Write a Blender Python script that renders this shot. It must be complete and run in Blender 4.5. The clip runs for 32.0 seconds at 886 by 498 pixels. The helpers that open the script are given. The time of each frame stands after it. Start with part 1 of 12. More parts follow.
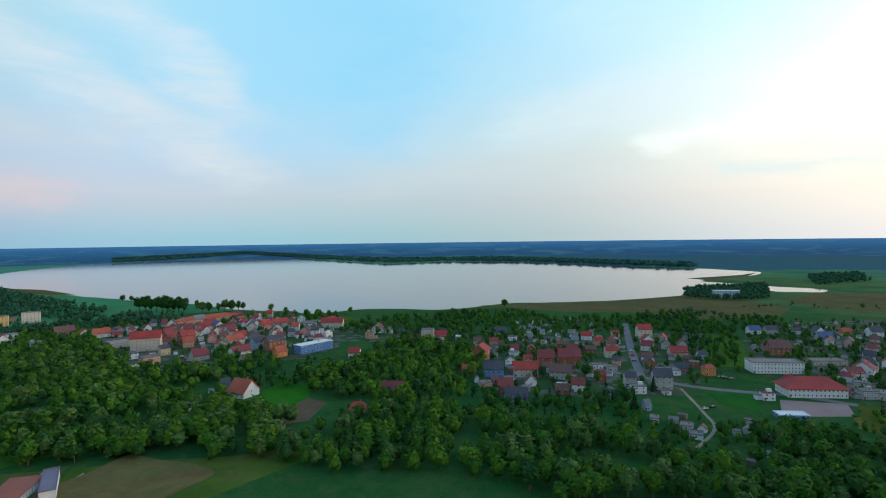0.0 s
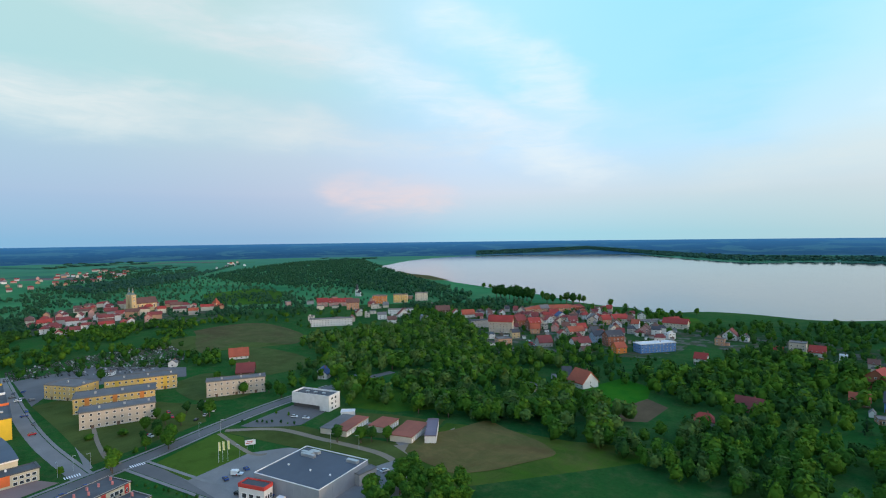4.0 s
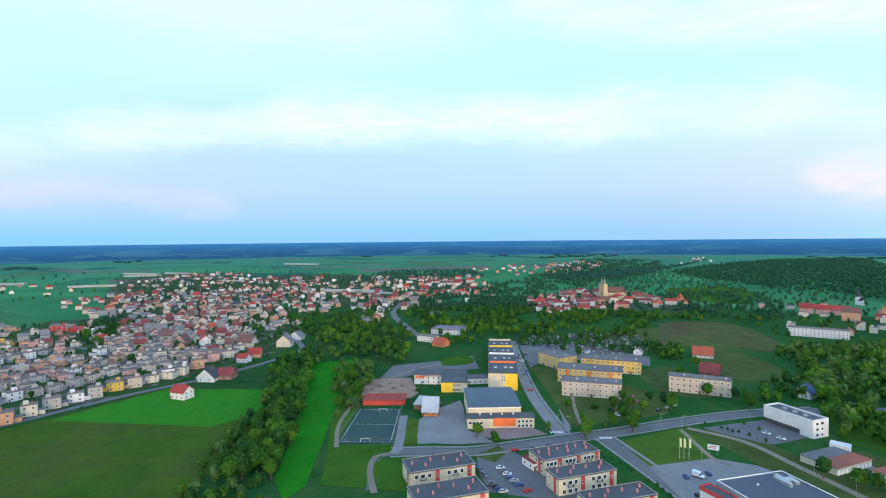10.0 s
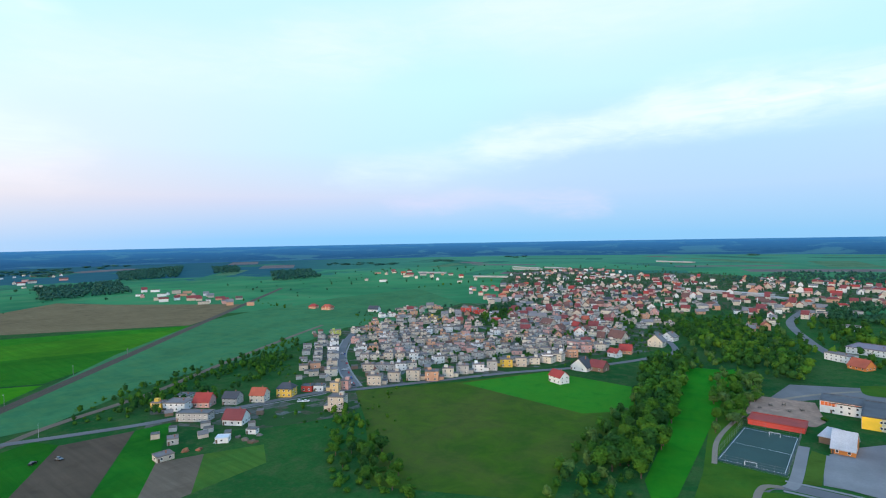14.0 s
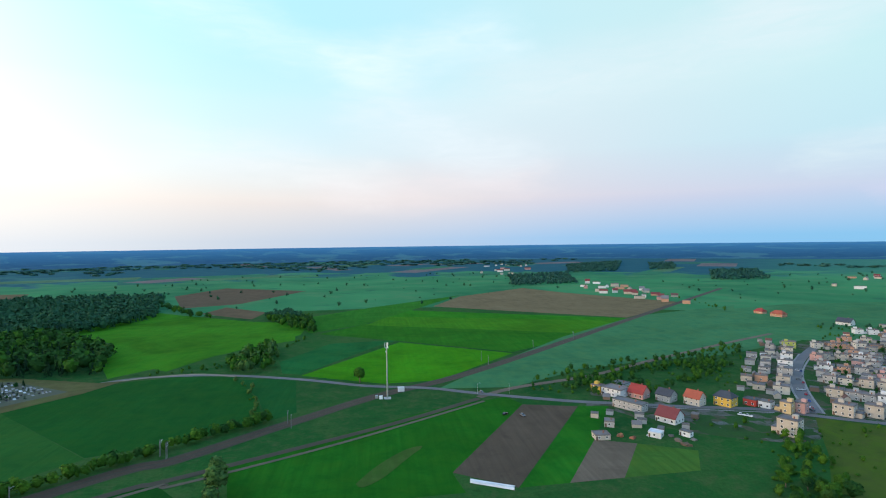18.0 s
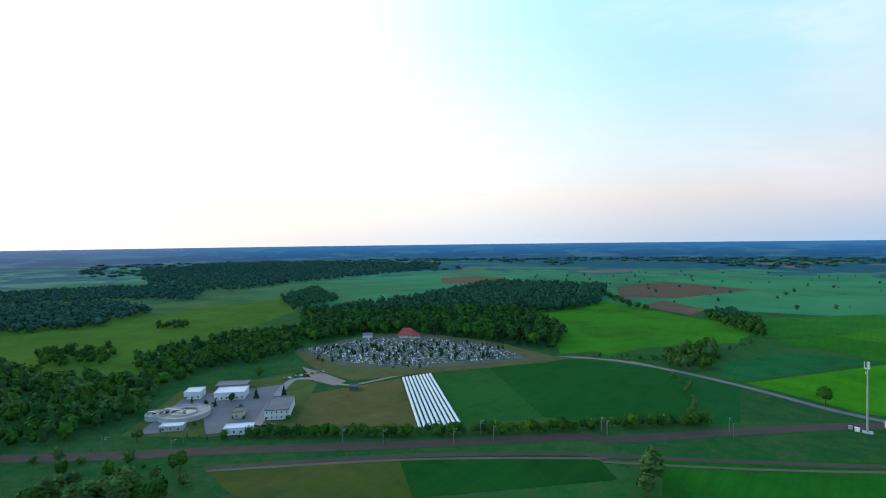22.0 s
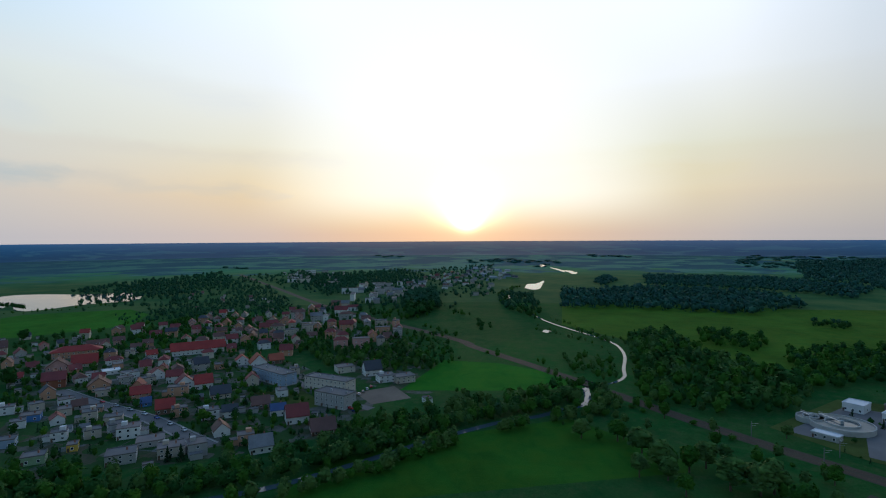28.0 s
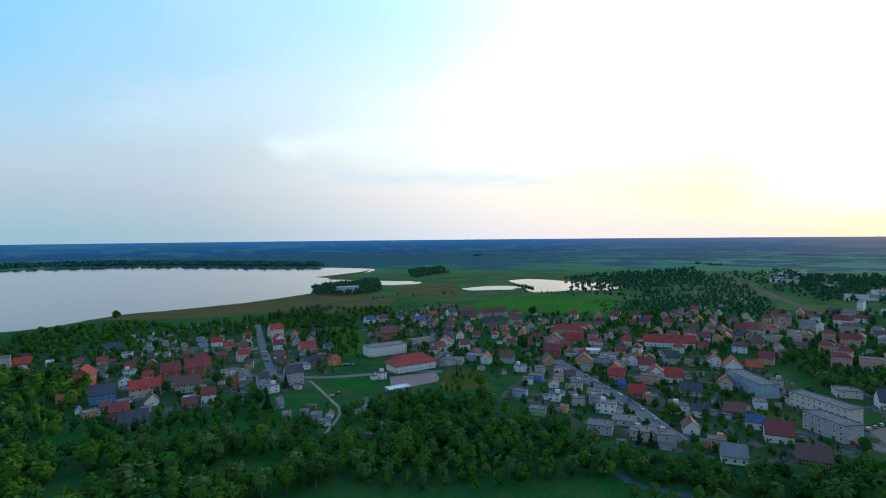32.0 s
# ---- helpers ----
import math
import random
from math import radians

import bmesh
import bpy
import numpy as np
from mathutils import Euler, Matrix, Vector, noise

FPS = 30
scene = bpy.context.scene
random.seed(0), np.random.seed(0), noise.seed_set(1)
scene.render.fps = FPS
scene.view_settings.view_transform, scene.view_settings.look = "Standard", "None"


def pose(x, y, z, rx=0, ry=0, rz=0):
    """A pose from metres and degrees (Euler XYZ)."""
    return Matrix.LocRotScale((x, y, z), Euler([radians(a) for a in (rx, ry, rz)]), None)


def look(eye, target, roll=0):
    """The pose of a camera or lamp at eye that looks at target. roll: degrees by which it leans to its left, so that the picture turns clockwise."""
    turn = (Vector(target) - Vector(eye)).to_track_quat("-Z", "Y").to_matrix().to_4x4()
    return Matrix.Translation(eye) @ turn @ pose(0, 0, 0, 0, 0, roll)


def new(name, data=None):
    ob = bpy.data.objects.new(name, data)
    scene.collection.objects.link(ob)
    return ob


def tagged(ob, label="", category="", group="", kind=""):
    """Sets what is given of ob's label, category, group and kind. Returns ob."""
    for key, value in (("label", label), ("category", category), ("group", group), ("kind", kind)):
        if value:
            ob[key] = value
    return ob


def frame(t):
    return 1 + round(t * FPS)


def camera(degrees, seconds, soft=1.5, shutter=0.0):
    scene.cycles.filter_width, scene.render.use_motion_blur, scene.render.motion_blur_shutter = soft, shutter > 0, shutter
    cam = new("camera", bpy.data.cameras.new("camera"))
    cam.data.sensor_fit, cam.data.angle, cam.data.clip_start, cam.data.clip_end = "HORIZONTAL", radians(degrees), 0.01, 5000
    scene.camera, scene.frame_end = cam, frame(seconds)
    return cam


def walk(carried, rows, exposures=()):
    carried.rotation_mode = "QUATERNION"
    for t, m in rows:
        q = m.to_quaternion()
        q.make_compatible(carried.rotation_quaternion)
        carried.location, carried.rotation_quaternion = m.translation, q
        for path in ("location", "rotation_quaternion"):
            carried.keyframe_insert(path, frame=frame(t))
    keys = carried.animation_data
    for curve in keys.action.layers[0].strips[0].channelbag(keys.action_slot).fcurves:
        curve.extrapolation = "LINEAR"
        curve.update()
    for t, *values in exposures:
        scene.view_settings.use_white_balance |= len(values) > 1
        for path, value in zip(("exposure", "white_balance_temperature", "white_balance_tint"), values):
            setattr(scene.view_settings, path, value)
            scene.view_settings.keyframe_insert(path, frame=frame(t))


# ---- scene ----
HEIGHT = 109.0          # of the drone above the meadow
# seconds, heading, pitch and roll in degrees: the drone hovers and turns to its left
TURN = [
    (0, 7.22, -1.06, -0.71),
    (0.5, 12.20, -1.02, -0.63),
    (1, 17.01, -1.01, -0.61),
    (1.5, 21.72, -1.06, -0.59),
    (2, 26.25, -1.10, -0.67),
    (2.5, 30.52, -1.12, -0.69),
    (3, 34.52, -1.13, -0.67),
    (3.5, 38.65, -1.12, -0.68),
    (5.5, 54.42, -1.09, -0.55),
    (6, 58.29, -1.08, -0.47),
    (6.5, 62.13, -1.09, -0.53),
    (7, 66.01, -1.12, -0.52),
    (7.5, 69.91, -1.14, -0.52),
    (8, 73.75, -1.13, -0.57),
    (8.5, 77.62, -1.15, -0.57),
    (9, 81.58, -1.14, -0.58),
    (9.5, 85.70, -1.14, -0.57),
    (10, 89.97, -1.16, -0.54),
    (10.5, 94.36, -1.15, -0.60),
    (11, 98.83, -1.13, -0.58),
    (11.5, 103.25, -1.14, -0.72),
    (12, 107.73, -1.14, -0.83),
    (12.5, 112.50, -1.09, -0.89),
    (13, 117.72, -1.05, -0.91),
    (13.5, 123.08, -1.00, -1.03),
    (14, 128.46, -0.97, -1.01),
    (14.5, 133.86, -0.90, -1.00),
    (16.5, 156.33, -0.72, -0.66),
    (17, 161.93, -0.71, -0.72),
    (17.5, 167.44, -0.68, -0.69),
    (18, 173.05, -0.67, -0.73),
    (18.5, 178.66, -0.66, -0.66),
    (19, 184.18, -0.70, -0.62),
    (19.5, 189.55, -0.71, -0.60),
    (20, 195.21, -0.74, -0.58),
    (20.5, 200.88, -0.77, -0.62),
    (21, 206.60, -0.77, -0.66),
    (21.5, 212.31, -0.80, -0.69),
    (22, 217.84, -0.83, -0.71),
    (22.5, 223.31, -0.82, -0.63),
    (23, 228.54, -0.88, -0.65),
    (23.5, 233.81, -0.91, -0.65),
    (24, 239.21, -0.92, -0.66),
    (24.5, 244.61, -0.97, -0.68),
    (25, 249.88, -0.97, -0.70),
    (25.5, 255.09, -1.05, -0.58),
    (27.5, 275.75, -1.17, -0.36),
    (28, 281.08, -1.18, -0.31),
    (28.5, 286.32, -1.19, -0.27),
    (29, 291.61, -1.22, -0.23),
    (29.5, 297.19, -1.23, -0.27),
    (30, 302.98, -1.29, -0.16),
    (30.5, 308.94, -1.36, -0.27),
    (31, 315.47, -1.36, -0.41),
    (31.5, 322.20, -1.36, -0.52),
    (32, 328.98, -1.35, -0.55),
]


def aim(heading, pitch, roll):
    return pose(0, 0, HEIGHT, 90 + pitch, 0, heading) @ pose(0, 0, 0, 0, 0, roll)


cam = camera(79.60, 32.0, soft=1.1)
walk(cam, [(t, aim(h, p, r)) for t, h, p, r in TURN], [(0, -0.62, 6150, 8), (3, -0.55, 6150, 8), (6, -0.12, 5900, 8), (8, 0.0, 5800, 8), (14, -0.08, 5850, 8), (17, -0.2, 6050, 8), (19, -0.22, 6100, 8), (22, -0.31, 5800, 8), (25, -0.74, 5550, 8), (28, -1.5, 5550, 9), (29, -1.5, 5550, 9), (30, -1.12, 5500, 9), (31, -0.98, 5450, 9), (32, -0.74, 5550, 9)])

# ---- sky and sun ----
SUN_HEADING, SUN_HEIGHT = 278.5, 2.6     # degrees: counter-clockwise from +y, and above the horizon
sun_way = Vector((-math.sin(radians(SUN_HEADING)) * math.cos(radians(SUN_HEIGHT)),
                  math.cos(radians(SUN_HEADING)) * math.cos(radians(SUN_HEIGHT)), math.sin(radians(SUN_HEIGHT))))


class Nodes:
    """A short way to write node trees."""

    def __init__(self, tree):
        self.tree = tree
        tree.nodes.clear()

    def add(self, kind, inputs=None, **fields):
        node = self.tree.nodes.new("ShaderNode" + kind)
        for key, value in fields.items():
            setattr(node, key, value)
        for key, value in (inputs or {}).items():
            socket = node.inputs[key]
            if isinstance(value, bpy.types.NodeSocket):
                self.tree.links.new(value, socket)
            else:
                socket.default_value = value
        return node

    def math(self, op, a, b=0.0, c=0.0, clamp=False):
        return self.add("Math", {0: a, 1: b, 2: c}, operation=op, use_clamp=clamp).outputs[0]

    def mix(self, f, a, b, blend="MIX"):
        node = self.add("Mix", data_type="RGBA", blend_type=blend)
        for i, value in ((0, f), (6, a), (7, b)):
            if isinstance(value, bpy.types.NodeSocket):
                self.tree.links.new(value, node.inputs[i])
            else:
                node.inputs[i].default_value = value if i == 0 else (*value[:3], 1)
        return node.outputs[2]

    def ramp(self, f, stops, kind="LINEAR"):
        node = self.add("ValToRGB", {0: f})
        node.color_ramp.interpolation = kind
        e = node.color_ramp.elements
        while len(e) < len(stops):
            e.new(0.5)
        for el, (p, c) in zip(e, stops):
            el.position, el.color = p, (c, c, c, 1) if isinstance(c, (int, float)) else (*c, 1)
        return node.outputs[0]

    def noise(self, vector, scale, detail=4, rough=0.55, warp=0.0):
        return self.add("TexNoise", {"Vector": vector, "Scale": scale, "Detail": detail, "Roughness": rough,
                                     "Distortion": warp}).outputs[0]


world = bpy.data.worlds.new("evening_sky")
scene.world = world
world.use_nodes = True
SUN_POWER = 2.1
n = Nodes(world.node_tree)
way = n.add("TexCoord").outputs["Generated"]
air = n.add("TexSky", sky_type="NISHITA", sun_disc=False, sun_elevation=radians(SUN_HEIGHT), sun_rotation=radians(-SUN_HEADING),
            altitude=100, air_density=1.0, dust_density=1.0, ozone_density=2.0).outputs[0]
parts = n.add("SeparateXYZ", {0: way})
up = n.math("MAXIMUM", parts.outputs[2], 0.0)
facing = n.add("VectorMath", {0: way, 1: tuple(sun_way)}, operation="DOT_PRODUCT").outputs["Value"]
near = n.math("MULTIPLY_ADD", facing, 0.5, 0.5, clamp=True)
# the evening air by heading, at five heights over the rim: blue away from the sun, cream and gold towards it
AIR = {
    "rim": [(253, 1.52, 1.33, 1.17), (273, 1.91, 1.33, 0.84), (290, 2.01, 1.39, 0.90), (299, 1.81, 1.39, 1.10), (320, 1.63, 1.44, 1.31), (337, 1.13, 1.17, 1.16), (354, 0.71, 0.85, 0.85), (17, 0.51, 0.87, 0.95), (40, 0.55, 0.92, 1.08), (57, 0.43, 0.62, 0.88), (77, 0.35, 0.66, 0.92), (100, 0.33, 0.64, 0.93), (117, 0.33, 0.66, 0.93), (128, 0.29, 0.65, 0.96), (151, 0.34, 0.65, 0.96), (170, 0.53, 0.71, 0.95), (195, 0.76, 0.79, 0.84), (213, 1.01, 1.04, 1.07), (232, 1.24, 1.09, 0.97)],
    "low": [(253, 2.26, 1.73, 1.10), (273, 2.30, 1.96, 1.01), (290, 2.62, 1.92, 0.73), (299, 2.55, 1.73, 0.85), (320, 1.95, 1.64, 1.31), (337, 1.47, 1.32, 1.16), (354, 0.89, 0.94, 0.95), (17, 0.79, 0.94, 1.00), (40, 0.96, 0.98, 1.08), (57, 0.65, 0.72, 0.92), (77, 0.52, 0.69, 0.93), (100, 0.52, 0.70, 0.93), (117, 0.55, 0.69, 0.92), (128, 0.68, 0.74, 0.92), (151, 0.76, 0.72, 0.86), (170, 0.96, 0.84, 0.84), (195, 1.09, 0.93, 0.82), (213, 1.35, 1.19, 1.07), (232, 1.56, 1.33, 1.01)],
    "middle": [(253, 2.29, 2.03, 1.34), (273, 2.32, 2.19, 1.63), (290, 2.65, 2.39, 1.63), (299, 2.51, 2.12, 1.39), (320, 2.07, 1.92, 1.55), (337, 1.60, 1.58, 1.35), (354, 0.99, 1.13, 1.10), (17, 0.75, 1.08, 1.28), (40, 0.79, 1.04, 1.31), (57, 0.77, 0.85, 0.93), (77, 0.62, 0.82, 0.93), (100, 0.54, 0.75, 0.92), (117, 0.62, 0.76, 0.93), (128, 0.61, 0.90, 0.96), (151, 0.74, 0.88, 0.94), (170, 0.94, 0.93, 0.95), (195, 0.85, 1.05, 1.06), (213, 1.42, 1.39, 1.28), (232, 1.59, 1.46, 1.24)],
    "high": [(253, 2.70, 2.52, 2.15), (273, 2.80, 2.66, 2.45), (290, 2.99, 2.86, 2.69), (299, 2.60, 2.44, 2.13), (320, 2.33, 2.27, 1.81), (337, 1.42, 1.63, 1.68), (354, 0.89, 1.19, 1.28), (17, 0.51, 1.08, 1.40), (40, 0.68, 1.11, 1.38), (57, 0.69, 0.94, 0.93), (77, 0.62, 0.94, 0.95), (100, 0.65, 0.94, 0.92), (117, 0.70, 0.94, 0.92), (128, 0.66, 0.99, 0.96), (151, 0.82, 0.95, 0.96), (170, 0.85, 1.02, 1.02), (195, 0.68, 1.05, 1.12), (213, 1.15, 1.32, 1.40), (232, 1.66, 1.66, 1.60)],
    "upper": [(253, 3.00, 2.88, 2.75), (273, 2.95, 2.82, 2.68), (290, 2.99, 2.86, 2.69), (299, 2.99, 2.86, 2.69), (320, 1.81, 2.18, 2.34), (337, 1.00, 1.49, 1.90), (354, 0.79, 1.22, 1.40), (17, 0.44, 1.04, 1.40), (40, 0.75, 1.19, 1.40), (57, 0.78, 0.96, 0.93), (77, 0.65, 0.96, 0.93), (100, 0.77, 0.98, 0.93), (117, 0.81, 0.98, 0.93), (128, 0.68, 0.97, 0.96), (151, 0.74, 0.97, 0.96), (170, 0.68, 0.99, 1.03), (195, 0.57, 1.03, 1.14), (213, 0.90, 1.25, 1.43), (232, 1.60, 1.72, 1.70)],
}
PEAK = 3.2           # the brightest air
SEAM = 243.0         # the heading where the round of the sky begins and ends, in the glare
HEADING = n.math("MULTIPLY", n.math("ARCTAN2", n.math("MULTIPLY", parts.outputs[0], -1.0), parts.outputs[1]), 180 / math.pi)
ROUND = n.math("FRACT", n.math("DIVIDE", n.math("ADD", HEADING, 720 - SEAM), 360.0))
HEIGHT_UP = n.math("MULTIPLY", n.math("ARCSINE", up), 180 / math.pi)


def round_sky(stops):
    """A colour that goes once round the sky."""
    turn = sorted((((h - SEAM) % 360) / 360, (r / PEAK, g / PEAK, b / PEAK)) for h, r, g, b in stops)
    ends = tuple(0.4 * p + 0.6 * q for p, q in zip(turn[0][1], turn[-1][1]))
    c = n.ramp(ROUND, [(0.0, ends), (0.002, ends), (0.004, ends)] + turn + [(0.996, ends), (0.998, ends), (1.0, ends)], "B_SPLINE")
    return n.mix(1.0, c, (PEAK, PEAK, PEAK), "MULTIPLY")


def climb(a, b, kind="SMOOTHSTEP"):
    """From 0 to 1 between two heights in degrees."""
    return n.add("MapRange", {0: HEIGHT_UP, 1: a, 2: b}, interpolation_type=kind).outputs[0]


sky = round_sky(AIR["rim"])
for name, a, b in (("low", 0.4, 4.8), ("middle", 4.2, 9.5), ("high", 8.5, 15.5), ("upper", 14.5, 22.0)):
    sky = n.mix(climb(a, b, "LINEAR"), sky, round_sky(AIR[name]))
sky = n.mix(climb(25.0, 60.0), sky, (0.30, 0.66, 1.35))
# thin clouds: streaks from one heading and height to another, with a width in degrees, a cover and a colour
CLOUDS = [
    (56, 21, 37, 12, 2.6, 0.62, (1.15, 1.22, 1.25)), (37, 12, 27, 7.5, 2.2, 0.55, (1.15, 1.17, 1.15)),
    (42, 23, 30, 15, 2.2, 0.60, (1.12, 1.25, 1.30)), (30, 15, 28, 9, 2.2, 0.45, (1.14, 1.20, 1.20)),
    (59, 11, 39, 9.5, 1.5, 0.45, (1.02, 1.02, 1.02)), (52, 4.9, 46, 4.6, 2.0, 0.55, (1.22, 0.92, 0.88)),
    (10, 21, 16, 11, 4.0, 0.35, (0.42, 1.02, 1.42)), (335, 17, 357, 12, 2.4, 0.45, (1.30, 1.38, 1.35)),
    (350, 9, 15, 6.5, 2.0, 0.35, (1.05, 1.08, 1.02)), (352, 22, 335, 21, 3.0, 0.35, (1.15, 1.40, 1.45)),
    (124, 9.6, 104, 11.8, 1.7, 0.80, (0.98, 1.05, 1.02)), (104, 12.2, 74, 12.6, 2.8, 0.92, (1.02, 1.08, 1.04)),
    (74, 12.0, 58, 11.2, 2.2, 0.55, (0.98, 1.04, 1.02)), (78, 22.5, 56, 18.5, 2.4, 0.72, (1.03, 1.06, 1.04)),
    (138, 7.6, 118, 9.6, 1.8, 0.45, (0.92, 1.0, 1.0)), (120, 22, 90, 22.5, 3.2, 0.50, (0.98, 1.04, 1.02)),
    (165, 16.5, 140, 18.5, 3.2, 0.42, (1.0, 1.05, 1.04)), (140, 20, 122, 22, 3.0, 0.40, (0.98, 1.03, 1.02)),
    (185, 5.4, 164, 6.2, 2.2, 0.45, (1.10, 0.95, 0.93)), (132, 4.2, 112, 3.8, 1.1, 0.40, (0.85, 0.78, 0.95)),
    (196, 22, 182, 17.5, 2.6, 0.48, (1.02, 1.18, 1.18)), (182, 18, 168, 21, 2.6, 0.50, (1.05, 1.15, 1.14)),
    (178, 14, 168, 9.5, 3.2, 0.50, (1.06, 1.10, 1.10)), (198, 9, 184, 7, 3.0, 0.45, (1.15, 1.12, 1.08)),
    (340, 6.8, 318, 5.4, 1.0, 0.50, (1.05, 1.28, 1.30)), (318, 5.4, 300, 4.6, 0.7, 0.45, (1.75, 1.52, 1.20)),
    (345, 10, 318, 11.5, 1.4, 0.40, (1.85, 1.85, 1.70)), (322, 9.2, 292, 7.8, 0.9, 0.40, (2.05, 1.75, 1.35)),
    (276, 8.4, 258, 7.6, 1.3, 0.50, (2.25, 1.95, 1.10)), (270, 5.8, 252, 6.6, 0.8, 0.40, (2.25, 1.80, 1.00)),
    (304, 13.5, 322, 16, 1.6, 0.35, (2.2, 2.1, 1.9)), (222, 5.6, 212, 5.0, 0.4, 0.35, (1.02, 0.98, 0.98)),
]
wisp = n.add("Mapping", {"Vector": way, "Scale": (3.2, 3.2, 9.0)}).outputs[0]
drift = n.add("TexNoise", {"Vector": wisp, "Scale": 1.2, "Detail": 5, "Roughness": 0.6}).outputs["Color"]
fibres = n.add("MapRange", {0: n.noise(n.add("Mapping", {"Vector": way, "Scale": (5.0, 5.0, 26.0)}).outputs[0], 2.0, 6, 0.62, 0.8), 1: 0.34, 2: 0.66, 3: 0.55, 4: 1.12}).outputs[0]
spot = n.add("CombineXYZ", {0: n.math("MULTIPLY", ROUND, 360.0), 1: HEIGHT_UP, 2: 0.0}).outputs[0]
sway = n.add("VectorMath", {0: n.add("VectorMath", {0: drift, 1: (0.5, 0.5, 0.5)}, operation="SUBTRACT").outputs[0], 1: (16.0, 5.5, 0.0)}, operation="MULTIPLY").outputs[0]
spot = n.add("VectorMath", {0: spot, 1: sway}, operation="ADD").outputs[0]
for h0, e0, h1, e1, wide, cover, colour in CLOUDS:
    start = Vector(((h0 - SEAM) % 360, e0, 0))
    run = Vector(((h1 - SEAM) % 360, e1, 0)) - start
    here = n.add("VectorMath", {0: spot, 1: tuple(start)}, operation="SUBTRACT").outputs[0]
    along = n.math("MULTIPLY", n.add("VectorMath", {0: here, 1: tuple(run)}, operation="DOT_PRODUCT").outputs["Value"], 1 / run.length_squared, clamp=True)
    foot = n.add("VectorMath", {0: tuple(run), "Scale": along}, operation="SCALE").outputs[0]
    off = n.add("VectorMath", {0: n.add("VectorMath", {0: here, 1: foot}, operation="SUBTRACT").outputs[0], 1: (0.55, 1.0, 0.0)}, operation="MULTIPLY").outputs[0]
    gap = n.add("VectorMath", {0: off}, operation="LENGTH").outputs["Value"]
    veil = n.add("MapRange", {0: gap, 1: wide * 1.5, 2: 0.0, 3: 0.0, 4: cover}, interpolation_type="SMOOTHSTEP").outputs[0]
    sky = n.mix(n.math("MULTIPLY", veil, fibres, clamp=True), sky, colour)
# the glare round the sun, broad above it, and the sun itself
over = climb(0.3, 5.0)
glare = n.math("MULTIPLY", n.add("MapRange", {0: facing, 1: math.cos(radians(24)), 2: math.cos(radians(3)), 4: 0.75}, interpolation_type="SMOOTHSTEP").outputs[0], over)
sky = n.mix(glare, sky, (3.3, 3.0, 2.5))
disc = n.math("MULTIPLY", n.math("POWER", near, 12000.0), 40.0)
halo = n.math("MULTIPLY", n.math("POWER", near, 1500.0), n.math("MULTIPLY_ADD", climb(0.0, 3.0), 3.2, 0.5))
both = n.math("ADD", disc, halo)
rays = n.mix(1.0, (1.0, 0.80, 0.38), n.add("CombineXYZ", {0: both, 1: both, 2: both}).outputs[0], "MULTIPLY")
sky = n.mix(1.0, sky, rays, "ADD")
air_part = n.add("Background", {"Color": air, "Strength": 0.03}).outputs[0]
cloud_part = n.add("Background", {"Color": sky, "Strength": 1.0}).outputs[0]
n.add("OutputWorld", {0: n.add("AddShader", {0: air_part, 1: cloud_part}).outputs[0]})

lamp = bpy.data.lights.new("sun", "SUN")
lamp.energy, lamp.angle, lamp.color = SUN_POWER, radians(8), (1.0, 0.62, 0.30)
new("sun", lamp).matrix_world = look((0, 0, 400) , Vector((0, 0, 400)) - sun_way)

# ---- materials ----
MATS = {}


def material(key, build):
    if key not in MATS:
        m = bpy.data.materials.new(str(key) if isinstance(key, str) else key[0])
        m.use_nodes = True
        n = Nodes(m.node_tree)
        shader = build(n)
        n.add("OutputMaterial", {0: shader})
        MATS[key] = m
    return MATS[key]


def tone(c, f):
    return tuple(min(1, v * f) for v in c)


def surface(name, rgb, rough=0.85, big=0.03, small=1.2, spread=0.25, bump=0.3, metal=0.0, per_object=0.0, stain=None):
    """Paint, render, tile, tar, gravel: a colour that varies at two scales, with fine relief."""
    def build(n):
        where = n.add("NewGeometry").outputs["Position"]
        a, b = n.noise(where, big, 3), n.noise(where, small, 5, 0.65)
        c = n.mix(n.ramp(a, [(0.3, 0), (0.7, 1)]), tone(rgb, 1 - spread), tone(rgb, 1 + spread * 0.6))
        c = n.mix(n.ramp(b, [(0.35, 0), (0.75, 0.5)]), c, stain or tone(rgb, 1 - spread * 1.3))
        if per_object:
            r = n.add("ObjectInfo").outputs["Random"]
            c = n.mix(n.math("MULTIPLY", r, per_object), c, tone(rgb, 0.55))
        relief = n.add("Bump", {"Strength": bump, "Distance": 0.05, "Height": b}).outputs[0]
        return n.add("BsdfPrincipled", {"Base Color": c, "Roughness": rough, "Metallic": metal, "Normal": relief}).outputs[0]
    return material((name, rgb, rough, spread, per_object), build)


def plaster(rgb):
    return surface("plaster", rgb, 0.9, 0.25, 1.5, 0.14, 0.15)


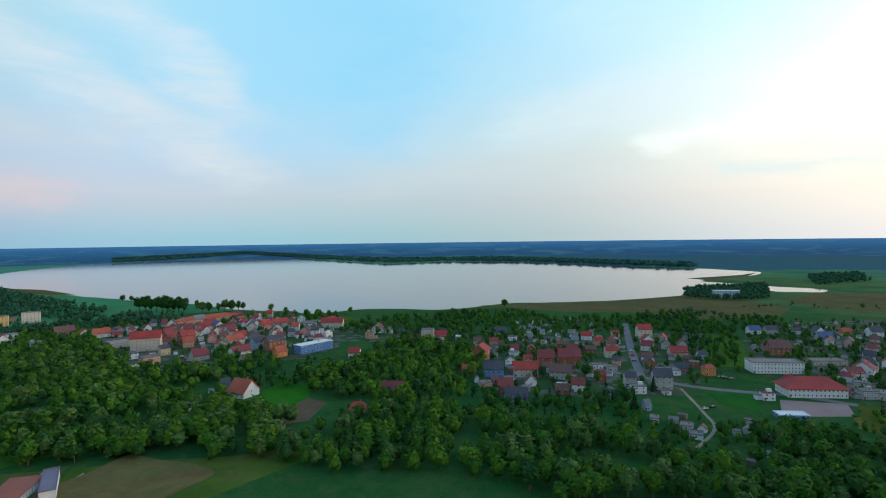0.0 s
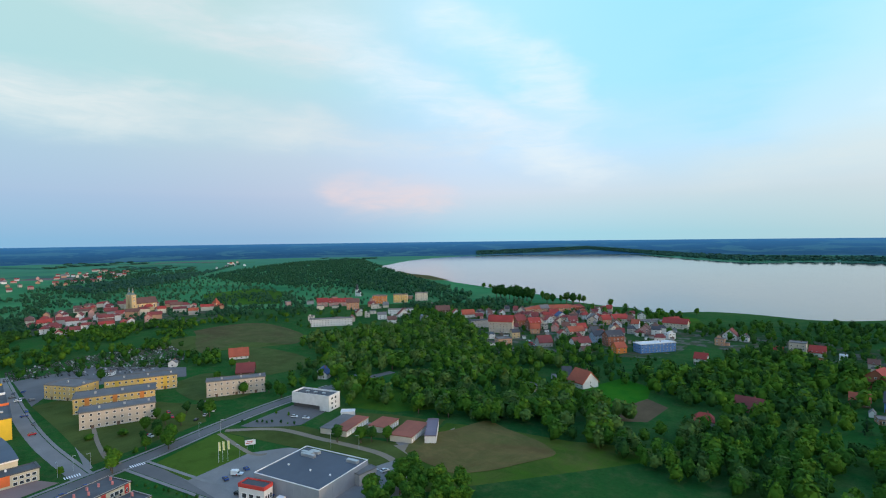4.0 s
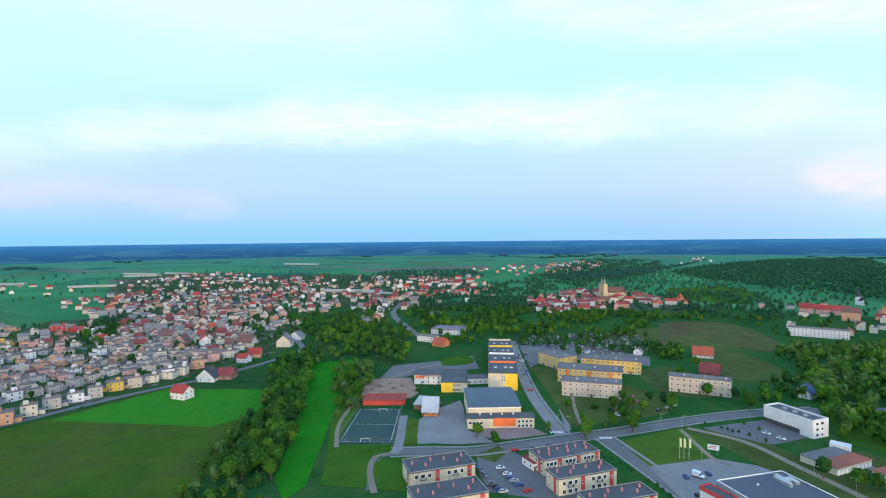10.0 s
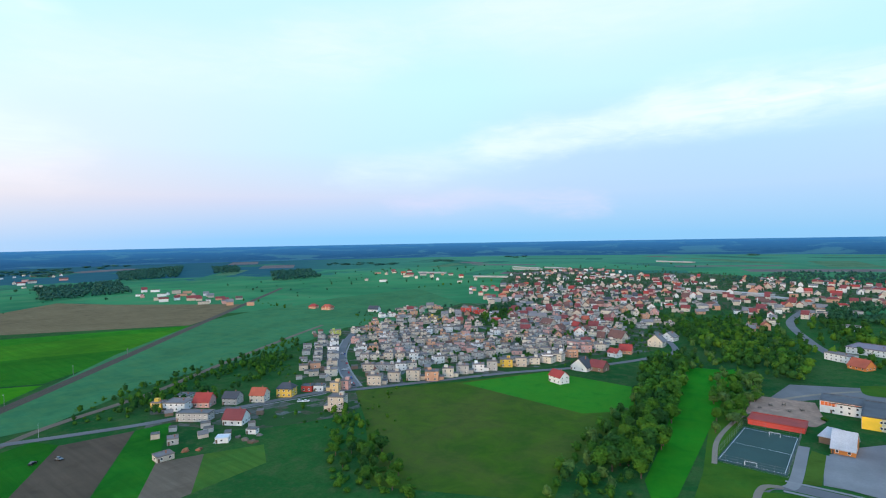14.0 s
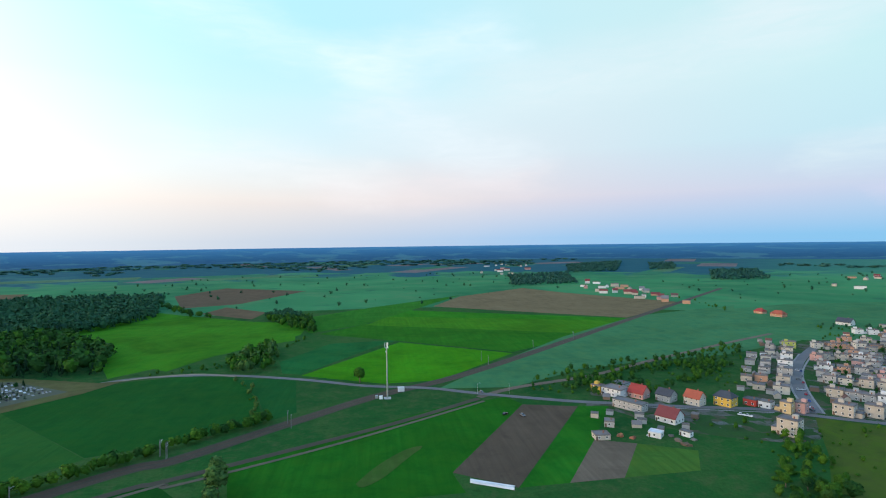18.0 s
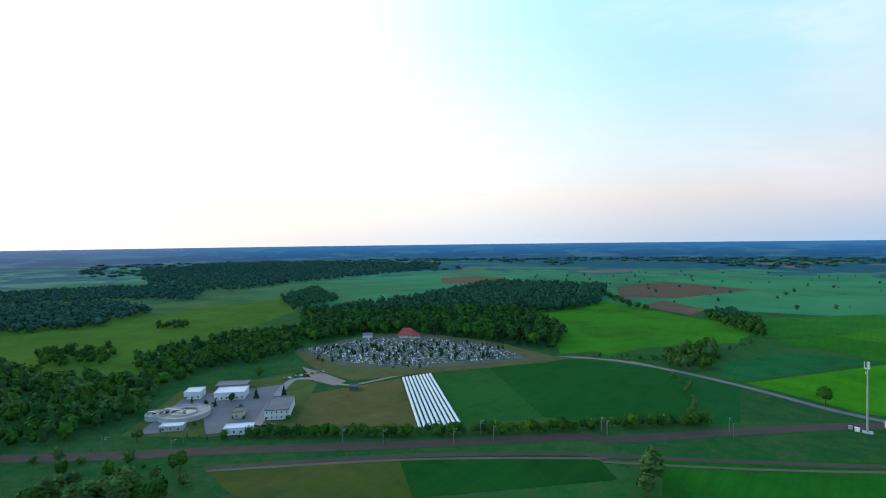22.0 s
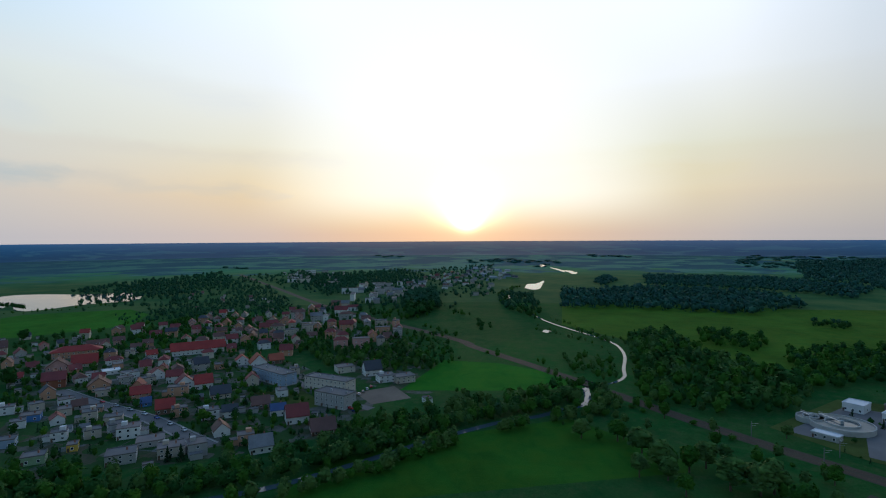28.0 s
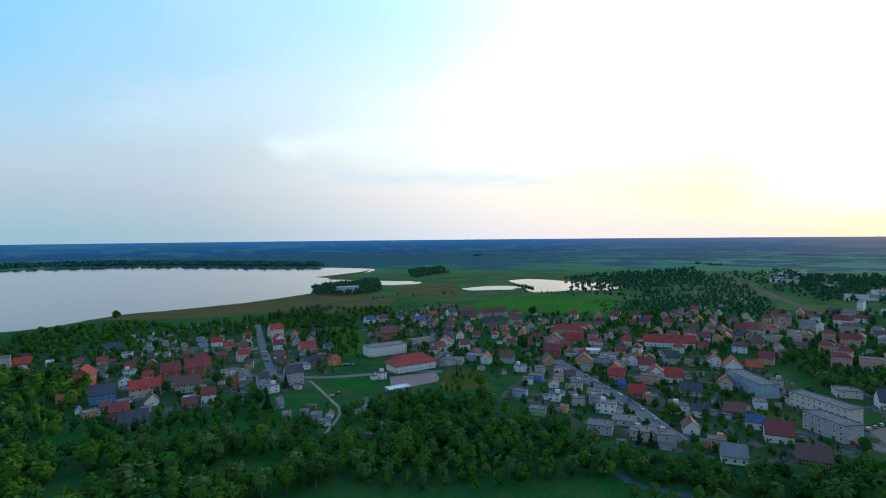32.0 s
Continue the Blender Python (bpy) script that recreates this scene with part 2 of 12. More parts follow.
def roof_tiles(rgb):
    """Rows of clay tiles across the slope."""
    def build(n):
        where = n.add("NewGeometry").outputs["Position"]
        local = n.add("TexCoord").outputs["Object"]
        a, b = n.noise(where, 0.12, 3), n.noise(where, 1.7, 4, 0.7)
        r = n.add("ObjectInfo").outputs["Random"]
        c = n.mix(n.ramp(a, [(0.3, 0), (0.7, 1)]), tone(rgb, 0.75), tone(rgb, 1.15))
        c = n.mix(n.ramp(b, [(0.4, 0), (0.8, 0.6)]), c, tone(rgb, 0.5))
        c = n.mix(n.math("MULTIPLY", r, 0.35), c, tone(rgb, 0.6))
        rows = n.add("TexWave", {"Vector": local, "Scale": 6.0, "Distortion": 0.4}, bands_direction="Z").outputs[1]
        relief = n.add("Bump", {"Strength": 0.4, "Distance": 0.05, "Height": rows}).outputs[0]
        return n.add("BsdfPrincipled", {"Base Color": c, "Roughness": 0.75, "Normal": relief}).outputs[0]
    return material(("roof_tiles", rgb), build)


def crop(rgb, angle=0.0, rows=0.25, patchy=0.35, other=None):
    """Grass or a crop: stripes along the rows, patches at three scales, and blades as fine relief."""
    green = rgb[1] > rgb[0] * 1.8
    rgb = (rgb[0] * 0.66, rgb[1] * 0.74, rgb[2] * 0.50) if green else (rgb[0] * 0.66, rgb[1] * 0.66, rgb[2] * 0.62)
    other = other and (other[0] * 0.72, other[1] * 0.72, other[2] * 0.6)
    def build(n):
        where = n.add("NewGeometry").outputs["Position"]
        turn = n.add("Mapping", {"Vector": where, "Rotation": (0, 0, radians(angle)), "Scale": (1, 0.05, 1)}).outputs[0]
        a = n.noise(where, 0.012, 5, 0.65, 0.9)
        m = n.noise(where, 0.07, 5, 0.7, 0.5)
        b = n.noise(turn, 0.30, 5, 0.65)
        d = n.noise(where, 0.9, 5, 0.7)
        c = n.mix(n.ramp(a, [(0.36, 0), (0.64, 1)]), tone(rgb, 1 - patchy), other or tone(rgb, 1 + patchy * 0.7))
        c = n.mix(n.ramp(m, [(0.40, 0), (0.70, 0.55)]), c, (rgb[0] * 1.9 + 0.008, rgb[1] * 1.15, rgb[2] * 0.8) if green else tone(rgb, 1.3))
        c = n.mix(n.ramp(m, [(0.30, 0.5), (0.45, 0)]), c, tone(rgb, 0.62))
        c = n.mix(n.math("MULTIPLY", n.ramp(b, [(0.32, 0), (0.68, 1)]), min(0.8, rows * 1.7)), c, tone(rgb, 0.6))
        c = n.mix(n.math("MULTIPLY", d, 0.4), c, tone(rgb, 0.55))
        relief = n.add("Bump", {"Strength": 0.7, "Distance": 0.35, "Height": d}).outputs[0]
        return n.add("BsdfPrincipled", {"Base Color": c, "Roughness": 1.0, "Specular IOR Level": 0.02, "Normal": relief}).outputs[0]
    return material(("crop", rgb, angle, rows, patchy, other), build)


def foliage(rgb, spread=0.32):
    """Leaves: each tuft its own tone, each few metres of wood its own hue, fine dark gaps."""
    def build(n):
        geo = n.add("NewGeometry")
        r = n.add("ObjectInfo").outputs["Random"]
        each = n.noise(geo.outputs["Position"], 0.085, 3, 0.6)
        big = n.noise(geo.outputs["Position"], 0.02, 2)
        fine = n.noise(geo.outputs["Position"], 1.6, 4, 0.7)
        c = n.mix(geo.outputs["Random Per Island"], tone(rgb, 1 - spread), (rgb[0] * 1.35, rgb[1] * 1.3, rgb[2] * 1.0))
        c = n.mix(n.ramp(each, [(0.46, 0), (0.66, 0.75)]), c, (rgb[0] * 1.7, rgb[1] * 1.4, rgb[2] * 1.0))
        c = n.mix(n.ramp(each, [(0.30, 0.8), (0.44, 0)]), c, (rgb[0] * 0.65, rgb[1] * 0.72, rgb[2] * 1.25))
        c = n.mix(n.math("MULTIPLY", r, 0.5), c, (rgb[0] * 1.7, rgb[1] * 1.2, rgb[2] * 0.9))
        c = n.mix(n.ramp(big, [(0.5, 0), (0.75, 0.5)]), c, (rgb[0] * 1.5, rgb[1] * 1.35, rgb[2] * 0.8))
        c = n.mix(n.ramp(fine, [(0.45, 0), (0.75, 0.45)]), c, tone(rgb, 0.6))
        relief = n.add("Bump", {"Strength": 0.6, "Distance": 0.3, "Height": fine}).outputs[0]
        return n.add("BsdfPrincipled", {"Base Color": c, "Roughness": 0.85, "Specular IOR Level": 0.04, "Normal": relief}).outputs[0]
    return material(("foliage", rgb, spread), build)


def water_build(n):
    where = n.add("NewGeometry").outputs["Position"]
    far = n.add("Mapping", {"Vector": where, "Scale": (1, 1, 1)}).outputs[0]
    w = n.noise(far, 0.02, 4, 0.6)
    fine = n.noise(where, 0.9, 3)
    relief = n.add("Bump", {"Strength": 0.02, "Distance": 0.3, "Height": fine}).outputs[0]
    c = n.mix(w, (0.05, 0.075, 0.085), (0.075, 0.10, 0.11))
    return n.add("BsdfPrincipled", {"Base Color": c, "Roughness": 0.07, "IOR": 1.33, "Normal": relief}).outputs[0]


WATER = material("water", water_build)


def glass_build(n):
    where = n.add("NewGeometry").outputs["Position"]
    c = n.mix(n.noise(where, 0.8, 2), (0.02, 0.025, 0.03), (0.06, 0.07, 0.08))
    return n.add("BsdfPrincipled", {"Base Color": c, "Roughness": 0.08, "IOR": 1.5}).outputs[0]


GLASS = material("window_glass", glass_build)
WHITE = surface("white_paint", (0.8, 0.8, 0.8), 0.6, 0.2, 2, 0.08, 0.05)
TAR = surface("roofing_felt", (0.096, 0.100, 0.108), 0.9, 0.1, 0.9, 0.3, 0.3, per_object=0.4)
ASPHALT = surface("asphalt", (0.135, 0.128, 0.126), 0.9, 0.05, 0.8, 0.22, 0.3)
PAVING = surface("paving", (0.222, 0.207, 0.197), 0.9, 0.06, 0.9, 0.2, 0.3)
BRICKPAVE = surface("red_paving", (0.247, 0.165, 0.143), 0.9, 0.06, 0.9, 0.2, 0.3)
SAND = surface("sand_track", (0.240, 0.192, 0.136), 0.95, 0.05, 0.7, 0.25, 0.4)
CONCRETE = surface("concrete", (0.42, 0.41, 0.39), 0.9, 0.2, 1.2, 0.2, 0.3)
STEEL = surface("galvanised_steel", (0.5, 0.52, 0.54), 0.45, 0.3, 2, 0.15, 0.1, 0.7)
BARK = surface("bark", (0.10, 0.075, 0.055), 0.95, 1, 6, 0.3, 0.8)
RUBBER = surface("rubber", (0.02, 0.02, 0.02), 0.85, 1, 6, 0.2, 0.2)
LEAF = foliage((0.035, 0.108, 0.016))
LEAF_LIGHT = foliage((0.052, 0.136, 0.017))
LEAF_WILLOW = foliage((0.054, 0.120, 0.036))
LEAF_DARK = foliage((0.022, 0.074, 0.020))
LEAF_PINE = foliage((0.013, 0.040, 0.022))
# leaves of the far woods, tinted blue to stand in for haze
LEAF_FAR_HAZED = foliage((0.026, 0.086, 0.076), 0.25)
# a weaker haze tint, put into the colour of leaves beyond 800 m
LEAF_WOODS_HAZED = foliage((0.026, 0.086, 0.052), 0.3)

# ---- building helpers ----
MESHES = {}


def data_mesh(key, verts, faces, mats, index=None, smooth=False):
    if key in MESHES:
        return MESHES[key]
    me = bpy.data.meshes.new(key[0] if isinstance(key, tuple) else key)
    me.from_pydata(verts, [], faces)
    for m in mats:
        me.materials.append(m)
    if index is not None:
        me.polygons.foreach_set("material_index", index)
    if smooth:
        me.polygons.foreach_set("use_smooth", [True] * len(me.polygons))
    me.update()
    MESHES[key] = me
    return me


def merged(pieces):
    """Vertices and faces of several pieces as one."""
    V, F = [], []
    for v, f in pieces:
        o = len(V)
        V.extend(v)
        F.extend([tuple(i + o for i in q) for q in f])
    return V, F


def box(x0, y0, z0, x1, y1, z1):
    v = [(x0, y0, z0), (x1, y0, z0), (x1, y1, z0), (x0, y1, z0), (x0, y0, z1), (x1, y0, z1), (x1, y1, z1), (x0, y1, z1)]
    return v, [(0, 3, 2, 1), (4, 5, 6, 7), (0, 1, 5, 4), (1, 2, 6, 5), (2, 3, 7, 6), (3, 0, 4, 7)]


def tube(x, y, z0, z1, r0, r1, sides=8):
    v = [(x + r * math.cos(2 * math.pi * i / sides), y + r * math.sin(2 * math.pi * i / sides), z)
         for z, r in ((z0, r0), (z1, r1)) for i in range(sides)]
    f = [(i, (i + 1) % sides, sides + (i + 1) % sides, sides + i) for i in range(sides)]
    return v, f + [tuple(range(sides))[::-1], tuple(range(sides, 2 * sides))]


def part(name, me, parent, m=None, label=""):
    ob = new(name, me)
    ob.parent = parent
    if m is not None:
        ob.matrix_basis = m
    return tagged(ob, label)


def put(x, y, z=0, sx=1, sy=1, sz=1, rz=0):
    return Matrix.LocRotScale((x, y, z), Euler((0, 0, radians(rz))), (sx, sy, sz))


def thing(name, x, y, rz, label, category, group="", kind="", z=0.0):
    ob = new(name)
    ob.empty_display_size = 0.5
    ob.matrix_basis = put(x, y, z, 1, 1, 1, rz)
    return tagged(ob, label, category, group, kind)


# ---- ground: a plain that rises gently to far hills ----
EDGE, RIM = 3400.0, 4850.0


def lie(x, y):
    """Where a place of the flat plan lies on the rising rim: x, y, z and the scale there."""
    d = math.hypot(x, y)
    if d <= EDGE:
        return x, y, 0.0, 1.0
    lo, hi = 0.0, 1.0
    for _ in range(30):
        s = (lo + hi) / 2
        if EDGE + (RIM - EDGE) * s + 12500 * s ** 3 < d:
            lo = s
        else:
            hi = s
    r = EDGE + (RIM - EDGE) * lo
    return x * r / d, y * r / d, HEIGHT * (1 - r / d), r / d


def ground_height(r):
    s = max(0.0, (r - EDGE) / (RIM - EDGE))
    return HEIGHT * (1 - r / (r + 12500 * s ** 3))


def ground_build(n):
    where = n.add("NewGeometry").outputs["Position"]
    a = n.noise(where, 0.0035, 5, 0.6, 0.8)
    b = n.noise(where, 0.022, 5, 0.7, 0.6)
    m = n.noise(where, 0.11, 5, 0.7)
    d = n.noise(where, 0.6, 5, 0.7)
    c = n.mix(n.ramp(a, [(0.36, 0), (0.62, 1)]), (0.014, 0.068, 0.018), (0.026, 0.112, 0.022))
    c = n.mix(n.ramp(b, [(0.42, 0), (0.68, 0.75)]), c, (0.058, 0.112, 0.030))
    c = n.mix(n.ramp(m, [(0.50, 0), (0.72, 0.6)]), c, (0.090, 0.098, 0.040))
    c = n.mix(n.ramp(m, [(0.28, 0.75), (0.44, 0)]), c, (0.016, 0.050, 0.012))
    c = n.mix(n.ramp(d, [(0.40, 0), (0.75, 0.6)]), c, (0.016, 0.050, 0.012))
    relief = n.add("Bump", {"Strength": 0.8, "Distance": 0.5, "Height": d}).outputs[0]
    return n.add("BsdfPrincipled", {"Base Color": c, "Roughness": 1.0, "Specular IOR Level": 0.02, "Normal": relief}).outputs[0]


MEADOW = material("rough_grass", ground_build)


def yards_build(n):
    """Gardens, dug beds, paved yards and paths between houses."""
    where = n.add("NewGeometry").outputs["Position"]
    cell = n.add("TexVoronoi", {"Vector": where, "Scale": 0.11}, distance="CHEBYCHEV")
    pick = n.add("SeparateColor", {0: cell.outputs["Color"]}).outputs[0]
    m = n.noise(where, 0.16, 5, 0.7)
    d = n.noise(where, 0.8, 5, 0.7)
    c = n.ramp(pick, [(0.0, (0.030, 0.085, 0.020)), (0.34, (0.045, 0.105, 0.026)), (0.36, (0.085, 0.078, 0.050)), (0.55, (0.13, 0.12, 0.105)),
                      (0.75, (0.15, 0.15, 0.15)), (0.77, (0.032, 0.075, 0.020)), (1.0, (0.075, 0.110, 0.034))], "CONSTANT")
    c = n.mix(n.ramp(m, [(0.42, 0), (0.66, 0.8)]), c, (0.030, 0.072, 0.022))
    c = n.mix(n.ramp(d, [(0.45, 0), (0.75, 0.5)]), c, (0.030, 0.045, 0.022))
    relief = n.add("Bump", {"Strength": 0.7, "Distance": 0.4, "Height": d}).outputs[0]
    return n.add("BsdfPrincipled", {"Base Color": c, "Roughness": 0.95, "Specular IOR Level": 0.05, "Normal": relief}).outputs[0]


YARDS = material("garden_plots", yards_build)


def plain_build(n):
    """Open farmland, and dark woods with few clearings beyond the lake and the sunward side, with haze painted into the
    colours.
    """
    where = n.add("NewGeometry").outputs["Position"]
    a = n.noise(where, 0.0022, 4, 0.55, 0.9)
    b = n.noise(where, 0.010, 5, 0.65)
    c = n.mix(n.ramp(a, [(0.36, 0), (0.62, 1)]), (0.030, 0.140, 0.056), (0.060, 0.220, 0.082))
    c = n.mix(n.ramp(b, [(0.50, 0), (0.72, 0.7)]), c, (0.110, 0.200, 0.085))
    c = n.mix(n.ramp(b, [(0.28, 0.8), (0.42, 0)]), c, (0.022, 0.090, 0.058))
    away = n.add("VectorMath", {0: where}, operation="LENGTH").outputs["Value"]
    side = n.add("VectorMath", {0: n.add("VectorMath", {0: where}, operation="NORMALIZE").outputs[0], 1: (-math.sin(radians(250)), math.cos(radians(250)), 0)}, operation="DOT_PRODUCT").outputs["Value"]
    # painted haze: the land turns paler and bluer with distance
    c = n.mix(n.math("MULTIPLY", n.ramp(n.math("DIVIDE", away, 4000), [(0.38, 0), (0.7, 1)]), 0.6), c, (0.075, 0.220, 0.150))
    west = n.add("VectorMath", {0: n.add("VectorMath", {0: where}, operation="NORMALIZE").outputs[0], 1: (-math.sin(radians(305)), math.cos(radians(305)), 0)}, operation="DOT_PRODUCT").outputs["Value"]
    rough = n.math("MULTIPLY", n.add("MapRange", {0: west, 1: 0.10, 2: 0.45}).outputs[0], n.add("MapRange", {0: away, 1: 2000.0, 2: 1500.0}).outputs[0])
    c = n.mix(n.math("MULTIPLY", rough, 0.9), c, n.mix(n.ramp(b, [(0.38, 0), (0.62, 1)]), (0.026, 0.082, 0.026), (0.078, 0.120, 0.036)))
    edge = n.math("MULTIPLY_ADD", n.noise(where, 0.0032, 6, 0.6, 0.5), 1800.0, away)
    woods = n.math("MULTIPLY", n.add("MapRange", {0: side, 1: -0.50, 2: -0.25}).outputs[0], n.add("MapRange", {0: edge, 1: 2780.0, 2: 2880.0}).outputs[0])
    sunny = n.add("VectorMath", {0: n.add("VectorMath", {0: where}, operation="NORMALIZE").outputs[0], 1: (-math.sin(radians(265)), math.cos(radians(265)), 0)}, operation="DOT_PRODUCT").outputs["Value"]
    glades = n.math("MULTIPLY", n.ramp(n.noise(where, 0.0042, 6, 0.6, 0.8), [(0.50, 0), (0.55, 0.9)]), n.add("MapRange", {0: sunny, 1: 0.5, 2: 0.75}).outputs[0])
    # bluish woods, their haze mixed into the base colour
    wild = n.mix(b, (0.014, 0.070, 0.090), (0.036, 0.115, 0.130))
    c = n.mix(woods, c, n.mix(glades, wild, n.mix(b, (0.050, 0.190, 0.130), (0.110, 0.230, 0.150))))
    return n.add("BsdfPrincipled", {"Base Color": c, "Roughness": 1.0, "Specular IOR Level": 0.02}).outputs[0]


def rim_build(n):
    """The distance: dark blue woods with pale fields between, made fainter by painted, glowing haze towards the horizon
    and in the sun's glare.
    """
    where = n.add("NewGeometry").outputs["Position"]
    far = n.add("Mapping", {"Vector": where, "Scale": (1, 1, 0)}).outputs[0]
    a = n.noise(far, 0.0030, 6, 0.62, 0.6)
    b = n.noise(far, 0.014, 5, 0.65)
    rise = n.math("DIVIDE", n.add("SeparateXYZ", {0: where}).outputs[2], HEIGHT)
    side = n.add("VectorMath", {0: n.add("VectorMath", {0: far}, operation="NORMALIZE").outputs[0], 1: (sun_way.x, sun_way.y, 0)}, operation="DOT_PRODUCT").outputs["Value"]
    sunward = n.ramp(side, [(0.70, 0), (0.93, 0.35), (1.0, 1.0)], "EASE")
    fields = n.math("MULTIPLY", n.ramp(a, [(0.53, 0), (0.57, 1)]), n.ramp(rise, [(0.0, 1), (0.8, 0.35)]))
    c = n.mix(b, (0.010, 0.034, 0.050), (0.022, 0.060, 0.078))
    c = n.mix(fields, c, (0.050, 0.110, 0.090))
    # haze given off as emission: blue with height, warm towards the sun
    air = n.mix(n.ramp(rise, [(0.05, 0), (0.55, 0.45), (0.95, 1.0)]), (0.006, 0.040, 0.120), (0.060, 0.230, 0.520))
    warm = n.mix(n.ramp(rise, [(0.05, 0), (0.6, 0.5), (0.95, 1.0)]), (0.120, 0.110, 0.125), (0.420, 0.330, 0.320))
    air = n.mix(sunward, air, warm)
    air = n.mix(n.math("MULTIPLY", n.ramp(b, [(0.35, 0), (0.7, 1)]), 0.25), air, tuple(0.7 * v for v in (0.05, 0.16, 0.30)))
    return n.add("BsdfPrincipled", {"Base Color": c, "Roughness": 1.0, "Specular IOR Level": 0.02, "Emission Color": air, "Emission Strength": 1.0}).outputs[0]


PLAIN = material("haze_tinted_farmland", plain_build)
DISTANCE = material("hazed_distant_woodland", rim_build)
N = 180


def rings(radii, centre):
    """A round sheet of ground between radii."""
    verts, faces = ([(0, 0, 0)], [(0, 1 + i, 1 + (i + 1) % N) for i in range(N)]) if centre else ([], [])
    first = len(verts)
    for r in radii:
        z = ground_height(min(r, RIM))
        verts += [(r * math.cos(2 * math.pi * i / N), r * math.sin(2 * math.pi * i / N), z) for i in range(N)]
    for k in range(len(radii) - 1):
        a, b = first + k * N, first + (k + 1) * N
        faces += [(a + i, b + i, b + (i + 1) % N, a + (i + 1) % N) for i in range(N)]
    return verts, faces


near_rings = [100 * i for i in range(1, 35)]
verts, faces = rings(near_rings, True)
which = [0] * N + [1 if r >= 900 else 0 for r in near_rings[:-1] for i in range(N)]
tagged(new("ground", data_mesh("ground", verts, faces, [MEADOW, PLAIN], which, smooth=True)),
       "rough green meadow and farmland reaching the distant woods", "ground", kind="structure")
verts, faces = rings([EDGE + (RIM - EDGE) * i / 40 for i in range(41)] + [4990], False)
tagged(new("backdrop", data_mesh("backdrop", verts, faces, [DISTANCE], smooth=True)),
       "woods and fields along the horizon under painted, glowing haze", "distance", kind="structure")


CLEAR = []          # plots that trees keep out of: x, y, radius
CELLS = {}
LAYER = {}          # how many sheets lie on each plot of ground


def layer(spots):
    """The height of a sheet that covers these spots: just above all that lies there already."""
    cells = {(int(x // 20), int(y // 20)) for x, y in spots}
    cells = {(i + a, j + b) for i, j in cells for a in (-1, 0, 1) for b in (-1, 0, 1)}
    top = 1 + max(LAYER.get(c, 0) for c in cells)
    LAYER.update({c: top for c in cells})
    return 0.01 + 0.008 * top


def spots_in(pts):
    """Spots all over a plot and along its edge."""
    P = np.array(pts)
    x, y = np.meshgrid(np.arange(P[:, 0].min(), P[:, 0].max(), 20.0), np.arange(P[:, 1].min(), P[:, 1].max(), 20.0))
    hit = np.zeros(x.shape, bool)
    for (x0, y0), (x1, y1) in zip(P, np.roll(P, 1, 0)):
        if y0 != y1:
            hit ^= ((y0 > y) != (y1 > y)) & (x < (x1 - x0) * (y - y0) / (y1 - y0) + x0)
    return list(zip(x[hit], y[hit])) + spots_on(list(pts) + [pts[0]])


def spots_on(line):
    out = []
    for a, b in zip(line, line[1:]):
        k = int(math.hypot(b[0] - a[0], b[1] - a[1]) // 18) + 1
        out += [(a[0] + (b[0] - a[0]) * i / k, a[1] + (b[1] - a[1]) * i / k) for i in range(k + 1)]
    return out


def patch(name, pts, mat, label, z=None, category="field"):
    """A sheet of field, water or paving on the plain."""
    z = layer(spots_in(pts)) if z is None else z
    me = bpy.data.meshes.new(name)
    c = Vector((sum(p[0] for p in pts) / len(pts), sum(p[1] for p in pts) / len(pts), 0))
    me.from_pydata([(x - c.x, y - c.y, 0) for x, y in pts], [], [tuple(range(len(pts)))])
    if me.polygons[0].normal.z < 0:
        me.flip_normals()
    me.materials.append(mat)
    ob = new(name, me)
    ob.location = (c.x, c.y, z)
    return tagged(ob, label, category, kind="structure")


def smooth_line(pts, n=6):
    """A line that glides through the points."""
    if len(pts) < 3:
        return list(pts)
    out = []
    for i in range(len(pts) - 1):
        p0, p1, p2, p3 = (pts[max(i - 1, 0)], pts[i], pts[i + 1], pts[min(i + 2, len(pts) - 1)])
        for k in range(n):
            t = k / n
            out.append(tuple(0.5 * (2 * p1[j] + (p2[j] - p0[j]) * t + (2 * p0[j] - 5 * p1[j] + 4 * p2[j] - p3[j]) * t * t
                                    + (3 * p1[j] - p0[j] - 3 * p2[j] + p3[j]) * t ** 3) for j in (0, 1)))
    return out + [tuple(pts[-1])]


def ragged(pts, amount, seed=3, n=8):
    """A closed shore line, smoothed and made uneven."""
    line = smooth_line(list(pts) + [pts[0]], n)[:-1]
    return [(x + amount * noise.noise((x * 0.02, y * 0.02, seed)), y + amount * noise.noise((x * 0.02, y * 0.02, seed + 9)))
            for x, y in line]


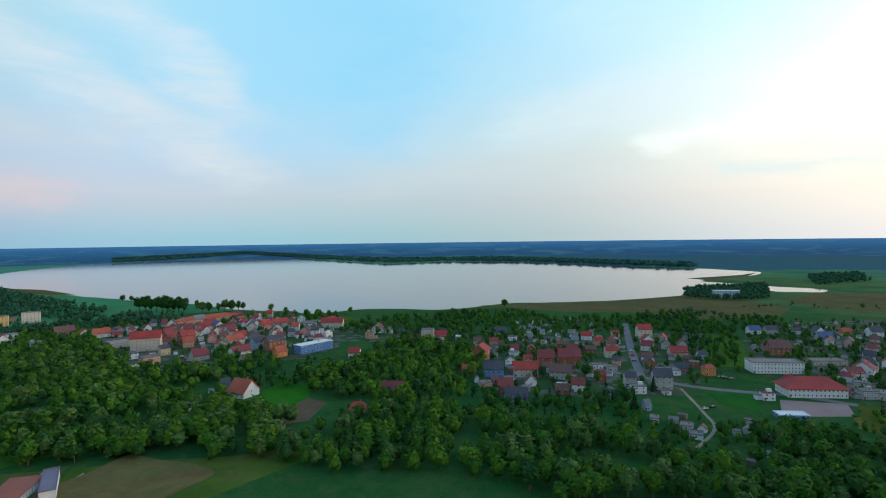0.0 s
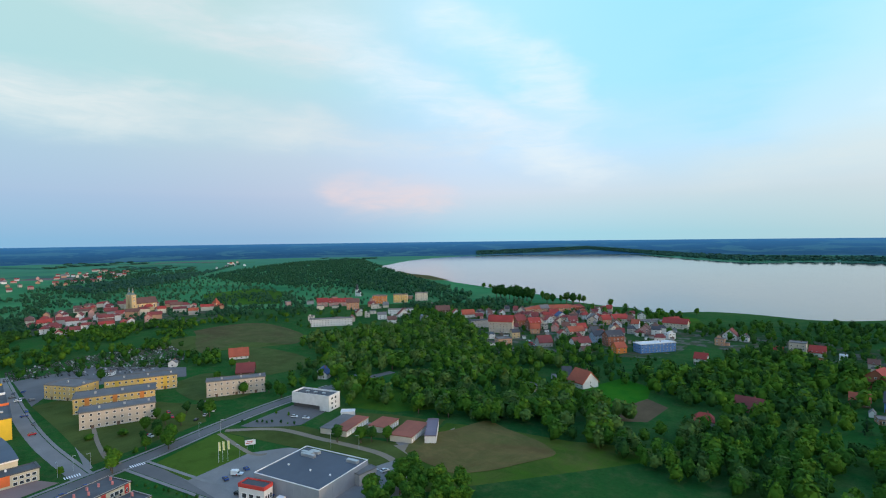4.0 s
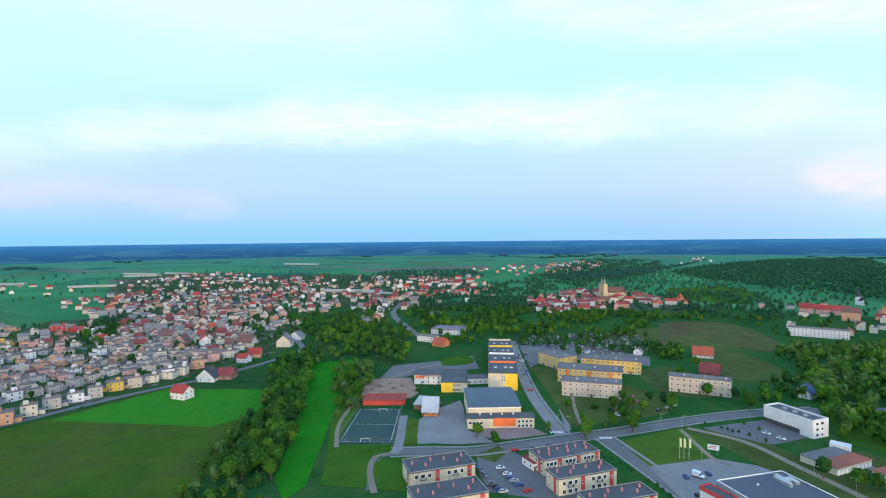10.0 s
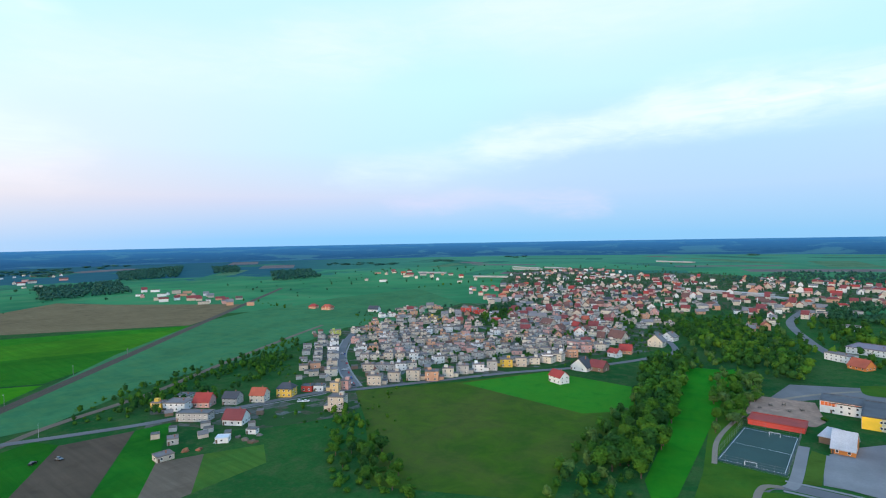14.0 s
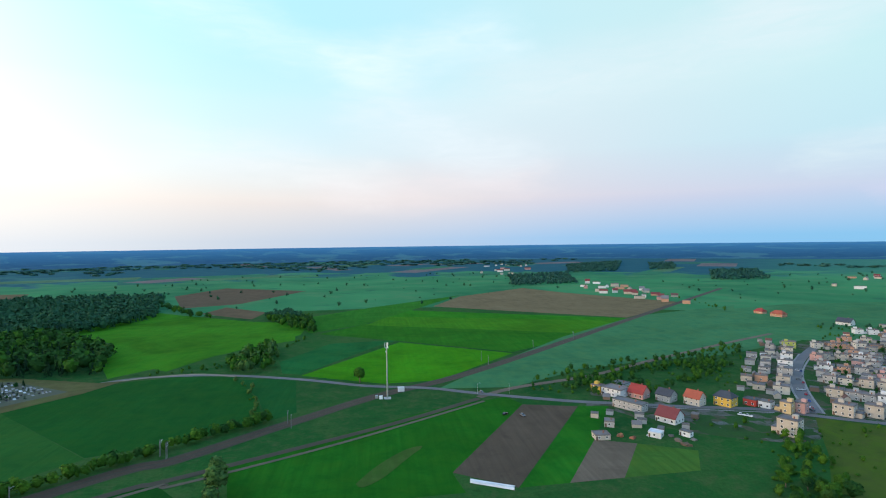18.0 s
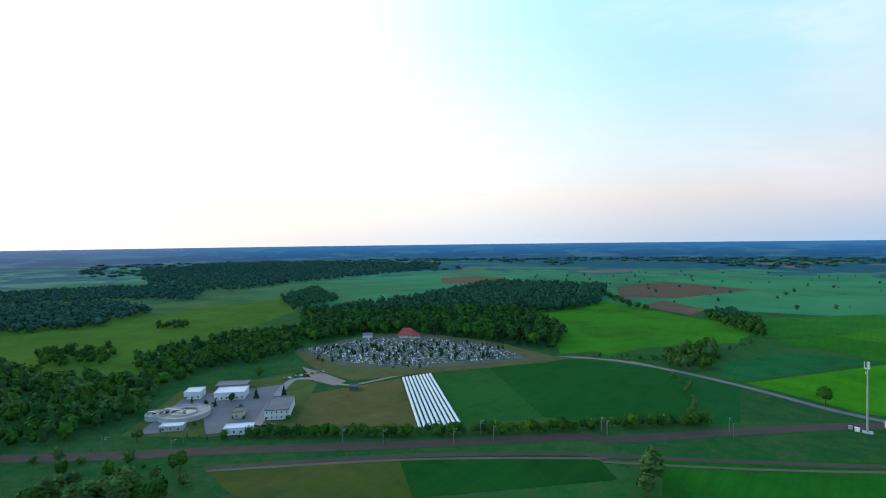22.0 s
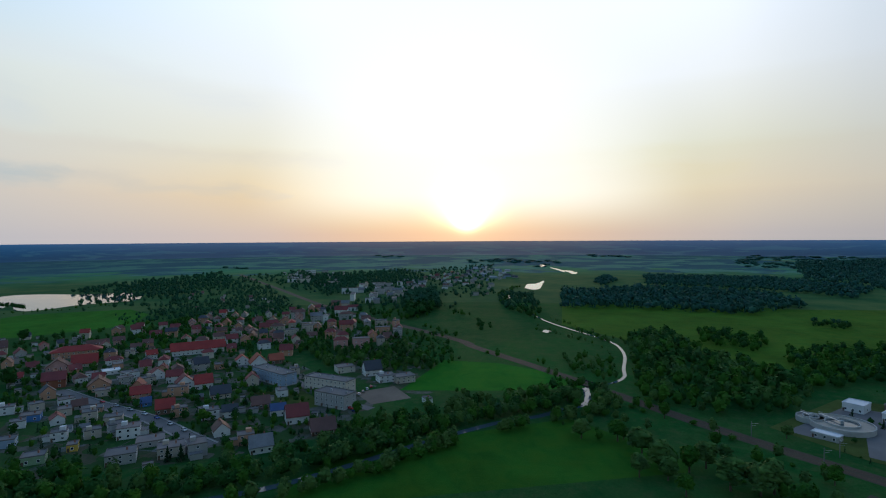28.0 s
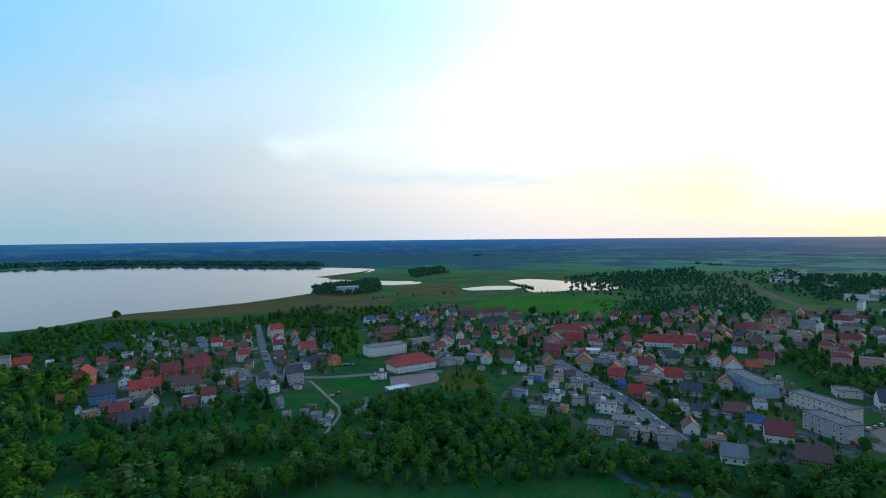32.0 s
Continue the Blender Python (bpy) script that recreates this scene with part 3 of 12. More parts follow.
def strip(name, pts, width, mat, label, z=None, category="road", bend=True, thick=0.0):
    """A road, track or river along a line."""
    line = smooth_line(pts) if bend else pts
    z = layer(spots_on(line)) if z is None else z
    V = []
    for i, p in enumerate(line):
        a, b = Vector(line[max(i - 1, 0)]), Vector(line[min(i + 1, len(line) - 1)])
        side = (b - a).normalized().orthogonal() * (width / 2)
        V += [(p[0] + side.x, p[1] + side.y, z), (p[0] - side.x, p[1] - side.y, z)]
        CLEAR.append((p[0], p[1], width / 2 + 1.0))
    for a, b in zip(line, line[1:]):
        k = int(math.hypot(b[0] - a[0], b[1] - a[1]) // 8)
        CLEAR.extend((a[0] + (b[0] - a[0]) * i / (k + 1), a[1] + (b[1] - a[1]) * i / (k + 1), width / 2 + 1.0) for i in range(1, k + 1))
    F = [(2 * i, 2 * i + 2, 2 * i + 3, 2 * i + 1) for i in range(len(line) - 1)]
    me = bpy.data.meshes.new(name)
    me.from_pydata(V, [], F)
    if me.polygons[0].normal.z < 0:
        me.flip_normals()
    me.materials.append(mat)
    return tagged(new(name, me), label, category, kind="structure")


def beside(pts, off):
    """A smooth line that runs `off` metres beside another."""
    line, out = smooth_line(pts), []
    for i, p in enumerate(line):
        a, c = Vector(line[max(i - 1, 0)]), Vector(line[min(i + 1, len(line) - 1)])
        side = (c - a).normalized().orthogonal() * off
        out.append((p[0] + side.x, p[1] + side.y))
    return out


# ---- trees ----
rng = np.random.default_rng(7)
t5 = (1 + 5 ** 0.5) / 2
ICO_V = np.array([(-1, t5, 0), (1, t5, 0), (-1, -t5, 0), (1, -t5, 0), (0, -1, t5), (0, 1, t5), (0, -1, -t5), (0, 1, -t5),
                  (t5, 0, -1), (t5, 0, 1), (-t5, 0, -1), (-t5, 0, 1)]) / math.hypot(1, t5)
ICO_F = np.array([int(c, 16) for c in "0b5 051 017 07a 0ab 159 5b4 ba2 a76 718 394 342 326 368 389 495 24b 62a 867 981".replace(" ", "")]).reshape(-1, 3)


def finer(v, f):
    v, cut, out = [tuple(p) for p in v], {}, []

    def mid(a, b):
        k = (min(a, b), max(a, b))
        if k not in cut:
            m = (np.array(v[a]) + np.array(v[b])) / 2
            v.append(tuple(m / np.linalg.norm(m)))
            cut[k] = len(v) - 1
        return cut[k]
    for a, b, c in f:
        d, e, g = mid(a, b), mid(b, c), mid(c, a)
        out += [(a, d, g), (b, e, d), (c, g, e), (d, e, g)]
    return np.array(v), np.array(out)


ICO2 = finer(ICO_V, ICO_F)


OCT_V = np.array([(1, 0, 0), (-1, 0, 0), (0, 1, 0), (0, -1, 0), (0, 0, 1), (0, 0, -1)], float)
OCT_F = np.array([(0, 2, 4), (2, 1, 4), (1, 3, 4), (3, 0, 4), (2, 0, 5), (1, 2, 5), (3, 1, 5), (0, 3, 5)])
FORMS = {"broad": (0.31, 0.43, 0.49), "poplar": (0.13, 0.44, 0.50), "spruce": (0.16, 0.42, 0.44), "bush": (0.36, 0.34, 0.34)}


def crown(seed, tufts, leaves, fine, shape):
    """A crown one metre high: an uneven core with a few lobes, and many sprays of leaves over it."""
    g = np.random.default_rng(seed)
    wide, tall, mid = FORMS[shape]
    bumps = g.normal(size=(6, 3))
    bumps /= np.linalg.norm(bumps, axis=1)[:, None]
    lift = 0.25 + 0.35 * g.random(6)

    def rim(way):
        """How far the crown reaches that way."""
        k = np.clip(bumps @ way, 0, 1) ** 5
        return 0.80 + float((k * lift).max())
    v0, f0 = (ICO2 if fine else (ICO_V, ICO_F))
    core = np.array([p * rim(p) for p in v0]) * (0.70 + 0.26 * g.random((len(v0), 1)))
    V, F = [core * np.array((wide, wide, tall)) + np.array((0, 0, mid))], [f0]
    if shape == "spruce":
        w = V[0]
        w[:, :2] *= np.clip(1.5 - 1.5 * w[:, 2:3], 0.05, 1.6)
    n = len(v0)
    tv, tf = OCT_V, OCT_F
    for i in range(tufts):
        way = g.normal(size=3)
        way /= np.linalg.norm(way)
        if way[2] < -0.45:
            way[2] *= -1
        reach = rim(way) * (0.66 + 0.30 * g.random())
        r = (0.07 + 0.08 * g.random() ** 2) * (0.8 if shape == "poplar" else 1)
        c = way * reach * np.array((wide, wide, tall)) + np.array((0, 0, mid))
        if shape == "spruce":
            h = 0.04 + 0.9 * i / tufts
            a, out = g.random() * 6.28, 0.36 * (1 - h) * (0.6 + 0.4 * g.random())
            c, r = np.array((out * math.cos(a), out * math.sin(a), h)), 0.03 + 0.10 * (1 - h)
        w = tv * (1 + 0.9 * (g.random((len(tv), 1)) - 0.5)) * np.array((r * 1.15, r * 1.15, r * 0.95))
        V.append(w + c)
        F.append(tf + n)
        n += len(tv)
    # sprays of leaves all over the crown, lying roughly along it
    big = 0.055 if fine else 0.070 if leaves > 60 else 0.105 if leaves > 20 else 0.15
    for i in range(leaves):
        way = g.normal(size=3)
        way /= np.linalg.norm(way)
        if way[2] < -0.5:
            way[2] *= -1
        p = way * rim(way) * (0.78 + 0.30 * g.random()) * np.array((wide, wide, tall)) + np.array((0, 0, mid))
        if shape == "spruce":
            h = 0.03 + 0.95 * g.random() ** 1.3
            a, out = g.random() * 6.28, 0.40 * (1 - h) * (0.75 + 0.35 * g.random())
            p, way = np.array((out * math.cos(a), out * math.sin(a), h)), np.array((math.cos(a), math.sin(a), 0.5))
        face = way + 0.55 * g.normal(size=3) + np.array((0, 0, 0.25))
        e1 = np.cross(face, g.normal(size=3))
        e1 /= np.linalg.norm(e1)
        e2 = np.cross(face, e1)
        e2 /= np.linalg.norm(e2)
        s = big * (0.55 + 0.75 * g.random()) * (0.75 if shape in ("poplar", "spruce") else 1)
        k = 0.6 + 0.7 * g.random(4)
        V.append(np.array([p + e1 * s * k[0], p + e2 * s * k[1], p - e1 * s * k[2], p - e2 * s * k[3]]) + 0.25 * s * g.normal(size=(4, 3)))
        F.append(np.array([(0, 1, 2), (0, 2, 3)]) + n)
        n += 4
    return np.concatenate(V), np.concatenate(F)


def trunk(seed):
    """A tapered trunk one metre high with limbs."""
    g = np.random.default_rng(seed)
    pieces = [tube(0, 0, 0, 0.55, 0.035, 0.018, 7)]
    for i in range(5):
        a, h = i * 1.3 + g.random(), 0.28 + 0.06 * i
        v, f = tube(0, 0, 0, 0.32, 0.014, 0.005, 5)
        m = Matrix.Translation((0, 0, h)) @ Euler((0.7, 0, a)).to_matrix().to_4x4()
        pieces.append(([tuple(m @ Vector(p)) for p in v], f))
    return merged(pieces)


SHAPES = {"broad": (LEAF, 20, 420), "light": (LEAF_LIGHT, 20, 420), "willow": (LEAF_WILLOW, 20, 460), "dark": (LEAF_DARK, 20, 420),
          "poplar": (LEAF, 12, 300), "spruce": (LEAF_PINE, 24, 300), "bush": (LEAF, 10, 260)}
KIND_OF = {"light": "broad", "willow": "broad", "dark": "broad"}
FINE, COARSE, MID, FAR = {}, {}, {}, {}
for i, (kind, (leaf, lobes, leaves)) in enumerate(SHAPES.items()):
    form = KIND_OF.get(kind, kind)
    FINE[kind] = [data_mesh(("crown", kind, k), *[a.tolist() for a in crown(50 + 10 * i + k, lobes, leaves, True, form)], [leaf], smooth=True)
                  for k in range(4)]
    COARSE[kind] = [crown(300 + 10 * i + k, 2, 84, False, form) for k in range(10)]
    MID[kind] = [crown(400 + 10 * i + k, 0, 32, False, form) for k in range(10)]
    FAR[kind] = [crown(500 + 10 * i + k, 0, 12, False, form) for k in range(8)]
TRUNKS = [data_mesh(("trunk", k), *trunk(k), [BARK]) for k in range(3)]
TREE_WORDS = {"broad": ("tree", "leafy green deciduous tree standing in grass", "tree"),
              "light": ("tree", "bright green broad-leaved tree with a loose crown", "tree"),
              "willow": ("willow_tree", "pale grey-green willow with a wide hanging crown", "tree"),
              "dark": ("tree", "dark green dense deciduous tree", "tree"),
              "poplar": ("poplar_tree", "tall slender green poplar", "tree"),
              "spruce": ("spruce_tree", "dark green conical spruce", "tree"),
              "bush": ("bush", "low rounded green bush", "bush")}
made_trees = [0]


def tree(x, y, h, kind="broad", wide=1.0, label=""):
    """One tree as a thing with its trunk and crown."""
    made_trees[0] += 1
    name, words, cat = TREE_WORDS[kind]
    g = random.Random(made_trees[0])
    ob = thing(name, x, y, g.random() * 360, label or words, cat, "trees of the town")
    low = {"bush": 0.0, "spruce": 0.04}.get(kind, 0.12)
    w = h * wide * {"poplar": 0.75, "spruce": 0.62, "bush": 1.25, "willow": 1.1}.get(kind, 0.95)
    if kind != "bush":
        part("trunk", TRUNKS[made_trees[0] % 3], ob, put(0, 0, -0.1, h, h, h))
    part("crown", FINE[kind][g.randrange(4)], ob, put(0, 0, h * low - (0.1 if kind == "bush" else 0), w, w, h * (1 - low)))
    return ob


def inside(x, y, pts):
    hit, j = False, len(pts) - 1
    for i in range(len(pts)):
        if (pts[i][1] > y) != (pts[j][1] > y) and x < (pts[j][0] - pts[i][0]) * (y - pts[i][1]) / (pts[j][1] - pts[i][1]) + pts[i][0]:
            hit = not hit
        j = i
    return hit


def grove(name, places, leaf, label, far=False, category="trees"):
    """Many trees as one mesh of stuff. places: x, y, height, kind, width."""
    if not places:
        return None
    V, F, n = [], [], 0
    g = np.random.default_rng(len(places))
    for x, y, h, kind, wide in places:
        away = math.hypot(x, y)
        kit = FAR if far or away > 950 else MID if away > 360 else COARSE
        v, f = kit[kind][g.integers(len(kit[kind]))]
        a = g.random() * 6.28
        c, s = math.cos(a), math.sin(a)
        w = h * wide * {"poplar": 0.75, "spruce": 0.62, "bush": 1.25}.get(kind, 1.0)
        px, py, pz, k = lie(x, y)
        V.append(np.stack([(v[:, 0] * c - v[:, 1] * s) * w * k + px, (v[:, 0] * s + v[:, 1] * c) * w * k + py,
                           (v[:, 2] * h * 1.0) * k + pz - 0.02 * h], 1))
        F.append(f + n)
        n += len(v)
    V, F = np.concatenate(V), np.concatenate(F)
    me = bpy.data.meshes.new(name)
    me.vertices.add(len(V))
    me.vertices.foreach_set("co", V.astype(np.float32).ravel())
    me.loops.add(F.size)
    me.loops.foreach_set("vertex_index", F.astype(np.int32).ravel())
    me.polygons.add(len(F))
    me.polygons.foreach_set("loop_start", np.arange(0, F.size, 3, dtype=np.int32))
    me.polygons.foreach_set("loop_total", np.full(len(F), 3, dtype=np.int32))
    me.polygons.foreach_set("use_smooth", np.ones(len(F), dtype=bool))
    me.materials.append(leaf)
    me.update(calc_edges=True)
    return tagged(new(name, me), label, category, kind="stuff")


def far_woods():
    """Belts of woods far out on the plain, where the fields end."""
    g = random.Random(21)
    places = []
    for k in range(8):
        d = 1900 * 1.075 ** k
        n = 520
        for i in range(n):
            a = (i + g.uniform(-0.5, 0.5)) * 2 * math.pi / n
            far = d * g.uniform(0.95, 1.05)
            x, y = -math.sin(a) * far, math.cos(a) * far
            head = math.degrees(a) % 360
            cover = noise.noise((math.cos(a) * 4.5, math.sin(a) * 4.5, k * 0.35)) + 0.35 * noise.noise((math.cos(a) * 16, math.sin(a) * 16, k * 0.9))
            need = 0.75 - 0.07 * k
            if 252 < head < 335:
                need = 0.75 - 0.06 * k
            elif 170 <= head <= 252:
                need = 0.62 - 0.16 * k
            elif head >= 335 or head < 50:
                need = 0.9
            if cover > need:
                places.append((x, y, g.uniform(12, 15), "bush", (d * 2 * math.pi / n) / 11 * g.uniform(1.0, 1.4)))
    grove("far_woods", places, LEAF_FAR_HAZED, "far woods towards the horizon, coloured blue for haze", True)


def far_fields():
    """Strips of fields and meadows far out on the plain, their colours shifted to blue for haze."""
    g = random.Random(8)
    # crop colours with the blue of distant haze painted in
    hazed_tones = [(0.07, 0.25, 0.20), (0.10, 0.28, 0.18), (0.06, 0.21, 0.22), (0.14, 0.26, 0.20), (0.28, 0.22, 0.22), (0.08, 0.24, 0.24)]
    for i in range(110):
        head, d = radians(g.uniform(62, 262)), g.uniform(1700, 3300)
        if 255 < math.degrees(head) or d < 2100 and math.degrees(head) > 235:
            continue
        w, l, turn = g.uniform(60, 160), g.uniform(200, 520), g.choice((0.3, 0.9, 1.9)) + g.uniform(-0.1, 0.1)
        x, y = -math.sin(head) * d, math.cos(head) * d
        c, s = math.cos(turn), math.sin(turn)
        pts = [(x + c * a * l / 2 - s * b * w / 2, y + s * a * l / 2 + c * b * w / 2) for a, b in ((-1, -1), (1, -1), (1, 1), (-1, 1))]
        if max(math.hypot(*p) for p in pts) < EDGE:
            patch("field", pts, crop(g.choice(hazed_tones), g.choice((20, 60)), 0.3), g.choice(("strip of green farmland far out", "pale green field strip far out")))


THINGS_MAX = 320


def wood(name, pts, gap, h0, h1, kinds, label, near=0.0, far=False, leaf=None, wide=1.0, seed=1, skip=0.0):
    """Trees all over a plot; those within `near` metres of the meadow's middle are things of their own."""
    g = random.Random(seed * 77 + len(pts))
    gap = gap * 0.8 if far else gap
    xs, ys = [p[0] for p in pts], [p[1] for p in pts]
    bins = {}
    # far woods take the leaf colour with haze in it
    leaf = LEAF_FAR_HAZED if far and leaf is None else leaf
    y = min(ys)
    while y < max(ys):
        x = min(xs)
        while x < max(xs):
            px, py = x + g.uniform(-0.45, 0.45) * gap, y + g.uniform(-0.45, 0.45) * gap
            k, h, w = g.choice(kinds), g.uniform(h0, h1), g.uniform(0.85, 1.2) * wide * (1.25 if far else 1)
            drop = skip and 0.5 + 0.85 * noise.noise((px * 0.021, py * 0.021, seed * 3.1)) + g.uniform(-0.16, 0.16) < skip
            if inside(px, py, pts) and not drop and free(px, py):
                if k == "bush":
                    h *= 0.45
                if math.hypot(px, py) < near and made_trees[0] < THINGS_MAX:
                    tree(px, py, h, k, w)
                else:
                    # distance alone picks the haze-tinted leaves here
                    bins.setdefault("x" if leaf is not None else LEAF_WOODS_HAZED.name if math.hypot(px, py) > 800 else SHAPES[k][0].name, []).append((px, py, h, k, w))
            x += gap
        y += gap
    for key, places in bins.items():
        grove(name, places, leaf or bpy.data.materials[key], label, far)


def tree_line(name, pts, gap, h0, h1, kinds, label, near=0.0, spread=2.0, wide=1.0, seed=1):
    """Trees or shrubs along a line."""
    g = random.Random(seed * 13 + len(pts))
    line, bins, carry = smooth_line(pts), {}, 0.0
    for a, b in zip(line, line[1:]):
        d = math.hypot(b[0] - a[0], b[1] - a[1])
        while carry < d:
            t = carry / d
            px, py = a[0] + (b[0] - a[0]) * t + g.uniform(-spread, spread), a[1] + (b[1] - a[1]) * t + g.uniform(-spread, spread)
            k, h, w = g.choice(kinds), g.uniform(h0, h1), g.uniform(0.85, 1.2) * wide
            if k == "bush":
                h *= 0.5
            if free(px, py):
                if math.hypot(px, py) < near and made_trees[0] < THINGS_MAX:
                    tree(px, py, h, k, w)
                else:
                    bins.setdefault(SHAPES[k][0].name, []).append((px, py, h, k, w))
            carry += gap * g.uniform(0.7, 1.3)
        carry -= d
    for key, places in bins.items():
        grove(name, places, bpy.data.materials[key], label)


def free(x, y):
    """Whether a place is off every house, road and river."""
    if not CELLS:
        for a, b, r in CLEAR:
            for i in range(int((a - r) // 50), int((a + r) // 50) + 1):
                for j in range(int((b - r) // 50), int((b + r) // 50) + 1):
                    CELLS.setdefault((i, j), []).append((a, b, r))
    return all((x - a) ** 2 + (y - b) ** 2 > r * r for a, b, r in CELLS.get((int(x // 50), int(y // 50)), ()))

# ---- houses ----
WALLS = {"white": (0.66, 0.66, 0.66), "cream": (0.56, 0.51, 0.43), "beige": (0.47, 0.41, 0.34), "grey": (0.37, 0.36, 0.35),
         "yellow": (0.600, 0.400, 0.064), "lemon": (0.62, 0.43, 0.15), "pink": (0.496, 0.288, 0.264), "orange": (0.576, 0.208, 0.048),
         "salmon": (0.480, 0.272, 0.176), "blue": (0.280, 0.360, 0.480), "green": (0.288, 0.400, 0.240), "brick": (0.264, 0.096, 0.056),
         "red": (0.480, 0.056, 0.040), "brown": (0.176, 0.120, 0.088), "sky": (0.080, 0.192, 0.440), "olive": (0.416, 0.440, 0.096),
         "dark": (0.080, 0.080, 0.088), "gold": (0.560, 0.416, 0.224)}
ROOFS = {"red": (0.34, 0.038, 0.026), "orange": (0.38, 0.085, 0.038), "brown": (0.150, 0.070, 0.052), "maroon": (0.208, 0.040, 0.036),
         "slate": (0.056, 0.060, 0.072), "grey": (0.192, 0.188, 0.192), "blue": (0.056, 0.096, 0.224), "pale": (0.440, 0.448, 0.464)}
FELT = {"felt": TAR, "gravel": surface("gravel_roof", (0.165, 0.160, 0.160), 0.95, 0.1, 1.0, 0.25, 0.3, per_object=0.4),
        "slab": surface("roof_slab", (0.215, 0.185, 0.175), 0.95, 0.1, 1.0, 0.25, 0.3, per_object=0.5),
        "plum": surface("plum_sheet_roof", (0.17, 0.13, 0.17), 0.6, 0.1, 1.0, 0.15, 0.2),
        "rust": surface("rust_brown_roof", (0.30, 0.085, 0.05), 0.85, 0.1, 1.0, 0.2, 0.3),
        "whiteroof": surface("white_sheet_roof", (0.6, 0.62, 0.65), 0.5, 0.1, 1.0, 0.1, 0.1),
        "bluegrey": surface("blue_grey_sheet_roof", (0.065, 0.092, 0.13), 0.6, 0.1, 1.0, 0.15, 0.2)}
WORDS = {"plum": "plum sheet-metal", "rust": "rust-brown sheet", "whiteroof": "white sheet-metal", "bluegrey": "blue-grey sheet", "felt": "dark felt",
         "gravel": "grey gravelled", "slab": "pale grey flat", "sky": "bright blue", "pale": "pale grey", "dark": "dark", "gold": "golden beige"}


def roof_material(roof):
    return FELT[roof] if roof in FELT else roof_tiles(ROOFS[roof])


def box_mesh(mat, name="block"):
    v, f = box(-0.5, -0.5, 0, 0.5, 0.5, 1)
    return data_mesh((name, "box", mat.name), v, f, [mat])


def gable_mesh(mat):
    """A pitched roof over a unit plan: two slabs with eaves that meet in a ridge along x."""
    t = 0.07
    v = []
    for x in (-0.54, 0.54):
        v += [(x, -0.57, -0.12), (x, 0, 1), (x, 0.57, -0.12), (x, 0.57, -0.12 - t), (x, 0, 1 - t * 1.6), (x, -0.57, -0.12 - t)]
    f = [(0, 6, 7, 1), (1, 7, 8, 2), (2, 8, 9, 3), (3, 9, 10, 4), (4, 10, 11, 5), (5, 11, 6, 0), (0, 1, 4, 5), (1, 2, 3, 4), (6, 11, 10, 7), (7, 10, 9, 8)]
    return data_mesh(("gable_roof", mat.name), v, f, [mat])


def hip_mesh(mat):
    v = [(-0.55, -0.56, -0.06), (0.55, -0.56, -0.06), (0.55, 0.56, -0.06), (-0.55, 0.56, -0.06), (-0.27, 0, 1), (0.27, 0, 1),
         (-0.55, -0.56, -0.12), (0.55, -0.56, -0.12), (0.55, 0.56, -0.12), (-0.55, 0.56, -0.12)]
    f = [(0, 1, 5, 4), (1, 2, 5), (2, 3, 4, 5), (3, 0, 4), (0, 6, 7, 1), (1, 7, 8, 2), (2, 8, 9, 3), (3, 9, 6, 0), (9, 8, 7, 6)]
    return data_mesh(("hip_roof", mat.name), v, f, [mat])


def end_wall_mesh(mat):
    """A house body with two pointed gables."""
    v = [(-0.5, -0.5, 0), (0.5, -0.5, 0), (0.5, 0.5, 0), (-0.5, 0.5, 0), (-0.5, -0.5, 0.5), (0.5, -0.5, 0.5), (0.5, 0.5, 0.5), (-0.5, 0.5, 0.5),
         (-0.5, 0, 1), (0.5, 0, 1)]
    f = [(0, 3, 2, 1), (0, 1, 5, 4), (2, 3, 7, 6), (1, 2, 6, 9, 5), (3, 0, 4, 8, 7), (4, 5, 9, 8), (6, 7, 8, 9)]
    return v, f


def flat_mesh(mat):
    """A flat roof slab with a raised rim, and a sunk deck."""
    pieces = [box(-0.5, -0.5, 0, 0.5, 0.5, 0.25), box(-0.515, -0.515, 0, -0.49, 0.515, 1), box(0.49, -0.515, 0, 0.515, 0.515, 1),
              box(-0.49, -0.515, 0, 0.49, -0.49, 1), box(-0.49, 0.49, 0, 0.49, 0.515, 1)]
    v, f = merged(pieces)
    return data_mesh(("flat_roof", mat.name), v, f, [mat])


def window_mesh():
    """A window one metre square as one welded piece: pale frame, reveals and a sunk dark pane, facing -y."""
    rings = [(0.5, 0.02), (0.5, -0.07), (0.41, -0.07), (0.41, -0.02)]
    v = [(sx * r, y, 0.5 + sz * r) for r, y in rings for sx, sz in ((-1, -1), (1, -1), (1, 1), (-1, 1))]
    f = [(4 * k + i, 4 * k + (i + 1) % 4, 4 * k + 4 + (i + 1) % 4, 4 * k + 4 + i) for k in range(3) for i in range(4)] + [(12, 13, 14, 15)]
    return data_mesh("window", v, f, [WHITE, GLASS], [0] * 12 + [1])


WINDOW = window_mesh()


def far_window_mesh():
    """The same window for far houses: a flat frame round a sunk pane."""
    v = [(sx * r, y, 0.5 + sz * r) for r, y in ((0.5, -0.05), (0.40, -0.02)) for sx, sz in ((-1, -1), (1, -1), (1, 1), (-1, 1))]
    f = [(i, (i + 1) % 4, 4 + (i + 1) % 4, 4 + i) for i in range(4)] + [(4, 5, 6, 7)]
    return data_mesh(("window", "far"), v, f, [WHITE, GLASS], [0] * 4 + [1])


FAR_WINDOW = far_window_mesh()
DOOR_MAT = surface("dark_wood", (0.12, 0.07, 0.045), 0.6, 0.5, 3, 0.2, 0.2)
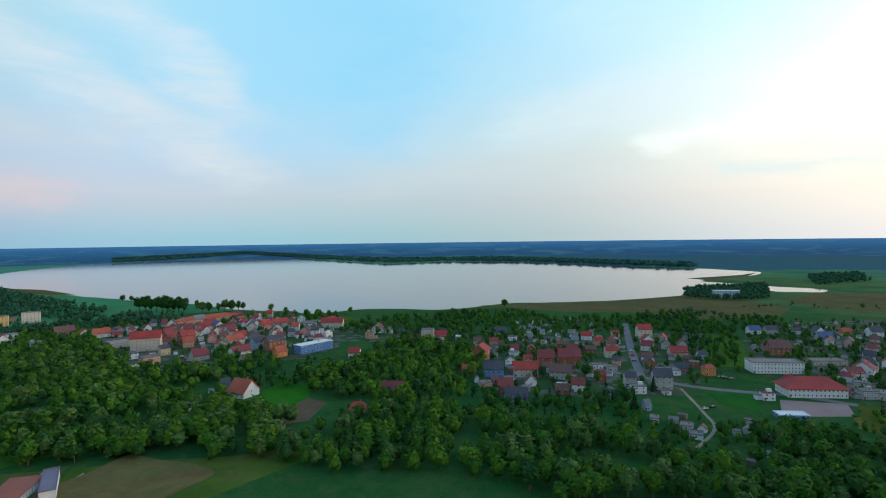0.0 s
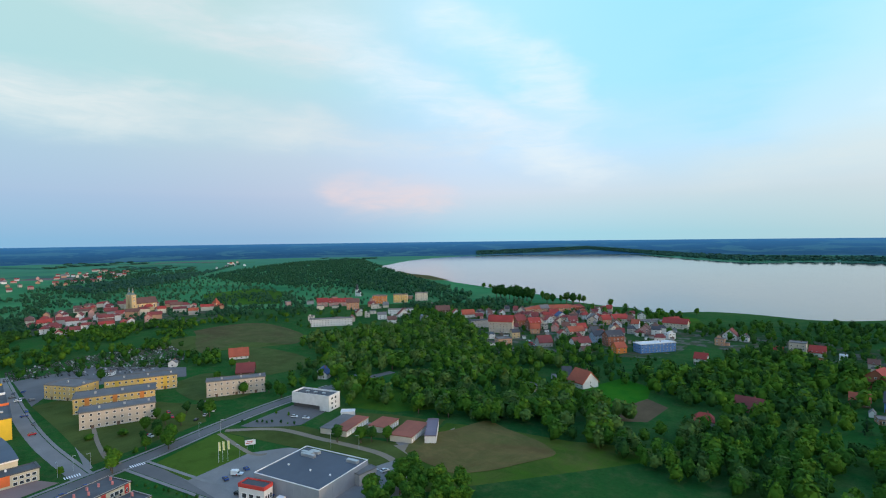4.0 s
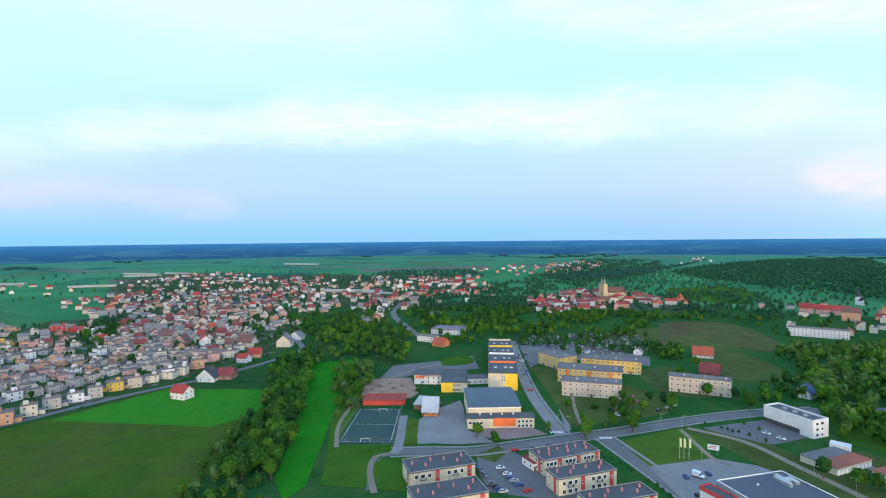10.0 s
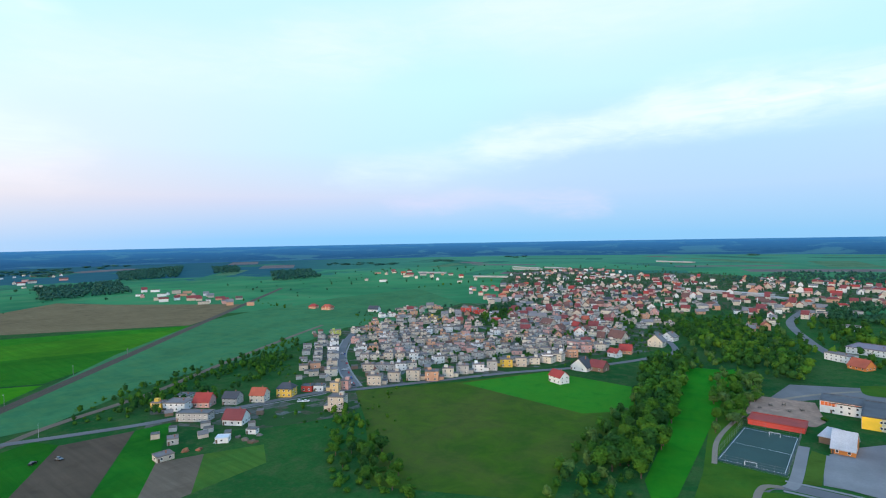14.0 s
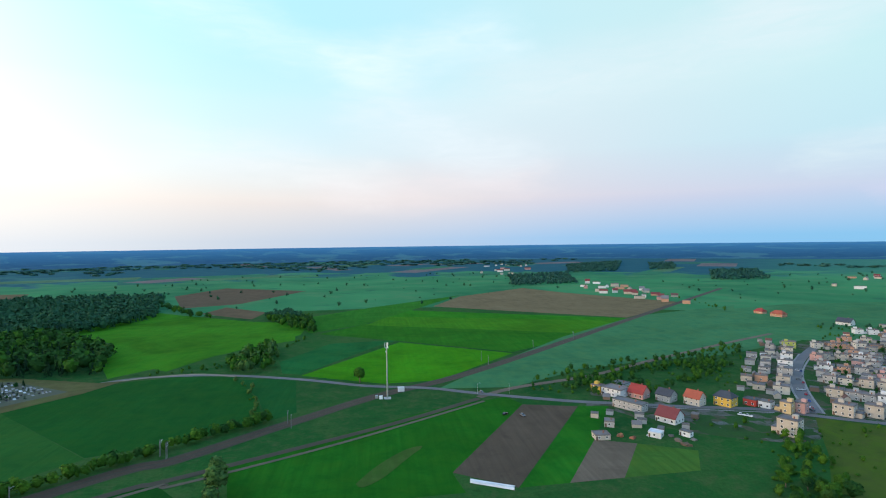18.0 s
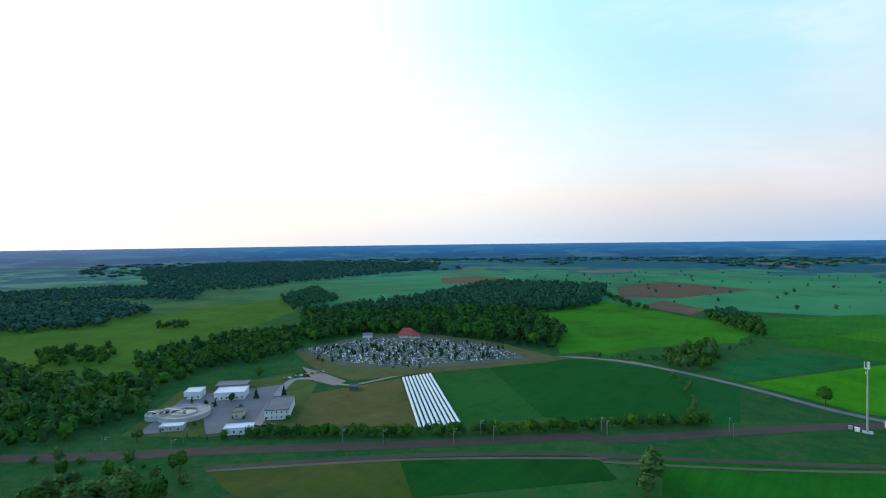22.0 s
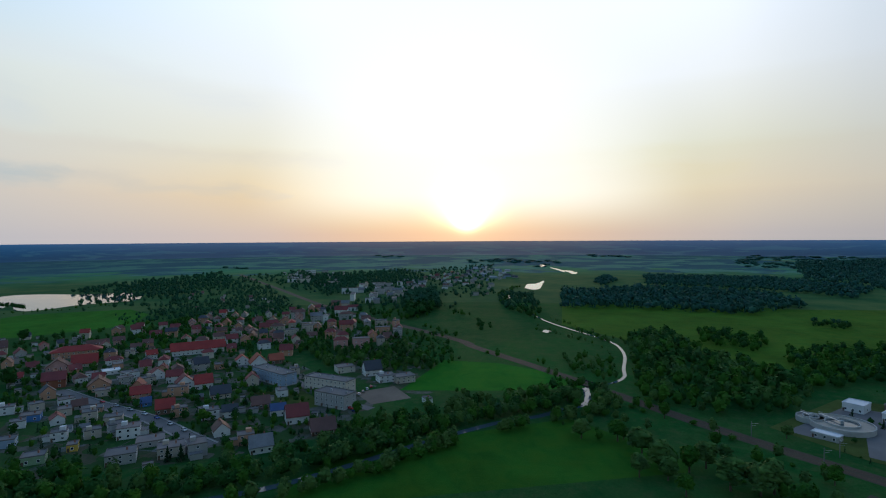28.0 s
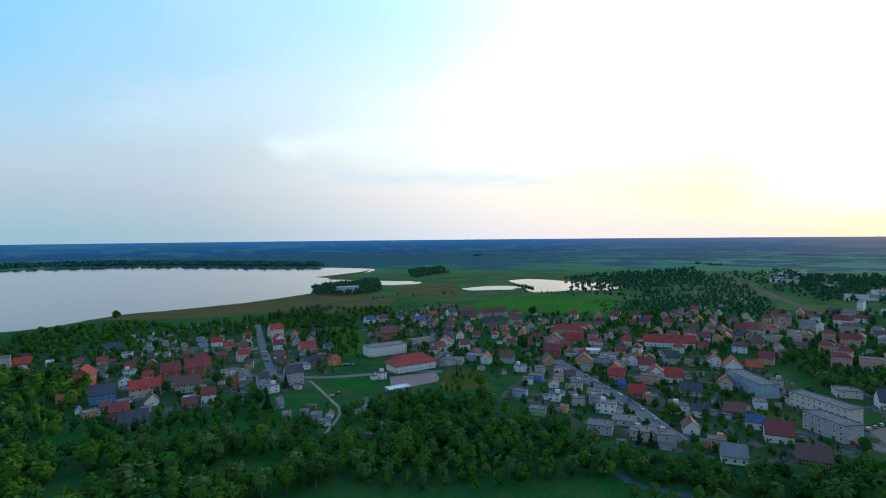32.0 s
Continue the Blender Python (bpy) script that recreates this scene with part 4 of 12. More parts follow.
CHIMNEY_MAT = surface("chimney_brick", (0.28, 0.12, 0.08), 0.9, 0.5, 3, 0.25, 0.4)


def windows_on(parent, w, d, z0, floors, floor_h, pitch=3.2, sides="fblr", size=(1.3, 1.4), name="window", mesh=None, sill=0.95):
    """Rows of windows on the faces f, b, l, r of a block."""
    for s in sides:
        span, off, turn = (w, d / 2, {"f": 0, "b": 180}) if s in "fb" else (d, w / 2, {"r": 90, "l": -90})
        n = max(1, int((span - 0.8) // pitch))
        for k in range(floors):
            for i in range(n):
                u = (i - (n - 1) / 2) * span / n
                m = put(0, 0, 0, 1, 1, 1, turn[s]) @ put(u, -off, z0 + k * floor_h + sill, size[0], 1, size[1])
                part(name, mesh or WINDOW, parent, m)


NEAR_TOWN = 500       # houses farther out are joined, a quarter at a time
FAR_TOWN = {}


def far_house(x, y, rz, w, d, h, roof, wall, tiles, floors, win, rise):
    """One far house as geometry of its quarter: body, roof, chimney and windows."""
    CLEAR.append((x, y, 0.5 * max(w, d) + 2.5))
    px, py, pz, k = lie(x, y)
    quarter = int((math.degrees(math.atan2(-x, y)) % 360) // 45)
    V, F, I, mats = FAR_TOWN.setdefault(quarter, ([], [], [], []))

    def slot(m):
        if m not in mats:
            mats.append(m)
        return mats.index(m)

    def add(mesh, m, mat):
        o, s = len(V), slot(mat)
        for p in mesh.vertices:
            q = m @ p.co
            V.append((q.x, q.y, q.z))
        for poly in mesh.polygons:
            F.append(tuple(i + o for i in poly.vertices))
            I.append(s if mesh.name.split(".")[0] != "window" else slot(mesh.materials[poly.material_index]))
    base = Matrix.LocRotScale((px, py, pz), Euler((0, 0, radians(rz))), (k, k, k))
    wm, rm = plaster(WALLS[wall]), roof_material(tiles)
    if roof in ("gable", "gabley"):
        rise = rise or 0.42 * (d if roof == "gable" else w)
        turn, a, b = (0, w, d) if roof == "gable" else (90, d, w)
        vv, f = end_wall_mesh(wm)
        ratio = round(h / (h + rise), 1)
        top = h / ratio
        add(data_mesh(("house_wall", wm.name, ratio), [(p, q, c if c in (0, 1) else ratio) for p, q, c in vv], f, [wm]), base @ put(0, 0, -0.3, a, b, top, turn), wm)
        add(gable_mesh(rm), base @ put(0, 0, h - 0.15, a, b, top - h + 0.18, turn), rm)
    elif roof == "hip":
        top = h + (rise or 0.35 * min(w, d))
        add(box_mesh(wm, "house_wall"), base @ put(0, 0, -0.3, w, d, h + 0.3), wm)
        add(hip_mesh(rm), base @ put(0, 0, h, w, d, top - h), rm)
    else:
        top = h + 0.6
        add(box_mesh(wm, "house_wall"), base @ put(0, 0, -0.3, w, d, h + 0.3), wm)
        add(flat_mesh(rm), base @ put(0, 0, h, w, d, 0.55), rm)
    if floors > 1 and roof == "flat" and w < 13:
        side = 1 if int(x * 7) % 2 else -1
        low = FELT["gravel"]
        add(box_mesh(wm, "house_wall"), base @ put(side * (w / 2 + 1.9), d * 0.12, -0.3, 3.8, d * 0.66, 3.1), wm)
        add(box_mesh(low, "annex_roof"), base @ put(side * (w / 2 + 1.95), d * 0.12, 2.8, 4.1, d * 0.7, 0.22), low)
        add(box_mesh(wm, "house_wall"), base @ put(-side * w * 0.2, d * 0.2, h + 0.2, 2.8, 2.6, 1.9), wm)
    if floors:
        add(box_mesh(CHIMNEY_MAT, "chimney"), base @ put(w * 0.18, d * 0.08, top - 1.6, 0.7, 0.7, 2.2), CHIMNEY_MAT)
    if not floors:
        return
    for s, span, off, turn in (("f", w, d / 2, 0), ("b", w, d / 2, 180), ("r", d, w / 2, 90), ("l", d, w / 2, -90)):
        n = max(1, int((span - 0.8) // max(win, 3.4)))
        for fl in range(max(1, round(h / 3))):
            for i in range(n):
                add(FAR_WINDOW, base @ put(0, 0, 0, 1, 1, 1, turn) @ put((i - (n - 1) / 2) * span / n, -off, fl * 2.9 + 0.9, 1.3, 1, 1.4), GLASS)


def quarter(pts, n, walls, roofs, kinds, w, h, gap, seed, name="house"):
    """Houses or sheds spread over a plot, clear of the roads and of one another."""
    g = random.Random(seed)
    walls, roofs, kinds = walls.split(), roofs.split(), kinds.split()
    xs, ys = [p[0] for p in pts], [p[1] for p in pts]
    got, before = [], list(CLEAR)
    near = [c for c in before if min(xs) - 60 < c[0] < max(xs) + 60 and min(ys) - 60 < c[1] < max(ys) + 60]
    for _ in range(n * 40):
        if len(got) >= n:
            break
        x, y = g.uniform(min(xs), max(xs)), g.uniform(min(ys), max(ys))
        if not inside(x, y, pts) or any((x - a) ** 2 + (y - b) ** 2 < gap * gap for a, b in got):
            continue
        if any((x - a) ** 2 + (y - b) ** 2 < (r - 1.5 + w[1] * 0.5) ** 2 for a, b, r in near):
            continue
        got.append((x, y))
        roof, tiles = g.choice(kinds), g.choice(roofs)
        tiles = g.choice({"red": ("red", "maroon", "brown", "maroon"), "orange": ("orange", "brown", "red", "maroon")}.get(tiles, (tiles,)))
        if roof == "flat":
            tiles = g.choice(("slab", "gravel"))
        elif tiles == "slab":
            tiles = "grey"
        turn = math.degrees(math.atan2(y, x)) - 90 + g.choice((0, 0, 90)) + g.uniform(-12, 12)
        tall = g.uniform(*h)
        wall = g.choice(walls)
        far = math.hypot(x, y)
        if name == "shed":
            house(x, y, turn, g.uniform(*w), g.uniform(3, 4.5), tall, roof, wall, tiles, 0, 4, f"small {WORDS.get(wall, wall)} garden shed with a low roof", "shed" if far < 380 else "house",
                  chimney=False, category="shed", group="garden sheds")
        else:
            house(x, y, turn, g.uniform(*w), g.uniform(7, 9), tall, roof, wall, tiles, max(1, round(tall / 3)) if far < 850 else 0, 4.5)


def join_far_town():
    for quarter, (V, F, I, mats) in FAR_TOWN.items():
        me = bpy.data.meshes.new("far_houses")
        me.from_pydata(V, [], F)
        for m in mats:
            me.materials.append(m)
        me.polygons.foreach_set("material_index", I)
        tagged(new("far_houses", me), "far town houses with red, brown and grey roofs", "houses", kind="stuff")



def house(x, y, rz, w, d, h, roof="gable", wall="white", tiles="red", floors=2, win=3.2, label="", name="house", rise=None, sides="fblr", group="houses of the town",
          chimney=True, category="house", clear=True):
    """A building: w along its front, d deep, h to the eaves."""
    if math.hypot(x, y) > NEAR_TOWN and name == "house":
        return far_house(x, y, rz, w, d, h, roof, wall, tiles, floors, win, rise)
    words = label or f"{WORDS.get(wall, wall)} plastered {'house' if roof != 'flat' else 'flat-roofed house'} with a {WORDS.get(tiles, tiles)} {'tiled ' if tiles in ROOFS else ''}roof"
    px, py, pz, k = lie(x, y)
    ob = thing(name, px, py, rz, words, category, group, z=pz)
    if k < 1:
        ob.scale = (k, k, k)
    if clear:
        CLEAR.append((x, y, 0.5 * max(w, d) + 2.5))
    wm, rm = plaster(WALLS[wall]), roof_material(tiles)
    if roof in ("gable", "gabley"):
        rise = rise or 0.42 * (d if roof == "gable" else w)
        v, f = end_wall_mesh(wm)
        key = ("house_wall", wm.name, round(h / (h + rise), 1))
        ratio = round(h / (h + rise), 1)
        vv = [(a, b, c if c in (0, 1) else ratio) for a, b, c in v]
        me = data_mesh(key, vv, f, [wm])
        top = h / ratio if ratio else h + rise
        turn, a, b = (0, w, d) if roof == "gable" else (90, d, w)
        part("wall", me, ob, put(0, 0, -0.3, a, b, top, turn))
        part("roof", gable_mesh(rm), ob, put(0, 0, h - 0.15, a, b, top - h + 0.18, turn))
        ridge = top
    elif roof == "hip":
        rise = rise or 0.35 * min(w, d)
        part("wall", box_mesh(wm, "house_wall"), ob, put(0, 0, -0.3, w, d, h + 0.3))
        part("roof", hip_mesh(rm), ob, put(0, 0, h, w, d, rise))
        ridge = h + rise
    else:
        part("wall", box_mesh(wm, "house_wall"), ob, put(0, 0, -0.3, w, d, h + 0.3))
        part("roof", flat_mesh(rm), ob, put(0, 0, h, w, d, 0.55))
        ridge = h + 0.6
    if floors > 1 and roof == "flat" and w < 13 and name == "house":
        side = 1 if int(x * 7) % 2 else -1
        part("annex", box_mesh(wm, "house_wall"), ob, put(side * (w / 2 + 1.9), d * 0.12, -0.3, 3.8, d * 0.66, 3.1))
        part("annex_roof", box_mesh(FELT["gravel"], "annex_roof"), ob, put(side * (w / 2 + 1.95), d * 0.12, 2.8, 4.1, d * 0.7, 0.22))
        part("stair_head", box_mesh(wm, "house_wall"), ob, put(-side * w * 0.2, d * 0.2, h + 0.2, 2.8, 2.6, 1.9))
    if chimney:
        part("chimney", box_mesh(CHIMNEY_MAT, "chimney"), ob, put(w * 0.18, d * 0.08, ridge - 1.6, 0.7, 0.7, 2.4))
    if floors:
        big = min(1.4, win * 0.42), min(1.5, h / floors * 0.5)
        near = math.hypot(x, y) < 430
        windows_on(ob, w, d, 0, floors, h / floors, win if near or win < 3 else max(win, w / 2.6), "fb", big)
        windows_on(ob, w, d, 0, floors, h / floors, win if near and d < 12 else d * 0.6, "lr", big)
        part("door", box_mesh(DOOR_MAT, "door"), ob, put(-w * 0.5 + 0.8, -d / 2 - 0.02, 0, 1.0, 0.1, 2.1))
    return ob


# ---- larger things of the town ----
RED_PANEL = surface("red_render", (0.50, 0.05, 0.04), 0.8, 0.2, 1.5, 0.15, 0.1)
ORANGE_PANEL = surface("orange_render", (0.75, 0.16, 0.04), 0.8, 0.2, 1.5, 0.15, 0.1)
YELLOW_PANEL = surface("yellow_render", (0.80, 0.52, 0.03), 0.8, 0.2, 1.5, 0.12, 0.1)
DARK_STEEL = surface("dark_bridge_steel", (0.030, 0.028, 0.027), 0.7, 0.3, 2, 0.3, 0.2, 0.3)
MAST = surface("weathered_mast", (0.16, 0.16, 0.16), 0.8, 0.5, 3, 0.2, 0.2)
CREAM_PANEL = plaster((0.60, 0.53, 0.38))
RAIL = surface("dark_railing", (0.05, 0.05, 0.055), 0.5, 1, 4, 0.1, 0.1, 0.6)
PINK_POT = surface("pink_chimney", (0.52, 0.20, 0.20), 0.85, 0.5, 3, 0.2, 0.2)


def balcony_mesh():
    pieces = [box(-1.3, -1.0, 0, 1.3, 0, 0.12), box(-1.3, -1.0, 0.95, 1.3, -0.96, 1.0), box(-1.3, -1.0, 0.12, -1.26, 0, 1.0), box(1.26, -1.0, 0.12, 1.3, 0, 1.0)]
    pieces += [box(-1.25 + i * 0.25, -0.99, 0.12, -1.22 + i * 0.25, -0.97, 0.95) for i in range(11)]
    v, f = merged(pieces)
    return data_mesh("balcony", v, f, [CONCRETE, RAIL], [0] * 6 + [1] * 6 * 14)


def slab_panel(mat):
    return box_mesh(mat, "panel")


def terrace(x, y, rz, w, d, h, label="cream two-storey terrace with red stairwell panels and flat dark roof"):
    """A row of flats with red panels, balconies and pairs of small pink chimneys."""
    ob = thing("terrace_house", x, y, rz, label, "apartment building", "terraces with red panels")
    CLEAR.append((x, y, 0.45 * w))
    for s in (-1, 1):
        CLEAR.append((x + math.cos(radians(rz)) * s * w * 0.3, y + math.sin(radians(rz)) * s * w * 0.3, 0.3 * w))
    part("wall", box_mesh(CREAM_PANEL, "house_wall"), ob, put(0, 0, -0.3, w, d, h + 0.3))
    part("roof", flat_mesh(TAR), ob, put(0, 0, h, w, d, 0.5), "dark felt roof with pale rim")
    for sx, sy, px, py in ((w + 0.5, 0.16, 0, -d / 2), (w + 0.5, 0.16, 0, d / 2), (0.16, d - 0.3, -w / 2, 0), (0.16, d - 0.3, w / 2, 0)):
        part("roof_rim", box_mesh(CONCRETE, "rim"), ob, put(px, py, h + 0.42, sx, sy, 0.22))
    n = max(2, round(w / 12))
    for i in range(n):
        u = (i + 0.5 - n / 2) * w / n
        part("stairwell_panel", slab_panel(RED_PANEL), ob, put(u + w / n * 0.32, -d / 2 - 0.06, 0, 1.9, 0.16, h + 0.2), "red stairwell panel")
        part("window", WINDOW, ob, put(u + w / n * 0.32, -d / 2 - 0.16, h * 0.55, 0.8, 1, 1.6))
        for k in (0, 1):
            for dx in (-0.32, -0.12, 0.08):
                part("window", WINDOW, ob, put(u + w / n * dx, -d / 2 - 0.01, 0.7 + k * h / 2, 1.7 if dx != -0.12 else 2.2, 1, 1.9))
        part("balcony", balcony_mesh(), ob, put(u - w / n * 0.12, -d / 2, h * 0.5, 1, 1, 1))
        for dx, dy in ((-0.3, 0.1), (0.05, -0.15), (0.3, 0.18)):
            part("chimney", box_mesh(PINK_POT, "chimney"), ob, put(u + dx * w / n, dy * d, h + 0.2, 0.55, 0.9, 1.5), "small pink-red chimney")
    part("stairwell_panel", slab_panel(RED_PANEL), ob, put(-w / 2 - 0.06, -d * 0.2, 0, 0.16, 1.8, h + 0.1), "red panel")
    windows_on(ob, w, d, 0, 2, h / 2, 4.0, "lr")
    return ob


def flats(x, y, rz, w, d, h, floors, wall, stripe="", roof="gravel", label="", pitch=3.6):
    """A block of flats with rows of windows, stair columns and roof vents."""
    ob = thing("apartment_block", x, y, rz, label or f"{WORDS.get(wall, wall)} block of flats with a flat grey roof", "apartment building", "blocks of flats")
    for s in (-0.6, 0, 0.6):
        CLEAR.append((x + math.cos(radians(rz)) * s * w * 0.6, y + math.sin(radians(rz)) * s * w * 0.6, max(d, w * 0.22)))
    part("wall", box_mesh(plaster(WALLS[wall]), "house_wall"), ob, put(0, 0, -0.3, w, d, h + 0.3))
    part("roof", flat_mesh(FELT[roof]), ob, put(0, 0, h, w, d, 0.6))
    part("plinth", box_mesh(CONCRETE, "plinth"), ob, put(0, 0, -0.2, w + 0.2, d + 0.2, 0.9))
    n = max(2, round(w / 14))
    for i in range(n):
        u = (i + 0.5 - n / 2) * w / n
        if stripe:
            part("stair_column", slab_panel(plaster(WALLS[stripe])), ob, put(u, -d / 2 - 0.05, 0, 2.6, 0.2, h), f"{stripe} stair column")
        part("door", box_mesh(DOOR_MAT, "door"), ob, put(u, -d / 2 - 0.12, 0, 1.6, 0.2, 2.2))
        part("roof_vent", box_mesh(CONCRETE, "vent"), ob, put(u + w / n * 0.25, 0, h + 0.1, 1.2, 0.8, 1.3))
    windows_on(ob, w, d, 0, floors, h / floors, pitch, "fb", (1.5, 1.4), sill=1.0)
    windows_on(ob, w, d, 0, floors, h / floors, 4.5, "lr", (1.2, 1.3), sill=1.0)
    return ob


def garages(x, y, rz, w, d, h, doors, roof="rust", label="row of brick garages with white doors and a rust-brown roof"):
    """A row of lock-ups: doors on the long side to the right."""
    ob = thing("garage_row", x, y, rz, label, "garage", "rows of garages")
    CLEAR.append((x, y, 0.5 * max(w, d)))
    part("wall", box_mesh(plaster(WALLS["cream"]), "house_wall"), ob, put(0, 0, -0.2, w, d, h + 0.2))
    part("roof", box_mesh(FELT[roof], "slab_roof"), ob, put(0, 0, h, w + 0.7, d + 0.7, 0.3))
    for i in range(doors):
        part("garage_door", box_mesh(WHITE, "garage_door"), ob, put(w / 2 + 0.02, (i + 0.5 - doors / 2) * d / doors, 0, 0.12, d / doors * 0.62, 2.2), "white garage door")
    return ob


CAR_PAINT = {"silver": (0.45, 0.46, 0.48), "white": (0.75, 0.75, 0.75), "black": (0.02, 0.02, 0.025), "red": (0.42, 0.02, 0.03), "blue": (0.03, 0.07, 0.25),
             "grey": (0.15, 0.16, 0.17), "yellow": (0.65, 0.42, 0.03)}
PROFILE = ((-2.1, 0.35), (-2.1, 0.85), (-1.7, 0.95), (-1.2, 0.98), (0.9, 0.98), (1.9, 0.82), (2.1, 0.6), (2.1, 0.35))
CABIN = ((-1.75, 0.93), (-1.35, 1.42), (0.25, 1.45), (1.0, 0.95))


def extrude(profile, half, inset=0.0):
    n = len(profile)
    v = [(px, -half + (inset if i in (1, 2) else 0), pz) for i, (px, pz) in enumerate(profile)] + \
        [(px, half - (inset if i in (1, 2) else 0), pz) for i, (px, pz) in enumerate(profile)]
    f = [tuple(range(n)), tuple(range(2 * n - 1, n - 1, -1))] + [(i, i + n, (i + 1) % n + n, (i + 1) % n) for i in range(n)]
    return v, f


def wheel_mesh():
    v, f = tube(0, 0, -0.11, 0.11, 0.32, 0.32, 12)
    return data_mesh("wheel", [(a, c, b) for a, b, c in v], f, [RUBBER])


def car(x, y, rz, paint="silver", van=False):
    ob = thing("van" if van else "car", x, y, rz, f"{paint} {'delivery van' if van else 'passenger car'} parked on the paving", "van" if van else "car", "parked cars", z=0.3)
    m = surface("car_paint", CAR_PAINT[paint], 0.25, 0.5, 3, 0.05, 0.02)
    k = 1.25 if van else 1.0
    part("body", data_mesh(("car_body", paint), *extrude(PROFILE, 0.87), [m]), ob, put(0, 0, -0.05, k, k, k))
    cab = part("cabin", data_mesh(("car_cabin", "glass"), *extrude(CABIN, 0.8, 0.14), [GLASS]), ob, put(0, 0, -0.05, k, k, k), "tinted windows")
    part("car_roof", box_mesh(m, "car_roof"), cab, put(-0.55, 0, 1.39, 1.55, 1.25, 0.06), "painted car roof")
    if van:
        part("load_box", box_mesh(m, "load_box"), ob, put(-1.0, 0, 0.5, 3.2, 2.0, 1.9))
    for a in (-1.3, 1.3):
        for b in (-0.82, 0.82):
            part("wheel", wheel_mesh(), ob, put(a * k, b * k, 0.02, 1, 1, 1))
    return ob


def pole(x, y, h, kind="pole"):
    """A mast of the railway's overhead line, or a lamp post."""
    if kind == "lamp":
        ob = thing("street_lamp", x, y, random.Random(x).random() * 360, "grey steel street lamp with a short arm", "street lamp", "street lamps")
        part("post", data_mesh("lamp_post", *tube(0, 0, 0, 1, 0.09, 0.05, 8), [STEEL]), ob, put(0, 0, -0.1, 1, 1, h))
        arm = part("arm", data_mesh("lamp_arm", *box(0, -0.04, 0, 1.4, 0.04, 0.08), [STEEL]), ob, put(0, 0, h - 0.2))
        part("lamp_head", box_mesh(STEEL, "lamp_head"), arm, put(1.5, 0, -0.05, 0.7, 0.25, 0.15))
    else:
        ob = thing("catenary_mast", x, y, kind if isinstance(kind, (int, float)) else 0, "grey steel mast of the railway overhead line", "mast", "railway masts")
        part("post", data_mesh("mast_post", *box(-0.14, -0.14, 0, 0.14, 0.14, 1), [MAST]), ob, put(0, 0, -0.1, 1, 1, h))
        bracket = part("bracket", data_mesh("mast_bracket", *box(-0.05, -3.2, 0, 0.05, 0, 0.1), [STEEL]), ob, put(0, 0, h - 1.2))
        part("brace", data_mesh("mast_brace", *box(-0.04, -2.2, 0, 0.04, 0, 0.08), [STEEL]), bracket, put(0, 0, -1.0))
    return ob


def sports_hall(x, y, rz, w, d, h):
    """The school's hall: a tall block with a blue-grey roof and a low front wing with an orange middle."""
    ob = thing("sports_hall", x, y, rz, "cream sports hall with blue-grey roof and an orange-fronted low wing", "sports hall")
    CLEAR.append((x, y, 0.75 * max(w, d)))
    CLEAR.append((x + math.sin(radians(rz)) * d * 0.6, y - math.cos(radians(rz)) * d * 0.6, 16))
    wm = CREAM_PANEL
    part("wall", box_mesh(wm, "house_wall"), ob, put(0, 0, -0.3, w, d, h + 0.3))
    # a shallow barrel roof
    n, V, F = 8, [], []
    for i in range(n + 1):
        u = -0.52 + 1.04 * i / n
        z = 1 - (2 * u / 1.04) ** 2
        V += [(-0.51, u, z), (0.51, u, z)]
    k = len(V)
    V += [(a, b, -0.12) for a, b, _ in V]
    for i in range(n):
        a = 2 * i
        F += [(a, a + 1, a + 3, a + 2), (a + k, a + 2 + k, a + 3 + k, a + 1 + k), (a, a + 2, a + 2 + k, a + k), (a + 1, a + 1 + k, a + 3 + k, a + 3)]
    F += [(0, k, k + 1, 1), (2 * n, 2 * n + 1, 2 * n + 1 + k, 2 * n + k)]
    part("roof", data_mesh("barrel_roof", V, F, [FELT["bluegrey"]]), ob, put(0, 0, h + 0.15, w, d, 1.3), "blue-grey sheet roof")
    part("fascia", box_mesh(WHITE, "fascia"), ob, put(0, -d / 2 - 0.05, h - 0.9, w + 0.4, 0.3, 0.8))
    fw, fd, fh, fx, fy = w * 1.24, 9.0, 5.6, w * 0.08, -d / 2 - 4.6
    wing = part("front_wing", box_mesh(wm, "house_wall"), ob, put(fx, fy, -0.3, fw, fd, fh + 0.3))
    part("wing_roof", flat_mesh(TAR), ob, put(fx, fy, fh, fw, fd, 0.5), "dark felt roof")
    part("orange_panel", slab_panel(ORANGE_PANEL), ob, put(fx + fw * 0.05, fy - fd / 2 - 0.05, 1.2, fw * 0.34, 0.2, fh - 1.0), "bright orange facade panel")
    for i in range(4):
        part("window", WINDOW, ob, put(fx - fw * 0.46 + i * fw * 0.055, fy - fd / 2 - 0.01, 2.6, 1.8, 1, 1.4))
        part("window", WINDOW, ob, put(fx + fw * 0.27 + i * fw * 0.06, fy - fd / 2 - 0.01, 3.0, 1.8, 1, 1.5))
        part("window", WINDOW, ob, put(fx + fw * 0.27 + i * fw * 0.06, fy - fd / 2 - 0.01, 0.5, 1.8, 1, 1.6))
        part("roof_vent", box_mesh(WHITE, "vent"), ob, put(fx - fw * 0.3 + i * fw * 0.17, fy + 2, fh + 0.1, 0.7, 0.7, 1.0))
    return ob


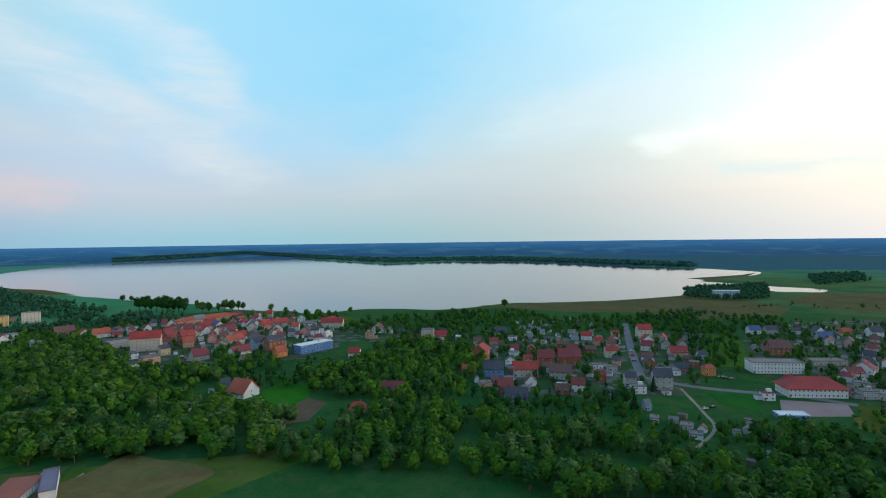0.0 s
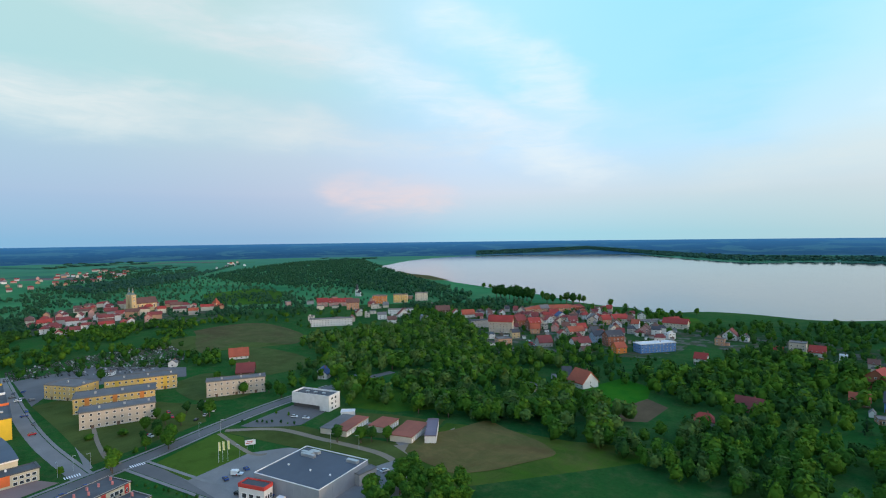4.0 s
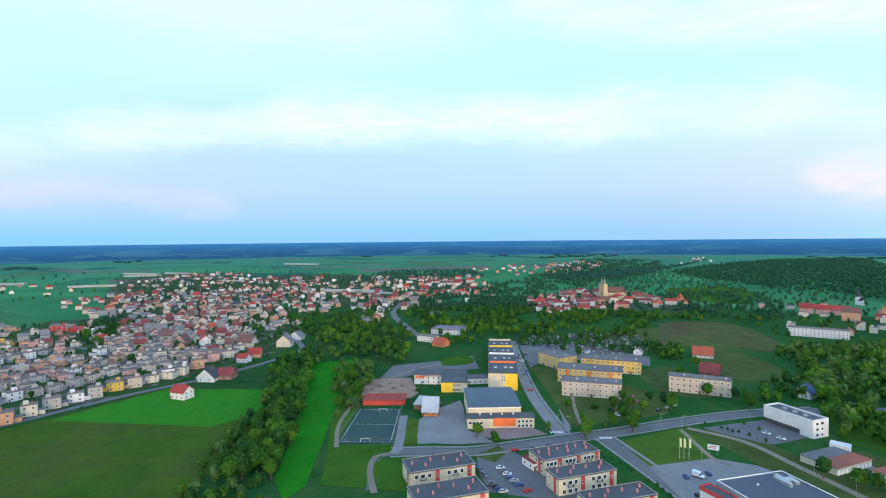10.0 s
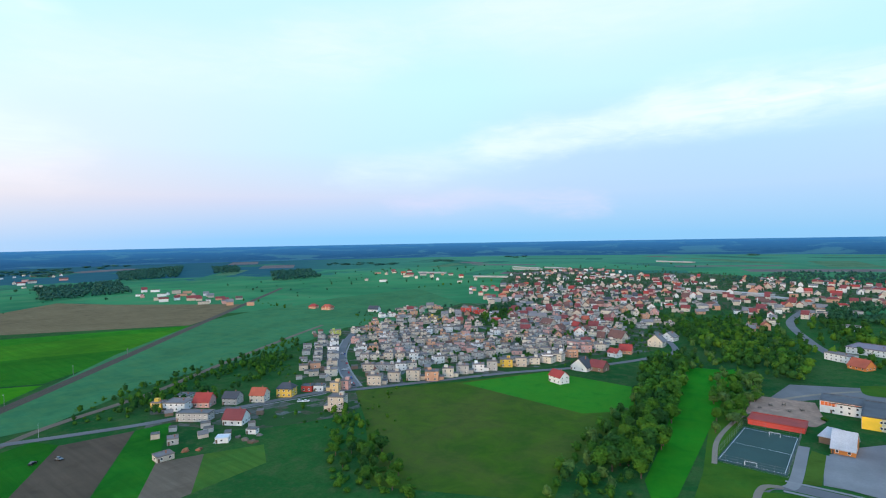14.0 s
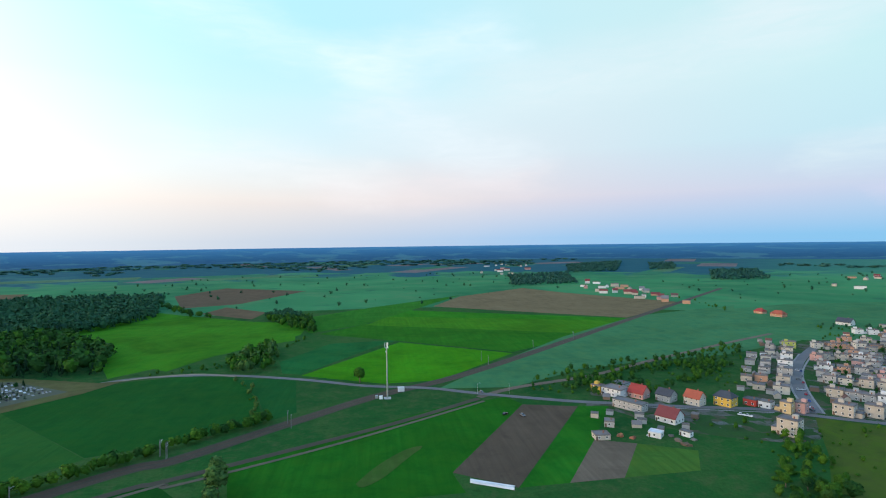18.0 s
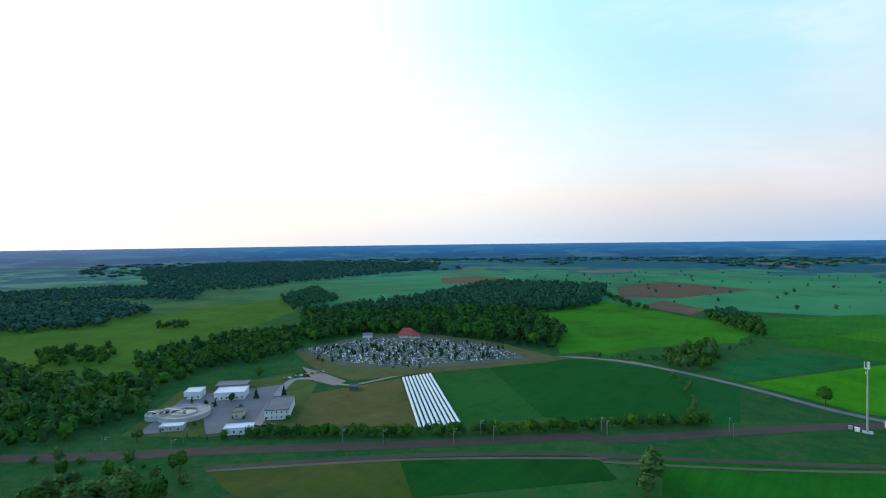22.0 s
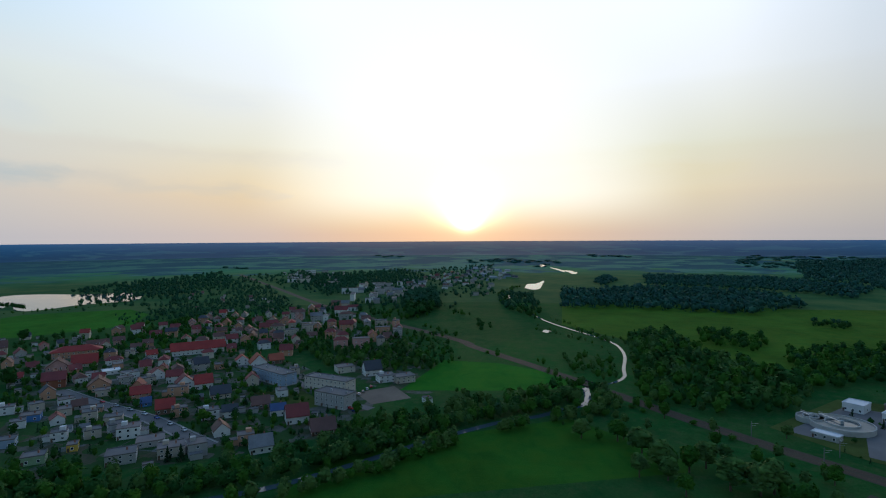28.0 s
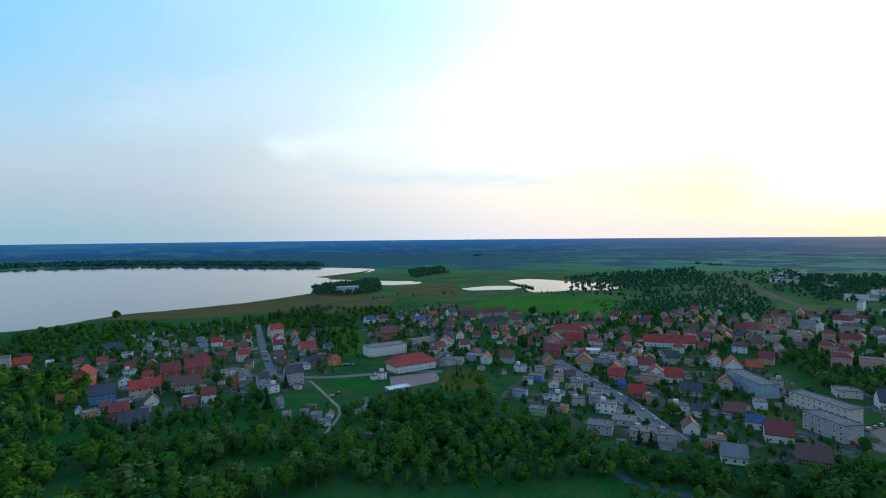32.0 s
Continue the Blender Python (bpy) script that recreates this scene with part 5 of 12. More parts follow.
def school_wing(x, y, rz, w, d, h):
    """A long school wing in four stepped blocks, cream and yellow, with coloured bands on the roofs."""
    ob = thing("school_wing", x, y, rz, "long cream and yellow school wing with dark flat roofs", "school")
    for s in (-0.4, -0.15, 0.15, 0.4):
        CLEAR.append((x - math.sin(radians(rz)) * d * s, y + math.cos(radians(rz)) * d * s, w * 0.75))
    n = 4
    for i in range(n):
        v = (i + 0.5) / n * d - d / 2
        off = (-0.04 * i) * w
        hh = h - 0.5 * i
        part("wall", box_mesh(CREAM_PANEL, "house_wall"), ob, put(off, v, -0.3, w, d / n, hh + 0.3))
        part("roof", flat_mesh(TAR), ob, put(off, v, hh, w, d / n - 0.3, 0.6))
        part("roof_band", box_mesh((ORANGE_PANEL, WHITE, YELLOW_PANEL, CREAM_PANEL)[i], "band"), ob, put(off, v + d / n / 2 - 0.5, hh, w, 0.8, 1.5))
        for a in (-0.25, 0.1, 0.3):
            part("skylight", box_mesh(STEEL, "skylight"), ob, put(off + a * w, v, hh + 0.15, 2.2, 1.6, 0.7))
        windows = 4
        for k in range(windows):
            for z in (1.2, 4.8, 8.4):
                for s in (-1, 1):
                    part("window", WINDOW, ob, put(off + s * w / 2, v + (k - 1.5) * d / n / 4.4, z, 1, 1, 1, 90 * s) @ put(0, 0, 0, 3.0, 1, 1.7))
    part("yellow_panel", slab_panel(YELLOW_PANEL), ob, put(w * 0.3, -d / 2 - 0.06, 0, w * 0.41, 0.2, h + 0.3), "bright yellow end panel")
    part("yellow_panel", slab_panel(YELLOW_PANEL), ob, put(w / 2 + 0.06, -d / 2 + d / n * 0.3, 0, 0.2, d / n * 0.6, h + 0.3), "bright yellow side panel")
    for k in range(3):
        for z in (6.6, 8.6):
            part("window", WINDOW, ob, put(-w * 0.02 + k * 1.5, -d / 2 - 0.02, z, 1.2, 1, 1.3))
    return ob


def yellow_wing(x, y, rz, w, d, h):
    ob = thing("school_wing", x, y, rz, "two-storey yellow school wing with a dark flat roof", "school")
    CLEAR.append((x, y, 0.8 * max(w, d)))
    part("wall", box_mesh(CREAM_PANEL, "house_wall"), ob, put(0, 0, -0.3, w, d, h + 0.3))
    part("roof", flat_mesh(TAR), ob, put(0, 0, h, w, d, 0.6))
    part("yellow_panel", slab_panel(YELLOW_PANEL), ob, put(-w * 0.26, -d / 2 - 0.06, 0, w * 0.46, 0.2, h + 0.2), "bright yellow facade panel")
    for k in range(4):
        for z in (1.2, 4.4):
            part("window", WINDOW, ob, put(k * 1.5 - 0.6, -d / 2 - 0.17, z, 1.2, 1, 1.4))
    bw, bd = w * 1.15, d * 0.5
    part("upper_block", box_mesh(plaster(WALLS["white"]), "house_wall"), ob, put(-w * 1.05, d * 0.35, -0.3, bw, bd, h + 0.2))
    part("upper_roof", flat_mesh(TAR), ob, put(-w * 1.05, d * 0.35, h - 0.1, bw, bd, 0.5))
    for i in range(11):
        part("orange_window", box_mesh(ORANGE_PANEL, "orange_panel"), ob, put(-w * 1.05 + (i - 5) * bw / 11.5, d * 0.35 - bd / 2 - 0.05, h - 2.6, bw / 13, 0.25, 2.2), "orange-framed window")
    return ob


def white_office(x, y, rz, w, d, h):
    ob = thing("office_building", x, y, rz, "plain white three-storey office block with a sunk dark roof", "office building")
    CLEAR.append((x, y, 0.7 * w))
    wm = plaster(WALLS["white"])
    part("upper_block", box_mesh(wm, "house_wall"), ob, put(0, 0, 3.0, w, d, h - 3.0))
    part("ground_storey", box_mesh(plaster(WALLS["dark"]), "house_wall"), ob, put(-w * 0.12, 0.6, -0.2, w * 0.74, d - 1.6, 3.2), "recessed dark ground storey")
    part("end_block", box_mesh(wm, "house_wall"), ob, put(w * 0.375, 0, -0.2, w * 0.25, d - 0.02, 3.2))
    part("roof", box_mesh(TAR, "deck"), ob, put(0, 0, h - 0.02, w - 1.0, d - 1.0, 0.1))
    for sx, sy, px, py in ((w, 0.45, 0, -d / 2 + 0.2), (w, 0.45, 0, d / 2 - 0.2), (0.45, d - 0.9, -w / 2 + 0.2, 0), (0.45, d - 0.9, w / 2 - 0.2, 0)):
        part("parapet", box_mesh(wm, "parapet"), ob, put(px, py, h - 0.01, sx, sy, 1.0))
    for k, z in enumerate((0.9, 3.9, 6.9)):
        m = put(w / 2, 0, z, 1, 1, 1, 90)
        part("window", WINDOW, ob, m @ put(-d * 0.22, 0, 0, 2.2, 1, 1.7))
        part("window", WINDOW, ob, m @ put(d * 0.1, 0, 0, 2.6 if k == 2 else 1.6, 1, 1.7))
    for i in range(3):
        part("roof_unit", box_mesh(STEEL, "unit"), ob, put((i - 1) * w * 0.22, 0, h + 0.08, 2, 1.6, 0.9))
    return ob


def supermarket(x, y, rz, w, d, h):
    ob = thing("supermarket", x, y, rz, "grey flat-roofed supermarket hall with white roof edging", "supermarket")
    for a in (-0.3, 0.3):
        for b in (-0.3, 0.3):
            c, s = math.cos(radians(rz)), math.sin(radians(rz))
            CLEAR.append((x + c * a * w - s * b * d, y + s * a * w + c * b * d, 0.4 * max(w, d)))
    gm = surface("grey_cladding", (0.27, 0.29, 0.33), 0.6, 0.3, 1.5, 0.1, 0.1)
    deck = surface("grey_membrane", (0.085, 0.10, 0.125), 0.85, 0.05, 0.5, 0.18, 0.1)
    n = 8
    for i in range(n):
        part("cladding_panel", box_mesh(gm, "cladding"), ob, put((i + 0.5 - n / 2) * w / n, -d / 2 + 0.2, -0.2, w / n - 0.06, 0.4, h + 0.6))
        part("cladding_panel", box_mesh(gm, "cladding"), ob, put(w / 2 - 0.2, (i + 0.5 - n / 2) * d / n, -0.2, 0.4, d / n - 0.06, h + 0.6))
    part("wall", box_mesh(gm, "house_wall"), ob, put(0, 0, -0.3, w - 0.7, d - 0.7, h + 0.3))
    part("roof", box_mesh(deck, "deck"), ob, put(0, 0, h, w - 0.8, d - 0.8, 0.12), "dark grey membrane roof")
    for sx, sy, px, py in ((w + 0.1, 0.3, 0, -d / 2 + 0.1), (w + 0.1, 0.3, 0, d / 2 - 0.1), (0.3, d - 0.6, -w / 2 + 0.1, 0), (0.3, d - 0.6, w / 2 - 0.1, 0)):
        part("roof_edge", box_mesh(WHITE, "rim"), ob, put(px, py, h + 0.4, sx, sy, 0.3), "white roof edging")
    for i, (a, b, sx, sy) in enumerate(((-0.32, 0.30, 7, 1.6), (-0.26, 0.24, 8, 1.6), (-0.29, 0.34, 2.2, 5), (-0.22, 0.37, 3, 2.2), (0.36, 0.36, 6, 2.0))):
        part("air_unit", box_mesh(STEEL, "unit"), ob, put(a * w, b * d, h + 0.12, sx, sy, 1.3), "pale steel roof unit")
    for a in (-0.3, 0.05, 0.35):
        part("roof_vent", box_mesh(WHITE, "vent"), ob, put(a * w, -0.1 * d, h + 0.1, 0.6, 0.6, 0.6))
    return ob


def entrance_block(x, y, rz, w, d, h):
    ob = thing("entrance_block", x, y, rz, "white shop entrance block with a red band", "shop entrance")
    wm = plaster(WALLS["white"])
    part("wall", box_mesh(wm, "house_wall"), ob, put(0, 0, -0.2, w, d, h))
    for sx, sy, px, py in ((w + 0.3, 0.4, 0, -d / 2), (w + 0.3, 0.4, 0, d / 2), (0.4, d - 0.4, -w / 2, 0), (0.4, d - 0.4, w / 2, 0)):
        part("red_band", box_mesh(RED_PANEL, "band"), ob, put(px, py, h - 1.2, sx, sy, 1.6), "red fascia band")
    part("roof", box_mesh(TAR, "deck"), ob, put(0, 0, h - 0.3, w - 0.6, d - 0.6, 0.15))
    for i in range(3):
        part("window", WINDOW, ob, put((i - 1) * w * 0.28, -d / 2 - 0.01, 0.4, w * 0.2, 1, 2.4))
        part("window", WINDOW, ob, put(w / 2, (i - 1) * d * 0.28, 0.4, 1, 1, 1, 90) @ put(0, 0, 0, d * 0.2, 1, 2.4))
    return ob


def ring(r0, r1, z0, z1, n=40):
    V, F = [], []
    for i in range(n):
        a = 2 * math.pi * i / n
        c, s = math.cos(a), math.sin(a)
        V += [(r0 * c, r0 * s, z0), (r1 * c, r1 * s, z0), (r1 * c, r1 * s, z1), (r0 * c, r0 * s, z1)]
        j = 4 * ((i + 1) % n)
        k = 4 * i
        F += [(k + 1, j + 1, j + 2, k + 2), (k + 2, j + 2, j + 3, k + 3), (k + 3, j + 3, j, k)]
    return V, F


def clarifier(x, y, r):
    """A round settling tank with a walkway to its middle."""
    ob = thing("settling_tank", x, y, 20, "round concrete settling tank with a bridge and dark water", "tank", "settling tanks")
    CLEAR.append((x, y, r + 4))
    part("outer_wall", data_mesh(("tank_wall", r), *ring(r - 0.5, r, -0.2, 3.2), [CONCRETE]), ob)
    part("inner_wall", data_mesh(("tank_inner", r), *ring(r * 0.52, r * 0.52 + 0.4, -0.2, 3.4), [CONCRETE]), ob)
    part("channel", data_mesh(("tank_channel", r), *ring(r * 0.52 + 0.4, r - 0.5, 2.0, 2.4), [surface("pale_sludge", (0.30, 0.27, 0.22), 0.6, 0.2, 1, 0.2, 0.1)]), ob)
    part("water", data_mesh(("tank_water", r), *tube(0, 0, 0, 2.5, r * 0.52, r * 0.52, 40), [WATER]), ob)
    part("bridge", box_mesh(STEEL, "bridge"), ob, put(r * 0.5, 0, 3.4, r, 1.0, 0.2))
    part("hub", data_mesh("tank_hub", *tube(0, 0, 0, 4.2, 0.9, 0.9, 12), [CONCRETE]), ob)
    for s in (-0.45, 0.45):
        part("handrail", box_mesh(STEEL, "handrail"), ob, put(r * 0.5, s, 4.4, r, 0.06, 0.06))
    return ob


def radio_mast(x, y, h):
    ob = thing("radio_mast", x, y, 0, "tall pale steel radio mast with antennas on top", "radio mast")
    CLEAR.append((x, y, 8))
    part("base", box_mesh(CONCRETE, "base"), ob, put(0, 0, -0.1, 5, 5, 0.5))
    part("shaft", data_mesh("mast_shaft", *tube(0, 0, 0, 1, 0.55, 0.3, 12), [STEEL]), ob, put(0, 0, 0.3, 1, 1, h - 1))
    part("top_platform", data_mesh("mast_ring", *ring(0.3, 1.4, 0, 0.2, 16), [STEEL]), ob, put(0, 0, h - 4.5))
    for i in range(3):
        a = i * 120
        part("antenna", box_mesh(WHITE, "antenna"), ob, put(0, 0, h - 4, 1, 1, 1, a) @ put(1.3, 0, 0, 0.3, 0.45, 3.2), "white panel antenna")
    part("dish", data_mesh("mast_dish", *tube(0, 0, 0, 0.35, 0.6, 0.6, 14), [WHITE]), ob, Matrix.Translation((0.6, 0, h - 7)) @ Euler((0, 1.57, 0)).to_matrix().to_4x4())
    part("cabinet", box_mesh(WHITE, "cabinet"), ob, put(4.5, 1, 0, 2.4, 1.6, 2.2), "white equipment cabinet")
    part("cabinet", box_mesh(STEEL, "cabinet"), ob, put(7.5, -1, 0, 2.0, 1.5, 2.0))
    return ob


def plastic_rows(a, b, c, d, n):
    """Rows of white crop tunnels from the edge a-b to the edge d-c."""
    sheet = surface("white_film", (0.62, 0.64, 0.66), 0.4, 0.2, 1.5, 0.1, 0.4)
    a, b, c, d = (Vector((*p, 0)) for p in (a, b, c, d))
    for i in range(n):
        u = (i + 0.5) / n
        p, q = a.lerp(b, u), d.lerp(c, u)
        L, ang = (q - p).length, math.degrees(math.atan2(q.y - p.y, q.x - p.x))
        wide = (b - a).length / n * 0.62
        V, F, m = [], [], 10
        for k in range(m + 1):
            for j in range(6):
                t = math.pi * j / 5
                V.append((L * k / m, -math.cos(t) * wide / 2 * (1 + 0.04 * math.sin(k * 2.1 + i)), max(0.0, math.sin(t)) * 0.8))
        for k in range(m):
            F += [(6 * k + j, 6 * k + j + 1, 6 * k + j + 7, 6 * k + j + 6) for j in range(5)]
        F += [tuple(range(6)), tuple(range(6 * m, 6 * m + 6))[::-1]]
        me = bpy.data.meshes.new("crop_tunnel")
        me.from_pydata(V, [], F)
        me.materials.append(sheet)
        ob = new("crop_tunnel", me)
        ob.matrix_basis = put(p.x, p.y, 0.03, 1, 1, 1, ang)
        tagged(ob, "long white film tunnel over a crop row", "crop tunnel", "white crop tunnels")


def graves(pts, label):
    """Rows of stone slabs with headstones, as one mesh."""
    g = random.Random(5)
    stone = surface("grave_stone", (0.36, 0.36, 0.38), 0.6, 0.15, 1.0, 0.35, 0.2)
    dark = surface("dark_grave_stone", (0.045, 0.045, 0.05), 0.4, 0.15, 1.0, 0.3, 0.2)
    pieces, idx = [], []
    xs, ys = [p[0] for p in pts], [p[1] for p in pts]
    cx, cy = sum(xs) / len(xs), sum(ys) / len(ys)
    a = math.atan2(cy, cx) + 0.16
    ca, sa = math.cos(a), math.sin(a)
    R = max(max(xs) - min(xs), max(ys) - min(ys))
    v = -R
    while v < R:
        u = -R
        while u < R:
            px, py = cx + ca * u - sa * v, cy + sa * u + ca * v
            if inside(px, py, pts) and g.random() < 0.8:
                w, l, hh = g.uniform(0.9, 2.0), g.uniform(1.8, 2.3), g.uniform(0.4, 0.9)
                vs, fs = merged([box(-l / 2, -w / 2, 0, l / 2, w / 2, 0.3), box(l / 2 - 0.2, -w / 2, 0.3, l / 2, w / 2, 0.3 + hh)])
                pieces.append(([(px + ca * p[0] - sa * p[1], py + sa * p[0] + ca * p[1], p[2]) for p in vs], fs))
                idx += [g.choice((0, 1, 1, 1, 1) if "old" in label else (0, 0, 0, 1, 1, 2))] * len(fs)
            u += 7.0
        v += 2.3 if g.random() < 0.9 else 4.2
    V, F = merged(pieces)
    me = bpy.data.meshes.new("graves")
    me.from_pydata(V, [], F)
    me.materials.append(stone)
    me.materials.append(dark)
    me.materials.append(surface("white_grave_stone", (0.72, 0.72, 0.74), 0.5, 0.15, 1.0, 0.15, 0.2))
    me.polygons.foreach_set("material_index", idx)
    tagged(new("graves", me), label, "graves", kind="stuff")


def pyramid(mat, base=0.56):
    v = [(-base, -base, 0), (base, -base, 0), (base, base, 0), (-base, base, 0), (0, 0, 1)]
    return data_mesh(("spire", mat.name, base), v, [(3, 2, 1, 0), (0, 1, 4), (1, 2, 4), (2, 3, 4), (3, 0, 4)], [mat])


def church(x, y, rz):
    ob = thing("church", x, y, rz, "old cream church with two domed towers and a dark roof", "church")
    CLEAR.append((x, y, 30))
    wm = plaster(WALLS["gold"])
    copper = surface("copper_cap", (0.16, 0.22, 0.20), 0.6, 0.5, 2, 0.2, 0.2)
    part("nave", box_mesh(wm, "house_wall"), ob, put(8, 0, -0.3, 34, 15, 13.3))
    part("nave_roof", gable_mesh(roof_tiles(ROOFS["brown"])), ob, put(8, 0, 13, 34, 15, 8))
    for s in (-1, 1):
        part("tower", box_mesh(wm, "house_wall"), ob, put(-11, s * 6, -0.3, 7, 7, 27))
        part("tower_dome", data_mesh("dome", *tube(0, 0, 0, 1, 0.5, 0.22, 12), [copper]), ob, put(-11, s * 6, 26.6, 7, 7, 4))
        part("lantern", data_mesh("lantern", *tube(0, 0, 0, 1, 0.5, 0.5, 8), [wm]), ob, put(-11, s * 6, 30.4, 2.4, 2.4, 2.2))
        part("spire", pyramid(copper), ob, put(-11, s * 6, 32.5, 2.2, 2.2, 6))
        for z in (8, 16, 22):
            part("window", WINDOW, ob, put(-11, s * 6 - 3.5, z, 1.6, 1, 2.6))
    for i in range(5):
        part("window", WINDOW, ob, put(-4 + i * 6.2, -7.5, 4, 2.0, 1, 6))
    part("side_chapel", box_mesh(wm, "house_wall"), ob, put(10, -11, -0.3, 12, 7, 7))
    part("chapel_roof", hip_mesh(roof_tiles(ROOFS["red"])), ob, put(10, -11, 6.6, 12, 7, 4))
    return ob


def spire_house(x, y, w, h, wall, tiles, label):
    ob = thing("tower", x, y, 20, label, "tower")
    CLEAR.append((x, y, 12))
    wm = plaster(WALLS[wall])
    part("shaft", box_mesh(wm, "house_wall"), ob, put(0, 0, -0.3, w, w, h * 0.55))
    part("spire", pyramid(roof_material(tiles)), ob, put(0, 0, h * 0.53, w, w, h * 0.5))
    part("side_house", box_mesh(wm, "house_wall"), ob, put(w * 0.9, 0, -0.3, w * 1.4, w * 1.1, h * 0.32))
    part("side_roof", gable_mesh(roof_material(tiles)), ob, put(w * 0.9, 0, h * 0.31, w * 1.4, w * 1.1, h * 0.2))
    windows_on(ob, w, w, 0, 2, h * 0.25, 3, "fblr", (1.0, 1.6))
    return ob


def flag(x, y, h):
    ob = thing("flagpole", x, y, 30, "pale flagpole with a tall narrow advertising flag", "flag", "flags on the lawn")
    part("pole", data_mesh("flag_pole", *tube(0, 0, 0, 1, 0.08, 0.05, 8), [WHITE]), ob, put(0, 0, -0.1, 1, 1, h))
    V = [(0.08 + 1.1 * i / 5, 0.08 * math.sin(i * 1.3 + k), h - 4.5 + 4.3 * k / 6 - 0.0) for k in range(7) for i in range(6)]
    F = [(6 * k + i, 6 * k + i + 1, 6 * k + i + 7, 6 * k + i + 6) for k in range(6) for i in range(5)]
    part("banner", data_mesh("banner", V, F, [surface("banner_cloth", (0.75, 0.72, 0.35), 0.8, 1, 3, 0.1, 0.1)]), ob)
    return ob


def goal(x, y, rz):
    ob = thing("football_goal", x, y, rz + 90, "white football goal on the green pitch", "goal", "football goals")
    bar = data_mesh("goal_bar", *box(-0.06, -0.06, 0, 0.06, 0.06, 1), [WHITE])
    for s in (-1, 1):
        part("post", bar, ob, put(s * 2.5, 0, 0, 1, 1, 2.1))
        part("stay", bar, ob, Matrix.Translation((s * 2.5, 1.2, 0)) @ Euler((0.5, 0, 0)).to_matrix().to_4x4() @ Matrix.Diagonal((0.7, 0.7, 2.3, 1)))
    part("crossbar", box_mesh(WHITE, "crossbar"), ob, put(0, 0, 2.05, 5.1, 0.12, 0.12))
    return ob


def billboard(x, y, rz):
    ob = thing("billboard", x, y, rz, "white billboard on two posts with faded red bars", "billboard")
    for s in (-1.6, 1.6):
        part("post", box_mesh(STEEL, "post"), ob, put(s, 0, 0, 0.15, 0.15, 2.4))
    part("board", box_mesh(WHITE, "board"), ob, put(0, 0, 2.2, 5.2, 0.2, 2.6))
    for k in range(2):
        part("bar", box_mesh(RED_PANEL, "bar"), ob, put(-0.6 + k * 0.5, -0.12, 3.0 + k * 0.8, 3.2, 0.04, 0.35))
    return ob


def rail_bridge(x, y, rz, long):
    """A low plate-girder bridge that carries both tracks over the river."""
    ob = thing("railway_bridge", x, y, rz, "dark steel girder bridge carrying the railway over the river", "bridge")
    v, f = merged([box(-0.5, -0.18, -1.3, 0.5, 0.18, 0.5)] + [box(-0.5 + k / 12 - 0.006, -0.3, -1.2, -0.5 + k / 12 + 0.006, 0.3, 0.4) for k in range(13)])
    for side in (-1, 1):
        part("girder", data_mesh("bridge_girder", v, f, [DARK_STEEL]), ob, put(0, side * 5.4, 0.35, long, 1, 1))
        part("abutment", box_mesh(CONCRETE, "abutment"), ob, put(side * long * 0.52, 0, -0.6, 1.6, 12.5, 0.58))
    for k in range(9):
        part("railing_post", box_mesh(DARK_STEEL, "railing_post"), ob, put((k / 8 - 0.5) * long, -5.4, 0.8, 0.08, 0.08, 1.1))
    return ob


def crossing(x, y, rz, n=7, long=3.2):
    """White bars of a pedestrian crossing."""
    v, f = merged([box(i - n / 2, -long / 2, 0, i - n / 2 + 0.5, long / 2, 0.012) for i in range(n)])
    ob = new("road_marking", data_mesh(("crossing", n), v, f, [WHITE]))
    ob.matrix_world = Matrix.Translation((x, y, layer([(x, y)]) + 0.01)) @ Matrix.Rotation(radians(rz), 4, "Z")
    tagged(ob, "white bars of a pedestrian crossing on asphalt", "crossing", kind="structure")


def pitch_lines(pts):
    """White lines and a tall wire fence round the playing pitch."""
    z = layer(spots_in(pts)) + 0.004
    cx, cy = sum(p[0] for p in pts) / 4, sum(p[1] for p in pts) / 4
    inner = [(cx + (a - cx) * 0.93, cy + (b - cy) * 0.93) for a, b in pts]
    for i in range(4):
        strip("pitch_line", [inner[i], inner[(i + 1) % 4]], 0.16, WHITE, "white touch line of the pitch", z=z, category="line", bend=False)
    mids = [((inner[i][0] + inner[i + 1][0]) / 2, (inner[i][1] + inner[i + 1][1]) / 2) for i in (1,)] + [((inner[3][0] + inner[0][0]) / 2, (inner[3][1] + inner[0][1]) / 2)]
    strip("pitch_line", mids, 0.16, WHITE, "white centre line of the pitch", z=z, category="line", bend=False)
    fence = thing("ball_fence", cx, cy, 0, "tall grey wire fence with steel posts round the pitch", "fence")
    outer = [((a - cx) * 1.04, (b - cy) * 1.04) for a, b in pts]
    post = data_mesh("fence_post", *tube(0, 0, 0, 4.0, 0.05, 0.05, 6), [MAST])
    for i in range(4):
        a, c = Vector(outer[i]), Vector(outer[(i + 1) % 4])
        k = max(2, int((c - a).length // 5))
        for j in range(k):
            p = a.lerp(c, j / k)
            part("post", post, fence, put(p.x, p.y, 0))
        d = c - a
        for h in (0.1, 1.4, 2.7, 3.9):
            v, f = box(0, -0.02, h, d.length, 0.02, h + 0.05)
            part("wire", data_mesh(("fence_wire", i, h), v, f, [MAST]), fence, put(a.x, a.y, 0, rz=math.degrees(math.atan2(d.y, d.x))))


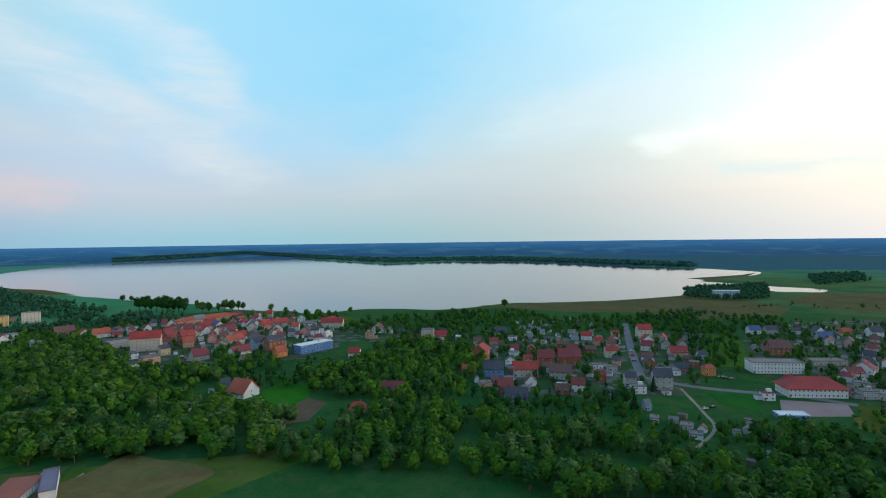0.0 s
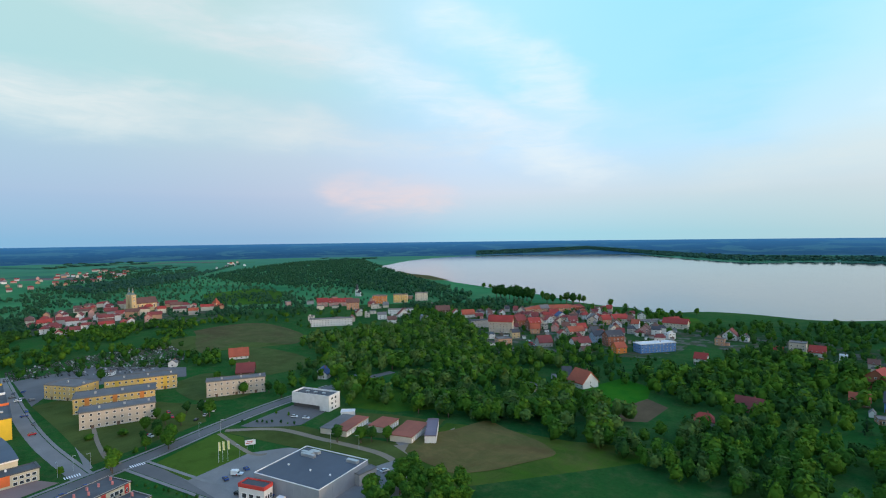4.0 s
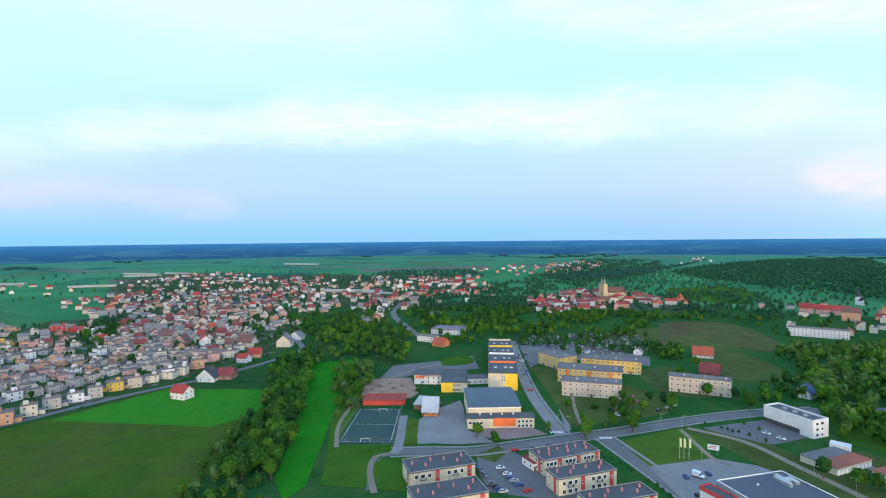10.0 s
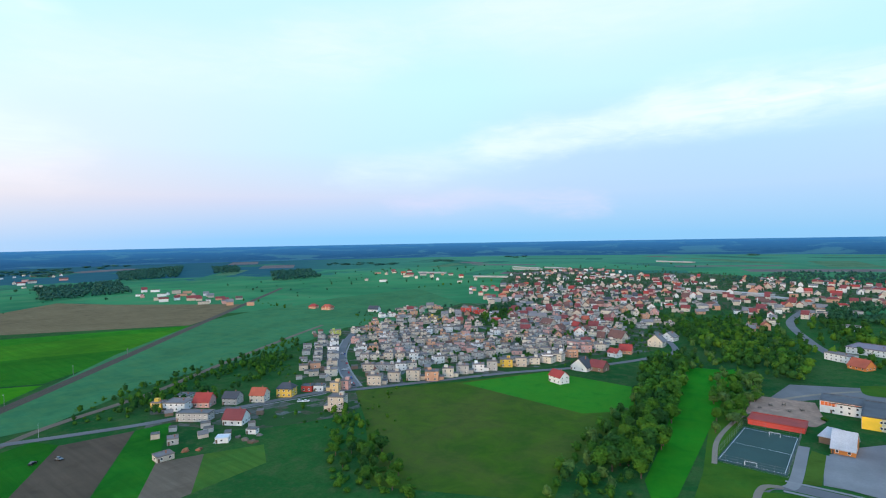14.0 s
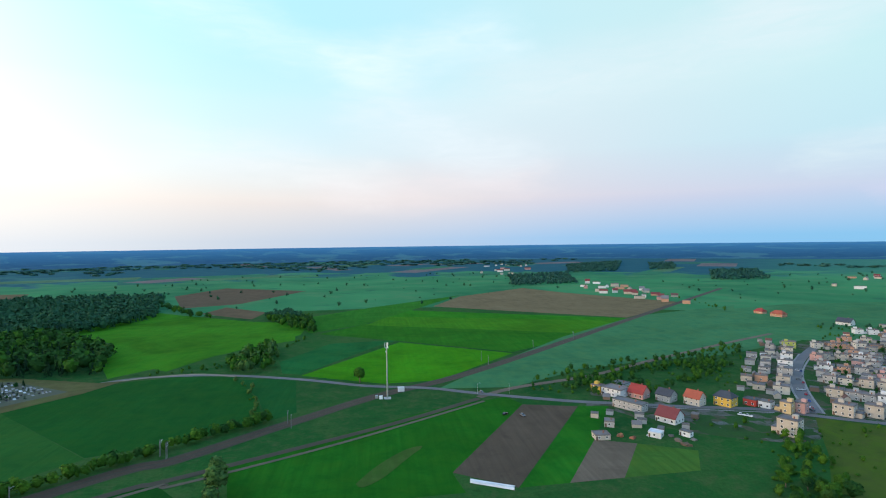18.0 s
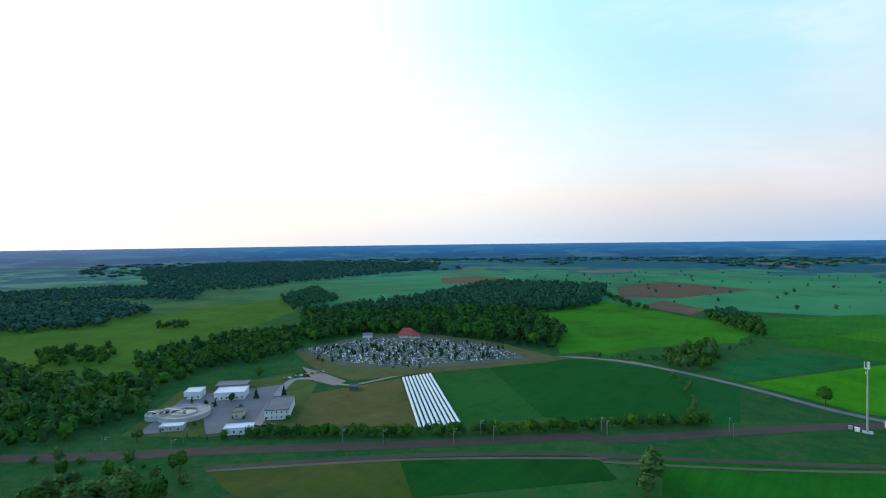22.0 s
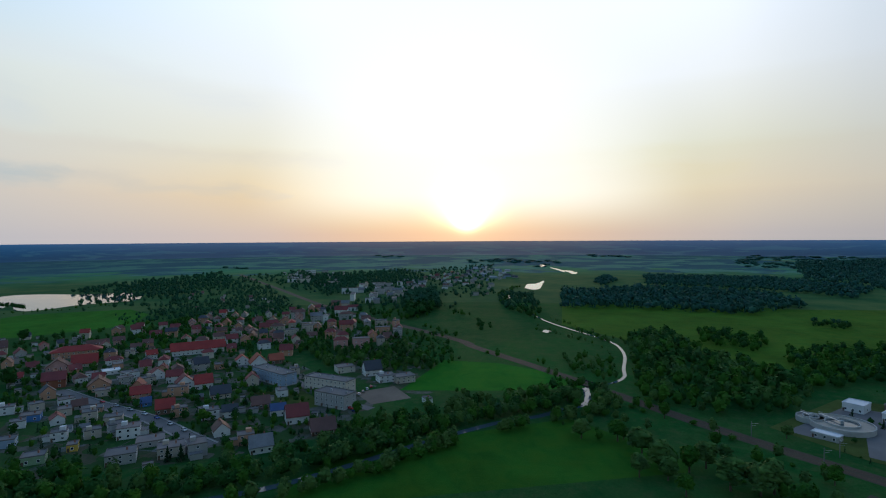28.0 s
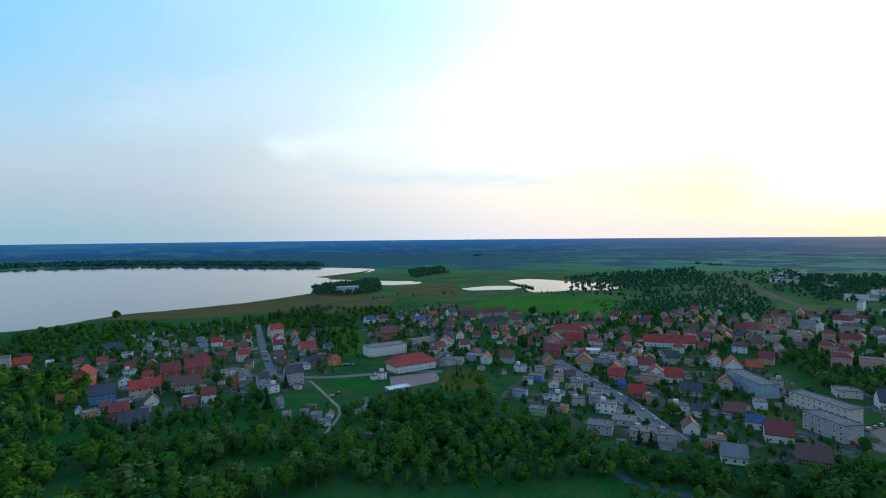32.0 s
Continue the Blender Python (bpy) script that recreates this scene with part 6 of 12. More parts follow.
def heap(x, y, w, h, colour, label, name="rubble_heap", category="heap"):
    """A loose heap with an uneven outline, sunk a little into the ground."""
    g = np.random.default_rng(int(abs(x) * 10 + abs(y)))
    v, f = ICO2
    v = v * (1 + 0.5 * (g.random((len(v), 1)) - 0.5)) * np.array((w / 2, w / 2 * 0.8, h))
    me = data_mesh((name, round(x), round(y)), v.tolist(), f.tolist(), [surface(name, colour, 0.9, 0.4, 2.0, 0.35, 0.6)])
    ob = thing(name, x, y, g.random() * 360, label, category)
    part("pile", me, ob, put(0, 0, 0))


def play_frame(x, y, rz, w, h):
    """A wooden climbing frame: four legs, two rails and a deck."""
    ob = thing("climbing_frame", x, y, rz, "brown wooden climbing frame on sandy ground", "playground", "playground frames")
    leg = data_mesh("frame_leg", *tube(0, 0, 0, 1, 0.09, 0.08, 6), [BARK])
    for a in (-1, 1):
        for c in (-1, 1):
            part("leg", leg, ob, put(a * w / 2, c * 0.8, -0.05, 1, 1, h))
        part("rail", data_mesh("frame_rail", *box(-0.5, -0.06, -0.06, 0.5, 0.06, 0.06), [BARK]), ob, put(0, a * 0.8, h - 0.1, w, 1, 1))
    part("deck", box_mesh(BARK, "frame_deck"), ob, put(0, 0, h * 0.5, w * 0.6, 1.6, 0.12))

# ---- fields, roads and water ----
# the lake and the ponds beyond the reeds
patch("lake", ragged([(-1644.9, 1406), (-1175.5, 1125.6), (-903.4, 1005.1), (-735.4, 937.8), (-568.3, 877.6), (-428.8, 801.5), (-341.2, 789.3), (-287.1, 759), (-225.7, 818.4), (-99.2, 815.8), (-3.9, 897.6), (90.9, 915.7), (190.3, 950.8), (303.1, 1015.8), (365.9, 1134.1), (499.2, 1266.2), (459.8, 1363.9), (647.6, 1532.6), (726, 1699.3), (576.7, 1931.1), (413.7, 2063.7), (226.3, 2268.2), (-8.8, 2464.7), (-330.1, 2514.2), (-545.4, 2372.6), (-881.6, 2665.4), (-2132.5, 4092.3), (-2007.2, 3091.8), (-2096.2, 2582.4), (-2138.8, 2573.8), (-1995.7, 1970.5)], 9), WATER, "calm pale lake reflecting the evening sky", category="water")
patch("pond", ragged([(802.1, 1032.9), (880.8, 1028.6), (904.9, 911), (945, 829.2), (835.8, 730.4), (762.2, 767.5), (675.1, 788.6), (738, 890.3)], 6, 5), WATER, "small pond shining in the low sun", category="water")
patch("pond", ragged([(603.6, 931.2), (688.4, 937.1), (729, 898.8), (688.2, 852.3), (637.5, 868), (597.3, 890.2)], 4, 6), WATER, "narrow pond among reeds", category="water")
patch("pond", ragged([(556.7, 1270), (547.9, 1210), (613.9, 1146.7), (589.3, 1087.4), (547.2, 1088.8), (505.1, 1110)], 4, 7), WATER, "reed-edged inlet of the lake", category="water")
patch("reed_bed", [(-49.5, 866.1), (90.1, 907.7), (188.6, 942.3), (316, 1025.6), (379.5, 962.7), (415.5, 852), (357.7, 762.5), (253.9, 732.7), (183.9, 800.5), (78.9, 796.7)], crop((0.170, 0.150, 0.060), 20, 0.3, 0.3), "dry olive-brown reed bed along the shore")
patch("reed_bed", [(554.5, 1057.4), (676.7, 1058.2), (508.6, 795.3), (455.2, 853.2), (452.2, 964)], crop((0.170, 0.150, 0.060), 20, 0.3, 0.3), "dry brown reed bed by the inlet")
patch("reed_bed", [(-1372.8, 1248.9), (-1213.2, 1161.7), (-1105.1, 1135.6), (-926.9, 1031.3), (-964.9, 1011.5), (-1123.1, 1075.4)], crop((0.170, 0.150, 0.060), 20, 0.3, 0.3), "reed spit at the lake shore")
patch("reed_bed", [(450.2, 1438), (628.2, 1556), (708.6, 1647.7), (616.1, 1491.3), (478.8, 1380.9)], crop((0.170, 0.150, 0.060), 20, 0.3, 0.3), "reed spit in the lake")
patch("meadow_strip", [(545.4, 742.8), (642.4, 750.6), (721.2, 640.9), (676.8, 571.2), (585.1, 520.1), (494.1, 577.5), (441.2, 689.1)], crop((0.057, 0.221, 0.032), 10), "bright green meadow by the pond")
# gardens and yards between the houses
patch("garden_ground", ragged([(-268.5, -299.4), (-333, -248.1), (-411.3, -209), (-540.6, -205.6), (-623.1, -315.7), (-751, -486.3), (-636, -628), (-451.3, -510.4), (-411.8, -511.2), (-259.3, -354), (-248.3, -282.4)], 6, 4), YARDS, "mixed garden beds, lawns and paved yards between the houses", category="gardens")
patch("garden_ground", ragged([(-420.6, -259.1), (-408.5, -230.3), (-439.7, -200.5), (-488.1, -168.2), (-618.9, -162.5), (-916.1, -279.1), (-870, -77.1), (-1334.8, 76.3), (-1582.8, -234.4), (-1789.5, -776.4), (-1426.2, -872.2)], 6, 4), YARDS, "mixed garden beds, lawns and paved yards between the houses", category="gardens")
patch("garden_ground", ragged([(-940.7, 134.2), (-1093.5, 301.4), (-801.2, 378.8), (-739.2, 297), (-720.2, 173.9), (-789.3, 129.6)], 6, 4), YARDS, "mixed garden beds, lawns and paved yards between the houses", category="gardens")
patch("garden_ground", ragged([(-504.1, 583.1), (-467.5, 735.9), (-391, 745), (-246.1, 725.7), (-172.9, 519.1), (-213.7, 457.6), (-273.4, 438.8), (-323.7, 412.7)], 6, 4), YARDS, "mixed garden beds, lawns and paved yards between the houses", category="gardens")
patch("garden_ground", ragged([(-250.5, 661.7), (-72.2, 649), (93.3, 584.8), (217.3, 664.1), (138, 410.1), (94, 378), (-14.4, 382.8), (-35.6, 518), (-214.6, 566.2)], 6, 4), YARDS, "mixed garden beds, lawns and paved yards between the houses", category="gardens")
patch("garden_ground", ragged([(395.9, 494.1), (468.2, 383.2), (436.4, 235.3), (362.1, 139.7), (322.6, 110.4), (275.8, 119.3), (238.6, 158.8), (210.6, 212.8), (205.3, 268.6), (295.5, 353.5)], 6, 4), YARDS, "mixed garden beds, lawns and paved yards between the houses", category="gardens")
patch("garden_ground", ragged([(472.8, 204.8), (537.5, 150.4), (466.2, 101.6), (372.1, 80.9), (365.1, 110.3), (395.7, 160)], 6, 4), YARDS, "mixed garden beds, lawns and paved yards between the houses", category="gardens")
patch("garden_ground", ragged([(-155.2, -381.7), (-183.1, -345.1), (-256.9, -308.7), (-229.9, -256.9), (-175.7, -278.1), (-145.9, -323), (-134.1, -330.7)], 6, 4), YARDS, "mixed garden beds, lawns and paved yards between the houses", category="gardens")
patch("garden_ground", ragged([(275.5, 667.1), (459.6, 718.7), (233.9, 365.5), (225.3, 389), (197, 466.5)], 6, 4), YARDS, "mixed garden beds, lawns and paved yards between the houses", category="gardens")
# farmland
patch("field", [(62.1, -222.5), (75.6, -272.3), (-38.2, -347.4), (-87.4, -365.1), (-94.8, -347.3), (-33.4, -247.4), (-36.5, -227.5)], crop((0.028, 0.169, 0.021), 60, 0.3), "lush green grain field")
patch("ploughed_field", [(-94.4, -346.2), (-129.2, -336.5), (-60.3, -228.7), (-33.5, -248.6)], crop((0.170, 0.125, 0.090), 62, 0.35, 0.2), "bare brown ploughed plot")
patch("field", [(-129.9, -336.6), (-149.2, -333.2), (-115.9, -277.4), (-85.1, -230), (-60.8, -228.7)], crop((0.033, 0.195, 0.026), 60, 0.3), "green grain strip beside the ploughed plot")
patch("ploughed_field", [(-116.2, -278.2), (-136.5, -269.4), (-111, -231.3), (-84.4, -229.9)], crop((0.250, 0.190, 0.140), 65, 0.35, 0.2), "tan ploughed garden plot")
patch("field", [(-136.5, -269.4), (-162.6, -255.5), (-149.6, -233.2), (-111, -231.3)], crop((0.095, 0.208, 0.053), 65, 0.4), "olive green stubble plot")
patch("field", [(65.2, -451.6), (-22, -586.1), (-129.6, -507.9), (-46.1, -417.9), (-2.2, -414.8)], crop((0.071, 0.299, 0.013), 70, 0.2), "bright yellow-green field")
patch("field", [(92.5, -507.8), (53.2, -591.8), (-22.6, -599.8), (-3.4, -579.2), (65.8, -455.6), (81.7, -461.5)], crop((0.028, 0.169, 0.063), 40, 0.2), "blue-green field strip")
patch("field", [(73, -656.6), (18.6, -727.1), (-241.9, -609.8), (-186.5, -554.6), (-130.9, -512.9), (-28.4, -589.6)], crop((0.043, 0.208, 0.021), 25, 0.4), "dark green field strip")
patch("field", [(18.3, -717), (-13.5, -794.8), (-330.6, -694.3), (-239.1, -602.8)], crop((0.081, 0.273, 0.021), 25, 0.4), "yellow-green field strip")
patch("field", [(-13.5, -794.8), (-51, -861), (-344.2, -708.2), (-325, -689.7)], crop((0.048, 0.260, 0.021), 25, 0.3), "green field strip")
patch("ploughed_field", [(-91.6, -905.9), (-162.8, -1062.7), (-336.7, -1218.6), (-388.6, -1088.4), (-520.2, -876.5), (-461.7, -804.2), (-346.5, -712.9)], crop((0.300, 0.220, 0.120), 25, 0.3, 0.25), "wide tan ploughed field")
patch("field", [(297, -595.4), (322.2, -888.5), (180.4, -783.5), (95.9, -754.1), (94.3, -656.4), (153.3, -557.4), (223.5, -468.6)], crop((0.067, 0.247, 0.021), 30, 0.2), "fresh green pasture by the wood")
patch("field", [(84.7, -665.1), (129.2, -783.3), (3.7, -923.8), (-166.2, -1084.9), (-51, -861), (18.6, -727.1)], crop((0.048, 0.221, 0.032), 10, 0.3), "green meadow")
patch("ploughed_field", [(438.9, -1211.7), (385.4, -1409.6), (168.1, -1274.2), (257.4, -1022.1), (342.6, -975)], crop((0.200, 0.140, 0.090), 10, 0.2, 0.2), "brown ploughed field")
patch("ploughed_field", [(282.6, -888), (266.6, -973.3), (179.8, -886.5), (186.2, -808.6)], crop((0.220, 0.150, 0.090), 10, 0.2, 0.2), "brown ploughed strip")
patch("ploughed_field", [(972.5, -1235.5), (931.2, -1367), (816.4, -1360.5), (746.9, -1155.2), (830.9, -1071.4)], crop((0.240, 0.160, 0.090), 10, 0.2, 0.2), "brown ploughed strip")
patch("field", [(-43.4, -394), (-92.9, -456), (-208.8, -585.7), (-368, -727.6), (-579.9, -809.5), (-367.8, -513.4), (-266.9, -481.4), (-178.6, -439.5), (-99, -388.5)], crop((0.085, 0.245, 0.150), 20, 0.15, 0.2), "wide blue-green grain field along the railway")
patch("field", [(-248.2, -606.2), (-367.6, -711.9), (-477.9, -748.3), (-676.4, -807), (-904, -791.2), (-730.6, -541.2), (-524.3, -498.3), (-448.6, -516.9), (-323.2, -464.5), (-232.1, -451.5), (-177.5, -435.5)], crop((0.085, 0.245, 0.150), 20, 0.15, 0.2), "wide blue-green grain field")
patch("field", [(250.5, -383.9), (201.8, -454), (156, -467.9), (117.1, -453), (84.8, -384.1), (71.7, -336), (111.4, -308.9), (152.2, -294.1)], crop((0.021, 0.124, 0.032), 35, 0.25, 0.2), "dark green grain field")
patch("field", [(276.8, -340.4), (250.5, -383.9), (151.3, -292.3), (183.7, -255.2)], crop((0.038, 0.150, 0.042), 35, 0.3, 0.2), "grey-green grain field")
patch("field", [(314.2, -232.3), (300.6, -273.3), (286.8, -311.9), (203.6, -235.5), (259.1, -185)], crop((0.15, 0.175, 0.05), 60, 0.2, 0.35, (0.27, 0.17, 0.08)), "dry olive-brown meadow")
patch("field", [(247.8, -130.4), (220.5, -160.7), (182.5, -196.2), (148.8, -168.4), (182.1, -132.4), (213.6, -123.6)], crop((0.081, 0.156, 0.032), 0, 0.2, 0.35, (0.15, 0.12, 0.05)), "olive meadow with dry brown patches")
patch("field", [(182.5, -196.2), (137.5, -237.2), (102.1, -255.6), (85.5, -236.7), (148.8, -168.4)], crop((0.019, 0.111, 0.026), 30, 0.25, 0.2), "dark green grain field beside the track")
patch("field", [(114.9, -444.5), (89.1, -447.3), (69, -449.7), (54, -352.6), (69.7, -338.1), (86.1, -390.2)], crop((0.021, 0.124, 0.042), 20, 0.25, 0.2), "dark green grain field by the road")
patch("field", [(397.7, -719.8), (357.2, -919.2), (189.1, -778.2), (110.9, -722.4), (95.1, -620), (155.1, -565.7), (184.6, -486.7), (238.3, -529.9)], crop((0.067, 0.247, 0.021), 30, 0.2), "fresh green pasture")
patch("field", [(863.3, -23.2), (938.5, -157.6), (873.6, -359.6), (896.9, -658.9), (749.1, -587.6), (595.5, -347.8), (470.3, -203.3), (537.4, -134.6), (590.5, -80.2), (678.7, -17.8)], crop((0.090, 0.195, 0.032), 5, 0.15, 0.3), "wide yellowish green river meadow")
patch("field", [(192.3, 113.3), (246.9, 105.7), (276, 71.9), (301.8, 27.6), (326.7, -13.3), (302.4, -38.5), (273.3, -65.4), (261.1, -64.5)], crop((0.048, 0.156, 0.026), 5, 0.1, 0.4), "green riverside meadow")
patch("field", [(366.1, 103.7), (464, 90.3), (460.3, 42.2), (427.7, -17.2), (394.1, -26.4), (376.4, 38.2)], crop((0.048, 0.221, 0.032), 5, 0.1, 0.2), "bright green meadow by the railway")
patch("field", [(-261.7, -291.9), (-326.4, -243.2), (-391.5, -204.3), (-384.9, -133.2), (-328, -109.9), (-268.8, -109.6), (-225.2, -109.3), (-197.4, -101.3), (-162.7, -172.7), (-222.2, -239.2)], crop((0.071, 0.195, 0.026), 30, 0.1, 0.4, (0.11, 0.12, 0.04)), "large green meadow with brownish middle")
patch("field", [(-322.6, -240.4), (-389.8, -203.4), (-384.9, -133.2), (-332.9, -113.4), (-309, -137.3)], crop((0.057, 0.260, 0.032), 30, 0.1, 0.2), "fresh green meadow")
patch("meadow_strip", [(-468.7, -119), (-475.6, -81.1), (-400.6, -72.6), (-306, -73.9), (-234.9, -64), (-236.9, -75.9), (-295.9, -85.8), (-378.2, -100.1)], crop((0.038, 0.247, 0.021), 70, 0.1, 0.2), "bright green grass strip between tree belts")
patch("meadow_strip", [(-211.3, 230.1), (-189, 240.8), (-142.7, 252.1), (-92.2, 277.7), (-89.8, 270.5), (-167.8, 148.9), (-202.9, 184), (-199.3, 196.2)], crop((0.057, 0.208, 0.026), 60, 0.1, 0.5, (0.2, 0.16, 0.07)), "grass clearing with a worn sandy middle")
patch("field", [(-184.6, 345.4), (-175.9, 391.8), (-148.6, 380.3), (-140.5, 352.5), (-147.4, 315.8), (-174.9, 321)], crop((0.043, 0.195, 0.021), 20, 0.1, 0.2), "green paddock by the farmhouse")
patch("ploughed_field", [(-147.4, 315.8), (-140.5, 352.5), (-123.2, 342.3), (-122.7, 308), (-138.6, 297)], crop((0.220, 0.160, 0.100), 20, 0.3, 0.2), "brown dug garden plot")
# railway, roads and tracks
strip("railway_bed", [(1482.3, 926.5), (1070, 577.1), (799, 346.3), (577.4, 112.4), (526, 72), (477, 30), (445, 3), (404, -30), (352.5, -70), (308, -107), (260.7, -151.2), (189.5, -212.7), (125.8, -272.7), (104, -284.1), (57.9, -329.3), (2.1, -382.3), (-61.6, -426.4), (-158.2, -516.2), (-313.6, -668.3), (-501.2, -850.3), (-755.3, -1097.6)], 11, surface("ballast", (0.042, 0.036, 0.018), 0.95, 0.06, 0.8, 0.25, 0.4), "brown ballast bed of the double railway track", category="railway")
LINE = [(1482.3, 926.5), (1070, 577.1), (799, 346.3), (577.4, 112.4), (526, 72), (477, 30), (445, 3), (404, -30), (352.5, -70), (308, -107), (260.7, -151.2), (189.5, -212.7), (125.8, -272.7), (104, -284.1), (57.9, -329.3), (2.1, -382.3), (-61.6, -426.4), (-158.2, -516.2), (-313.6, -668.3), (-501.2, -850.3), (-755.3, -1097.6)]
RUSTY = surface("rusty_ballast", (0.050, 0.030, 0.014), 0.95, 0.08, 0.9, 0.3, 0.5)
RAILS = surface("rail_steel", (0.11, 0.075, 0.055), 0.7, 0.5, 3, 0.2, 0.1, 0.7)
for off in (-2.3, 2.3):
    strip("track", beside(LINE, off), 2.9, RUSTY, "rust-brown ballast of one railway track", category="railway", bend=False)
    for gauge in (-0.72, 0.72):
        strip("rail", beside(LINE, off + gauge), 0.16, RAILS, "worn steel rail", category="rail", bend=False)
strip("track_bed", [(249.8, -131.5), (179.5, -201.4), (115.8, -250.9), (100.3, -258.6), (50.6, -286.8), (-11.9, -324.2), (-68.1, -364.1)], 5, surface("ballast", (0.042, 0.036, 0.018), 0.95, 0.06, 0.8, 0.25, 0.4), "overgrown ballast of a disused track", category="railway")
strip("field_track", [(246.5, -129.7), (176.3, -197.7), (103.3, -252.5), (93.1, -253.9), (20.7, -295.1), (-70.7, -357.5)], 2.6, surface("worn_earth", (0.10, 0.085, 0.05), 0.95, 0.05, 0.7, 0.3, 0.4), "worn earth field track")
strip("embankment_track", [(-68.6, -366.8), (-101.7, -387.4), (-170.6, -411.8), (-241.8, -452.7), (-351.9, -511.7), (-445.5, -558.3)], 6, surface("brown_earth", (0.13, 0.095, 0.06), 0.95, 0.05, 0.7, 0.3, 0.4), "sandy embankment track")
strip("road", [(291, -373.2), (260.2, -403.2), (210.8, -460.5), (140.1, -465.6), (67.7, -440.8), (10.9, -410.6), (-36, -396.3), (-70.4, -376.3), (-125.6, -349.1), (-158.1, -337.6), (-197.7, -324), (-241.1, -311), (-267.3, -292.5), (-319.2, -259), (-371.8, -225.4), (-425.1, -182.9), (-486.4, -151.1), (-534.1, -142.2), (-624.1, -187.8)], 6, ASPHALT, "grey asphalt lane along the estate")
strip("street", [(-268.5, -299.4), (-300.7, -348.9), (-339.7, -398.2), (-395.4, -451.8), (-463.9, -500.4), (-524.3, -498.3)], 8, ASPHALT, "grey asphalt estate street")
strip("street", [(-479.2, -395.7), (-540.1, -400.7), (-536.3, -356), (-497.4, -308.1)], 7, ASPHALT, "curved estate street")
strip("street", [(-326.6, 290.6), (-328, 231.8), (-323.3, 187.9), (-309.3, 138.5), (-295.7, 101.2), (-281.7, 54.9), (-272.5, 26.2), (-269.2, 11.5), (-269.8, -8.3), (-269, -27.7), (-259.2, -35.9), (-229.3, -30.8)], 8, ASPHALT, "asphalt road past the school")
strip("street", [(-286.4, 86.5), (-246.3, 95.6), (-210, 104), (-202.4, 105.2)], 8, ASPHALT, "asphalt road beside the supermarket")
strip("street", [(-555.6, 69.7), (-434.2, 62.7), (-355.3, 60.9), (-290.2, 64.7)], 7.5, PAVING, "grey street along the school")
strip("footpath", [(-421.8, 78), (-359.1, 76.2), (-298.4, 70.2)], 3, PAVING, "paved footpath")
strip("street", [(-905.1, -69.1), (-774.3, -72.7), (-649.9, -44.7), (-591.1, -25.7)], 9, ASPHALT, "asphalt street into the old town")
strip("street", [(143, 694.6), (116.7, 541.6), (104.4, 459.5), (99.8, 426.3)], 7, ASPHALT, "straight grey street towards the lake")
strip("street", [(71.2, 447.4), (99.8, 426.3), (131.4, 402), (165, 390.7), (188.2, 385.9), (218.8, 366.4)], 7, ASPHALT, "grey road through the village")
strip("footpath", [(120.1, 396.7), (117.4, 344.2), (113.3, 314.4), (90.1, 280.2)], 2, SAND, "sandy path to the allotments")
strip("street", [(321.6, 345.6), (299.2, 289.4), (281, 237.5), (260.2, 196.2), (249.8, 175.2)], 8, ASPHALT, "grey street of the estate")
strip("street", [(433.5, 369.9), (420.7, 291.9), (402.1, 226.2), (361.5, 171.1), (334.7, 135.2), (322.6, 110.4)], 7, ASPHALT, "grey street by the blocks")
strip("river", [(183.6, 183.6), (190.5, 169.8), (189.5, 152.2), (198, 138), (214.6, 116), (245.3, 88), (272.1, 66), (299, 41), (313, 26), (327, 5), (341, -8), (356, -24), (373, -27), (394, -27)], 4.6, WATER, "winding river shining in the low sun", category="water")
strip("river", [(394, -27), (405, -38), (414, -50), (432, -59), (458, -62), (513, -70), (565, -67), (613, -45), (652, -23), (703, 1.4), (760, 20), (860, 52), (968, 70)], 2.8, WATER, "winding river shining in the low sun", category="water")
patch("pond", ragged([(616, 1), (624, 6), (636, 3), (630, -3), (620, -3)], 1, 5), WATER, "small pool in the river meadow", category="water")
# open bank, where the water shows between the willows
for x, y in ((200, 137), (213, 121), (295, 45), (305, 35), (329, 5), (404, -56), (430, -60), (458, -62), (485, -66), (512, -70), (540, -70), (565, -68), (613, -45), (652, -23)):
    d = math.hypot(x, y)
    for off in (8, 14, 20):
        CLEAR.append((x - x / d * off, y - y / d * off, 2.2 + 0.012 * d))
patch("car_park", [(-276.7, 95), (-249.2, 147.9), (-195.1, 176.9), (-160.1, 160.8), (-199.8, 98.9)], PAVING, "grey supermarket car park", category="car park")
patch("lawn", [(-280.9, 92.9), (-299.6, 134.2), (-281.5, 139.5), (-258, 131), (-249.5, 96.9)], crop((0.11, 0.19, 0.03), 0, 0.05, 0.25), "mown green lawn")
patch("school_yard", [(-318.5, -16.2), (-321.1, 14), (-282.4, 13.6), (-279.6, -14.4)], PAVING, "grey paved school yard", category="yard")
patch("lawn", [(-321.3, -21.3), (-318.3, -15.2), (-278.2, -14.9), (-275.2, -23.2)], crop((0.11, 0.19, 0.03), 0, 0.05, 0.25), "mown green lawn")
patch("sports_court", [(-281.9, -57.2), (-280.5, -27.9), (-338, -27.5), (-339.6, -54.3)], surface("court", (0.020, 0.062, 0.052), 0.9, 0.05, 0.8, 0.2, 0.2), "dark green artificial turf pitch", category="pitch")
patch("car_park", [(-299.4, 146.6), (-311.3, 188.7), (-285, 199.6), (-274.1, 171.2), (-283.4, 154.3)], ASPHALT, "asphalt car park by the white building", category="car park")
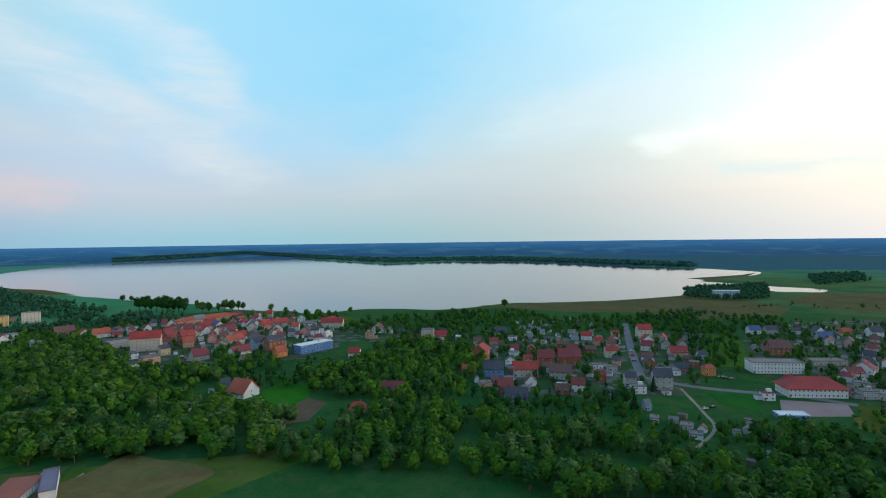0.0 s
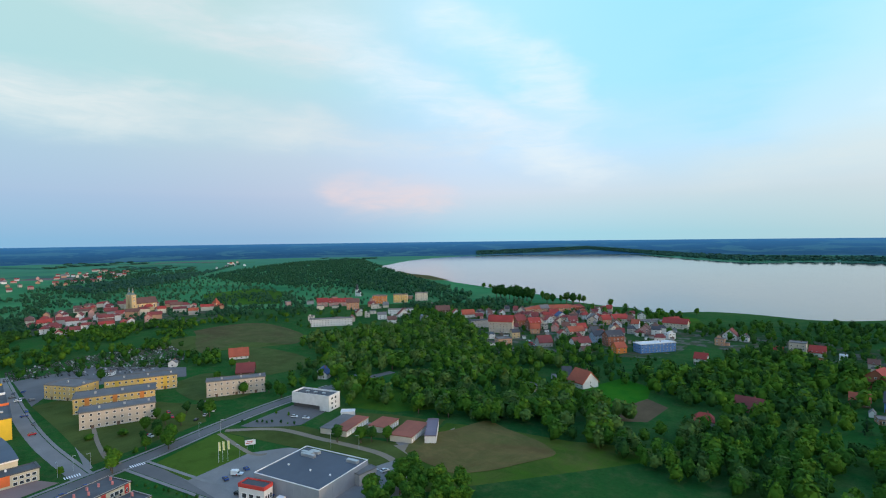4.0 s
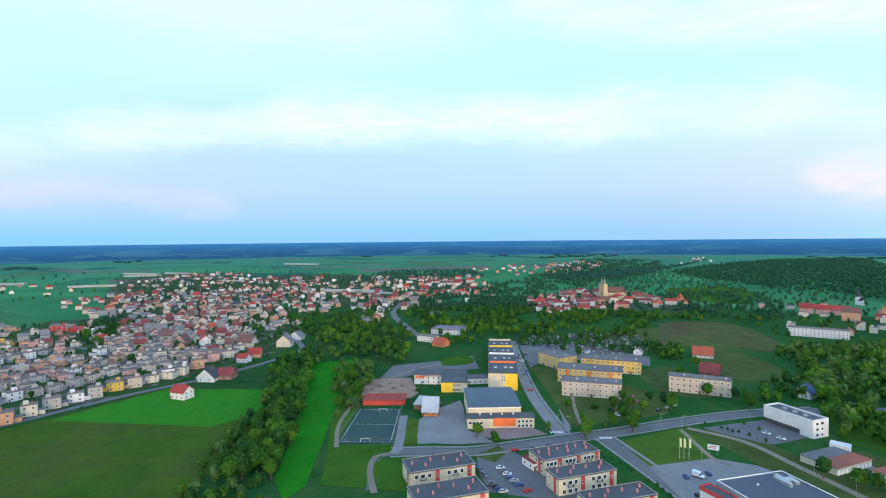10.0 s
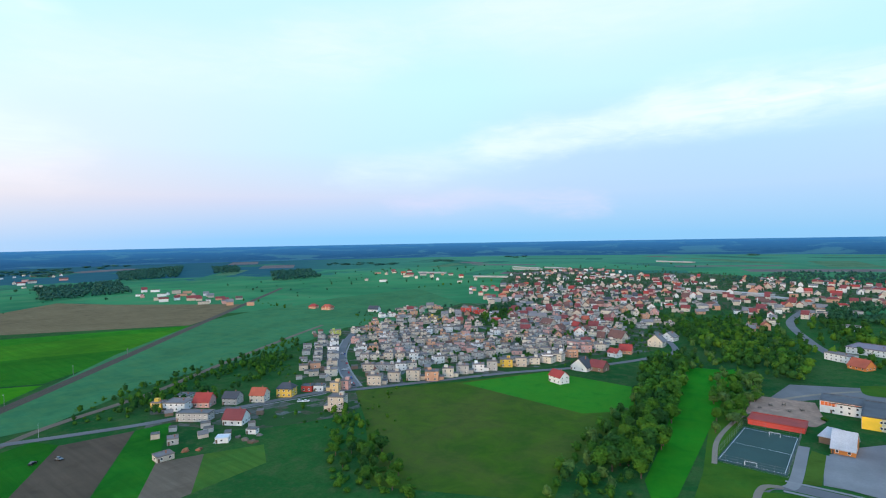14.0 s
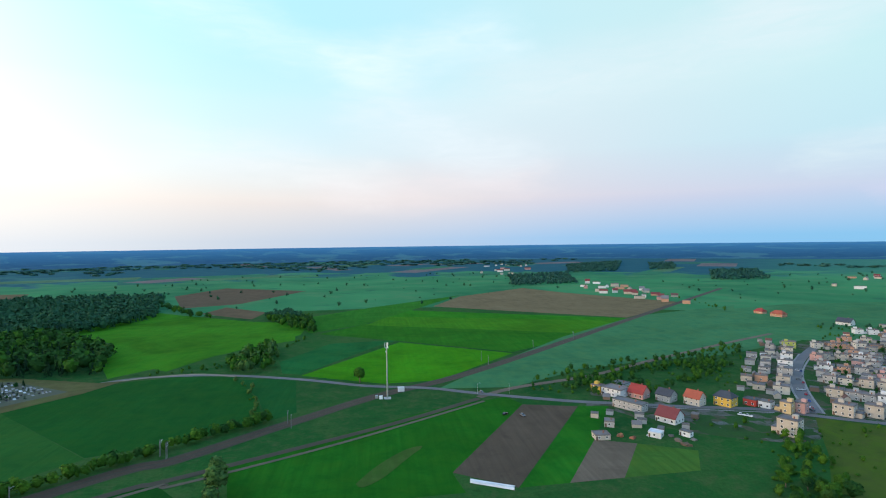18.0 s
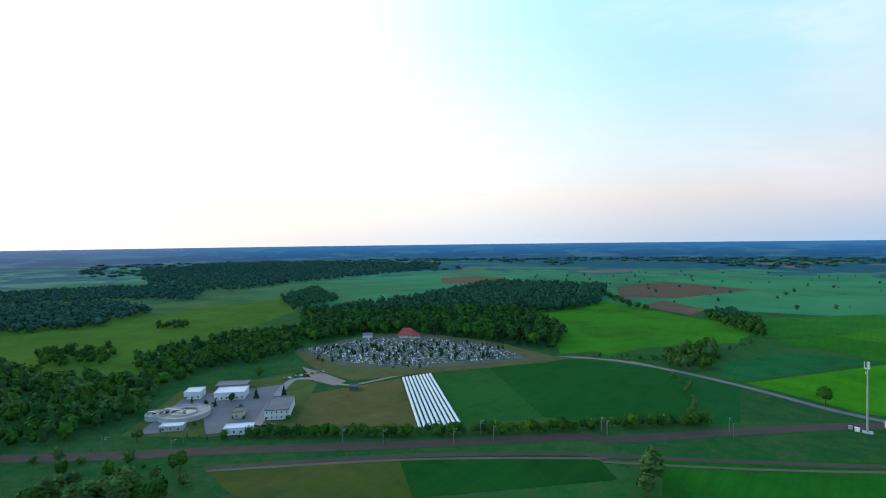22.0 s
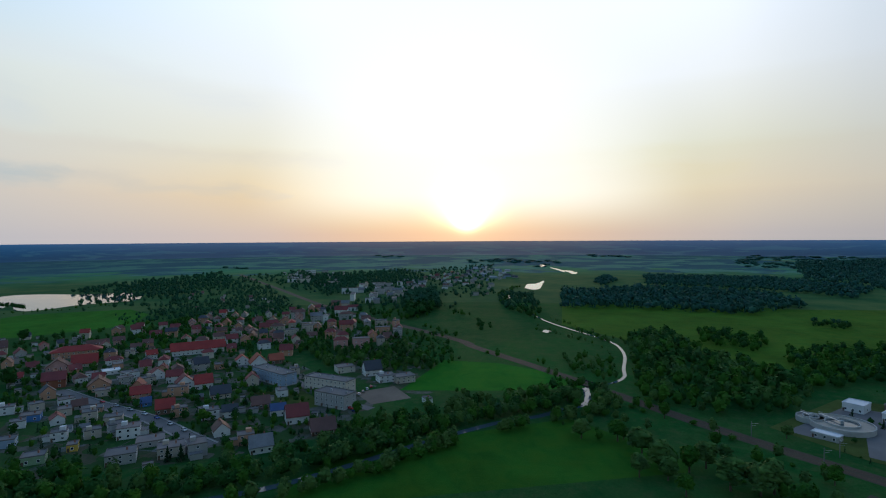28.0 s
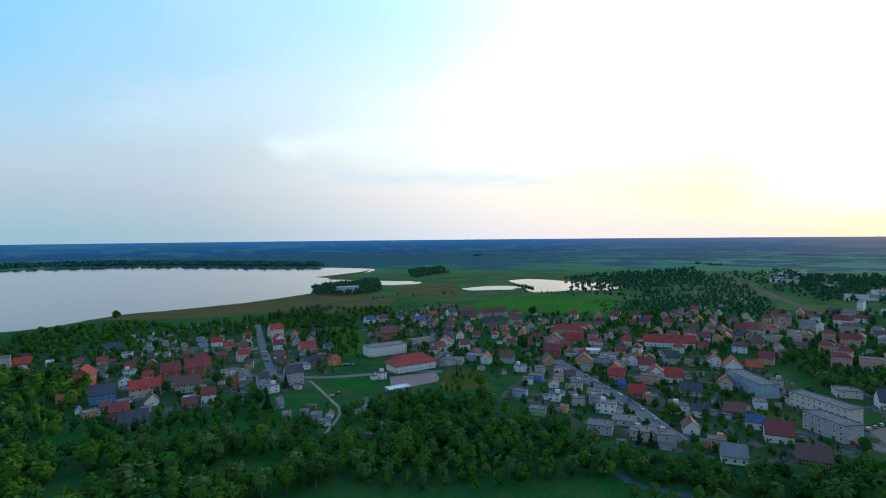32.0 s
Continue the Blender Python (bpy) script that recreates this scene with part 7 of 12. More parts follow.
patch("plant_grass", [(330.7, -124.1), (395.4, -189.3), (372.5, -272.6), (329.2, -263), (260.9, -190.4), (289.6, -152.7)], crop((0.12, 0.16, 0.045), 0, 0.05, 0.4), "dry grass of the treatment plant")
patch("yard", [(326.6, -131.5), (379.7, -186.4), (357.6, -228.5), (347.7, -248.8), (309.4, -206.7), (277.7, -177.1), (294.2, -155.2), (329.9, -172.1), (315.6, -143.2)], ASPHALT, "asphalt yard of the treatment plant", category="yard")
strip("plant_road", [(324, -273.3), (349.9, -267.6), (347.7, -248.8), (284.1, -181.2)], 6, PAVING, "grey access road of the plant")
strip("field_lane", [(324, -273.3), (304.2, -276.6), (294.1, -317.2), (278.1, -355.4), (236.4, -427.4), (204.6, -460.1), (157.3, -471.8), (118.4, -458.2)], 4, SAND, "sandy lane along the cemetery")
patch("worn_ground", [(384.6, -291.1), (357, -288.5), (316.2, -281.5), (313.4, -267.1), (337.7, -266.9)], SAND, "bare sandy ground by the gate")
patch("dry_grass", [(449.3, -329.2), (453.9, -440.9), (408.8, -485.6), (301.3, -482.7), (224.7, -454.9), (206.2, -458.4), (219.4, -424.4), (289, -325.1), (313, -284.7), (362, -289.4)], crop((0.21, 0.18, 0.085), 20, 0.1, 0.35, (0.12, 0.16, 0.05)), "dry grass round the cemetery")
patch("cemetery_ground", [(452.1, -335), (443, -430.2), (401.3, -471.7), (297, -470.6), (233.1, -430.9), (301.8, -339.6), (361.3, -315)], surface("grave_gravel", (0.060, 0.075, 0.040), 0.95, 0.05, 0.4, 0.35, 0.4), "pale gravel ground of the cemetery", category="cemetery")
patch("yard", [(354.6, 133.9), (375.9, 110.8), (349.4, 91), (331.6, 113.3)], surface("brown_yard", (0.17, 0.13, 0.095), 0.95, 0.05, 0.5, 0.3, 0.4), "sandy yard by the blocks", category="yard")
patch("school_yard", [(175.7, 374.7), (213.3, 368.3), (203.6, 343.5), (160.9, 339.7)], BRICKPAVE, "reddish paved yard of the white school", category="yard")
patch("sports_court", [(132.9, 394.9), (165.1, 386.6), (150.8, 341.9), (134.2, 362.6)], crop((0.028, 0.143, 0.032), 0, 0.05, 0.2), "green playing field", category="pitch")
# yards, lawns and paths of the school quarter
patch("car_park", [(-273.9, 16.4), (-270.3, 34.5), (-243.7, 46.8), (-212.1, 62.2), (-225.7, 19), (-244.3, 15.7)], ASPHALT, "asphalt car park between the terraces", category="car park")
patch("school_yard", [(-454.3, -43.3), (-483.3, 26.8), (-440.4, 29.9), (-430.7, -16.9), (-409.3, -37.1), (-396.8, -52.1)], ASPHALT, "grey asphalt yard behind the school", category="yard")
patch("lawn", [(-442.2, 72.1), (-447.6, 97.7), (-359.8, 148.5), (-323, 137), (-305.6, 83.6), (-302.7, 72.6), (-373.7, 73.1)], crop((0.12, 0.16, 0.045), 0, 0.05, 0.4), "dry lawn round the flats")
patch("lawn", [(-293.9, 149.3), (-271.4, 171.2), (-242.5, 177.6), (-191.7, 197), (-196.7, 162), (-247.3, 149.8), (-296.3, 136.2)], crop((0.12, 0.16, 0.045), 0, 0.05, 0.4), "dry grass strip beside the garages")
patch("forecourt", [(-304.9, 22.9), (-302.9, 50.1), (-291.6, 56.9), (-284.6, 33.6), (-290.8, 12.5)], BRICKPAVE, "red-brown paved forecourt of the school", category="paving")
patch("lawn", [(-256.3, -36.8), (-265.7, -16.5), (-265.7, 11.3), (-238.5, 15.1), (-222.5, 9.3), (-229.1, -29.6)], crop((0.07, 0.17, 0.03), 0, 0.05, 0.35), "grass round the terraces")
patch("lawn", [(-263.8, 14), (-276, 28.1), (-267.9, 31.6), (-255.3, 24.5)], crop((0.12, 0.16, 0.045), 0, 0.05, 0.4), "grass island between the roads")
patch("lawn", [(-402.5, -82.8), (-398.5, -61.1), (-340.8, -55.2), (-279.7, -57.3), (-278.1, -27.1), (-269.6, -27.2), (-254.4, -36.6), (-229.9, -34.4), (-233.5, -55.7), (-263.1, -58.7)], crop((0.07, 0.17, 0.03), 0, 0.05, 0.35), "grass beside the pitch")
patch("garage_yard", [(-251, 171), (-269.9, 204.7), (-246.4, 219.4), (-223.6, 226.6), (-215.9, 233.9), (-205.1, 210.7), (-207.6, 196.1), (-238.4, 180.8)], crop((0.12, 0.16, 0.045), 0, 0.05, 0.4), "worn grass between the garages", category="yard")
patch("sandy_clearing", [(-209.2, 186.3), (-200.4, 205.9), (-202.3, 227.2), (-188.3, 211.5), (-193.2, 182.5)], SAND, "worn sandy ground")
patch("meadow_strip", [(-323.9, 233), (-305.9, 264), (-252.8, 252.5), (-230.1, 249.1), (-249.9, 222.4), (-278.1, 210.9)], crop((0.07, 0.17, 0.03), 0, 0.05, 0.35), "rough grass behind the garages")
patch("street_yard", [(-533.3, 75.6), (-543.2, 131), (-476.4, 185.6), (-443.8, 172.9), (-481.9, 94.6), (-442.2, 72.1)], ASPHALT, "asphalt parking by the old cemetery", category="car park")
strip("footpath", [(-325, -24.8), (-277.6, -24.3), (-267.3, -26.2)], 5, PAVING, "grey path beside the pitch")
strip("footpath", [(-396.8, -52.1), (-440.7, -21.8), (-487.9, 27.1)], 3, SAND, "pale path behind the school")
strip("footpath", [(-296.8, 132.9), (-258, 131), (-249.8, 135.9)], 2.5, SAND, "sandy path over the lawn")
strip("footpath", [(-299, 137.5), (-278.2, 158.2), (-248.2, 165.9), (-211.3, 174.1), (-194.7, 173.4)], 4, SAND, "sandy track beside the supermarket")
patch("field", [(-611.5, 191), (-629, 250.7), (-531.1, 308.7), (-494, 301.4), (-527.8, 223)], crop((0.12, 0.16, 0.045), 0, 0.05, 0.4), "dry meadow strip above the flats")
patch("field", [(-514.2, 243.1), (-455.2, 277.6), (-394.2, 257.9), (-395.4, 218.4), (-448.6, 217.8)], crop((0.12, 0.16, 0.045), 0, 0.05, 0.4), "dry rough field")
patch("field", [(-1115.1, 472.5), (-1146.7, 604.2), (-1019.3, 600.8), (-830.8, 483.6), (-873.1, 424.9), (-948.6, 401.8)], crop((0.07, 0.17, 0.03), 0, 0.05, 0.35), "sports field by the wood")
patch("lawn", [(-394.6, 760.9), (-228.7, 738.2), (-191.1, 664.7), (-234.8, 619.9), (-348.8, 656.8)], crop((0.07, 0.17, 0.03), 0, 0.05, 0.35), "green lakeside lawn")
patch("lawn", [(216.9, 626), (239.6, 593.7), (197, 466.5), (169.7, 464.4), (179.3, 532.5)], crop((0.07, 0.17, 0.03), 0, 0.05, 0.35), "green field behind the school")
patch("ploughed_field", [(200.7, 341.2), (222.9, 348.3), (206.7, 323), (192.1, 321.6)], crop((0.22, 0.20, 0.05), 0, 0.2), "yellow-green garden plot")
patch("lawn", [(218.6, 367.7), (248.3, 354.7), (222.1, 303.6), (193.6, 318.3)], crop((0.13, 0.16, 0.03), 0, 0.2), "yellow-green garden plots")
patch("lawn", [(341.6, 204.7), (355.7, 175.9), (327, 141.5), (311.7, 154.1)], crop((0.12, 0.16, 0.045), 0, 0.05, 0.4), "lawn between the blocks")
far_fields()
patch("meadow_strip", [(-238.9, -77.3), (-321.9, -88.2), (-461.7, -98.1), (-481.3, -83.1), (-369.5, -72.4), (-297.6, -66.6), (-232.2, -61.6), (-219.2, -67.5)], crop((0.038, 0.247, 0.021), 70, 0.1, 0.2), "bright green grass beside the school")
patch("thin_crop", ragged([(12.1, -242.0), (3.3, -258.7), (-13.8, -279.3), (-23.1, -283.1), (-16.0, -270.4), (-2.0, -249.1), (8.1, -238.8)], 3, 4), crop((0.12, 0.19, 0.05), 60, 0.3, 0.4, (0.04, 0.17, 0.02)), "thin yellowish patch in the grain field")


def glade(pts, colour, words):
    """An open meadow that the woods leave free."""
    patch("glade", ragged(pts, 5, 4), crop(colour, 15, 0.1, 0.4, (0.10, 0.16, 0.05)), words)
    CLEAR.extend((x, y, 16.0) for x, y in spots_in(pts))


glade([(-662.7, 269.0), (-663.6, 346.6), (-556.1, 346.5), (-495.0, 304.0), (-543.4, 269.1), (-529.4, 221.2)], (0.20, 0.17, 0.08), "dry brownish meadow among the trees")
glade([(-542.8, 254.6), (-472.7, 279.4), (-409.7, 265.9), (-397.0, 223.4), (-439.0, 217.2)], (0.15, 0.18, 0.06), "rough olive meadow among the trees")
glade([(-431.0, 158.7), (-440.0, 189.2), (-376.5, 196.3), (-353.9, 174.9), (-375.9, 147.4)], (0.13, 0.18, 0.06), "grassy slope behind the flats")
strip("garage_lane", [(-258.5, 196), (-242.3, 199.6), (-236.7, 210.8)], 5, PAVING, "grey lane between the garages")
strip("garage_lane", [(-208.8, 188.8), (-207.7, 201.9), (-220.4, 226.4)], 5, PAVING, "grey lane between the garages")
patch("river_bend", ragged([(1163.2, 47.6), (1254.9, 45.5), (1278.4, 24.9), (1366.9, 8.5), (1254.7, 10.9), (1150.5, 15.5), (1129.9, 30.9)], 2, 5), WATER, "glinting bend of the winding river", category="water")
patch("river_bend", ragged([(969.6, 71.3), (1087, 78.1), (1093, 73.8), (980.2, 65.7)], 2, 5), WATER, "glinting bend of the winding river", category="water")
patch("river_bend", ragged([(2099.1, 34.8), (2158.9, 17.4), (2034.7, 0.6), (1979.2, 14.6)], 2, 5), WATER, "glinting bend of the winding river", category="water")
patch("river_bend", ragged([(1800.7, -54), (1785.5, -72.5), (1688.2, -92.3), (1625.6, -77.9), (1682.3, -68.2)], 2, 5), WATER, "glinting bend of the winding river", category="water")
patch("river_bend", ragged([(2034.7, 0.6), (1909.1, -31.1), (1771.2, -55.9), (1721.4, -51.5), (1850.5, -28.6)], 2, 5), WATER, "glinting bend of the winding river", category="water")
PAVING_LIGHT = surface("pale_paving", (0.245, 0.230, 0.215), 0.9, 0.08, 0.9, 0.2, 0.2)
strip("pavement", beside([(-328, 231.8), (-323.3, 187.9), (-309.3, 138.5), (-295.7, 101.2), (-281.7, 54.9), (-272.5, 26.2), (-269.2, 11.5), (-269.8, -8.3), (-269, -27.7)], -5.6), 1.8, PAVING_LIGHT, "pale paved footway beside the road", category="pavement", bend=False)
strip("pavement", beside([(-328, 231.8), (-323.3, 187.9), (-309.3, 138.5), (-295.7, 101.2), (-281.7, 54.9), (-272.5, 26.2), (-269.2, 11.5), (-269.8, -8.3), (-269, -27.7)], 5.6), 1.8, PAVING_LIGHT, "pale paved footway beside the road", category="pavement", bend=False)
strip("pavement", beside([(-286.4, 86.5), (-246.3, 95.6), (-210, 104)], -5.4), 1.8, PAVING_LIGHT, "pale paved footway beside the road", category="pavement", bend=False)
strip("pavement", beside([(-286.4, 86.5), (-246.3, 95.6), (-210, 104)], 5.4), 1.8, PAVING_LIGHT, "pale paved footway beside the road", category="pavement", bend=False)
strip("pavement", beside([(-555.6, 69.7), (-434.2, 62.7), (-355.3, 60.9), (-290.2, 64.7)], 5), 1.8, PAVING_LIGHT, "pale paved footway beside the road", category="pavement", bend=False)
strip("pavement", beside([(-268.5, -299.4), (-300.7, -348.9), (-339.7, -398.2), (-395.4, -451.8)], -4.8), 1.5, PAVING_LIGHT, "pale paved footway beside the road", category="pavement", bend=False)
strip("pavement", beside([(-268.5, -299.4), (-300.7, -348.9), (-339.7, -398.2), (-395.4, -451.8)], 4.8), 1.5, PAVING_LIGHT, "pale paved footway beside the road", category="pavement", bend=False)
strip("pavement", beside([(-158.1, -337.6), (-197.7, -324), (-246.2, -308.7)], -5), 1.4, PAVING_LIGHT, "pale paved footway beside the road", category="pavement", bend=False)
strip("pavement", beside([(321.6, 345.6), (299.2, 289.4), (281, 237.5), (260.2, 196.2), (249.8, 175.2)], -4.8), 1.4, PAVING_LIGHT, "pale paved footway beside the road", category="pavement", bend=False)
strip("pavement", beside([(321.6, 345.6), (299.2, 289.4), (281, 237.5), (260.2, 196.2), (249.8, 175.2)], 4.8), 1.4, PAVING_LIGHT, "pale paved footway beside the road", category="pavement", bend=False)
patch("playground", [(-368, -58), (-410.3, -59.6), (-413.6, -25.6), (-373.7, -17.9), (-361.5, -21.9), (-360, -27.3)], surface("pink_sand", (0.33, 0.205, 0.135), 0.95, 0.15, 0.5, 0.35, 0.4), "pinkish sandy playground beside the pitch", category="playground")
crossing(-294.5, 62.7, 88.5)
crossing(-285.4, 87.5, 88.5)
pitch_lines([(-281.9, -57.2), (-280.5, -27.9), (-338, -27.5), (-339.6, -54.3)])
patch("school_yard", [(-281.4, -14.4), (-320.4, -14), (-339.9, -1.8), (-354.2, 10.8), (-338.5, 12.7), (-301, 12.3), (-280.4, 26.9), (-278.4, 6.8)], PAVING, "grey paved yard beside the sports hall", category="yard")
patch("sandy_clearing", ragged([(-201.0, 184.9), (-208.5, 202.0), (-200.3, 222.8), (-194.1, 248.4), (-172.7, 244.8), (-147.3, 238.4), (-138.0, 227.1), (-159.7, 184.1), (-174.5, 180.4)], 6, 3), crop((0.30, 0.20, 0.09), 20, 0.1, 0.35, (0.10, 0.17, 0.05)), "bare sandy clearing with thin grass")
patch("lawn", ragged([(-477.9, -3.7), (-486.6, 21.8), (-461.4, 25.5), (-451.8, 1.2)], 2, 3), crop((0.07, 0.17, 0.03), 0, 0.05, 0.35), "grass island in the school yard")
strip("footpath", [(-267, -28), (-262.8, -34.5), (-247.1, -35.1), (-225.3, -30.3)], 3, SAND, "trodden sandy path from the road")
strip("footpath", [(-455, 114.7), (-370.6, 89.9), (-311.4, 79.9), (-293.5, 81.9)], 2.2, SAND, "trodden path across the lawn of the flats")
strip("footpath", [(-276.1, -56.6), (-308.1, -61.7), (-341.8, -60.5), (-367.8, -56.5)], 2.5, SAND, "worn path beside the pitch")

# ---- buildings, things and trees ----
# the school with its sports hall
sports_hall(-330.8, 29.2, 91.5, 30.9, 39.6, 9.5)
school_wing(-442.6, 49.2, 83.7, 20.7, 129.8, 12)
yellow_wing(-391.5, 7.8, 88.4, 18.5, 35.6, 7)
house(-406.1, -8.7, 85.3, 15.3, 22, 6, 'flat', 'white', 'felt', 2, label='low white school wing with an orange window band', name='school_annex', chimney=False, category='school')
house(-400.4, 24.6, 96.9, 15.8, 11.6, 4, 'flat', 'white', 'gravel', 1, label='low glazed link between two school wings', name='school_link', chimney=False, category='school')
house(-331.2, -8.2, 85.9, 9.8, 16.6, 4, 'gable', 'orange', 'pale', 1, label='orange-based pavilion with a pale grey sheet roof', name='pavilion', chimney=False, category='pavilion')
house(-343.5, -13.7, 79.8, 8.5, 16.2, 4, 'hip', 'brown', 'pale', 0, label='brown kiosk with a pale pyramid roof', name='kiosk', chimney=False, category='kiosk')
house(-353.8, -39.5, 89.3, 27.4, 14.9, 2.7, 'flat', 'red', 'red', 0, label='long low red changing-room shed beside the pitch', name='changing_rooms', chimney=False, category='shed')
# terraces with red panels
terrace(-240, -2.9, 107.8, 30, 14.8, 7)
terrace(-213.5, 1, 107.8, 30, 14.8, 7)
terrace(-251.8, 57.1, 110.5, 30.4, 13.9, 7)
terrace(-230.6, 59.7, 108.3, 28.6, 10.7, 7)
terrace(-208.7, 68.2, 106.1, 29.2, 11, 7)
terrace(-186.8, 76.8, 106.1, 29.2, 11, 7)
house(-251.4, 42.5, 116.4, 7.3, 9.3, 3.4, 'flat', 'white', 'maroon', 1, label='low white end house with a red roof terrace', name='end_house', chimney=False)
# blocks of flats
flats(-365.4, 101.9, 73.9, 39.1, 14.1, 9.8, 3, 'beige', label='grey-beige three-storey block of flats with many windows')
flats(-401.3, 110.7, 71.1, 45.9, 18.9, 9.8, 3, 'lemon', 'orange', label='yellow block of flats with orange stair columns')
flats(-431.8, 136.5, 68.4, 46, 16.3, 9.8, 3, 'lemon', 'yellow', label='yellow block of flats with golden stair columns')
flats(-449.6, 96.5, 28.2, 27.8, 18.2, 9.8, 3, 'lemon', 'gold', label='yellow and tan block of flats')
flats(-368.2, 178, 64.2, 38.8, 11, 10.7, 3, 'beige', label='weathered grey-beige block of flats')
# the white office building, the supermarket and the garages
white_office(-297, 197.2, 18.9, 29.3, 11.8, 9.1)
supermarket(-204.9, 133.6, 14.6, 36.9, 33.3, 7)
entrance_block(-211.1, 109.6, 22, 13.2, 5.5, 6.2)
house(-190.7, 149.9, 92.9, 10.3, 9.6, 5, 'flat', 'grey', 'gravel', 0, label='grey loading bay annex of the supermarket', name='loading_bay', chimney=False, category='shop')
house(-204.9, 211.1, 40.1, 6.2, 26.1, 4, 'flat', 'white', 'plum', 0, label='white barn with a plum sheet roof', name='barn', chimney=False, category='barn')
garages(-214.1, 202.7, 22.2, 12.8, 23.5, 3.4, 9)
garages(-233.1, 200.3, 19, 10.8, 15.7, 3.4, 6)
garages(-246.1, 187, 21.7, 8.4, 24.8, 3.4, 9)
garages(-254.3, 184, 21.7, 8.5, 24.3, 3.2, 0, 'gravel', 'white garage block with a grey flat roof')
house(-266.2, 199.8, 46.2, 8.3, 5.2, 3, 'flat', 'white', 'whiteroof', 0, label='white site cabin behind the garages', name='site_cabin', chimney=False, category='cabin')
# lake-side farm
house(-188.8, 354.4, -19.5, 15.7, 14.4, 4.8, 'gable', 'white', 'orange', 2, label='white farmhouse with a bright orange tiled roof')
house(-210.4, 353.5, 32, 7.3, 11.6, 3.2, 'flat', 'white', 'gravel', 1, chimney=False, label='white farm outbuilding with a grey roof')
house(-209.5, 367.1, 31.9, 7.1, 14, 3.5, 'gable', 'grey', 'slate', 0, chimney=False, label='grey barn with a slate roof')
house(-212.5, 319.1, 61.6, 11.5, 11.3, 3.5, 'flat', 'white', 'gravel', 1, chimney=False, label='long white shed among the trees')
house(-355.5, 242.8, 32.1, 10.4, 9.4, 4.5, 'gabley', 'white', 'blue', 1, label='white cottage with a blue roof')
house(-96.4, 323.8, 17.2, 10.1, 10.2, 4, 'hip', 'grey', 'red', 1, label='cottage with a vivid red roof among trees')
house(-83.5, 369.1, -0.4, 15, 10.9, 3.5, 'gable', 'brown', 'maroon', 1, label='low house with a dark red roof among trees')
# the treatment plant and the cemetery
house(293.1, -204.3, -133.5, 14.6, 29.5, 6, 'flat', 'white', 'gravel', 2, win=2.6, chimney=False, label='white two-storey office of the treatment plant', name='plant_office', category='office')
house(351.1, -204.9, -133.8, 20.2, 15.5, 5, 'flat', 'white', 'whiteroof', 1, chimney=False, label='white plant hall with a white sheet roof', name='plant_hall', category='hall')
house(372.7, -189.2, -133.8, 11.2, 12.7, 5, 'flat', 'white', 'whiteroof', 1, chimney=False, label='white block building of the treatment plant', name='plant_building', category='building')
house(281.8, -168.4, -133.4, 15.4, 8.1, 3.6, 'flat', 'white', 'whiteroof', 1, chimney=False, label='long white shed with a white roof beside the railway', name='plant_shed', category='shed')
house(317.6, -147.4, -133.4, 12.6, 6.6, 3, 'flat', 'grey', 'whiteroof', 1, chimney=False, label='low grey plant building with a pale roof', name='plant_shed', category='shed')
house(308.3, -184.1, -133.5, 6.4, 9.7, 4, 'flat', 'beige', 'slab', 1, chimney=False, label='beige plant switch house', name='switch_house', category='building')
house(369.1, -216.7, -133.9, 22.2, 13.7, 4.5, 'flat', 'brown', 'slab', 1, chimney=False, label='brown open shed of the treatment plant', name='plant_shed', category='shed')
house(409.9, -457.7, -147.7, 16.1, 25.4, 4, 'hip', 'white', 'red', 1, chimney=False, label='white cemetery chapel with a red roof', name='cemetery_chapel', category='chapel')
house(395.7, -456.9, -135, 9.4, 14.2, 3, 'hip', 'white', 'red', 0, chimney=False, label='low cemetery building with a red roof', name='cemetery_building', category='building')
house(444.6, -428.8, -135.1, 11, 14.9, 3, 'flat', 'white', 'slab', 0, chimney=False, label='small white shed at the cemetery wall', name='cemetery_shed', category='shed')
house(294.5, -269.3, -133.8, 6.3, 7.8, 2.6, 'flat', 'dark', 'felt', 0, chimney=False, label='dark container on the meadow', name='container', category='container')
clarifier(337.4, -164.2, 15.5)
clarifier(347, -152.3, 7.5)
radio_mast(-5, -375.4, 40)
rail_bridge(403, -31, 39, 22)
house(-15.3, -391.5, -178, 4.6, 3.4, 2.6, 'flat', 'white', 'whiteroof', 0, chimney=False, label='white cabin at the level crossing', name='cabin', category='cabin')
plastic_rows((203, -234.8), (185.7, -255.8), (276.3, -338.3), (287.4, -313.8), 9)
plastic_rows((-40, -236.2), (-40.7, -240.1), (-58.9, -230.4), (-57.8, -226.3), 2)
graves([(445.8, -341.4), (432.5, -420.1), (391.9, -455.7), (300.9, -466.6), (243.6, -435.5), (307.2, -345.7), (364.6, -324.8)], 'grey and pale stone graves of the large cemetery')
graves([(-576.2, 75.6), (-599.5, 149.3), (-599.9, 217.4), (-536.9, 209.4), (-492.8, 187.7), (-490.9, 131.6), (-518.6, 109), (-535.1, 70.2)], 'grey stone graves of the old cemetery')
# the village church, chapel and tower
church(-930.5, 291.2, 97.6)
spire_house(-855.5, 382.1, 8, 17, 'salmon', 'orange', 'salmon tower with a tall orange pyramid roof')
spire_house(-819.2, 641.1, 5, 24, 'white', 'slate', 'slender white chapel tower with a dark cap')
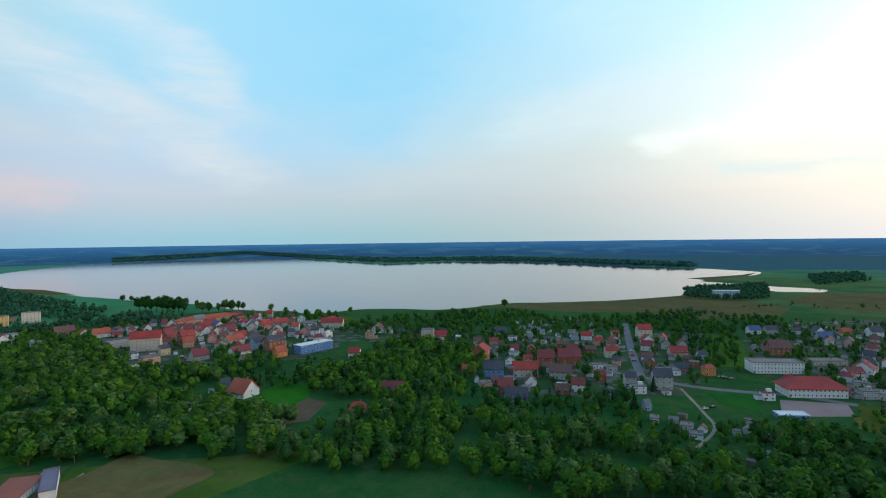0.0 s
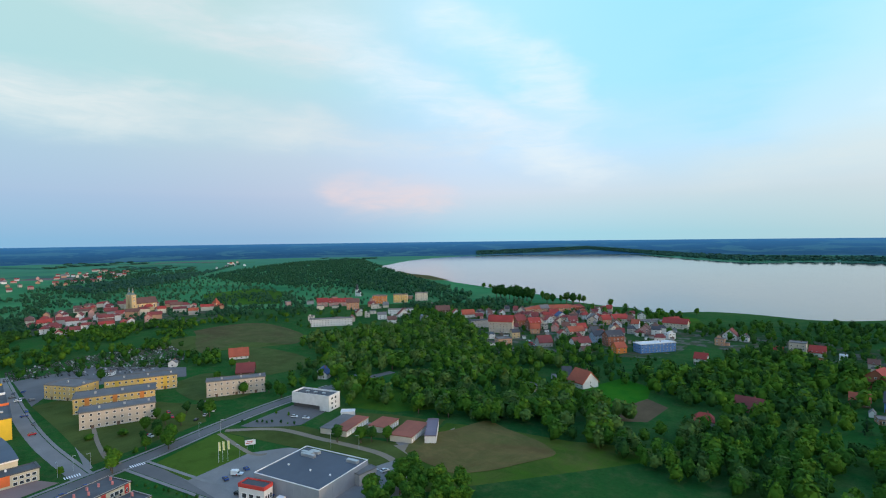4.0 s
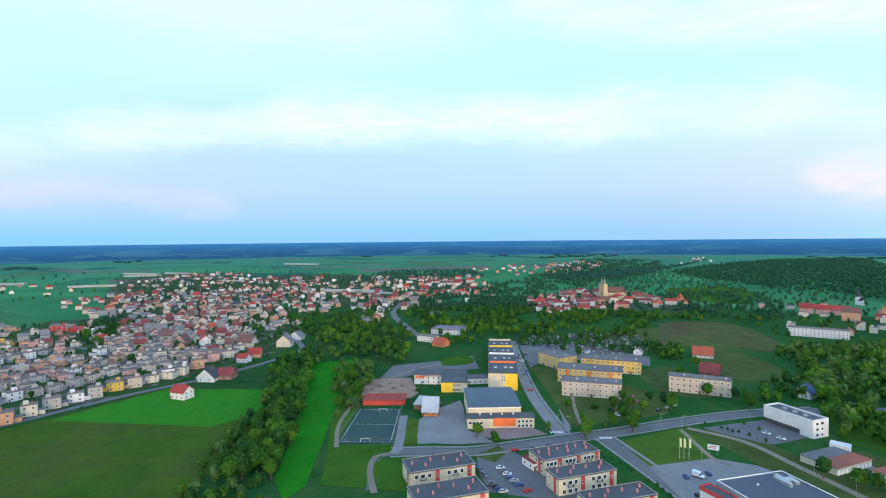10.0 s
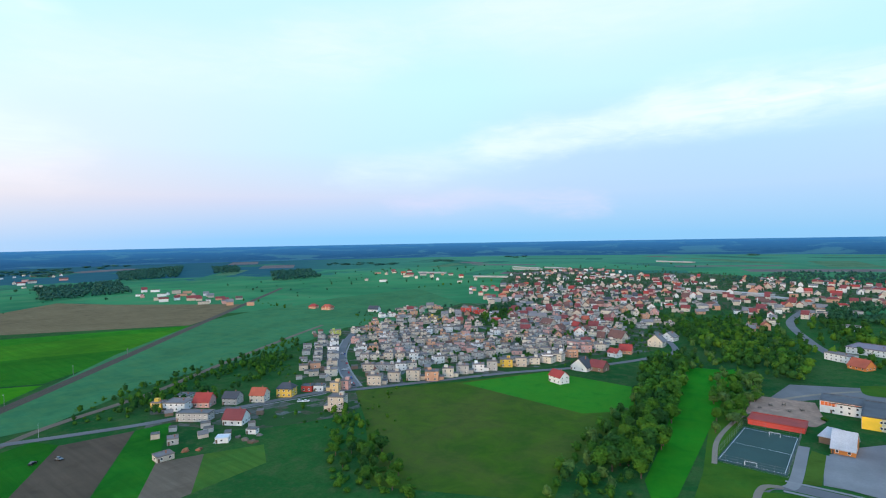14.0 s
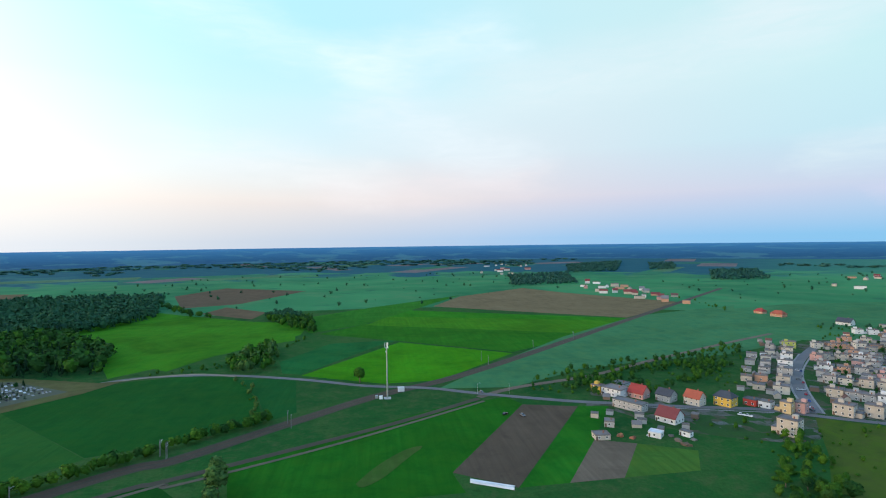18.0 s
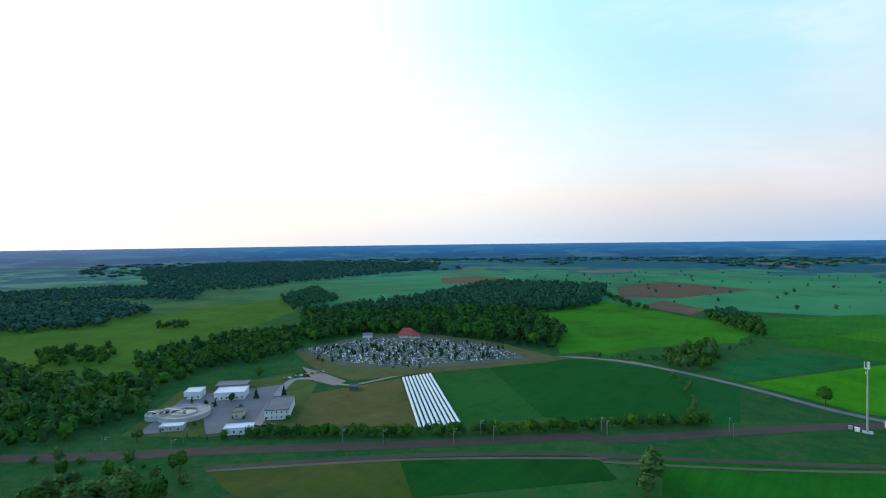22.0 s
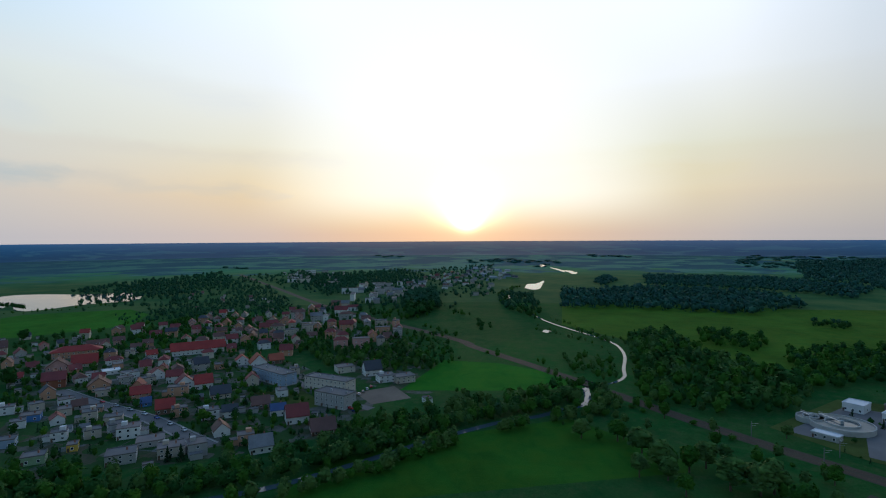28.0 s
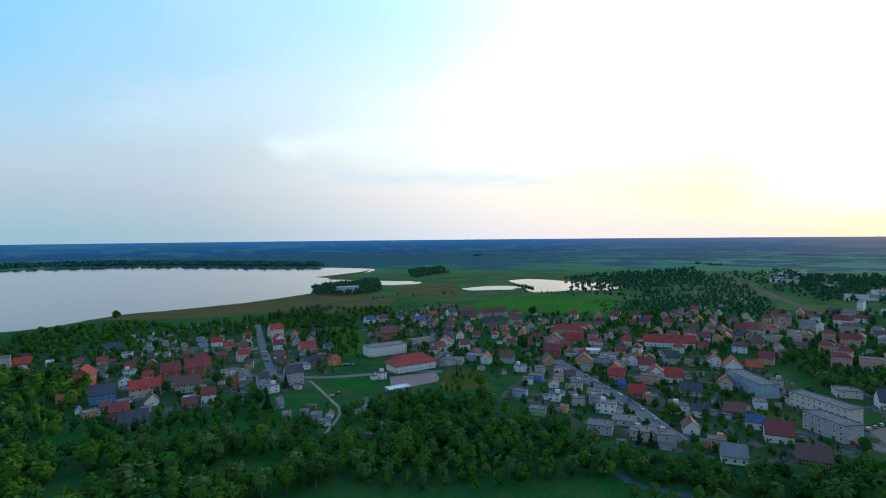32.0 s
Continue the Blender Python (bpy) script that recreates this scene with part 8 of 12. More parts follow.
# railway masts
pole(220.5, -192.8, 8.5)
pole(201.4, -204.6, 8.5)
pole(171.1, -227.7, 8.5)
pole(156, -243.8, 8.5)
pole(166.5, -246.6, 8.5)
pole(109.4, -288, 8.5)
pole(114.2, -291.8, 8.5)
pole(109.2, -286, 8.5)
pole(113.8, -290.2, 8.5)
pole(52.7, -322.8, 8.5)
pole(56.1, -331.3, 8.5)
pole(-93, -481.3, 8.5)
pole(-95.9, -463.3, 8.5)
pole(-155.9, -527.4, 8.5)
pole(-214.1, -568.2, 8.5)
pole(313.9, -108.9, 8.5)
pole(291.4, -140.9, 8.5)
pole(280.4, -129, 8.5)
# street lamps
pole(-298.2, 70.8, 8, 'lamp')
pole(-296.7, 133.6, 8, 'lamp')
pole(-231.2, 162.1, 8, 'lamp')
pole(-217.9, 170.2, 8, 'lamp')
pole(-252.9, 123.3, 8, 'lamp')
pole(-69.4, -374.9, 8, 'lamp')
pole(-91.7, -370.8, 8, 'lamp')
pole(-301.5, 64.4, 8, 'lamp')
pole(-298.4, 57.6, 8, 'lamp')
pole(-301.5, 123.6, 8, 'lamp')
# flags, goals and a billboard
flag(-258, 115, 10.5)
flag(-257.4, 116.8, 10.5)
flag(-256.7, 119, 10.5)
goal(-283, -42.5, 0)
goal(-332.5, -38.5, 0)
billboard(-262.9, 134, 63)
# parked cars
car(-248.3, 26.3, 97.3, 'white')
car(-244.9, 27.5, 101.2, 'grey')
car(-241.6, 28.7, 96.6, 'white')
car(-238.2, 29.8, 95.6, 'blue')
car(-234.9, 31, 101.8, 'silver')
car(-232.6, 20.4, 107.7, 'grey')
car(-230.1, 21.9, 108.1, 'black')
car(-227.5, 23.4, 112.5, 'blue')
car(-224.9, 24.9, 107.6, 'silver')
car(-231.1, 32.2, 113, 'blue')
car(-225.8, 35.3, 112.8, 'red')
car(-250.6, 14.9, 16.7, 'blue')
car(-245.6, 16.6, 20.4, 'grey')
car(-240.6, 18.4, 16.1, 'grey')
car(-269.2, 35.8, 106.3, 'red')
car(-271.7, 45.2, 102.3, 'grey')
car(-274.2, 54.6, 103.1, 'blue')
car(-276.7, 64.1, 100.9, 'blue')
car(-237.3, 108.7, 174.2, 'blue')
car(-238.7, 114.5, 176.4, 'red')
car(-240.1, 120.2, 172.9, 'blue')
car(-237.7, 114.4, 40, 'white', True)
car(-197.8, 114.6, 20, 'white', True)
car(-218.9, 105.8, 16.8, 'black')
car(-213, 107.6, 15.2, 'blue')
car(-212.2, 112.2, 94.9, 'silver')
car(-209.4, 112.8, 89, 'grey')
car(-206.7, 113.4, 93.4, 'blue')
car(-195.5, 149.4, 83.5, 'grey')
car(-192.2, 150.9, 84.9, 'black')
car(-188.8, 152.3, 87.3, 'red')
car(-192.9, 159.1, 73.9, 'white')
car(-188.7, 162.3, 80.7, 'white')
car(-477.3, 66.7, 105.4, 'grey')
car(-468.2, 70.8, 102.6, 'grey')
car(-459.1, 74.9, 103.8, 'grey')
car(-326.4, 104.6, 7.6, 'red')
car(-321.3, 105.2, 9.7, 'white')
car(-356.9, 127.6, -6.4, 'red')
car(-346.5, 125.9, -10.9, 'red')
car(-329.5, 133.6, 138.6, 'black')
car(-334.1, 141, 140, 'silver')
car(-338.7, 148.4, 138, 'white')
car(-487.2, 63.4, 163.3, 'blue')
car(-488.3, 69.3, 162, 'grey')
car(-489.4, 75.3, 156.3, 'blue')
car(-288.8, 176.2, 30.9, 'white')
car(-281.2, 179.4, 29.6, 'white')
car(113.7, 522.9, -8.7, 'white')
car(110, 501.6, -11.5, 'red')
car(106.3, 480.2, -6.7, 'blue')
car(120.4, 349.9, 29.7, 'silver')
car(126.5, 353.8, 33.4, 'black')
car(159.5, 431, 22.1, 'silver')
car(162.5, 428, 22.3, 'grey')
car(165.4, 424.9, 20.8, 'grey')
car(-312.1, 468.6, 22.8, 'white')
car(-305.5, 462.8, 18.3, 'red')
car(-298.9, 457, 18.2, 'red')
car(-292.3, 451.3, 15.7, 'silver')
car(281.3, -179.4, -127, 'black')
car(278.3, -182.6, -122.7, 'black')
car(275.2, -185.8, -122.6, 'grey')
car(361.3, -255.7, -19.2, 'grey')
car(360.5, -260.7, -15.9, 'white')
car(359.6, -265.6, -17.2, 'blue')
car(358.8, -270.5, -17.7, 'silver')
car(357.9, -275.5, -18.7, 'red')
car(357, -280.4, -20.1, 'red')
car(356.2, -285.3, -20.4, 'grey')
car(355.3, -290.3, -23.6, 'silver')
car(350.2, 128.9, 22.6, 'silver')
car(356.7, 128.1, 25.7, 'grey')
car(363.1, 127.3, 20.5, 'silver')
car(369.5, 126.5, 21, 'red')
car(320, 123.4, -105.9, 'red')
car(315.1, 118.7, -106.8, 'blue')
car(-340.4, -396.7, 137.3, 'silver')
car(-319.2, -371.3, 143.3, 'grey')
car(-298.1, -346, 140.7, 'silver')
car(-276.3, -316.7, 97.2, 'silver')
car(-273, -310.1, 93.4, 'white')
car(-269.7, -303.5, 92.9, 'black')
car(-72.7, -377.6, 104.5, 'grey')
car(-88.1, -322.9, 108.2, 'grey')
car(-322.2, 263.2, -171.2, 'red')
car(-330.6, 262.3, -172.4, 'blue')
car(-338.9, 261.4, -175, 'silver')
car(-464, 68.1, 89.1, 'white')
car(-420, 64.6, 88.3, 'blue')
car(-375.9, 61.2, 89.2, 'red')
car(-78.2, -327.2, -143.3, 'black')
car(-221.1, -302.3, 135, 'white')
car(-223.8, -299.4, 131, 'white')
# the lane of farmsteads by the level crossing
house(-156.8, -368.6, 123.2, 7.4, 6.5, 4.6, 'flat', 'yellow', 'slab', 2)
house(-165.1, -357.5, 123.2, 14.9, 12, 5.2, 'flat', 'white', 'slab', 2)
house(-178.6, -376.9, 123, 10.2, 8.7, 3.1, 'flat', 'white', 'gravel', 1)
house(-178.6, -349.7, 123.1, 11.2, 9.5, 4.5, 'gable', 'pink', 'red', 1, rise=4)
house(-193, -339.3, 120.1, 10.6, 9, 4.9, 'gable', 'grey', 'slate', 2)
house(-207, -328.7, 120, 10.5, 8.9, 5.6, 'gable', 'cream', 'orange', 2)
house(-225.4, -323.7, 119.9, 11.2, 9.5, 6.2, 'hip', 'yellow', 'slate', 2)
house(-242.1, -321.2, 119.8, 7.9, 6.7, 4.1, 'flat', 'red', 'felt', 1)
house(-247.7, -314.8, 119.7, 7.3, 6.5, 4.1, 'flat', 'white', 'gravel', 1)
house(-252.9, -303.4, 119.7, 6.3, 6.5, 6.8, 'flat', 'gold', 'slab', 2)
house(-261.8, -302.6, 119.7, 6.5, 6.5, 6.3, 'flat', 'pink', 'slab', 2)
house(-225.8, -268.8, 120.1, 10.4, 8.8, 9.1, 'flat', 'beige', 'slab', 3, label='bare brick house with a raw flat roof on the meadow edge')
house(-160.6, -326.5, 123.3, 20.5, 8, 4.9, 'flat', 'grey', 'gravel', 2)
house(-172.8, -300.2, 121.4, 12.4, 10.5, 4.3, 'gable', 'white', 'maroon', 1, rise=5)
house(-120.8, -280.1, 175.8, 8.3, 7, 2.6, 'flat', 'beige', 'slab', 1)
house(-133.9, -298.4, 155.6, 5.6, 6.5, 3.1, 'flat', 'grey', 'slab', 1)
house(-151.8, -278, 135.6, 6.9, 6, 2.6, 'flat', 'white', 'whiteroof', 1, chimney=False)
house(-168.7, -276.2, 120.4, 6.1, 4, 2.6, 'flat', 'white', 'gravel', 1, chimney=False)
# the estate of cube houses
house(-283.7, -293.8, 122.5, 10.7, 9, 6.9, 'flat', 'beige', 'slab', 2, label='beige cube house with a flat roof at the street corner')
house(-298.6, -287.9, 124.5, 9.3, 7.9, 7.1, 'flat', 'beige', 'slab', 2)
house(-310.2, -278.2, 124.4, 10.4, 8.8, 7.9, 'flat', 'beige', 'slab', 3)
house(-317.7, -265.4, 124.4, 10.4, 8.8, 7.2, 'flat', 'salmon', 'slab', 2)
house(-332.8, -261.3, 124.3, 8.6, 7.3, 7, 'flat', 'cream', 'slab', 2)
house(-347.9, -258, 124.2, 9.9, 8.4, 6.8, 'flat', 'grey', 'slab', 2)
house(-362.2, -252.3, 124.1, 9.7, 8.3, 5.7, 'flat', 'white', 'slab', 2)
house(-371.2, -244.7, 124, 8.7, 7.4, 7.4, 'flat', 'grey', 'slab', 2)
house(-388.3, -241.5, 123.9, 10.5, 8.9, 6.4, 'flat', 'yellow', 'slab', 2)
house(-396.3, -231.6, 123.9, 9, 7.6, 7.3, 'flat', 'beige', 'slab', 2)
house(-410, -226.4, 123.8, 9.2, 7.8, 5.3, 'flat', 'cream', 'slab', 2)
house(-422.1, -220.1, 123.7, 8.9, 7.6, 7.1, 'flat', 'white', 'slab', 2)
house(-438.3, -216.1, 123.6, 8.3, 7, 6.4, 'flat', 'white', 'slab', 2)
house(-454, -211.2, 123.5, 9.7, 8.3, 7, 'flat', 'salmon', 'slab', 2)
house(-479.9, -209.2, 123.3, 10.1, 8.6, 6.8, 'flat', 'pink', 'slab', 2)
house(-494.7, -201.8, 123.3, 9.9, 8.4, 6, 'flat', 'cream', 'slab', 2)
house(-311, -329.5, 130.3, 9.4, 8.7, 5.5, 'flat', 'beige', 'slab', 2)
house(-317.2, -322.4, 132.8, 8.3, 8.7, 5, 'flat', 'grey', 'slab', 2)
house(-322, -315.4, 129.6, 8.9, 8.2, 4.8, 'flat', 'grey', 'slab', 2)
house(-328.5, -308.6, 132.3, 9.2, 8.5, 5.6, 'flat', 'white', 'slab', 2)
house(-336.6, -303.5, 133.5, 8.1, 9, 5.4, 'flat', 'cream', 'slab', 2)
house(-351.6, -302.2, 155.5, 8, 8.8, 5, 'flat', 'grey', 'slab', 2)
house(-365.2, -297.9, 153.2, 9, 8.3, 6.1, 'flat', 'white', 'slab', 2)
house(-375.8, -291.9, 152.3, 8.9, 9.2, 5.2, 'flat', 'beige', 'slab', 2)
house(-385.6, -284.1, 153.2, 8.2, 8.4, 4.9, 'flat', 'grey', 'slab', 2)
house(-399.6, -278.9, 152.9, 8.7, 8.3, 5.8, 'flat', 'grey', 'slab', 2)
house(-411.3, -273.5, 152.2, 8.3, 8.4, 6.2, 'flat', 'beige', 'felt', 2)
house(-431.9, -272.8, 153.2, 9.3, 9, 4.9, 'flat', 'cream', 'slab', 2)
house(-446.3, -265.7, 155.4, 9.2, 8.6, 4.9, 'flat', 'grey', 'slab', 2)
house(-460, -260, 157.1, 8.9, 8.2, 5.6, 'flat', 'grey', 'slab', 2)
house(-471.9, -253.7, 156.3, 8.3, 8.9, 5.8, 'flat', 'beige', 'slab', 2)
house(-487, -245.3, 152.6, 9.3, 8.9, 5.4, 'flat', 'beige', 'slab', 2)
house(-498.4, -241, 153.7, 9.1, 8.4, 6, 'flat', 'grey', 'gravel', 2)
house(-336.7, -361, 126.1, 8.2, 8.7, 5.7, 'flat', 'grey', 'slab', 2)
house(-343.8, -355.1, 126.7, 8.6, 8.4, 4.9, 'flat', 'cream', 'gravel', 2)
house(-352.4, -346.2, 128, 8.7, 8.5, 5.8, 'flat', 'beige', 'slab', 2)
house(-357.9, -336.9, 127.3, 8.5, 8.1, 5.6, 'flat', 'beige', 'slab', 2)
house(-365, -326.4, 129.2, 8.1, 8.8, 5.8, 'flat', 'white', 'slab', 2)
house(-387.7, -328.3, 154.7, 9.4, 9.3, 5.4, 'flat', 'beige', 'slab', 2)
house(-398.9, -323, 150.2, 8.9, 8.9, 4.9, 'flat', 'beige', 'slab', 2)
house(-410.2, -315.7, 152.3, 8.6, 9.1, 5.6, 'flat', 'grey', 'gravel', 2)
house(-423.3, -310.1, 150.2, 8.5, 8.1, 4.8, 'flat', 'pink', 'slab', 2)
house(-436.1, -305.3, 154.1, 8.5, 9, 5.1, 'flat', 'white', 'slab', 2)
house(-446.9, -297.8, 153.3, 9.3, 8.5, 5.7, 'flat', 'grey', 'slab', 2)
house(-464.7, -302.7, 162.4, 8.9, 8.5, 5, 'flat', 'beige', 'gravel', 2)
house(-480.1, -296.6, 165.9, 8.4, 8.3, 5.4, 'flat', 'salmon', 'gravel', 2)
house(-496.1, -293.4, 162.3, 9, 9.1, 6, 'flat', 'beige', 'gravel', 2)
house(-511.3, -288.7, 164.2, 9, 8.4, 5.3, 'flat', 'salmon', 'slab', 2)
house(-525.7, -286, 166.2, 9.2, 8.4, 5, 'flat', 'grey', 'slab', 2)
house(-540.6, -279.7, 161.5, 9, 9.2, 6.1, 'flat', 'pink', 'slab', 2)
house(-364.6, -395.2, 138.1, 9.1, 8.8, 4.9, 'flat', 'white', 'slab', 2)
house(-372.6, -387, 137, 8.8, 9.5, 5, 'flat', 'salmon', 'slab', 2)
house(-382.6, -380.9, 139.2, 8.9, 9.4, 5.3, 'flat', 'grey', 'gravel', 2)
house(-391.5, -372.2, 141.8, 9.2, 9.4, 5, 'flat', 'grey', 'slab', 2)
house(-397.7, -365.6, 138.5, 9.2, 8.5, 6.1, 'flat', 'grey', 'slab', 2)
house(-419.2, -366.5, 150.9, 8.6, 8.4, 6.1, 'flat', 'beige', 'slab', 2)
house(-429.7, -360.5, 147, 8.8, 9, 6.1, 'flat', 'beige', 'gravel', 2)
house(-440, -352, 151.8, 9, 8.7, 6, 'flat', 'beige', 'pale', 2)
house(-452.1, -345.3, 149.2, 8.8, 9.2, 5.6, 'flat', 'salmon', 'slab', 2)
house(-463.3, -338.8, 147.3, 9, 9.4, 6, 'flat', 'salmon', 'pale', 2)
house(-477.3, -331, 149.1, 8.4, 8.7, 5.4, 'flat', 'beige', 'slab', 2)
house(-512.1, -332.5, 161, 8.1, 9.4, 5.6, 'flat', 'white', 'slab', 2)
house(-527, -326.4, 159.6, 8.7, 9.4, 5.9, 'flat', 'grey', 'gravel', 2)
house(-540.3, -323.3, 158.7, 9.4, 9.4, 6.1, 'flat', 'grey', 'gravel', 2)
house(-554.1, -316.6, 159, 8.2, 9.2, 4.8, 'flat', 'beige', 'slab', 2)
house(-397.4, -433.5, 151.2, 8.5, 8.9, 4.9, 'flat', 'beige', 'slab', 2)
house(-409.4, -427.4, 151, 8.8, 8.7, 5.3, 'flat', 'beige', 'gravel', 2)
house(-420.4, -421, 147.4, 8.9, 9, 5.5, 'flat', 'white', 'slab', 2)
house(-429.7, -414.1, 147.4, 8.3, 8.9, 6, 'flat', 'grey', 'slab', 2)
house(-439.7, -408.3, 148.7, 8.4, 9.1, 5.2, 'flat', 'grey', 'slab', 2)
house(-460, -407.3, 150.9, 8.3, 8.9, 5.9, 'flat', 'white', 'slab', 2)
house(-472.9, -400.6, 152.8, 8.5, 9.1, 5.7, 'flat', 'white', 'gravel', 2)
house(-483.7, -394.3, 150.6, 8.7, 8, 5.9, 'flat', 'grey', 'gravel', 2)
house(-498.1, -389.9, 150.5, 8.2, 8.4, 5.7, 'flat', 'white', 'slab', 2)
house(-430.5, -477.8, 159.5, 8.5, 8.7, 5.5, 'flat', 'cream', 'gravel', 2)
house(-443.2, -474.1, 160.7, 9.3, 8.3, 5.4, 'flat', 'salmon', 'gravel', 2)
house(-452.8, -472.1, 161.7, 9.2, 8.5, 4.9, 'flat', 'salmon', 'gravel', 2)
house(-464.5, -465.6, 163.1, 9.2, 8.4, 6.1, 'flat', 'cream', 'slab', 2)
house(-281.6, -343, -131.7, 8.5, 10.1, 5.4, 'flat', 'cream', 'slab', 2)
house(-302.8, -367, -132.7, 8.5, 9, 5.3, 'flat', 'beige', 'slab', 2)
house(-323, -390.1, -130.2, 8.6, 10.6, 5.3, 'flat', 'grey', 'gravel', 2)
house(-342.7, -413.2, -131.4, 8, 10.8, 5.8, 'flat', 'white', 'gravel', 2)
house(-365.9, -439.6, -130.8, 8.4, 9.3, 5.2, 'flat', 'white', 'gravel', 2)
house(-385.8, -462.7, -130.8, 8.8, 9.3, 5.4, 'flat', 'beige', 'slab', 2)
house(-406.8, -485.5, -131.5, 8.4, 11.9, 6, 'flat', 'olive', 'slab', 2)
house(-273.2, -354.6, -130.7, 7.6, 7.7, 3.7, 'flat', 'beige', 'gravel', 1)
house(-290.8, -374.9, -131.6, 7, 8.5, 4.5, 'flat', 'salmon', 'slab', 1)
house(-310.9, -397.2, -133.6, 7.4, 8.2, 4.8, 'flat', 'grey', 'gravel', 2)
house(-328.1, -417.7, -133.2, 8, 7.5, 4.3, 'flat', 'grey', 'gravel', 1)
house(-345.8, -439.8, -131.9, 7.6, 7.9, 3.5, 'flat', 'cream', 'slab', 1)
house(-365.6, -459.8, -131.9, 7.7, 7.9, 3.7, 'flat', 'cream', 'gravel', 1)
house(-381.4, -480, -132.4, 7.2, 7.2, 5.2, 'flat', 'grey', 'gravel', 2)
house(-280.3, -377.6, -126.8, 7.2, 7.5, 4, 'flat', 'beige', 'slab', 1)
house(-300.3, -404.4, -128.8, 7.3, 7.1, 3, 'flat', 'grey', 'slab', 1)
house(-319.8, -426.3, -129.2, 7.2, 7.5, 4, 'flat', 'grey', 'gravel', 1)
house(-341, -452.1, -127.2, 7.1, 8.7, 3.8, 'flat', 'grey', 'gravel', 1)
house(-488.7, -504.1, 142.3, 8.6, 8.2, 5, 'flat', 'salmon', 'gravel', 2, win=4.5)
house(-501.3, -493.6, 141.1, 8.6, 8.6, 4.9, 'flat', 'beige', 'gravel', 2, win=4.5)
house(-515.7, -484.7, 141, 9.2, 8.7, 6, 'flat', 'grey', 'slab', 2, win=4.5)
house(-527.7, -474.7, 142.3, 9, 8.7, 5.9, 'flat', 'grey', 'gravel', 2, win=4.5)
house(-538.8, -541.3, 152.4, 8.5, 9.4, 5.3, 'flat', 'white', 'gravel', 2, win=4.5)
house(-551, -534.4, 154.8, 9.2, 8.5, 5.2, 'flat', 'white', 'gravel', 2, win=4.5)
house(-565.2, -527.4, 152.5, 8.5, 8.5, 5.3, 'flat', 'salmon', 'gravel', 2, win=4.5)
house(-581.5, -518.9, 150.1, 9.2, 8.8, 6, 'flat', 'salmon', 'slab', 2, win=4.5)
house(-607.1, -572.3, 155, 9.2, 8.3, 3.1, 'flat', 'beige', 'slab', 1, win=4.5)
house(-618.9, -566.6, 153.6, 8.1, 8.8, 4.6, 'flat', 'cream', 'slab', 2, win=4.5)
house(-631, -560.4, 153.1, 8.1, 9, 3.3, 'flat', 'grey', 'slab', 1, win=4.5)
house(-644.2, -554.5, 155.6, 8.5, 8.7, 3.7, 'flat', 'grey', 'slab', 1, win=4.5)
house(-558.8, -462.9, 111.9, 11.1, 9.4, 5.3, 'flat', 'yellow', 'slab', 2, win=4.5)
house(-493.2, -400.3, 112.6, 9.2, 7.8, 4.7, 'flat', 'cream', 'slab', 1)
house(-579.4, -598.9, 111.4, 16.1, 12, 4.4, 'gable', 'white', 'slate', 1, win=4.5)
house(-653.5, -473.4, 101.2, 17.3, 12, 6, 'flat', 'red', 'slab', 2, win=4.5)
house(-657.5, -469.9, 60.3, 8.1, 8.9, 4.9, 'gable', 'white', 'red', 2, win=4.5)
house(-643.3, -448.3, 61, 9, 8.8, 5.8, 'flat', 'red', 'slab', 2, win=4.5)
house(-632.2, -429.5, 58.6, 9, 9, 5.2, 'gable', 'beige', 'red', 2, win=4.5)
house(-617, -408.6, 60, 8.5, 8.2, 5.7, 'flat', 'white', 'slab', 2, win=4.5)
house(-569.2, -362.2, 159.9, 8.1, 8.2, 5.1, 'flat', 'grey', 'slab', 2)
house(-580.2, -358.9, 161.9, 8.3, 8.3, 5.2, 'flat', 'cream', 'slab', 2)
house(-591.9, -353.5, 161.9, 8.8, 9.3, 5.5, 'flat', 'cream', 'slab', 2)
house(-806.7, -314.8, 45.8, 8.1, 9.3, 5.6, 'flat', 'pink', 'slab', 2, win=4.5)
house(-782.7, -293.2, 45.4, 9.2, 9.2, 5.1, 'flat', 'pink', 'slab', 2, win=4.5)
house(-759.9, -272.7, 41, 8.4, 8.6, 6.3, 'flat', 'salmon', 'gravel', 2, win=4.5)
house(-739.2, -249.8, 43.2, 9.2, 8.2, 6.1, 'flat', 'cream', 'gravel', 2, win=4.5)
house(-716.1, -228.7, 40.6, 8, 9.2, 6.3, 'flat', 'salmon', 'slab', 2, win=4.5)
house(-691.7, -207.9, 40.2, 9.3, 9, 5.1, 'flat', 'beige', 'gravel', 2, win=4.5)
house(-669.3, -185.2, 43.2, 8.1, 9.2, 5.3, 'flat', 'beige', 'gravel', 2)
house(-734.3, -289.9, 42.9, 8.5, 8.6, 5.6, 'flat', 'cream', 'gravel', 2, win=4.5)
house(-713.3, -270.3, 42.8, 8.2, 8.6, 5.4, 'flat', 'cream', 'slab', 2, win=4.5)
house(-689.1, -249.9, 44, 8.7, 8.4, 5, 'flat', 'grey', 'slab', 2, win=4.5)
house(-668.3, -229.8, 44.6, 8.4, 8.6, 5.6, 'flat', 'beige', 'gravel', 2, win=4.5)
house(-644.5, -211, 44.5, 8.3, 8.6, 5, 'flat', 'grey', 'gravel', 2)
house(-717.5, -279.9, 86.2, 14.7, 12, 7.5, 'flat', 'cream', 'slab', 2, win=4.5)
house(-671.5, -291.9, 78.4, 11.5, 9.7, 5.2, 'flat', 'white', 'slab', 2, win=4.5)
